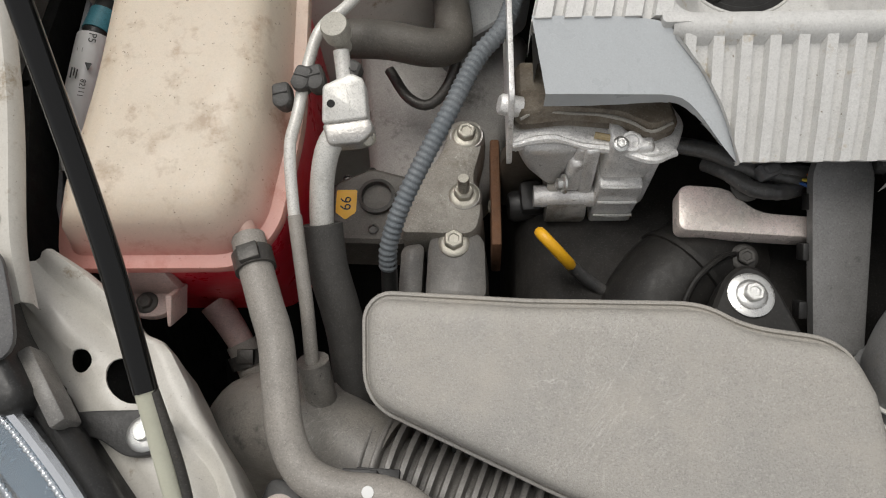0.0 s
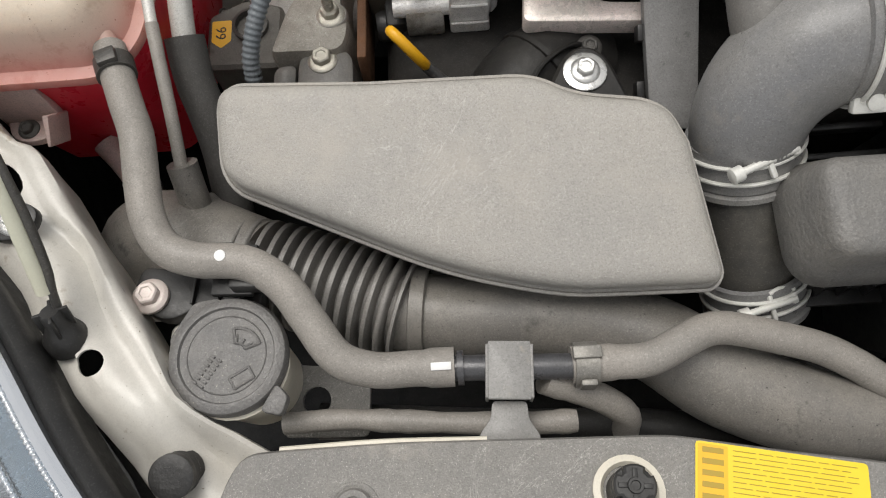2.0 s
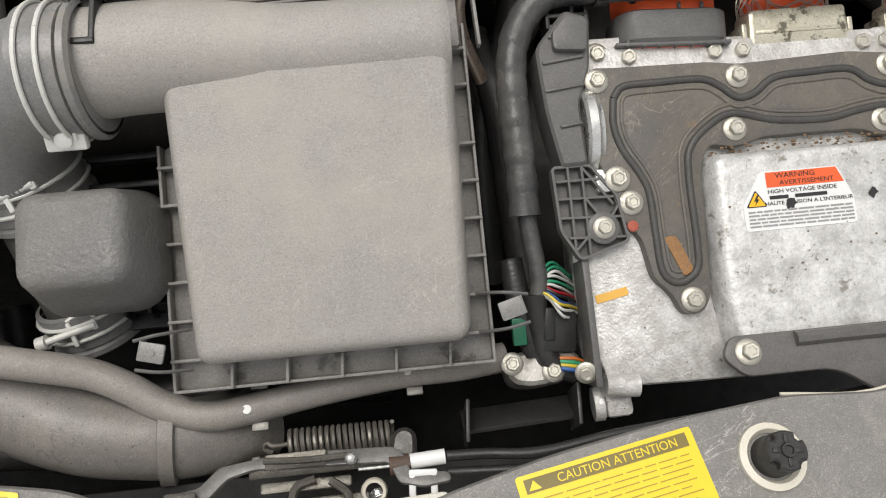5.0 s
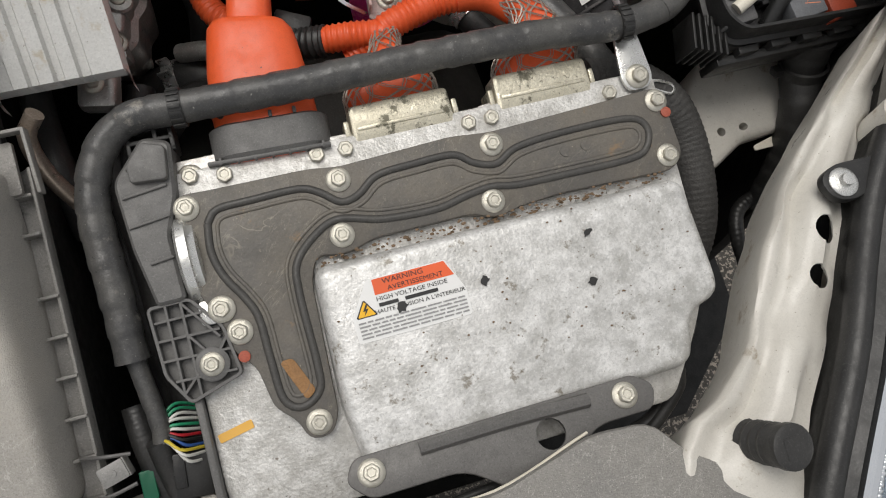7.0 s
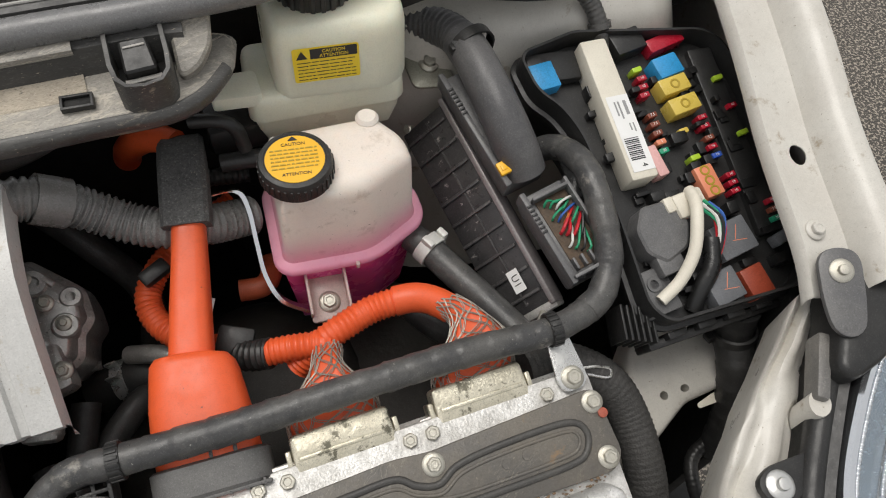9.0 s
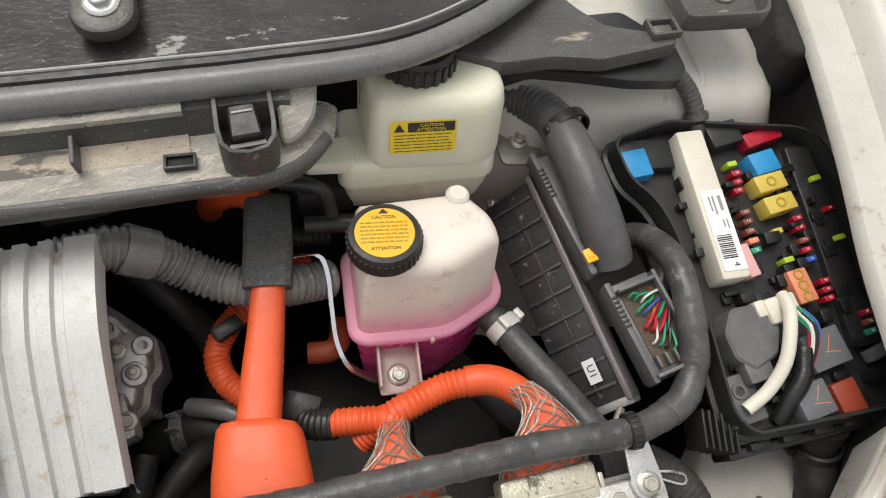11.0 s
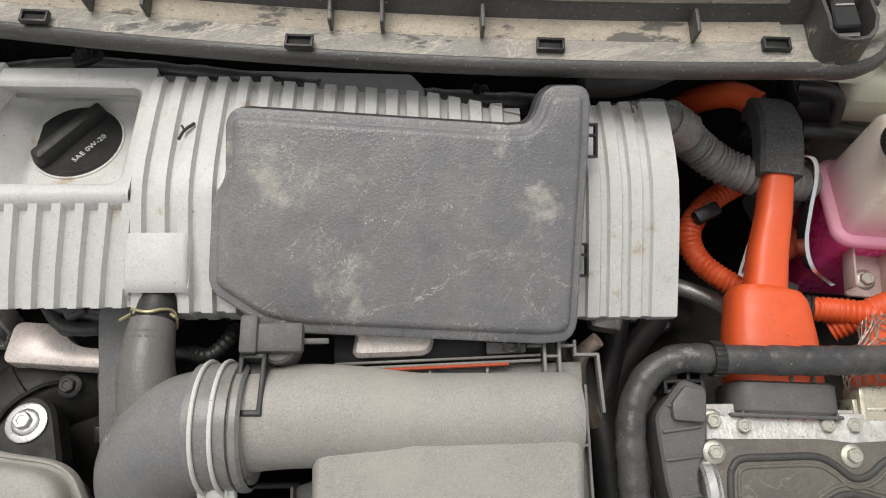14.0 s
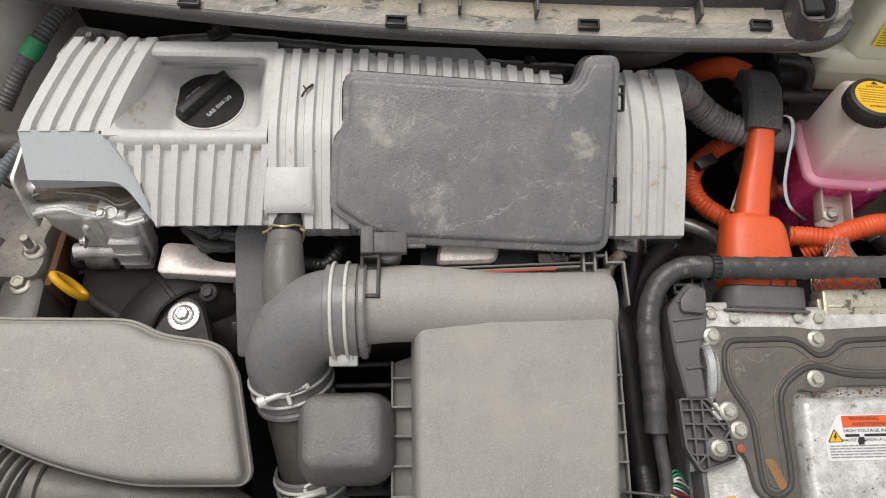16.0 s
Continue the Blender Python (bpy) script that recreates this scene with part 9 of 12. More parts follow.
block(bm, m @ Matrix.Translation((0, 0, 0.0026)), (0.0095, 0.0012, 0.0008), 0.0002)
part("screw", bm, bright_zinc, eye)
bm = bmesh.new()
tube(bm, [(0.600, -0.0585, 0.718), (0.613, -0.058, 0.717)], 0.0064, 12)
part("rubber_cable_end", bm, surface("brown_old_rubber", (0.10, 0.06, 0.04), 0.6, alt=(0.05, 0.035, 0.028), scale=60, bump=0.3), latch, "brown perished rubber end")
bm = bmesh.new()
tube(bm, [(0.580, -0.059, 0.722), (0.600, -0.0585, 0.718), (0.618, -0.058, 0.716)], 0.0011, 6, 0.004)
part("inner_cable", bm, bright_zinc, latch, "bare steel cable")
bm = bmesh.new()
tube(bm, [(0.614, -0.057, 0.717), (0.637, -0.056, 0.717)], 0.0050, 14)
part("cable_clip", bm, label_white, latch, "white plastic cable end")
bm = bmesh.new()
m = basis((0.6215, -0.0665, 0.724), (1, -0.06, 0), (0, -0.15, 1))
block(bm, m @ Matrix.Translation((0, 0.0010, 0.0)), (0.0185, 0.0045, 0.004), 0.0012)
for s in (-0.0070, 0.0070):
    block(bm, m @ Matrix.Translation((s, -0.0065, 0.0)), (0.0046, 0.014, 0.004), 0.0012)
part("cable_hook", bm, label_white, latch, "white plastic U-shaped hook")
bm = bmesh.new()
tube(bm, [(0.638, -0.056, 0.717), (0.665, -0.057, 0.716), (0.70, -0.060, 0.718), (0.75, -0.054, 0.718), (0.80, -0.050, 0.716), (0.86, -0.046, 0.712), (0.95, -0.040, 0.706), (1.02, -0.034, 0.70)], 0.0036, 10, 0.008)
tube(bm, [(0.638, -0.066, 0.712), (0.70, -0.069, 0.714), (0.75, -0.064, 0.712), (0.82, -0.058, 0.708), (0.95, -0.050, 0.70)], 0.0032, 10, 0.008)
pieces("release_cable", bm, black_plastic, latch, "black release cable")
bm = bmesh.new()
for x, y in ((0.655, -0.026), (0.735, -0.022)):
    block(bm, basis((x, y - 0.012, 0.697), (0.1, 1, 0), (0, 0, 1)), (0.03, 0.003, 0.036), 0.001)
block(bm, basis((0.695, -0.033, 0.684), (1, 0.06, 0), (0, -0.8, 1)), (0.085, 0.004, 0.030), 0.001)
solo("front_bracket", bm, black_plastic, "black bracket behind the front panel", "bracket")
for ob in latch.children:
    ob.data.transform(Matrix.Translation((0.006, 0.004, 0.008) if ob.name.startswith("spring") else (-0.001, -0.006, 0.014) if "cable" in ob.name else (-0.001, 0.002, 0.016)))

# ---- inverter ----
inv = thing("inverter", "oxidised cast alloy inverter with dark plate and warning label", "inverter", (0.95, 0.09, 0.62))
ip = slope(0.138, 0.7735, 0.305)
upi = ip(0, 0, 1) - ip(0, 0, 0)
bm = bmesh.new()
stack(bm, rounded([(0.752, 0.208, 0.01), (0.750, -0.006, 0.008), (0.760, -0.028, 0.01), (0.835, -0.030, 0.006), (1.075, -0.030, 0.01), (1.112, 0.02, 0.02), (1.130, 0.06, 0.02), (1.132, 0.208, 0.01)], 0.01), [(0.003, -0.005), (0.001, -0.006), (0, -0.009), (0, -0.030), (-0.003, -0.032), (-0.003, -0.040), (0.004, -0.043), (0.012, -0.13)], ip)
part("case", bm, inverter_alu, inv, smooth=40)
bm = bmesh.new()
stack(bm, rounded([(0.840, 0.124, 0.01), (1.120, 0.124, 0.012), (1.126, 0.045, 0.012), (1.121, 0.033, 0.008), (1.096, 0.026, 0.01), (1.094, 0.008, 0.01), (1.086, -0.008, 0.012), (0.843, -0.012, 0.01), (0.837, 0.03, 0.01)], 0.01, 5), [(0.011, 0.0175), (0.007, 0.017), (0.004, 0.015), (0.002, 0.010), (0, -0.008)], ip)
lid = part("lid", bm, lid_alloy, inv, "pale streaked raised alloy lid", smooth=60)
bm = bmesh.new()
plate_outline = rounded([(0.760, 0.176, 0.006), (0.766, 0.191, 0.006), (0.785, 0.190, 0.004), (0.855, 0.189, 0.006), (0.876, 0.186, 0.006), (0.960, 0.189, 0.006), (0.989, 0.186, 0.006), (1.105, 0.190, 0.004), (1.128, 0.191, 0.008), (1.132, 0.138, 0.008), (1.120, 0.129, 0.006), (1.03, 0.132, 0.006), (0.996, 0.130, 0.006), (0.978, 0.126, 0.008), (0.960, 0.133, 0.006), (0.888, 0.133, 0.006), (0.867, 0.127, 0.008), (0.846, 0.131, 0.006), (0.839, 0.115, 0.008), (0.835, 0.028, 0.006), (0.828, 0.016, 0.006), (0.813, 0.016, 0.006), (0.807, 0.031, 0.006), (0.795, 0.042, 0.006), (0.790, 0.07, 0.006), (0.776, 0.086, 0.006), (0.772, 0.106, 0.006), (0.764, 0.128, 0.004), (0.771, 0.155, 0.006)], 0.006, 3)
stack(bm, plate_outline, [(0.0015, 0.0045), (0.0004, 0.004), (0, 0.003), (0, -0.005)], ip)
plate = part("sealed_plate", bm, seal_plate, inv, "dark coated plate", smooth=30)
bm = bmesh.new()
bead = [(0.781, 0.168), (0.789, 0.176), (0.813, 0.177), (0.846, 0.177), (0.860, 0.171), (0.872, 0.162), (0.885, 0.164), (0.901, 0.174), (0.928, 0.176), (0.958, 0.176), (0.972, 0.167), (0.988, 0.163), (1.006, 0.171), (1.044, 0.174), (1.095, 0.173), (1.109, 0.164), (1.105, 0.150), (1.090, 0.144), (1.034, 0.144), (0.999, 0.145), (0.980, 0.148), (0.960, 0.146), (0.936, 0.142), (0.898, 0.144), (0.868, 0.151), (0.850, 0.145), (0.833, 0.130), (0.829, 0.110), (0.829, 0.060), (0.826, 0.045), (0.813, 0.038), (0.802, 0.046), (0.800, 0.072), (0.799, 0.100), (0.794, 0.114), (0.783, 0.133), (0.779, 0.150), (0.781, 0.168)]
tube(bm, [ip(x, y, 0.0040) for x, y in bead], 0.0030, 8, 0.004)
part("seal_bead", bm, seal_bead, plate, "raised dark bead", smooth=70)
bm = bmesh.new()
tube(bm, [ip(x, y, 0.0042) for x, y in inset(bead[:-1], 0.0062) + [inset(bead[:-1], 0.0062)[0]]], 0.0016, 6, 0.004)
part("inner_bead", bm, seal_plate, plate, smooth=70)
for x, y in ((1.041, 0.160), (1.058, 0.161)):
    bm = bmesh.new()
    lathe(bm, [(0.0042, 0.0035), (0.004, 0.0052), (0, 0.0053)], basis(ip(x, y, 0), (1, 0, 0), upi), 14)
    part("dimple", bm, seal_plate, plate)
bm = bmesh.new()
slab(bm, rounded([(-0.004, -0.017), (0.005, -0.015), (0.004, 0.012), (-0.005, 0.015)], 0.003), 0, 0.0008, local(basis(ip(0.8145, 0.058, 0.0048), (0.9, 0.35, 0), upi)), 0.0003)
part("stain", bm, surface("brown_leaf_scrap", (0.32, 0.17, 0.07), 0.8, alt=(0.22, 0.12, 0.05), scale=90, bump=0.3), plate, "brown scrap stuck in the plate's corner")
plug_red = surface("red_oxide", (0.42, 0.10, 0.06), 0.7, alt=(0.30, 0.08, 0.05), scale=90, bump=0.3)
for x, y in ((0.784, 0.079), (1.127, 0.171)):
    bm = bmesh.new()
    lathe(bm, [(0.004, 0.003), (0.004, 0.006), (0.003, 0.0065), (0, 0.0066)], basis(ip(x, y, 0), (1, 0, 0), upi), 12)
    part("rusty_plug", bm, plug_red, plate, "rust-brown plug")
for k, (x, y) in enumerate(((0.770, 0.181), (0.874, 0.177), (0.988, 0.177), (1.122, 0.181), (1.119, 0.140), (0.978, 0.138), (0.867, 0.140), (0.785, 0.095), (0.821, 0.026))):
    bolt(inv, ip(x, y, 0.0045), upi, 0.0088, zinc, 0.35 * k)
bm = bmesh.new()
slab(bm, rect(0.766, 0.190, 0.812, 0.216, 0.004), -0.016, -0.0085, ip, 0.0012)
slab(bm, rounded([(0.80, 0.193), (0.872, 0.190), (0.874, 0.212), (0.80, 0.214)], 0.003), -0.018, -0.012, ip, 0.001)
slab(bm, rounded([(0.854, 0.190), (0.982, 0.189), (0.984, 0.208), (0.966, 0.209), (0.955, 0.201), (0.91, 0.203), (0.895, 0.210), (0.854, 0.211)], 0.004), -0.016, -0.0085, ip, 0.0012)
slab(bm, rounded([(0.986, 0.189), (1.106, 0.188), (1.106, 0.206), (1.05, 0.205), (1.01, 0.210), (0.988, 0.209)], 0.004), -0.016, -0.0085, ip, 0.0012)
slab(bm, rounded([(0.925, 0.193), (0.945, 0.192), (0.944, 0.203), (0.926, 0.204)], 0.003), -0.0095, -0.0065, ip, 0.001)
part("terminal_rim", bm, cast_alu, inv, "bright machined rim", smooth=30)
for k, (x, y) in enumerate(((0.776, 0.2035), (0.799, 0.1995), (0.864, 0.199), (0.885, 0.1985), (0.978, 0.1975), (0.996, 0.1975), (1.092, 0.1965))):
    bolt(inv, ip(x, y, -0.0085), upi, 0.0092, zinc, 0.3 * k + 0.1)
# grit and flakes lying in the fold between plate and lid
rg = random.Random(31)
bm = bmesh.new()
for k in range(260):
    x = rg.uniform(0.846, 1.112)
    y = 0.1265 + rg.gauss(0, 0.0022) if k % 4 else rg.uniform(0.03, 0.128)
    h = (0.0035 if y > 0.127 else -0.001) if k % 4 else 0.0180
    e = rg.uniform(0.0005, 0.0016) * (1 if k % 4 else 0.55)
    bmesh.ops.create_icosphere(bm, subdivisions=1, radius=e, matrix=Matrix.Translation(ip(x, y, h)) @ Matrix.Diagonal((1.3, 0.9, 0.6, 1)))
tagged(part("grit", bm, surface("brown_grit", (0.20, 0.13, 0.075), 0.85, alt=(0.08, 0.062, 0.045), scale=120, bump=0.2), inv, "brown grit lying on the inverter"), "brown grit lying on the inverter", kind="stuff")
# round filter housing on the left flank
bm = bmesh.new()
m = basis(ip(0.764, 0.150, -0.02), (0, 1, 0), (1, 0, 0))
lathe(bm, [(0.034, -0.006), (0.036, -0.004), (0.036, 0.002), (0.033, 0.004), (0.032, 0.007), (0.029, 0.008)], m, 30)
part("round_boss", bm, bright_zinc, inv, "bright turned boss")
# left flank plate and front bracket
bm = bmesh.new()
block(bm, basis((0.748, 0.02, 0.726), (0, 1, 0.27), (0, -0.27, 1)), (0.09, 0.005, 0.03), 0.001)
part("flank_rail", bm, conduit_dark, inv)
bm = bmesh.new()
tube(bm, [(0.754, -0.024, 0.718), (0.778, -0.026, 0.716)], 0.0085, 14)
lathe(bm, [(0.0125, -0.004), (0.0125, 0.003), (0.011, 0.004), (0, 0.004)], basis((0.753, -0.033, 0.694), (0, 1, 0), (1, 0, 0.1)), 20)
block(bm, basis((0.766, -0.032, 0.692), (1, 0.05, 0), (0, -0.2, 1)), (0.020, 0.022, 0.026), 0.004)
part("corner_lug", bm, inverter_alu, inv, "pale cast lug with a drain")
bolt(inv, (0.740, -0.016, 0.728), (-0.2, -0.6, 1), 0.0078, zinc, 0.4)
bm = bmesh.new()
slab(bm, rounded([(0.836, -0.006, 0.006), (1.036, -0.006, 0.004), (1.050, -0.016, 0.006), (1.044, -0.032, 0.006), (1.000, -0.032, 0.010), (0.965, -0.060, 0.008), (0.940, -0.060, 0.008), (0.905, -0.034, 0.012), (0.842, -0.034, 0.006), (0.828, -0.020, 0.006)], 0.008), -0.004, 0.0, slope(-0.02, 0.751, 0.08), 0.0015)
tube(bm, [(0.880, -0.012, 0.7525), (0.94, -0.012, 0.7525), (1.0, -0.014, 0.7525)], 0.005, 8)
tube(bm, [(0.886, -0.013, 0.7525), (0.915, -0.022, 0.7525), (0.945, -0.045, 0.7505)], 0.004, 8)
front = part("front_bracket", bm, surface("dark_grey_steel", (0.14, 0.135, 0.13), 0.5, metal=0.2, alt=(0.1, 0.097, 0.092), scale=26, dirt=(0.2, 0.15, 0.1), dirt_scale=40, dirt_cut=0.68, bump=0.2), inv, "dark pressed steel bracket")
bored(front, [(basis((0.968, -0.028, 0.750), (1, 0, 0), (0, 0, 1)), 0.0105, 1.0)])
bolt(inv, (0.846, -0.018, 0.7515), (0, -0.08, 1), 0.0092, zinc, 0.2)
bolt(inv, (1.026, -0.018, 0.7515), (0, -0.08, 1), 0.0092, zinc, 0.5)
# warning label
ctr = ip(0.8950, 0.0875, 0.0177)
m = basis(ctr, (1, 0.005, 0), upi) @ Matrix.Diagonal((0.967, 0.82, 1, 1))
bm = bmesh.new()
slab(bm, rounded([(-0.037, -0.026), (0.046, -0.026), (0.046, -0.004), (0.036, 0.024), (-0.022, 0.024), (-0.037, -0.004)], 0.002, 2), 0, 0.0003, local(m), 0)
lab = part("warning_label", bm, label_white, inv, "white and orange high voltage warning sticker")
m2 = m @ Matrix.Translation((0, 0, 0.0004))
bm = bmesh.new()
stack(bm, [(-0.018, 0.010), (0.040, 0.010), (0.035, 0.023), (-0.018, 0.023)], [(0, 0.0002), (0, 0)], local(m2))
part("orange_band", bm, label_red, lab, smooth=0)
m3 = m2 @ Matrix.Translation((0, 0, 0.0003))
lettering("WARNING", 0.0062, m3 @ Matrix.Translation((0.004, 0.0195, 0)), ink, lab)
lettering("AVERTISSEMENT", 0.0056, m3 @ Matrix.Translation((0.012, 0.0132, 0)), ink, lab)
lettering("HIGH VOLTAGE INSIDE", 0.0050, m3 @ Matrix.Translation((0.008, 0.0062, 0)), ink, lab)
bars([(-0.017, 0.0012, 0.014, 0.003), (0.002, 0.0012, 0.024, 0.003)], m3, ink, lab)
lettering("HAUTE TENSION A L'INTERIEUR", 0.0046, m3 @ Matrix.Translation((0.012, -0.0040, 0)), ink, lab)
rnd = random.Random(4)
rows = []
for k in range(5):
    x = -0.034
    while x < 0.040:
        n = rnd.uniform(0.003, 0.012)
        rows.append((x, -0.010 - 0.0031 * k, min(n, 0.044 - x), 0.0013))
        x += n + 0.0012
bars(rows, m3, grey_ink, lab)
bm = bmesh.new()
stack(bm, rounded([(-0.035, -0.006), (-0.019, -0.006), (-0.027, 0.009)], 0.0015, 2), [(0, 0.0002), (0, 0)], local(m2))
part("voltage_sign", bm, ink, lab, smooth=0)
bm = bmesh.new()
stack(bm, rounded([(-0.0335, -0.0052), (-0.0205, -0.0052), (-0.027, 0.0072)], 0.001, 2), [(0, 0.0004), (0, 0.0001)], local(m2))
part("sign_face", bm, cap_yellow, lab, smooth=0)
bm = bmesh.new()
stack(bm, [(-0.0262, 0.0045), (-0.029, -0.0008), (-0.0272, -0.0008), (-0.0285, -0.0045), (-0.0248, 0.0008), (-0.0266, 0.0008), (-0.0248, 0.0045)], [(0, 0.0006), (0, 0.0003)], local(m2))
part("flash", bm, ink, lab, smooth=0)
for x, y, s in ((0.9537, 0.0862, 1.1), (0.893, 0.0835, 1.0), (1.035, 0.100, 0.9), (1.029, 0.067, 0.8)):
    bm = bmesh.new()
    rr = random.Random(int(x * 1000))
    slab(bm, [(s * 0.0055 * rr.uniform(0.4, 1) * math.cos(a), s * 0.0042 * rr.uniform(0.4, 1) * math.sin(a)) for a in np.linspace(0, 2 * math.pi, 13)[:-1]], 0, 0.0003, local(basis(ip(x, y, 0.0184), (1, 0.6, 0), upi)), 0)
    part("grime_spot", bm, ink, lid, "black grime spot")
bm = bmesh.new()
slab(bm, rect(-0.012, -0.003, 0.012, 0.003, 0.001), 0, 0.0004, local(basis(ip(0.766, 0.034, -0.0045), (1, 0.2, 0), upi)), 0)
part("paint_mark", bm, surface("orange_paint", (0.75, 0.42, 0.08), 0.6, bump=0), inv, "orange paint mark")
# plastic connector carrier on the left
bm = bmesh.new()
cp = slope(0.14, 0.779, 0.29)
stack(bm, rounded([(0.752, 0.232, 0.004), (0.728, 0.206, 0.006), (0.731, 0.160, 0.003), (0.738, 0.122, 0.003), (0.757, 0.122, 0.004), (0.756, 0.165, 0.004), (0.766, 0.190, 0.004), (0.770, 0.226, 0.004)], 0.004), [(0.002, 0.003), (0, 0.001), (0, -0.03)], cp)
carrier = part("carrier", bm, conduit_dark, inv, "grey plastic carrier")
for x, y, w, d in ((0.747, 0.196, 0.030, 0.0022), (0.746, 0.176, 0.028, 0.0018), (0.748, 0.150, 0.016, 0.0022), (0.752, 0.214, 0.028, 0.0018)):
    bm = bmesh.new()
    block(bm, basis(cp(x, y, 0.0035), (1, 0.12, 0), upi), (w, d, 0.003), 0.0006)
    part("carrier_ridge", bm, conduit_dark, carrier)
bm = bmesh.new()
slab(bm, rounded([(0.740, 0.202), (0.764, 0.200), (0.767, 0.222), (0.752, 0.227), (0.740, 0.214)], 0.003), 0.003, 0.009, cp, 0.0015)
part("carrier_step", bm, conduit_dark, carrier)
bm = bmesh.new()
gridp = rounded([(0.731, 0.122), (0.758, 0.122), (0.775, 0.100), (0.780, 0.068), (0.745, 0.058), (0.733, 0.078)], 0.003)
loop = [cp(x, y, -0.004) for x, y in gridp]
stack(bm, gridp, [(0, -0.0065), (0, -0.014)], cp)
for a, b in zip(loop, loop[1:] + loop[:1]):
    if (b - a).length > 1e-4:
        block(bm, basis((a + b) / 2, b - a, upi), ((b - a).length + 0.001, 0.0022, 0.009), 0.0003)
for a, b in (((0.733, 0.112), (0.764, 0.112)), ((0.733, 0.100), (0.773, 0.099)), ((0.733, 0.087), (0.777, 0.085)), ((0.738, 0.073), (0.778, 0.071)), ((0.742, 0.121), (0.742, 0.064)), ((0.752, 0.121), (0.752, 0.061)), ((0.752, 0.121), (0.772, 0.094)), ((0.752, 0.100), (0.762, 0.086)), ((0.742, 0.064), (0.757, 0.078)), ((0.770, 0.086), (0.778, 0.096))):
    a, b = cp(*a, -0.0035), cp(*b, -0.0035)
    block(bm, basis((a + b) / 2, b - a, upi), ((b - a).length, 0.0018, 0.008), 0.0003)
part("carrier_lattice", bm, conduit_dark, inv, "lattice end of the carrier", smooth=0)
bm = bmesh.new()
lathe(bm, [(0.0115, -0.008), (0.0115, 0.000), (0.0100, 0.0008), (0, 0.0008)], basis(cp(0.763, 0.078, 0), (1, 0, 0), upi), 20)
part("carrier_boss", bm, conduit_dark, inv)
bolt(inv, cp(0.763, 0.078, 0.0008), upi, 0.0080, zinc, 0.2)
bm = bmesh.new()
slab(bm, rect(0.762, 0.104, 0.786, 0.120, 0.003), -0.003, 0.004, ip, 0.001)
part("zinc_tab", bm, bright_zinc, inv, "shiny zinc tab")
bolt(inv, ip(0.777, 0.112, 0.005), upi, 0.0092, zinc, 0.6)
bm = bmesh.new()
m = basis((0.756, 0.236, 0.790), (1, 0, 0), (0, -0.3, 1))
for dx, dy, w, d in ((0, 0.008, 0.032, 0.003), (0, -0.008, 0.032, 0.003), (0.0145, 0, 0.003, 0.018), (-0.0145, 0, 0.003, 0.018), (0, 0, 0.03, 0.003), (0.004, 0, 0.003, 0.018)):
    block(bm, m @ Matrix.Translation((dx, dy, 0)), (w, d, 0.022), 0.0006)
pieces("loom_clip", bm, black_plastic, inv, "black lattice loom clip")

# ---- the taped loom over the inverter ----
loom = thing("main_loom", "thick black taped wiring loom lying across the inverter", "cable loom", (0.95, 0.25, 0.78))
bm = bmesh.new()
tube(bm, [(0.711, 0.098, 0.749), (0.711, 0.110, 0.754), (0.711, 0.150, 0.770), (0.710, 0.185, 0.784), (0.714, 0.213, 0.794), (0.727, 0.236, 0.803), (0.750, 0.247, 0.810), (0.784, 0.245, 0.813), (0.856, 0.241, 0.817), (0.949, 0.240, 0.820), (1.037, 0.240, 0.818), (1.107, 0.237, 0.815), (1.150, 0.246, 0.812)], 0.0117, 20, 0.0025, wobble=0.05, shape=wrapped(0.021))
part("loom", bm, taped_loom, loom, smooth=60)
bm = bmesh.new()
tube(bm, [(0.716, 0.044, 0.727), (0.717, 0.058, 0.733), (0.714, 0.085, 0.744), (0.712, 0.104, 0.751)], 0.0066, 16, 0.0025, wobble=0.06, shape=wrapped(0.014))
part("thin_end", bm, taped_loom, loom, smooth=60)
bm = bmesh.new()
tube(bm, [(0.700, 0.075, 0.722), (0.702, 0.050, 0.716), (0.706, 0.028, 0.708), (0.712, 0.008, 0.698)], 0.0095, 14, 0.0016, shape=bellows(0.004, 0.06))
part("ribbed_sleeve", bm, black_plastic, loom, "black ribbed sleeve", smooth=60)
bm = bmesh.new()
tube(bm, [(1.145, 0.245, 0.812), (1.163, 0.254, 0.815), (1.178, 0.275, 0.824), (1.184, 0.300, 0.838), (1.188, 0.335, 0.850), (1.190, 0.365, 0.848), (1.186, 0.392, 0.836), (1.174, 0.405, 0.822), (1.163, 0.402, 0.81)], 0.0122, 20, 0.0025, wobble=0.05, shape=wrapped(0.024))
part("rising_branch", bm, taped_loom, loom, smooth=60)
for q, d in (((0.780, 0.245, 0.8125), (1, -0.03, 0)), ((1.110, 0.2372, 0.815), (1, -0.02, 0))):
    bm = bmesh.new()
    m = basis(q, (0, 0, 1), d)
    lathe(bm, [(0.0115, -0.0045), (0.0135, -0.0045), (0.0135, 0.0045), (0.0115, 0.0045)], m, 20, close=False)
    for k in range(10):
        a = k * 0.35 - 1.6
        block(bm, m @ pose(0.0136 * math.cos(a), 0.0136 * math.sin(a), 0, 0, 0, math.degrees(a)), (0.0016, 0.0026, 0.008), 0.0003)
    pieces("cable_tie", bm, black_plastic, loom, "ribbed black cable tie")
rnd = random.Random(21)
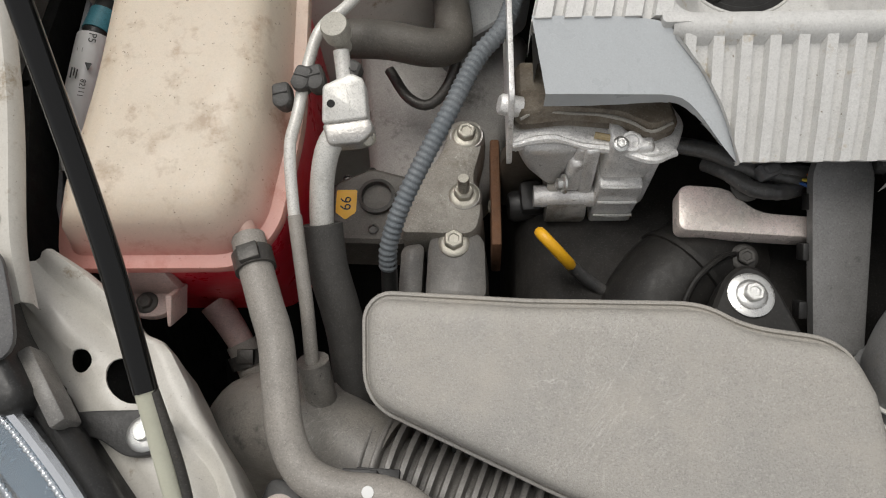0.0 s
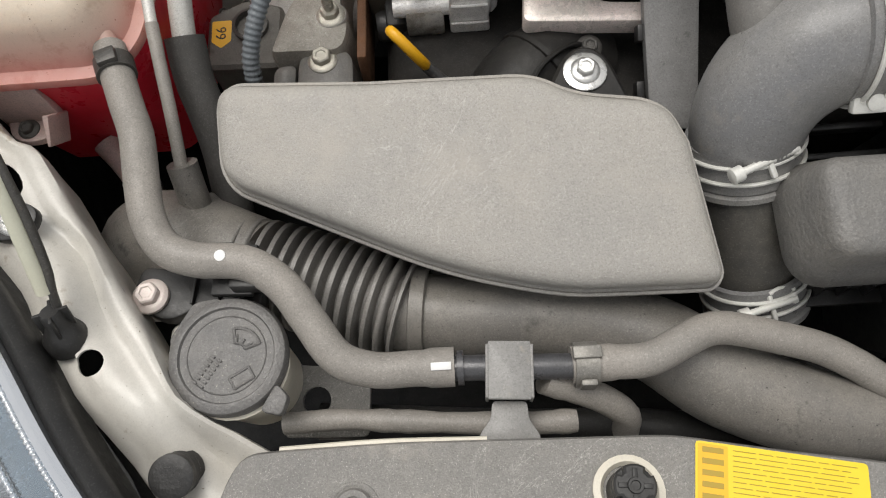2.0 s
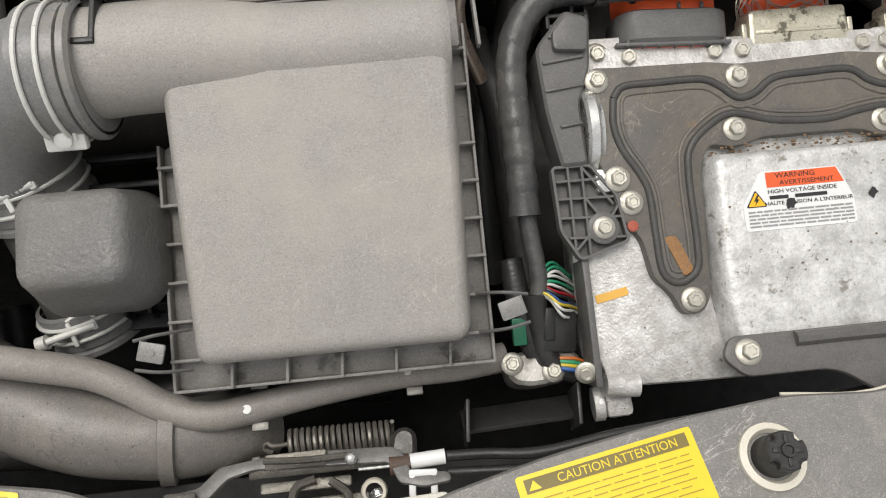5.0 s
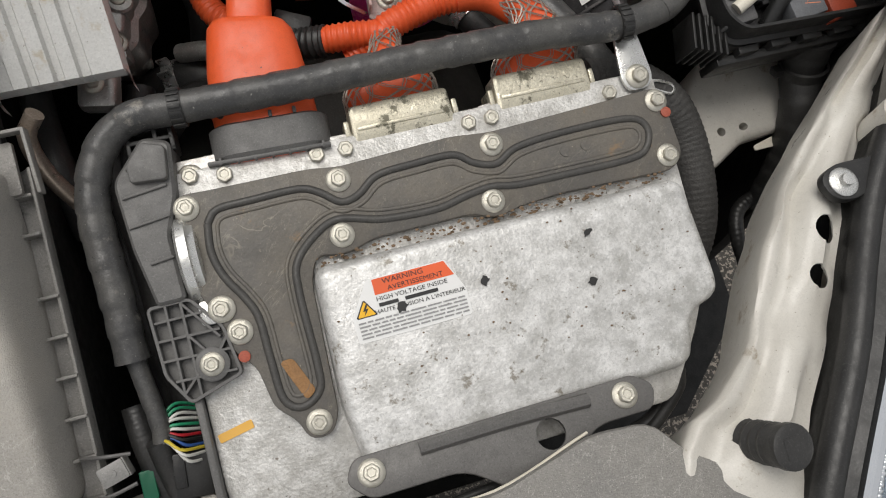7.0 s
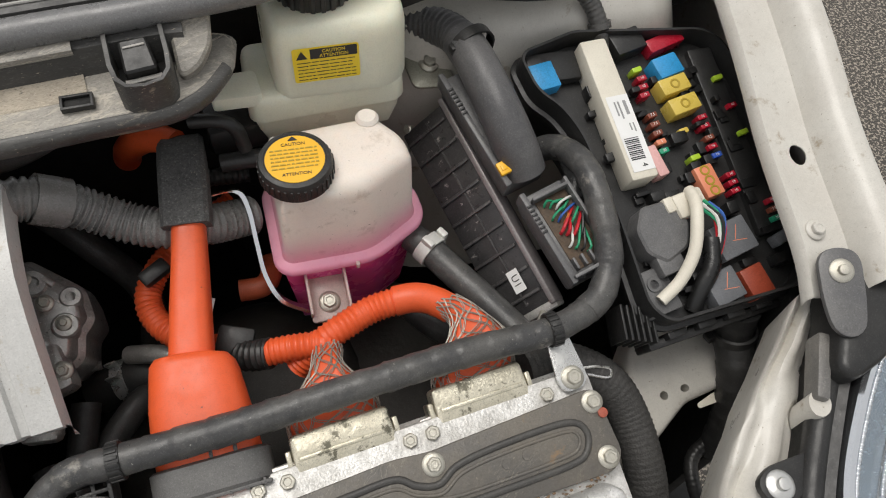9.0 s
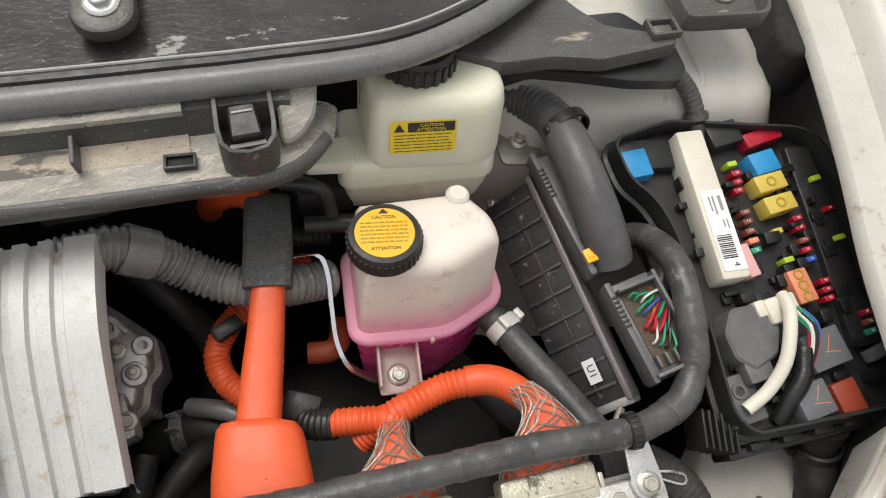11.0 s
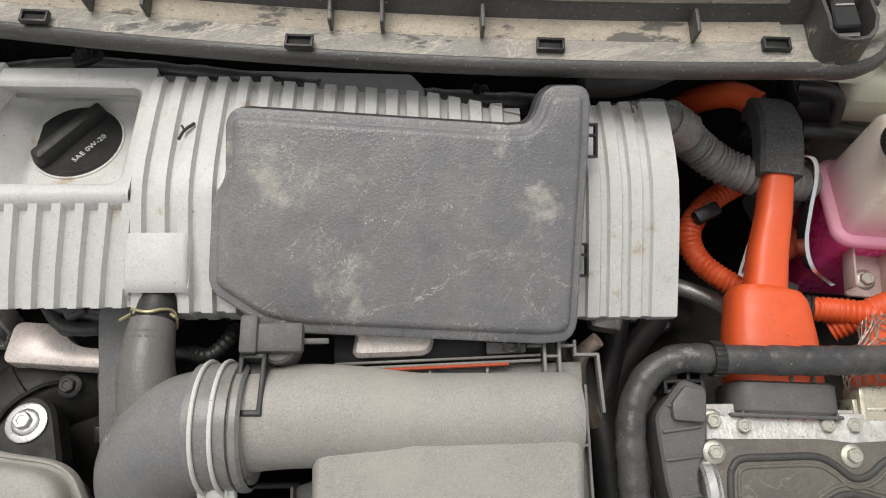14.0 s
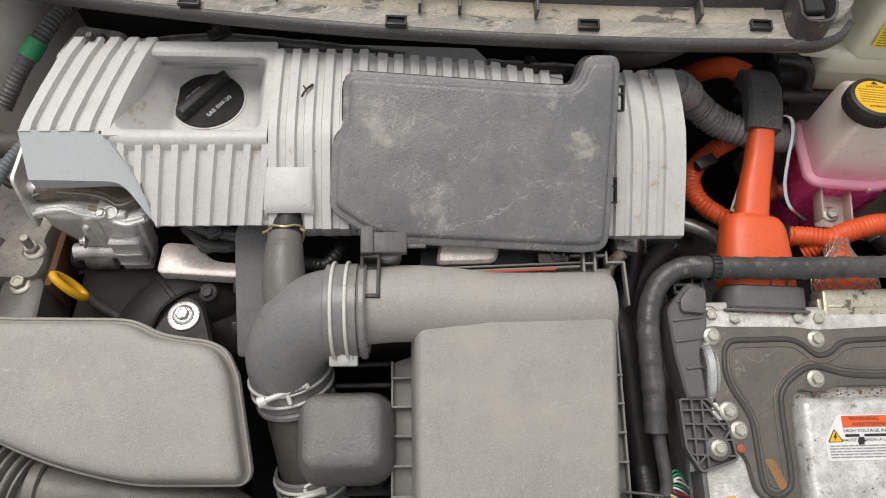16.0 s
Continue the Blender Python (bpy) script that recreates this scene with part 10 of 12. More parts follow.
for k, c in enumerate(("green", "green", "white", "white", "green", "white", "red", "black", "blue", "yellow", "white", "white")):
    f = k / 11
    a = Vector((0.712 + 0.002 * (k % 3), 0.050 - 0.004 * f, 0.727))
    e = Vector((0.749, 0.066 - 0.036 * f, 0.700 + rnd.uniform(-0.004, 0.004)))
    top = a.lerp(e, 0.45) + Vector((0, (0.010 - 0.022 * f), 0.012 + rnd.uniform(0, 0.006)))
    bm = bmesh.new()
    tube(bm, [a, a.lerp(top, 0.5) + Vector((0, 0.002, 0.003)), top, top.lerp(e, 0.55) + Vector((0, 0, 0.002)), e], 0.00115, 6, 0.003)
    part("thin_wire", bm, wire_mats[c], loom, f"thin {c} wire")
bm = bmesh.new()
block(bm, basis((0.728, 0.022, 0.706), (1, -0.1, 0), (0.1, -0.4, 1)), (0.026, 0.030, 0.022), 0.002)
block(bm, basis((0.722, 0.024, 0.718), (1, -0.1, 0), (0.1, -0.4, 1)), (0.008, 0.024, 0.006), 0.001)
part("wire_connector", bm, black_plastic, loom, "shiny black wire connector")
bm = bmesh.new()
tube(bm, [(0.713, 0.046, 0.727), (0.716, 0.02, 0.71), (0.722, 0.0, 0.70), (0.74, -0.008, 0.692)], 0.0085, 10)
part("lower_branch", bm, black_rubber, loom)
for k, c in enumerate(("orange", "green", "yellow", "blue")):
    bm = bmesh.new()
    tube(bm, [(0.728, 0.001 - 0.0025 * k, 0.705), (0.738, 0.0 - 0.003 * k, 0.705), (0.746, -0.002 - 0.0025 * k, 0.70)], 0.0016, 6, 0.004)
    part("thin_wire", bm, wire_mats[c], loom, f"thin {c} wire")

# water outlet and pump below the filter box corner
pump2 = thing("coolant_pump", "alloy coolant pump flange with bolts in front of the inverter", "coolant pump", (0.71, 0.0, 0.67))
bm = bmesh.new()
stack(bm, rounded([(0.688, 0.008), (0.690, -0.012), (0.706, -0.016), (0.740, -0.012), (0.746, 0.006), (0.72, 0.012)], 0.008), [(0.003, 0.004), (0, 0.001), (0, -0.03)], slope(0, 0.697, 0.1))
part("flange", bm, engine_alu, pump2, smooth=40)
for x, y in ((0.693, 0.001), (0.7225, -0.007)):
    bolt(pump2, (x, y, 0.702), (0, -0.2, 1), 0.0085, zinc, x)
bm = bmesh.new()
block(bm, basis((0.700, 0.022, 0.712), (1, 0, 0), (0, -0.3, 1)), (0.010, 0.020, 0.008), 0.001)
part("green_plug", bm, surface("green_plug", (0.01, 0.14, 0.07), 0.4, bump=0), pump2, "dark green plug")

# ---- orange high voltage cables ----
hv = thing("high_voltage_plug", "orange high voltage cable boot with a dark locking collar", "cable plug", (0.84, 0.27, 0.75))
bm = bmesh.new()
sec = [((0.836, 0.234, 0.777), 0.038, 0.024), ((0.836, 0.248, 0.781), 0.038, 0.025), ((0.838, 0.275, 0.790), 0.036, 0.025), ((0.840, 0.300, 0.797), 0.0325, 0.024), ((0.8402, 0.307, 0.799), 0.031, 0.023), ((0.8405, 0.3115, 0.801), 0.027, 0.021), ((0.841, 0.3135, 0.802), 0.0165, 0.0155), ((0.848, 0.345, 0.812), 0.0155, 0.015), ((0.856, 0.375, 0.826), 0.0140, 0.014), ((0.862, 0.402, 0.836), 0.0130, 0.013), ((0.868, 0.43, 0.846), 0.0125, 0.0125)]
loops = []
for (c, w, h) in sec:
    m = basis(c, (1, -0.12, 0), (0.18, 1, 0.33))
    pts = []
    for k in range(28):
        a = 2 * math.pi * k / 28
        ca, sa = math.cos(a), math.sin(a)
        p = 0.62
        pts.append(bm.verts.new(m @ Vector((w * math.copysign(abs(ca) ** p, ca), h * math.copysign(abs(sa) ** p, sa), 0))))
    loops.append(pts)
for a, b in zip(loops, loops[1:]):
    for k in range(28):
        bm.faces.new((a[k - 1], a[k], b[k], b[k - 1]))
bm.faces.new(loops[0])
bm.faces.new(loops[-1])
part("boot", bm, orange, hv, smooth=50)
bm = bmesh.new()
m = basis((0.836, 0.227, 0.776), (1, -0.08, 0), (0.05, 0.95, 0.28))
stack(bm, rounded([(-0.0425, -0.026), (0.0425, -0.026), (0.0425, 0.027), (-0.0425, 0.027)], 0.018, 5), [(0.003, 0.011), (0, 0.009), (0, -0.012), (0.002, -0.0145)], local(m))
for k in range(5):
    block(bm, m @ Matrix.Translation((-0.034 + 0.0165 * k, 0.0275, -0.001)), (0.0030, 0.007, 0.024), 0.0008)
block(bm, m @ Matrix.Translation((-0.006, 0.031, -0.002)), (0.004, 0.010, 0.027), 0.001)
block(bm, m @ Matrix.Translation((0.012, 0.031, -0.002)), (0.004, 0.010, 0.027), 0.001)
block(bm, m @ Matrix.Translation((-0.002, -0.004, -0.0155)), (0.086, 0.040, 0.003), 0.001)
for k in range(7):
    block(bm, m @ Matrix.Translation((-0.036 + 0.012 * k, 0.0, -0.0150)), (0.0022, 0.048, 0.005), 0.0006)
block(bm, m @ Matrix.Translation((0.003, 0.029, -0.008)), (0.020, 0.006, 0.004), 0.001)
block(bm, m @ Matrix.Translation((0.003, 0.029, 0.009)), (0.020, 0.006, 0.003), 0.001)
block(bm, m @ Matrix.Translation((0.034, 0.022, 0.0)), (0.010, 0.010, 0.019), 0.002)
block(bm, m @ Matrix.Translation((-0.034, 0.022, 0.0)), (0.010, 0.010, 0.019), 0.002)
block(bm, m @ Matrix.Translation((0.012, 0.0, 0.0118)), (0.016, 0.044, 0.0016), 0.0006)
for s in (-0.0085, 0.0085):
    block(bm, m @ Matrix.Translation((0.012 + s, 0.0, 0.013)), (0.0026, 0.050, 0.005), 0.0008)
pieces("collar", bm, conduit_dark, hv, "dark grey locking collar")
bm = bmesh.new()
stack(bm, rounded([(-0.038, -0.020), (0.030, -0.020), (0.030, 0.013), (-0.038, 0.015)], 0.012, 5), [(0, -0.014), (0, -0.0170)], local(m))
part("gasket", bm, orange, hv)
bm = bmesh.new()
lathe(bm, [(0.003, 0.0), (0.003, 0.0014), (0, 0.0015)], basis((0.806, 0.240, 0.802), (1, 0, 0), (-0.1, -0.3, 1)), 10)
part("vent_plug", bm, black_plastic, hv)
# foam wrap over the cable
bm = bmesh.new()
m0 = [((0.8615, 0.400, 0.8495), (0.18, 1, 0.42)), ((0.866, 0.425, 0.858), (0.18, 1, 0.3)), ((0.870, 0.452, 0.863), (0.1, 1, 0.05)), ((0.872, 0.475, 0.858), (0.05, 1, -0.35)), ((0.873, 0.492, 0.846), (0, 0.8, -0.8))]
rows = []
for c, d in m0:
    m = basis(c, (1, -0.15, 0), Vector(d).cross(Vector((1, -0.15, 0))) * -1)
    rows.append([bm.verts.new(m @ Vector(v)) for v in ((-0.0185, 0, -0.020), (-0.0185, 0, -0.001), (-0.015, 0, 0.0025), (0.015, 0, 0.0025), (0.0185, 0, -0.001), (0.0185, 0, -0.020))])
for a, b in zip(rows, rows[1:]):
    for k in range(5):
        bm.faces.new((a[k], a[k + 1], b[k + 1], b[k]))
bm.faces.new(rows[0])
solo("foam_wrap", bm, foam, "worn dark foam wrap over the orange cable", "foam wrap", smooth=40)
for name, pts, r, ridged, mtl, label in (
    ("hv_cable", [(0.868, 0.49, 0.842), (0.852, 0.505, 0.840), (0.836, 0.516, 0.828), (0.824, 0.530, 0.806), (0.818, 0.545, 0.78)], 0.0125, False, orange, "smooth orange cable disappearing under the cowl"),
    ("hv_conduit", [(0.90, 0.468, 0.775), (0.870, 0.455, 0.772), (0.842, 0.440, 0.768), (0.820, 0.422, 0.762), (0.809, 0.400, 0.757), (0.814, 0.376, 0.753), (0.832, 0.355, 0.752), (0.856, 0.338, 0.754), (0.872, 0.325, 0.760)], 0.0118, True, orange, "ribbed orange cable conduit looping behind the plug"),
    ("hv_conduit", [(0.895, 0.312, 0.770), (0.915, 0.308, 0.774), (0.935, 0.303, 0.776), (0.945, 0.300, 0.775)], 0.0118, True, orange, "short ribbed orange conduit"),
    ("hv_conduit", [(0.915, 0.300, 0.755), (0.935, 0.304, 0.772), (0.955, 0.309, 0.780), (0.985, 0.316, 0.784), (1.010, 0.316, 0.786)], 0.0125, True, orange, "ribbed orange cable conduit beside the pink reservoir"),
    ("hv_cable", [(1.005, 0.3165, 0.786), (1.022, 0.314, 0.787), (1.037, 0.307, 0.785), (1.05, 0.295, 0.782)], 0.0128, False, orange, "orange taped cable end"),
    ("hv_cable", [(0.885, 0.392, 0.745), (0.905, 0.390, 0.745), (0.915, 0.402, 0.742), (0.918, 0.42, 0.735)], 0.010, False, surface("dull_orange", (0.36, 0.07, 0.025), 0.6, bump=0.1), "dull orange cable deep behind the plug"),
):
    bm = bmesh.new()
    tube(bm, pts, r, 16, 0.0011 if ridged else 0.006, shape=bellows(0.0046, 0.13) if ridged else None)
    solo(name, bm, mtl, label, "cable", "orange cables", smooth=60)
bm = bmesh.new()
tube(bm, [(0.868, 0.328, 0.757), (0.880, 0.318, 0.763), (0.897, 0.311, 0.770)], 0.0135, 14, 0.0016, shape=bellows(0.005, 0.1))
block(bm, basis((0.872, 0.332, 0.768), (1, -0.5, 0), (0, -0.3, 1)), (0.03, 0.024, 0.01), 0.003)
solo("conduit_joint", bm, black_plastic, "black joint between the orange conduits", "conduit joint")
bm = bmesh.new()
block(bm, basis((0.822, 0.412, 0.778), (1, 0.5, 0), (0, -0.3, 1)), (0.026, 0.014, 0.012), 0.003)
solo("conduit_clip", bm, black_plastic, "black clip on the orange conduit", "clip")


def braid(path, w0, h0, w1, h1, name_label):
    """A flat braided cable end: orange cores inside a lattice of wires."""
    th = thing("braided_cable", name_label, "cable", path[0], "braided cables")
    line, run = spline(path, 0.006)
    rings_, cores = [], bmesh.new()
    for i, p in enumerate(line):
        f = run[i] / run[-1]
        d = (line[min(i + 1, len(line) - 1)] - line[max(i - 1, 0)]).normalized()
        m = basis(p, (1, 0.05, 0), d.cross(Vector((1, 0.05, 0))) * -1)
        g = min(max((f - 0.30) / 0.55, 0.0), 1.0)
        g = g * g * (3 - 2 * g)
        rings_.append((m, w0 + (w1 - w0) * g, h0 + (h1 - h0) * g))
    loops = []
    for m, w, h in rings_:
        loops.append([cores.verts.new(m @ Vector((0.94 * w * math.copysign(abs(math.cos(a)) ** 0.7, math.cos(a)), 0, 0.94 * h * (math.sin(a) * (1 + 0.10 * math.cos(6 * a)))))) for a in (2 * math.pi * k / 30 for k in range(30))])
    for a, b in zip(loops, loops[1:]):
        for k in range(30):
            cores.faces.new((a[k - 1], a[k], b[k], b[k - 1]))
    cores.faces.new(loops[0])
    cores.faces.new(loops[-1])
    part("core", cores, orange, th, "orange cores", smooth=60)
    net = bmesh.new()
    n = len(rings_)
    for turn in (1, -1):
        for s in range(17):
            for lay in (0.0, 0.055):
                pts = []
                for i in range(n):
                    m, w, h = rings_[i]
                    a = 2 * math.pi * s / 17 + turn * (i * 0.21 + lay) + 0.12 * math.sin(i * 1.7 + s)
                    ca = math.cos(a)
                    pts.append(m @ Vector((w * 1.02 * math.copysign(abs(ca) ** 0.7, ca), 0, h * 1.05 * math.sin(a) * (1 + 0.05 * math.cos(6 * a)))))
                tube(net, pts, 0.00036, 4, 0.005, caps=False)
    tagged(part("braid", net, braid_wire, th, "loose metal braid", smooth=70), "loose metal braid", kind="stuff")
    return th


braid([(0.930, 0.222, 0.776), (0.930, 0.240, 0.782), (0.931, 0.258, 0.783), (0.935, 0.277, 0.781), (0.940, 0.293, 0.777)], 0.036, 0.011, 0.013, 0.013, "braided orange power cable end, flattened towards its terminal")
braid([(1.042, 0.220, 0.778), (1.046, 0.240, 0.786), (1.055, 0.262, 0.788), (1.056, 0.282, 0.788), (1.046, 0.298, 0.786)], 0.036, 0.012, 0.013, 0.013, "braided orange power cable end beside the black loom")
for x in (0.931, 1.042):
    term = thing("cable_terminal", "yellowish zinc-plated terminal shroud on the inverter's edge", "terminal", (x, 0.213, 0.775), "terminals")
    bm = bmesh.new()
    m = basis((x, 0.217, 0.787), (1, 0.0, 0), (0, -0.35, 1))
    stack(bm, rounded([(-0.039, -0.015), (0.039, -0.015), (0.038, 0.014), (-0.038, 0.014)], 0.004), [(0.003, 0.006), (0.001, 0.005), (0, 0.002), (0, -0.016)], local(m))
    block(bm, m @ Matrix.Translation((0, -0.004, 0.006)), (0.068, 0.003, 0.002), 0.0008)
    part("shroud", bm, surface("yellow_zinc_shroud", (0.66, 0.62, 0.50), 0.36, metal=0.5, alt=(0.50, 0.46, 0.35), scale=40, crisp=0.07, dirt=(0.16, 0.15, 0.11), dirt_scale=70, dirt_cut=0.565, dirt_soft=0.05, speck=(0.12, 0.11, 0.08), speck_scale=300, speck_cut=0.66, bump=0.3, pits=0.15, pit_scale=90) if x < 1 else bpy.data.materials["yellow_zinc_shroud"], term)
    bm = bmesh.new()
    block(bm, m @ Matrix.Translation((-0.041, -0.002, -0.008)), (0.004, 0.012, 0.024), 0.001)
    block(bm, m @ Matrix.Translation((0.041, -0.002, -0.008)), (0.004, 0.012, 0.024), 0.001)
    pieces("ear", bm, bpy.data.materials["yellow_zinc_shroud"], term)

# silver strap at the inverter's corner, with its bolt
strap = thing("zinc_strap", "bright zinc-plated strap bolted at the inverter's corner", "bracket", (1.115, 0.2, 0.78))
bm = bmesh.new()
m = basis((1.114, 0.212, 0.796), (1, 0.02, 0), (0, -0.35, 1))
slab(bm, rounded([(-0.009, 0.024), (0.010, 0.028), (0.014, -0.012), (0.008, -0.020), (-0.008, -0.020), (-0.012, -0.010)], 0.005), -0.001, 0.0015, local(m), 0.0005)
part("strap", bm, bright_zinc, strap)
bolt(strap, m @ Vector((0.001, -0.010, 0.0015)), m.col[2].xyz, 0.0095, zinc, 0.2)
bm = bmesh.new()
tube(bm, [(1.118, 0.262, 0.795), (1.108, 0.250, 0.798), (1.112, 0.243, 0.802), (1.130, 0.244, 0.805)], 0.0032, 8, 0.003)
solo("wire_hook", bm, zinc, "bent yellowish wire hook beside the loom", "hook")

# ---- dark corrugated air hose to the engine ----
air2 = thing("corrugated_hose", "dark grey corrugated breather hose with a smooth cuff", "hose", (0.8, 0.43, 0.82))
bm = bmesh.new()
tube(bm, [(0.715, 0.430, 0.880), (0.735, 0.434, 0.880), (0.754, 0.439, 0.876), (0.776, 0.441, 0.862), (0.798, 0.438, 0.842), (0.822, 0.428, 0.829), (0.848, 0.418, 0.825), (0.872, 0.418, 0.818), (0.892, 0.424, 0.808), (0.915, 0.43, 0.80)], 0.0172, 18, 0.0013, shape=rings(0.0056, 0.13))
part("hose", bm, ribbed_grey, air2, smooth=60)
bm = bmesh.new()
tube(bm, [(0.762, 0.4405, 0.872), (0.782, 0.4408, 0.857)], 0.0196, 20, 0.004)
part("cuff", bm, ribbed_grey, air2)
bm = bmesh.new()
tube(bm, [(0.855, 0.478, 0.82), (0.885, 0.470, 0.815), (0.92, 0.468, 0.81)], 0.0085, 10, 0.0012, shape=bellows(0.0048, 0.15))
solo("small_conduit", bm, black_plastic, "thin black ribbed conduit behind the foam wrap", "conduit")
bm = bmesh.new()
tube(bm, [(0.70, 0.50, 0.86), (0.75, 0.505, 0.86), (0.80, 0.53, 0.862), (0.84, 0.56, 0.86)], 0.014, 14)
solo("grey_pipe", bm, conduit_dark, "smooth grey pipe below the cowl", "pipe")

# alloy casting with bolts right of the engine cover
cast = thing("alloy_casting", "rough alloy casting with screws beside the engine cover", "casting", (0.727, 0.394, 0.72))
bm = bmesh.new()
stack(bm, rounded([(0.700, 0.366), (0.728, 0.358), (0.744, 0.368), (0.748, 0.386), (0.758, 0.396), (0.756, 0.418), (0.744, 0.430), (0.720, 0.452), (0.700, 0.440)], 0.003), [(0.003, 0.004), (0.001, 0.002), (0, -0.002), (0, -0.018), (-0.005, -0.022), (-0.006, -0.045), (0.0, -0.09)], slope(0.394, 0.768, 0.35))
part("casting", bm, cast_alu, cast, smooth=45)
for c, ax, up_, size, e in (((0.726, 0.440, 0.786), (0.75, -0.7, 0), (0.3, -0.1, 1), (0.050, 0.006, 0.012), 0.002), ((0.724, 0.359, 0.752), (1, 0.2, 0), (0, -0.3, 1), (0.035, 0.04, 0.03), 0.006), ((0.717, 0.319, 0.755), (1, -0.2, 0), (0, -0.3, 1), (0.03, 0.035, 0.02), 0.006)):
    bm = bmesh.new()
    block(bm, basis(c, ax, up_), size, e)
    part("lug", bm, cast_alu, cast, smooth=45)
for bx, by, bz, br in ((0.745, 0.390, 0.768, 0.011), (0.753, 0.412, 0.774, 0.009), (0.728, 0.428, 0.784, 0.012), (0.722, 0.376, 0.764, 0.010)):
    bm = bmesh.new()
    lathe(bm, [(br, -0.03), (br, 0.003), (br * 0.85, 0.005), (br * 0.45, 0.005), (br * 0.4, 0.001)], basis((bx, by, bz), (1, 0, 0), (0.25, -0.35, 1)), 16)
    part("boss", bm, cast_alu, cast)
bm = bmesh.new()
tube(bm, [(0.712, 0.384, 0.702), (0.738, 0.388, 0.692), (0.748, 0.389, 0.689)], 0.0045, 10, 0.0012, shape=rings(0.0022, 0.14))
part("threaded_stud", bm, cast_alu, cast)
bm = bmesh.new()
lathe(bm, [(0.011, -0.004), (0.011, 0.004), (0.009, 0.005), (0.004, 0.005)], basis((0.728, 0.3865, 0.696), (0, 1, 0), (1, 0.08, -0.3)), 6)
part("nut", bm, cast_alu, cast)
for p, r in (((0.736, 0.406, 0.785), 0.007), ((0.745, 0.390, 0.7735), 0.0065), ((0.724, 0.429, 0.792), 0.006), ((0.716, 0.316, 0.768), 0.008), ((0.738, 0.352, 0.765), 0.008)):
    bolt(cast, p, (0.15, -0.35, 1), r, zinc, 9 * r, "screw", dome=r < 0.007)
bm = bmesh.new()
block(bm, basis((0.852, 0.362, 0.77), (0.35, 1, 0), (0.3, -0.4, 1)), (0.034, 0.013, 0.001), 0.0003)
tagp = part("paper_tag", bm, label_white, cast, "white printed tag")
bars([(-0.014, 0.003, 0.012, 0.0015), (-0.014, 0, 0.02, 0.0015), (-0.014, -0.003, 0.016, 0.0015)], basis((0.852, 0.362, 0.7708), (0.35, 1, 0), (0.3, -0.4, 1)), ink, tagp)
bm = bmesh.new()
tube(bm, [(0.690, 0.262, 0.815), (0.678, 0.255, 0.80), (0.680, 0.24, 0.775), (0.695, 0.22, 0.745)], 0.0062, 12)
solo("heat_pipe", bm, surface("brown_steel_pipe", (0.42, 0.33, 0.26), 0.35, metal=0.7, alt=(0.5, 0.45, 0.4), scale=30, bump=0.1), "tarnished steel pipe below the engine cover's end", "pipe")

# ---- inverter coolant reservoir ----
res = thing("inverter_reservoir", "translucent reservoir with bright pink coolant and a black cap", "coolant tank", (0.985, 0.40, 0.68))
lip = rounded([(0.921, 0.364, 0.014), (1.000, 0.356, 0.014), (1.053, 0.380, 0.012), (1.054, 0.412, 0.012), (1.032, 0.448, 0.014), (0.928, 0.452, 0.014)], 0.012, 5)
pl = slope(0.40, 0.802, 0.06)
bm = bmesh.new()
stack(bm, lip, [(0.026, 0.089), (0.019, 0.088), (0.014, 0.084), (0.011, 0.077), (0.007, 0.012), (0.005, 0.004), (-0.001, 0.0025), (-0.003, 0.0), (-0.003, -0.004), (0.002, -0.006)], pl, bottom=False)
part("upper_shell", bm, tank_right, res, "milky white upper half", smooth=60)
bm = bmesh.new()
stack(bm, inset(lip, 0.0015), [(0, -0.003), (0.003, -0.03), (0.008, -0.085), (0.012, -0.12)], pl, top=False)
part("lower_shell", bm, tank_right_low, res, "lower half full of pink coolant", smooth=60)
bm = bmesh.new()
block(bm, basis(pl(0.985, 0.352, 0.0015), (1, -0.15, 0), (0, 0, 1)), (0.003, 0.004, 0.006), 0.0005)
part("lip_tick", bm, tank_tab, res)
bm = bmesh.new()
lathe(bm, [(0.0095, -0.004), (0.0095, 0.003), (0.007, 0.006), (0, 0.0065)], basis(pl(1.018, 0.431, 0.086), (1, 0, 0), (0, 0, 1)), 18)
part("vent_dome", bm, tank_right, res)
bm = bmesh.new()
m = basis((0.956, 0.3480, 0.767), (1, -0.1, 0), (0, -0.3, 1))
slab(bm, rounded([(-0.017, -0.020), (0.017, -0.020), (0.016, 0.022), (-0.016, 0.022)], 0.003), -0.004, 0.0, local(m), 0.001)
for s in (-0.0165, 0.0165):
    block(bm, m @ Matrix.Translation((s, 0.003, 0.007)), (0.0022, 0.036, 0.018), 0.0006)
part("mounting_tab", bm, tank_tab, res, "milky mounting tab")
bolt(res, m @ Vector((0.0, -0.004, 0.0)), (0, -0.3, 1), 0.0095, zinc, 0.2)
cm = basis(pl(0.9522, 0.3970, 0.0905), (1, 0, 0), (0, -0.03, 1)) @ Matrix.Scale(0.95, 4)
bm = bmesh.new()
prof = [(0.026, -0.004)]
lathe(bm, [(0.0265, -0.006), (0.0292, -0.004), (0.0292, 0.010), (0.0278, 0.0135), (0.0245, 0.0145), (0.0238, 0.0138), (0.0, 0.0138)], cm, 48)
cap = part("cap", bm, black_rubber, res, "black ribbed screw cap")
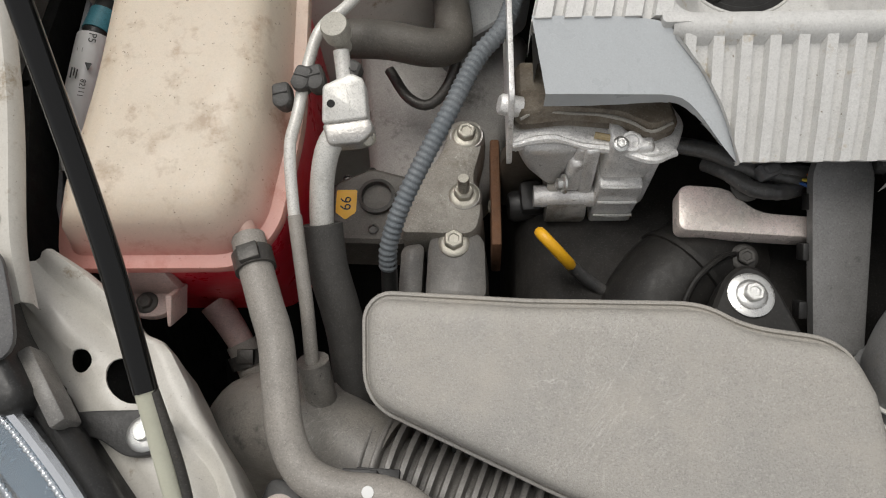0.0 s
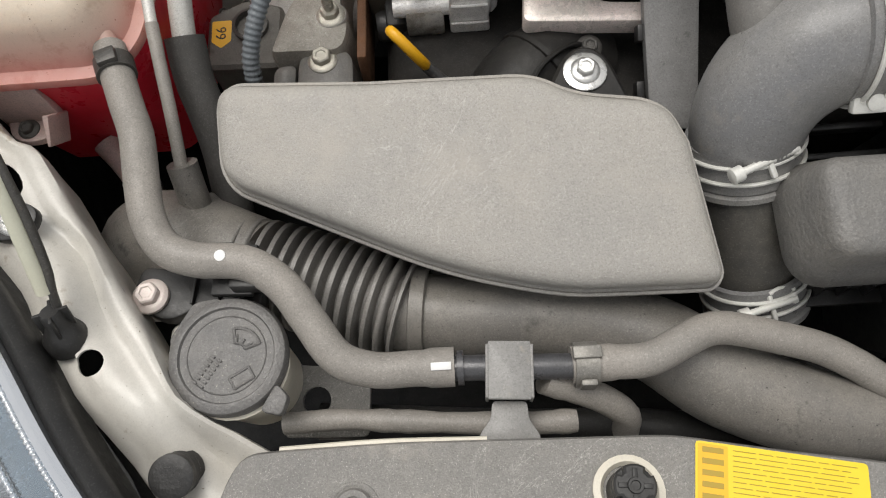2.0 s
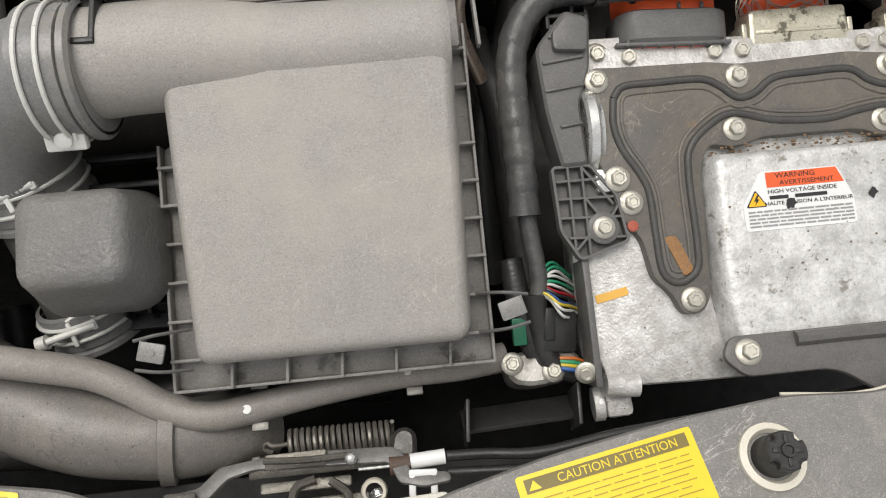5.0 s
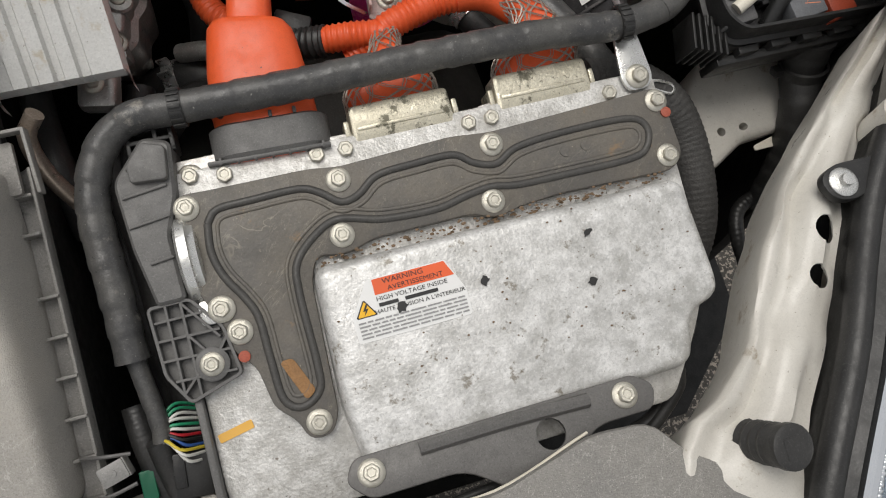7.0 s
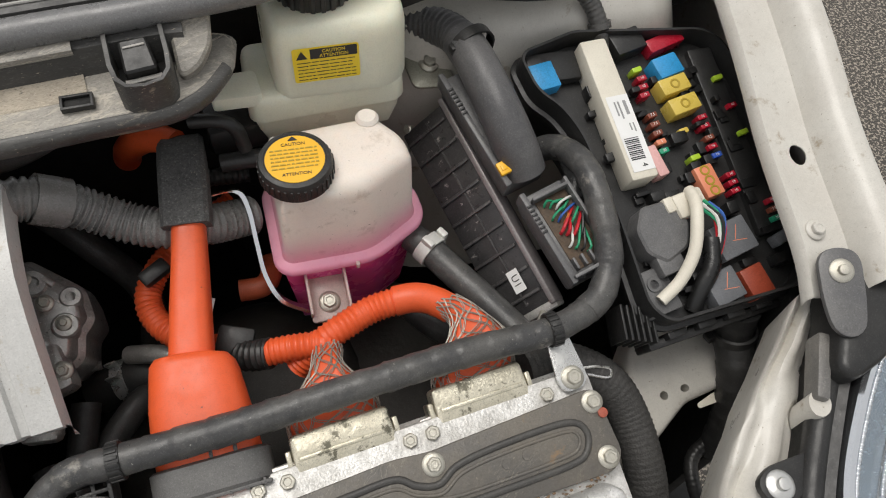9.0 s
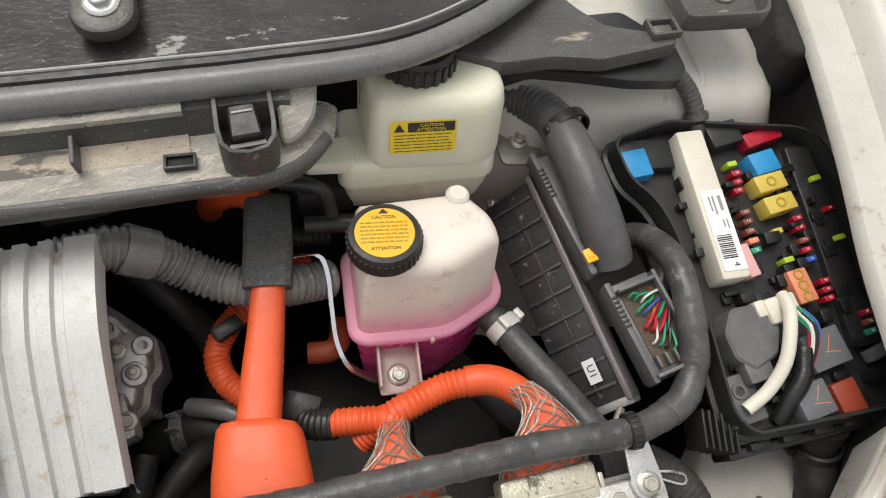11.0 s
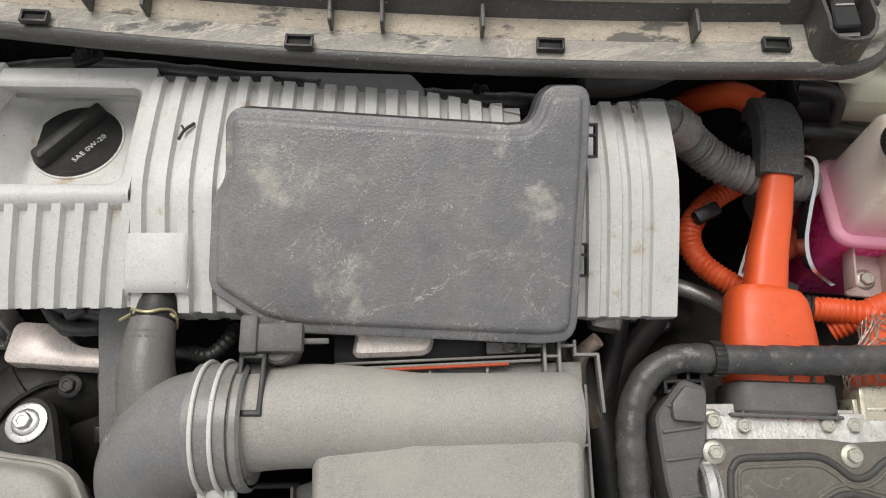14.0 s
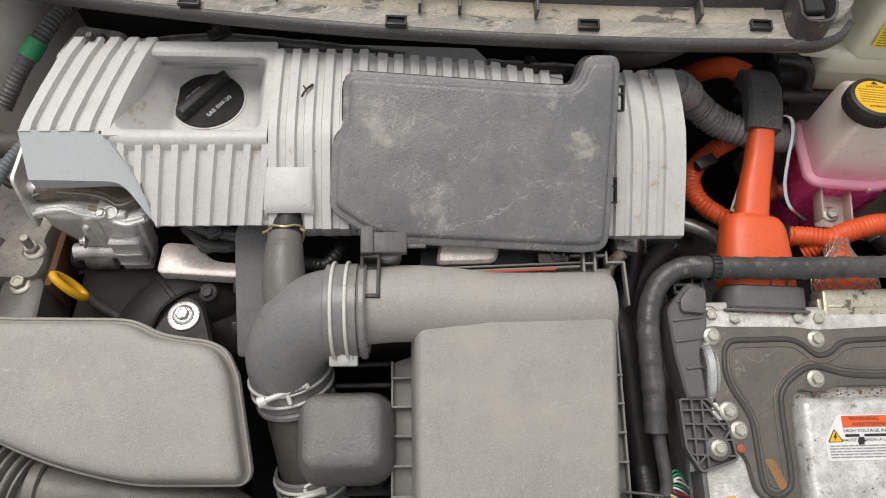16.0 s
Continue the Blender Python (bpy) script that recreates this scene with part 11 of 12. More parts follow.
for k in range(36):
    a = 2 * math.pi * k / 36
    bm2 = BOLTS.get("cap_rib")
    if not bm2:
        b3 = bmesh.new()
        block(b3, Matrix(), (0.0014, 0.0022, 0.012), 0.0003)
        bm2 = BOLTS["cap_rib"] = mesh_of("rib", b3, black_rubber)
    rib = place("rib", bm2, cap)
    rib.matrix_basis = cm @ pose(0.0294 * math.cos(a), 0.0294 * math.sin(a), 0.003, 0, 0, math.degrees(a))
bm = bmesh.new()
lathe(bm, [(0.0232, 0.0), (0.0230, 0.0004), (0, 0.0004)], cm @ Matrix.Translation((0, 0, 0.0138)), 44)
disc = part("caution_disc", bm, cap_yellow, cap, "yellow-orange caution print")
cmt = cm @ pose(0, 0, 0.0145, 0, 0, -8)
lettering("CAUTION", 0.0042, cmt @ Matrix.Translation((0, 0.0142, 0)), ink, disc)
lettering("ATTENTION", 0.0040, cmt @ Matrix.Translation((0, -0.0150, 0)), ink, disc)
rnd = random.Random(8)
rows = []
for k in range(6):
    y = 0.0092 - 0.0036 * k
    x, end = -0.0185, 0.018
    while x < end:
        n = min(rnd.uniform(0.002, 0.006), end - x)
        rows.append((x, y, n, 0.0012))
        x += n + 0.001
bars(rows, cmt, label_ochre, disc)
bm = bmesh.new()
stack(bm, rounded([(-0.004, 0.0178), (0.004, 0.0178), (0, 0.0222)], 0.0005, 1), [(0, 0.0002), (0, 0)], local(cmt))
part("warning_sign", bm, ink, disc, smooth=0)
# hoses at the reservoir
rh = thing("reservoir_hose", "dark rubber hose with a bright clamp leaving the pink reservoir", "hose", (1.07, 0.34, 0.74))
bm = bmesh.new()
tube(bm, [(1.043, 0.382, 0.775), (1.056, 0.362, 0.772), (1.068, 0.338, 0.768), (1.082, 0.310, 0.765), (1.095, 0.282, 0.762), (1.108, 0.255, 0.758), (1.120, 0.23, 0.75)], 0.0135, 18)
part("hose", bm, taped_loom, rh, smooth=60)
bm = bmesh.new()
m = basis((1.055, 0.3645, 0.7725), (0, 0, 1), (0.45, -0.9, -0.1))
lathe(bm, [(0.0137, -0.006), (0.0158, -0.006), (0.0158, 0.006), (0.0137, 0.006)], m, 20, close=False)
block(bm, m @ Matrix.Translation((0.016, 0.004, 0)), (0.008, 0.006, 0.012), 0.001)
block(bm, m @ Matrix.Translation((0.008, -0.015, 0)), (0.012, 0.006, 0.010), 0.001)
part("spring_clamp", bm, white_zinc, rh, "bright spring clamp")
bm = bmesh.new()
tube(bm, [(1.02, 0.345, 0.74), (1.03, 0.325, 0.735), (1.045, 0.305, 0.73), (1.07, 0.285, 0.72)], 0.012, 14)
part("lower_hose", bm, black_rubber, rh)
bm = bmesh.new()
lathe(bm, [(0.0122, -0.005), (0.014, -0.005), (0.014, 0.005), (0.0122, 0.005)], basis((1.024, 0.337, 0.738), (0, 0, 1), (0.45, -0.9, -0.2)), 18, close=False)
block(bm, basis((1.022, 0.336, 0.753), (1, 0.4, 0), (0, -0.3, 1)), (0.014, 0.012, 0.006), 0.001)
part("lower_clamp", bm, bright_zinc, rh, "bright spring clamp")
# bent metal strap beside the reservoir
bm = bmesh.new()
pts = [(0.885, 0.432, 0.835), (0.906, 0.432, 0.832), (0.911, 0.420, 0.820), (0.910, 0.400, 0.796), (0.910, 0.380, 0.774), (0.918, 0.362, 0.757), (0.938, 0.350, 0.746)]
line, run = spline(pts, 0.004)
rows = []
for i, p in enumerate(line):
    rows.append([bm.verts.new(p + Vector(v)) for v in ((-0.0018, 0, 0), (0.0018, 0.0005, 0.001), (0.0018, 0.011, -0.009), (-0.0018, 0.011, -0.009))])
for a, b in zip(rows, rows[1:]):
    for k in range(4):
        bm.faces.new((a[k - 1], a[k], b[k], b[k - 1]))
bm.faces.new(rows[0])
bm.faces.new(rows[-1])
solo("reservoir_strap", bm, chrome, "bent shiny steel strap beside the pink reservoir", "bracket", smooth=50)

# ---- brake fluid reservoir ----
brake = thing("brake_reservoir", "milky brake fluid reservoir with black cap and yellow label", "fluid tank", (1.0, 0.52, 0.82))
bm = bmesh.new()
lower = rounded([(0.933, 0.470, 0.01), (1.062, 0.462, 0.012), (1.070, 0.53, 0.01), (0.94, 0.54, 0.01)], 0.01)
stack(bm, lower, [(0.004, 0.030), (0.001, 0.028), (-0.001, 0.022), (-0.002, 0.006), (0.002, 0.004), (0.003, -0.008), (0.010, -0.030)], level(0.862))
part("lower_tank", bm, milky, brake, smooth=50)
bm = bmesh.new()
upper = rounded([(0.958, 0.470, 0.010), (1.050, 0.460, 0.012), (1.068, 0.475, 0.012), (1.075, 0.545, 0.012), (0.960, 0.545, 0.012)], 0.01, 5)
stack(bm, upper, [(0.012, 0.066), (0.006, 0.064), (0.002, 0.058), (0.0, 0.048), (-0.001, 0.0)], level(0.888))
part("upper_tank", bm, milky, brake, smooth=50)
bm = bmesh.new()
slab(bm, rounded([(0.905, 0.475), (0.945, 0.470), (0.945, 0.500), (0.910, 0.502)], 0.004), -0.012, 0, level(0.897), 0.001)
part("side_tab", bm, milky, brake)
bm = bmesh.new()
lathe(bm, [(0.026, -0.01), (0.0285, -0.006)] + [(0.0295, -0.004), (0.0295, 0.010), (0.0275, 0.014), (0.022, 0.015), (0.021, 0.0135), (0.0, 0.0135)], basis((1.003, 0.512, 0.960), (1, 0, 0), (0, 0, 1)), 40)
bcap = part("cap", bm, black_plastic, brake, "black knurled cap")
b3 = bmesh.new()
block(b3, Matrix(), (0.003, 0.004, 0.014), 0.0008)
knurl = mesh_of("rib", b3, black_plastic)
for k in range(24):
    a = 2 * math.pi * k / 24
    rib = place("rib", knurl, bcap)
    rib.matrix_basis = Matrix.Translation((1.003, 0.512, 0.962)) @ pose(0.0298 * math.cos(a), 0.0298 * math.sin(a), 0, 0, 0, math.degrees(a))
rows = []
for k in range(5):
    x = -0.016
    while x < 0.014:
        n = rnd.uniform(0.003, 0.008)
        rows.append((x, 0.010 - 0.005 * k, min(n, 0.017 - x), 0.0022))
        x += n + 0.0012
bars(rows, basis((1.003, 0.512, 0.9742), (1, 0, 0), (0, 0, 1)), label_ochre, bcap)
fx = Vector((1.050, 0.460, 0)) - Vector((0.958, 0.470, 0))
yellow_label(brake, basis((0.998, 0.4640, 0.922), fx, (-0.1, -1, 0.12)), 0.052, 0.031, "CAUTION", base=yellow, dark=ink)
# hydraulic pipes and dark unit below
bm = bmesh.new()
block(bm, basis((0.92, 0.50, 0.845), (1, 0, 0), (0, 0, 1)), (0.05, 0.05, 0.03), 0.006)
tube(bm, [(0.885, 0.475, 0.880), (0.905, 0.468, 0.882), (0.918, 0.462, 0.876), (0.922, 0.456, 0.855)], 0.006, 10)
tube(bm, [(0.90, 0.46, 0.84), (0.93, 0.455, 0.842), (0.96, 0.45, 0.84)], 0.008, 10)
solo("brake_unit", bm, black_plastic, "dark brake unit with hydraulic pipes below the reservoir", "brake unit")

# hoses and a clamp in the dark gap beside the engine cover
for pts, r, mtl, label in (
    ([(0.735, 0.375, 0.66), (0.756, 0.375, 0.672), (0.79, 0.37, 0.68), (0.82, 0.36, 0.67)], 0.019, black_rubber, "thick black rubber hose beside the gearbox"),
    ([(0.79, 0.345, 0.69), (0.776, 0.335, 0.70), (0.745, 0.300, 0.70), (0.722, 0.262, 0.69), (0.71, 0.22, 0.66)], 0.012, black_rubber, "black rubber hose running down in front of the gearbox"),
    ([(0.664, 0.34, 0.74), (0.669, 0.303, 0.742), (0.676, 0.262, 0.738), (0.684, 0.22, 0.71)], 0.0125, black_rubber, "black rubber hose below the engine cover's end"),
    ([(0.775, 0.385, 0.70), (0.80, 0.370, 0.715), (0.828, 0.354, 0.72), (0.845, 0.345, 0.715)], 0.0085, cast_alu, "dull alloy pipe beside the orange plug"),
):
    bm = bmesh.new()
    tube(bm, pts, r, 14, 0.006)
    solo("side_hose" if mtl is black_rubber else "alloy_pipe", bm, mtl, label, "hose" if mtl is black_rubber else "pipe", "gap hoses" if mtl is black_rubber else "", smooth=60)
clamp = thing("hose_clamp", "bright steel spring clamp on the thick black hose", "clamp", (0.765, 0.373, 0.69))
bm = bmesh.new()
m = basis((0.765, 0.374, 0.6745), (0, 0, 1), (1, -0.05, 0.3))
lathe(bm, [(0.0192, -0.006), (0.0208, -0.006), (0.0208, 0.006), (0.0192, 0.006)], m, 24, close=False)
part("band", bm, bright_zinc, clamp)
for k in (-1, 1):
    bm = bmesh.new()
    block(bm, m @ Matrix.Translation((0.024, 0.007 * k, 0)), (0.009, 0.002, 0.011), 0.0005)
    part("ear", bm, bright_zinc, clamp)

# ---- engine computer beside the reservoir ----
ecu = thing("engine_computer", "dark ribbed aluminium engine computer with two grey connectors", "control unit", (1.12, 0.38, 0.72))
A, B = Vector((1.098, 0.478, 0.826)), Vector((1.135, 0.284, 0.764))  # along the unit's upper edge
along = (B - A).normalized()
wide = Vector((0.62, 0.12, 0.55)).normalized()
normal = along.cross(wide) * -1
normal = normal if normal.z > 0 else -normal
m = Matrix((along, normal.cross(along), normal)).transposed().to_4x4()
m.translation = (A + B) / 2 + Vector((-0.006, 0, -0.012))
L = (B - A).length
case_mat = surface("dark_alloy_case", (0.045, 0.043, 0.044), 0.36, metal=0.3, alt=(0.10, 0.095, 0.094), scale=26, crisp=0.08, bump=0.3, dirt=(0.42, 0.39, 0.37), dirt_scale=110, dirt_cut=0.63, dirt_soft=0.05, pits=0.1, pit_scale=120)
rib_mat = surface("worn_rib_alloy", (0.075, 0.072, 0.072), 0.34, metal=0.4, alt=(0.17, 0.163, 0.16), scale=60, crisp=0.07, bump=0.2)
bm = bmesh.new()
face = basis(m.translation, along, (-0.72, -0.30, 0.60))
block(bm, face, (L, 0.056, 0.022), 0.003)
part("case", bm, case_mat, ecu)
for k in range(9):
    bm = bmesh.new()
    block(bm, face @ Matrix.Translation((-L / 2 + 0.014 + k * (L - 0.028) / 8, -0.002, 0.0118)), (0.0030, 0.048, 0.0045), 0.001)
    part("cooling_rib", bm, rib_mat, ecu)
for y in (0.002,):
    bm = bmesh.new()
    block(bm, face @ Matrix.Translation((0, y, 0.0116)), (L - 0.012, 0.002, 0.0024), 0.0005)
    part("cooling_rib", bm, rib_mat, ecu)
bm = bmesh.new()
block(bm, face @ Matrix.Translation((L / 2 + 0.003, 0.004, 0.003)), (0.008, 0.050, 0.016), 0.002)
part("end_plate", bm, cast_alu, ecu, "bright cast end")
bm = bmesh.new()
block(bm, face @ Matrix.Translation((0, 0.0275, 0.006)), (L + 0.006, 0.006, 0.018), 0.0015)
part("edge_rail", bm, surface("worn_alloy_edge", (0.36, 0.33, 0.33), 0.4, metal=0.6, bump=0.2), ecu, "worn bright edge")
lm = face @ Matrix.Translation((L / 2 - 0.030, 0.006, 0.0140))
bm = bmesh.new()
slab(bm, rect(-0.0105, -0.006, 0.0105, 0.006), 0, 0.0003, local(lm), 0)
lab = part("letter_label", bm, label_white, ecu, "white label lettered U1")
lettering("U1", 0.010, lm @ Matrix.Translation((0, 0, 0.0006)), ink, lab)
for x, y in ((-L / 2 + 0.01, -0.034), (-L / 2 - 0.002, -0.02), (L / 2 - 0.004, -0.03)):
    bm = bmesh.new()
    lathe(bm, [(0.0045, -0.004), (0.0045, 0.004), (0.0035, 0.005), (0, 0.005)], face @ Matrix.Translation((x, y, 0.006)), 12)
    part("screw", bm, zinc, ecu)


def ecu_plug(c, length, open_front):
    """A long grey lever connector on the unit's upper edge."""
    q = basis(c, along, (-0.1, -0.25, 1))
    body = bmesh.new()
    block(body, q, (length, 0.040, 0.030), 0.003)
    p = part("connector", body, grey_conn, ecu, "grey lever connector")
    for s in (-0.0205,):
        b = bmesh.new()
        block(b, q @ Matrix.Translation((0, s, 0.012)), (length * 1.05, 0.006, 0.020), 0.002)
        part("lever", b, grey_conn, p)
    # raised black bars paint the shade of the lever's slots
    for k in range(7):
        b = bmesh.new()
        block(b, q @ Matrix.Translation((-length * 0.36 + k * 0.0042, -0.0205, 0.0225)), (0.0020, 0.0045, 0.0016), 0.0003)
        part("slot", b, ink, p)
    return q, p


q1, p1 = ecu_plug((1.133, 0.425, 0.842), 0.115, False)
q2, p2 = ecu_plug((1.160, 0.318, 0.812), 0.085, True)
bm = bmesh.new()
block(bm, q1 @ Matrix.Translation((0.045, -0.018, 0.024)), (0.012, 0.010, 0.004), 0.001)
block(bm, q1 @ Matrix.Translation((0.045, -0.018, 0.0262)), (0.005, 0.005, 0.001), 0.0003)
part("yellow_lock", bm, cap_yellow, p1, "small yellow lock")
# open wire side of the second connector
bm = bmesh.new()
for k in range(4):
    block(bm, q2 @ Matrix.Translation((0.030, -0.012 + 0.008 * k, 0.018)), (0.010, 0.0022, 0.010), 0.0004)
for dx, dy, w, d in ((0.0, 0.019, 0.080, 0.003), (0.040, 0, 0.003, 0.040), (-0.034, 0.002, 0.003, 0.036)):
    block(bm, q2 @ Matrix.Translation((dx, dy, 0.018)), (w, d, 0.016), 0.0006)
part("connector_wall", bm, grey_conn, p2)
# black plates on the wall paint the shade of its openings
for k in range(4):
    bm = bmesh.new()
    block(bm, q2 @ Matrix.Translation((0.0418, -0.0145 + 0.0095 * k, 0.0165)), (0.0012, 0.0062, 0.0085), 0.0003)
    part("window_shade_patch", bm, ink, p2)
bm = bmesh.new()
block(bm, q2 @ Matrix.Translation((0, 0.002, 0.0152)), (0.070, 0.030, 0.002), 0.0004)
part("wire_bed", bm, surface("dirty_wire_bed", (0.12, 0.08, 0.05), 0.8, alt=(0.03, 0.03, 0.03), scale=160, bump=0.4), p2)
cols = ["green", "green", "white", "green", "green", "blue", "orange", "green", "red", "red", "red", "black", "white", "green", "black", "green"]
for k, c in enumerate(cols):
    bm = bmesh.new()
    s = -0.026 + 0.0034 * k
    a = q2 @ Vector((s, -0.008 + 0.004 * (k % 4), 0.017))
    e = Vector((1.184, 0.345, 0.820)) + Vector((0.001 * (k % 3), 0.0022 * (k % 5) - 0.005, 0.0015 * (k % 4)))
    mid = a.lerp(e, 0.5) + Vector((0.002 * ((k * 5) % 3) - 0.002, 0, 0.004 + 0.003 * ((k * 7) % 3)))
    tube(bm, [a, a + Vector((0.002, 0.001, 0.007)), mid, e], 0.0011 if c != "red" else 0.0015, 6, 0.004)
    part("wire", bm, wire_mats[c], p2, f"{c} wire")
bm = bmesh.new()
tube(bm, [(1.176, 0.346, 0.818), (1.190, 0.356, 0.826), (1.192, 0.38, 0.835)], 0.011, 12)
part("wire_boot", bm, taped_loom, p2)

# thick rubber grommet hose into the first connector
gr = thing("loom_boot", "thick dark rubber loom boot bending into the engine computer", "rubber boot", (1.13, 0.45, 0.86))
bm = bmesh.new()
tube(bm, [(1.066, 0.560, 0.868), (1.090, 0.545, 0.876), (1.110, 0.528, 0.882), (1.122, 0.508, 0.887), (1.127, 0.488, 0.889)], 0.0175, 18, 0.0016, shape=bellows(0.006, 0.06))
part("ribbed_end", bm, boot_rubber, gr, smooth=60)
bm = bmesh.new()
tube(bm, [(1.126, 0.494, 0.889), (1.128, 0.470, 0.889), (1.129, 0.440, 0.886), (1.132, 0.412, 0.876), (1.137, 0.390, 0.860), (1.143, 0.376, 0.838)], (0.0185, 0.0205), 20, 0.005, oval=0.95)
part("smooth_boot", bm, boot_rubber, gr, smooth=60)
bm = bmesh.new()
m = basis((1.1315, 0.482, 0.8895), (0, 0, 1), (0.2, -1, -0.05))
lathe(bm, [(0.0190, -0.005), (0.0212, -0.005), (0.0212, 0.005), (0.0190, 0.005)], m, 22, close=False)
block(bm, m @ Matrix.Translation((0.006, 0.019, 0)), (0.008, 0.008, 0.008), 0.001)
part("strap", bm, black_plastic, gr)
bk = thing("computer_bracket", "grey-green steel bracket with a bolt behind the engine computer", "bracket", (1.10, 0.50, 0.83))
bm = bmesh.new()
slab(bm, rounded([(1.082, 0.488), (1.120, 0.482), (1.124, 0.515), (1.100, 0.535), (1.080, 0.52)], 0.006), -0.003, 0, slope(0.5, 0.852, 0.3), 0.001)
part("plate", bm, surface("dull_zinc_bracket", (0.36, 0.35, 0.29), 0.45, metal=0.5, bump=0.2), bk)
bolt(bk, (1.103, 0.508, 0.8555), (0, -0.3, 1), 0.0095, zinc, 0.2)

# ---- fuse box ----
fuse = thing("fuse_box", "open black fuse box full of coloured fuses and relays", "fuse box", (1.27, 0.35, 0.72))
fuse_plane = slope(0.229, 0.7942, 0.30)


def fp(x, y, h):
    return fuse_plane(x - 0.001, y - 0.004, h)


upf = fp(0, 0, 1) - fp(0, 0, 0)
rimo = rounded([(1.172, 0.478, 0.012), (1.176, 0.440, 0.010), (1.192, 0.420, 0.010), (1.200, 0.395, 0.012), (1.203, 0.330, 0.02), (1.197, 0.240, 0.010), (1.210, 0.222, 0.010), (1.342, 0.218, 0.014), (1.366, 0.236, 0.012), (1.384, 0.40, 0.03), (1.372, 0.462, 0.022), (1.232, 0.488, 0.008)], 0.01, 4)
bm = bmesh.new()
stack(bm, rimo, [(0.0030, 0.016), (0.0026, 0.0175), (0.0004, 0.0175), (0, 0.016), (0, -0.004), (-0.004, -0.005), (-0.004, -0.009), (0.002, -0.010), (0.012, -0.075)], fp, top=False)
stack(bm, inset(rimo, 0.0030), [(0, 0.016), (0.001, -0.004)], fp, top=False, bottom=True)
part("tub", bm, surface("fuse_tub_black", (0.016, 0.016, 0.016), 0.42, alt=(0.035, 0.034, 0.033), scale=40, bump=0.15), fuse, smooth=35)
bm = bmesh.new()
rnd = random.Random(12)
for k in range(90):
    x, y = rnd.uniform(1.222, 1.352), rnd.uniform(0.24, 0.45)
    block(bm, basis(fp(x, y, rnd.uniform(-0.004, 0.004)), (1, 0, 0), upf), (rnd.uniform(0.005, 0.016), rnd.uniform(0.004, 0.012), rnd.uniform(0.006, 0.016)), 0.0006)
pieces("socket", bm, surface("socket_black", (0.007, 0.007, 0.007), 0.4, alt=(0.018, 0.018, 0.018), scale=60, bump=0.2), fuse)
bm = bmesh.new()
block(bm, basis(fp(1.352, 0.36, -0.003), (0.06, 1, 0.3), upf), (0.19, 0.026, 0.012), 0.002)
block(bm, basis(fp(1.205, 0.463, 0.002), (1, -0.1, 0), upf), (0.05, 0.03, 0.012), 0.003)
pieces("side_tray", bm, bpy.data.materials["fuse_tub_black"], fuse)


def socket_item(name, x, y, w, d, h, mtl, label, turn=0.0, top=0.006, edge=0.0015, mark=""):
    """A fuse or relay standing in the box; top: the height of its upper face over the box's plane."""
    b = bmesh.new()
    q = basis(fp(x, y, top), (math.cos(radians(turn)), math.sin(radians(turn)), 0), upf)
    block(b, q @ Matrix.Translation((0, 0, -h / 2)), (w, d, h), edge)
    ob = part(name, b, mtl, fuse, label)
    if mark:
        lettering(mark, d * 0.72, q @ Matrix.Translation((0, 0, 0.0003)), label_white, ob)
    return q, ob


q, o = socket_item("main_fuse_bar", 1.2410, 0.4065, 0.0265, 0.139, 0.028, cream_plastic, "long cream plastic fuse cover with a white printed label", -2, 0.022, 0.003)
lm = q @ Matrix.Translation((0.001, -0.026, 0.0003)) @ Matrix.Diagonal((0.85, 0.85, 1, 1))
bm = bmesh.new()
slab(bm, rect(-0.0125, -0.043, 0.0125, 0.043), 0, 0.0003, local(lm), 0)
lab = part("printed_label", bm, label_white, o, "white label with bar code")
up90 = lm @ pose(0, 0, 0.0005, 0, 0, -90)
bars([(-0.036, 0.006, 0.016, 0.0035), (-0.036, -0.001, 0.020, 0.0018), (-0.036, -0.005, 0.016, 0.0016), (-0.010, 0.007, 0.010, 0.0014), (-0.010, 0.003, 0.008, 0.0014)], up90, grey_ink, lab)
bars([(0.006 + 0.0021 * k, -0.002, 0.0012 if k % 3 else 0.0007, 0.016) for k in range(12)], up90, ink, lab)
lettering("4", 0.009, up90 @ Matrix.Translation((0.037, 0.002, 0)), ink, lab)
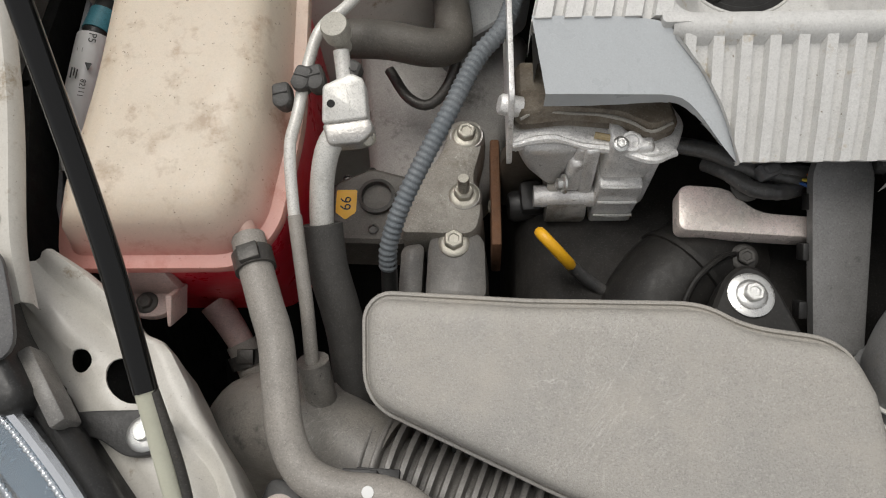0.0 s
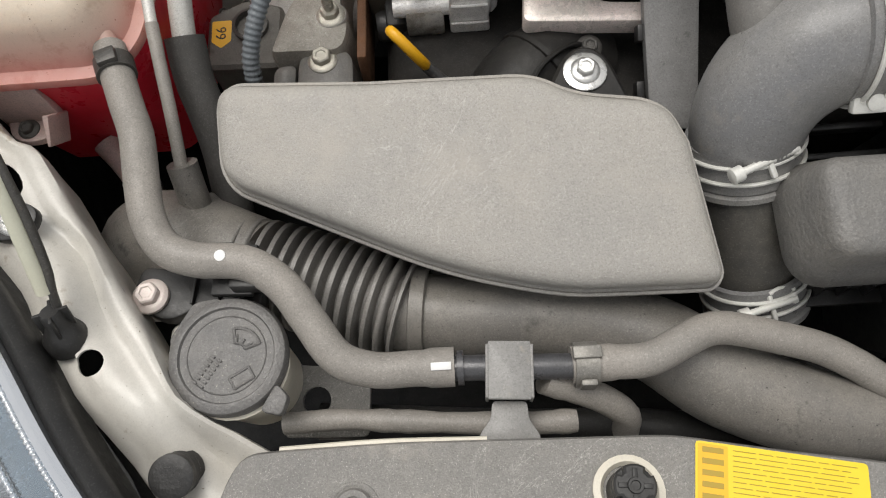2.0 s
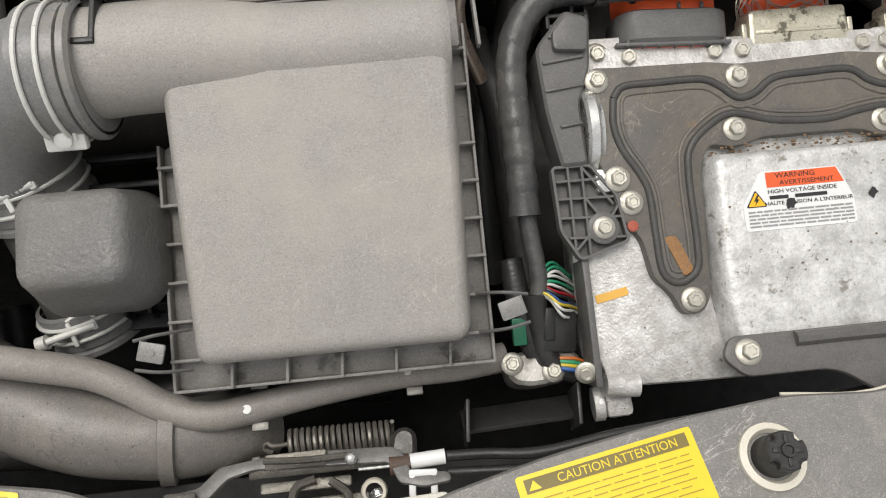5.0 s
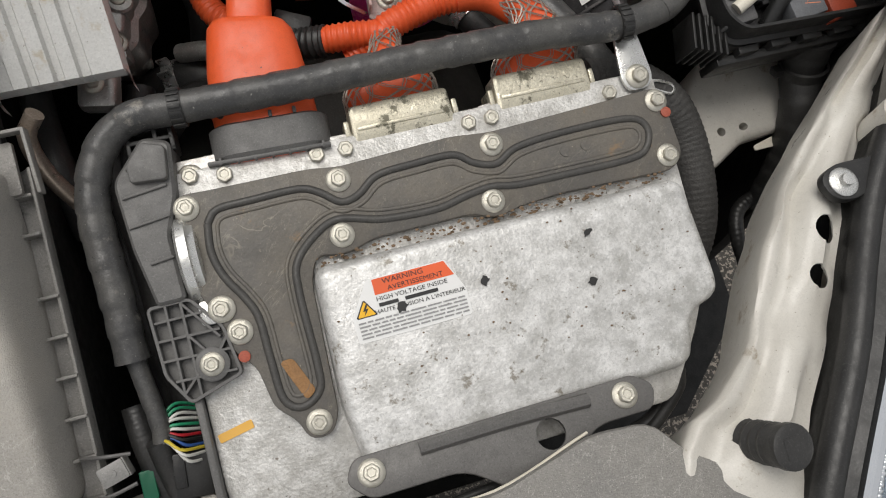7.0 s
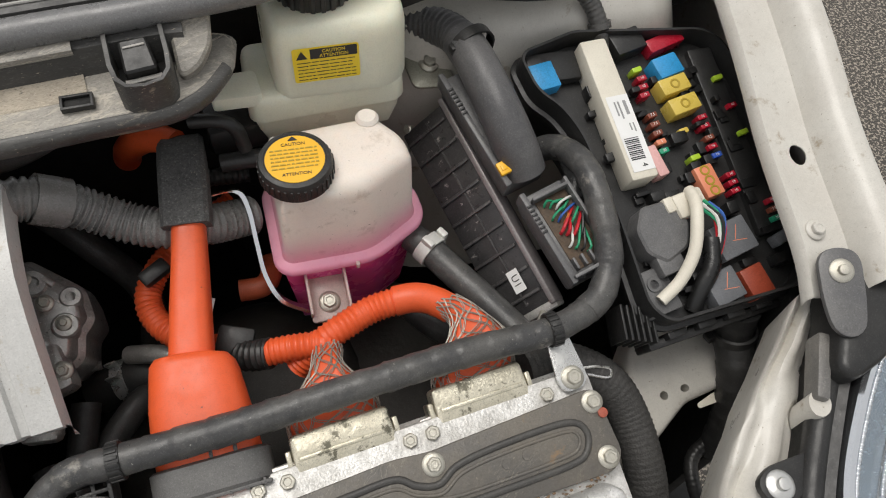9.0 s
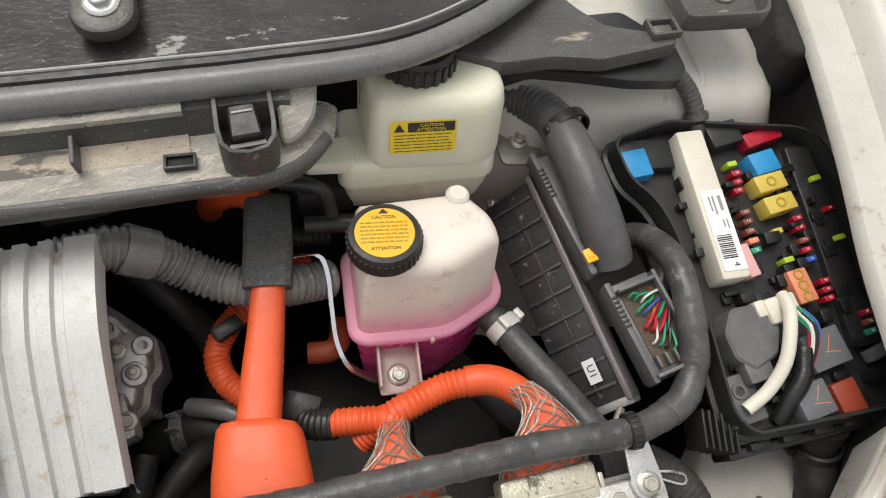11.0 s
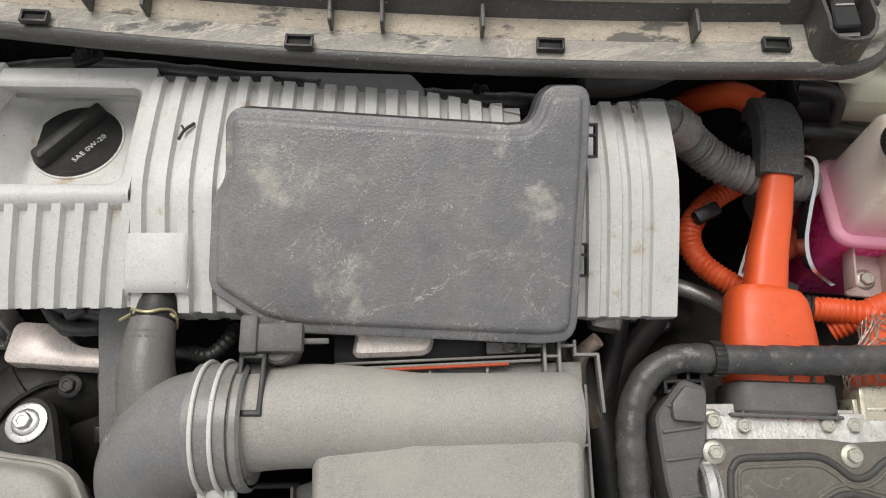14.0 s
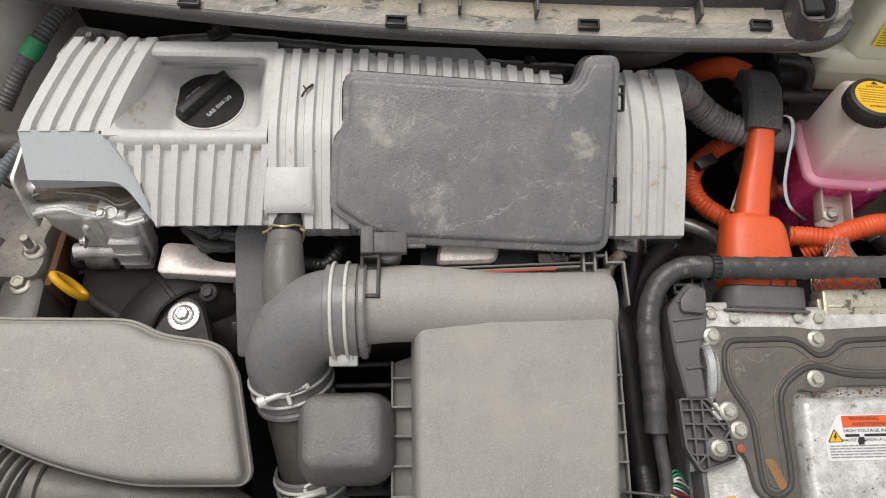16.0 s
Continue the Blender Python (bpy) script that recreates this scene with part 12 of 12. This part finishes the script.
for x, y, w, d, h, mtl, label, turn, tp in (
    (1.1925, 0.455, 0.026, 0.030, 0.030, blue_relay, "blue relay", 3, 0.010),
    (1.311, 0.437, 0.030, 0.024, 0.026, blue_relay, "blue relay", 8, 0.014),
    (1.322, 0.463, 0.044, 0.016, 0.018, fuse_red, "red block fuse", 10, 0.010),
    (1.310, 0.4185, 0.034, 0.0185, 0.024, fuse_yellow, "amber block fuse", 6, 0.013),
    (1.3115, 0.3985, 0.034, 0.0185, 0.024, fuse_yellow, "amber block fuse", 6, 0.013),
    (1.303, 0.326, 0.021, 0.034, 0.022, fuse_pink, "salmon block fuse", 5, 0.011),
    (1.262, 0.355, 0.012, 0.034, 0.020, fuse_clear, "pinkish clear block fuse", 6, 0.012),
    (1.301, 0.273, 0.042, 0.036, 0.030, relay_grey, "grey relay", 8, 0.012),
    (1.274, 0.237, 0.034, 0.032, 0.030, relay_grey, "grey relay", 8, 0.012),
    (1.308, 0.233, 0.026, 0.032, 0.026, relay_brown, "red-brown relay", 8, 0.008),
    (1.352, 0.262, 0.026, 0.012, 0.012, relay_grey, "grey plug", 12, 0.010),
    (1.284, 0.470, 0.036, 0.026, 0.020, black_plastic, "black relay socket", 8, 0.012),
):
    q, o = socket_item("relay" if "relay" in label else ("fuse_block" if "fuse" in label else "plug"), x, y, 0.9 * w, 0.88 * d, h, mtl, label, turn, tp)
    if "amber" in label or "salmon" in label:
        for k in range(1 if "amber" in label else 3):
            b = bmesh.new()
            lathe(b, [(0.005, 0), (0.0048, 0.0006), (0.0035, 0.0006), (0.003, 0.0002)], q @ Matrix.Translation((0, 0 if "amber" in label else 0.010 * (k - 1), 0.0)), 14, close=False)
            part("window_ring", b, label_ochre, o)
    if mtl in (relay_grey, relay_brown) and w > 0.03:
        b = bmesh.new()
        for s in (1, -1):
            block(b, q @ pose(0.004, 0.004 * s, 0.0001, 0, 0, 35 * s + 20), (0.014, 0.0006, 0.0003), 0)
        part("pencil_mark", b, fuse_pink, o)
small = [(1.283, 0.442, fuse_lime, ""), (1.284, 0.433, fuse_red, "10"), (1.282, 0.425, fuse_red, "10"), (1.280, 0.417, fuse_red, "10"), (1.2785, 0.397, fuse_brown, "7.5"), (1.2775, 0.3885, fuse_brown, "7.5"), (1.2765, 0.380, fuse_brown, "7.5"), (1.276, 0.3715, fuse_pink, "5"), (1.275, 0.363, fuse_green, "30"), (1.326, 0.384, fuse_red, "10"), (1.325, 0.3755, fuse_red, "10"), (1.324, 0.364, fuse_brown, "7.5"), (1.323, 0.3555, fuse_red, "10"), (1.3235, 0.347, fuse_blue, "15"), (1.360, 0.417, fuse_lime, ""), (1.361, 0.388, fuse_red, "10"), (1.360, 0.361, fuse_lime, ""), (1.302, 0.376, fuse_yellow, ""), (1.302, 0.350, fuse_lime, ""), (1.328, 0.327, fuse_red, "10"), (1.327, 0.3195, fuse_red, "10"), (1.326, 0.312, fuse_red, "10"), (1.355, 0.295, fuse_red, "10"), (1.354, 0.287, fuse_brown, "7.5"), (1.353, 0.279, fuse_green, "30"), (1.256, 0.405, fuse_green, "30"), (1.2575, 0.413, fuse_brown, "7.5")]
for x, y, mtl, mark in small:
    socket_item("fuse", x, y, 0.0098, 0.0050, 0.014, mtl, mtl.name.replace("_", " "), 5, 0.008, 0.0008, mark)
# octagonal grey cover, connector and leads at the front
bm = bmesh.new()
stack(bm, rounded([(1.212, 0.300), (1.224, 0.318), (1.252, 0.318), (1.262, 0.296), (1.252, 0.276), (1.228, 0.268), (1.214, 0.280)], 0.004), [(0.002, 0.020), (0, 0.018), (0, -0.01)], fp)
part("grey_cover", bm, grey_conn, fuse, "grey eight-sided cover")
bm = bmesh.new()
block(bm, basis(fp(1.232, 0.268, 0.010), (1, 0.1, 0), upf), (0.024, 0.018, 0.016), 0.002)
block(bm, basis(fp(1.216, 0.250, 0.0), (1, 0.1, 0), upf), (0.03, 0.04, 0.014), 0.002)
lathe(bm, [(0.0065, 0.007), (0.0065, 0.0085), (0.004, 0.0085), (0.0035, 0.004)], basis(fp(1.214, 0.256, 0.0), (1, 0, 0), upf), 14)
part("terminal_seat", bm, grey_conn, fuse)
bm = bmesh.new()
block(bm, basis(fp(1.268, 0.310, 0.016), (1, 0.1, 0), upf), (0.030, 0.022, 0.016), 0.003)
block(bm, basis(fp(1.250, 0.313, 0.016), (1, 0.1, 0), upf), (0.010, 0.014, 0.012), 0.002)
part("white_connector", bm, cream_plastic, fuse, "white connector")
lead = thing("battery_lead", "thick cream lead with coloured wires in the fuse box", "cable", (1.24, 0.27, 0.80))
bm = bmesh.new()
tube(bm, [(1.270, 0.312, 0.822), (1.266, 0.298, 0.826), (1.258, 0.280, 0.823), (1.248, 0.260, 0.811), (1.232, 0.246, 0.796), (1.212, 0.238, 0.786)], 0.0055, 12)
part("cream_lead", bm, cream_plastic, lead)
for k, c in enumerate(("red", "green", "yellow", "white", "orange", "blue", "green", "black", "red")):
    bm = bmesh.new()
    o = Vector((0.0016 * (k % 3), -0.0016 * (k // 3), 0.0015 * (k % 2)))
    tube(bm, [Vector((1.274, 0.300, 0.818)) + 2 * o, Vector((1.281, 0.284, 0.815)) + 2 * o, Vector((1.274, 0.262, 0.805)) + o, Vector((1.256, 0.244, 0.790)) + o, Vector((1.246, 0.232, 0.775)) + o], 0.0016, 6, 0.005)
    part("wire", bm, wire_mats[c], lead, f"{c} wire")
bm = bmesh.new()
tube(bm, [(1.273, 0.270, 0.806), (1.265, 0.250, 0.797), (1.252, 0.238, 0.785), (1.244, 0.228, 0.77)], 0.0078, 12, wobble=0.2)
part("black_tape", bm, surface("shiny_black_tape", (0.015, 0.015, 0.015), 0.3, bump=0.4, bump_scale=120), lead, "shiny black tape")
for ob in lead.children:
    ob.data.transform(Matrix.Translation((0, -0.003, 0.020)))
# brackets and clips outside the tub, in front
bm = bmesh.new()
for k in range(6):
    block(bm, basis(fp(1.18 + 0.005 * k, 0.236 - 0.002 * k, -0.018), (0.2, 1, 0), upf), (0.030, 0.0022, 0.034), 0.0005)
for k in range(5):
    block(bm, basis(fp(1.225 + 0.03 * k, 0.214, -0.016), (1, 0, 0), upf), (0.018, 0.006, 0.02), 0.001)
block(bm, basis(fp(1.28, 0.211, -0.03), (1, 0, 0), upf), (0.16, 0.008, 0.03), 0.002)
part("outer_ribs", bm, black_plastic, fuse)
bm = bmesh.new()
tube(bm, [(1.306, 0.222, 0.762), (1.307, 0.212, 0.728), (1.304, 0.185, 0.705), (1.303, 0.160, 0.66), (1.30, 0.14, 0.60)], 0.0185, 18, 0.003, shape=wrapped(0.02))
drop = thing("fuse_box_loom", "thick black loom dropping from the fuse box", "cable loom", (1.30, 0.17, 0.60))
part("sleeve", bm, black_rubber, drop, smooth=60)
bm = bmesh.new()
m = basis((1.3072, 0.2125, 0.730), (1, 0, 0), (0.05, -0.35, -1))
lathe(bm, [(0.019, -0.005), (0.0215, -0.004), (0.0215, 0.004), (0.019, 0.005)], m, 24, close=False)
block(bm, m @ Matrix.Translation((-0.024, -0.004, 0)), (0.008, 0.010, 0.007), 0.001)
part("band", bm, black_plastic, drop, "black clamp band")
bm = bmesh.new()
tube(bm, [(1.150, 0.515, 0.945), (1.185, 0.508, 0.940), (1.222, 0.508, 0.928), (1.250, 0.498, 0.905), (1.260, 0.482, 0.885), (1.262, 0.470, 0.865)], 0.0086, 14, 0.0014, shape=bellows(0.005, 0.08))
lathe(bm, [(0.009, -0.003), (0.0108, -0.003), (0.0108, 0.003), (0.009, 0.003)], basis((1.2605, 0.481, 0.8835), (1, 0, 0), (0.1, -0.6, -0.8)), 18, close=False)
solo("rear_conduit", bm, taped_loom, "black ribbed conduit entering the fuse box from behind", "conduit")

# ---- braided hose and pipes right of the inverter ----
bh = thing("sleeved_hose", "black hose in a woven sleeve curving down beside the inverter", "hose", (1.17, 0.17, 0.65))
bm = bmesh.new()
tube(bm, [(1.095, 0.235, 0.752), (1.120, 0.235, 0.750), (1.147, 0.225, 0.742), (1.168, 0.205, 0.732), (1.178, 0.178, 0.716), (1.178, 0.140, 0.698), (1.174, 0.108, 0.672), (1.162, 0.085, 0.635), (1.145, 0.070, 0.58), (1.13, 0.06, 0.50)], 0.0185, 20, 0.0016, shape=bellows(0.0050, 0.05))
part("sleeve", bm, surface("woven_black_sleeve", (0.035, 0.034, 0.033), 0.7, alt=(0.075, 0.072, 0.068), scale=240, amount=0.8, bump=0.8, bump_scale=500), bh, smooth=60)
bm = bmesh.new()
m = basis((1.152, 0.212, 0.755), (1, -0.4, 0), (0.2, -0.3, 1))
tube(bm, [m @ Vector((-0.012, 0.002, 0)), m @ Vector((0.0, 0.004, 0.003)), m @ Vector((0.014, 0.004, 0.001)), m @ Vector((0.012, -0.004, 0.002)), m @ Vector((-0.008, -0.003, 0.0))], 0.0013, 6, 0.003)
part("wire_clamp", bm, bright_zinc, bh, "thin wire clamp")
bm = bmesh.new()
tube(bm, [(1.110, 0.24, 0.735), (1.135, 0.215, 0.715), (1.145, 0.18, 0.69), (1.15, 0.12, 0.63), (1.15, 0.06, 0.55)], 0.015, 14)
solo("rubber_hose", bm, black_rubber, "black rubber hose behind the sleeved hose", "hose", "low hoses")
bm = bmesh.new()
tube(bm, [(1.00, -0.045, 0.70), (1.06, -0.035, 0.70), (1.10, 0.0, 0.69), (1.13, 0.03, 0.68)], 0.006, 10)
tube(bm, [(0.99, -0.055, 0.705), (1.04, -0.048, 0.705), (1.085, -0.022, 0.70), (1.10, -0.005, 0.69)], 0.005, 10)
pieces("cable", bm, black_plastic, thing("cable_bundle", "black cables tucked behind the front panel", "cables", (1.05, -0.03, 0.70)))
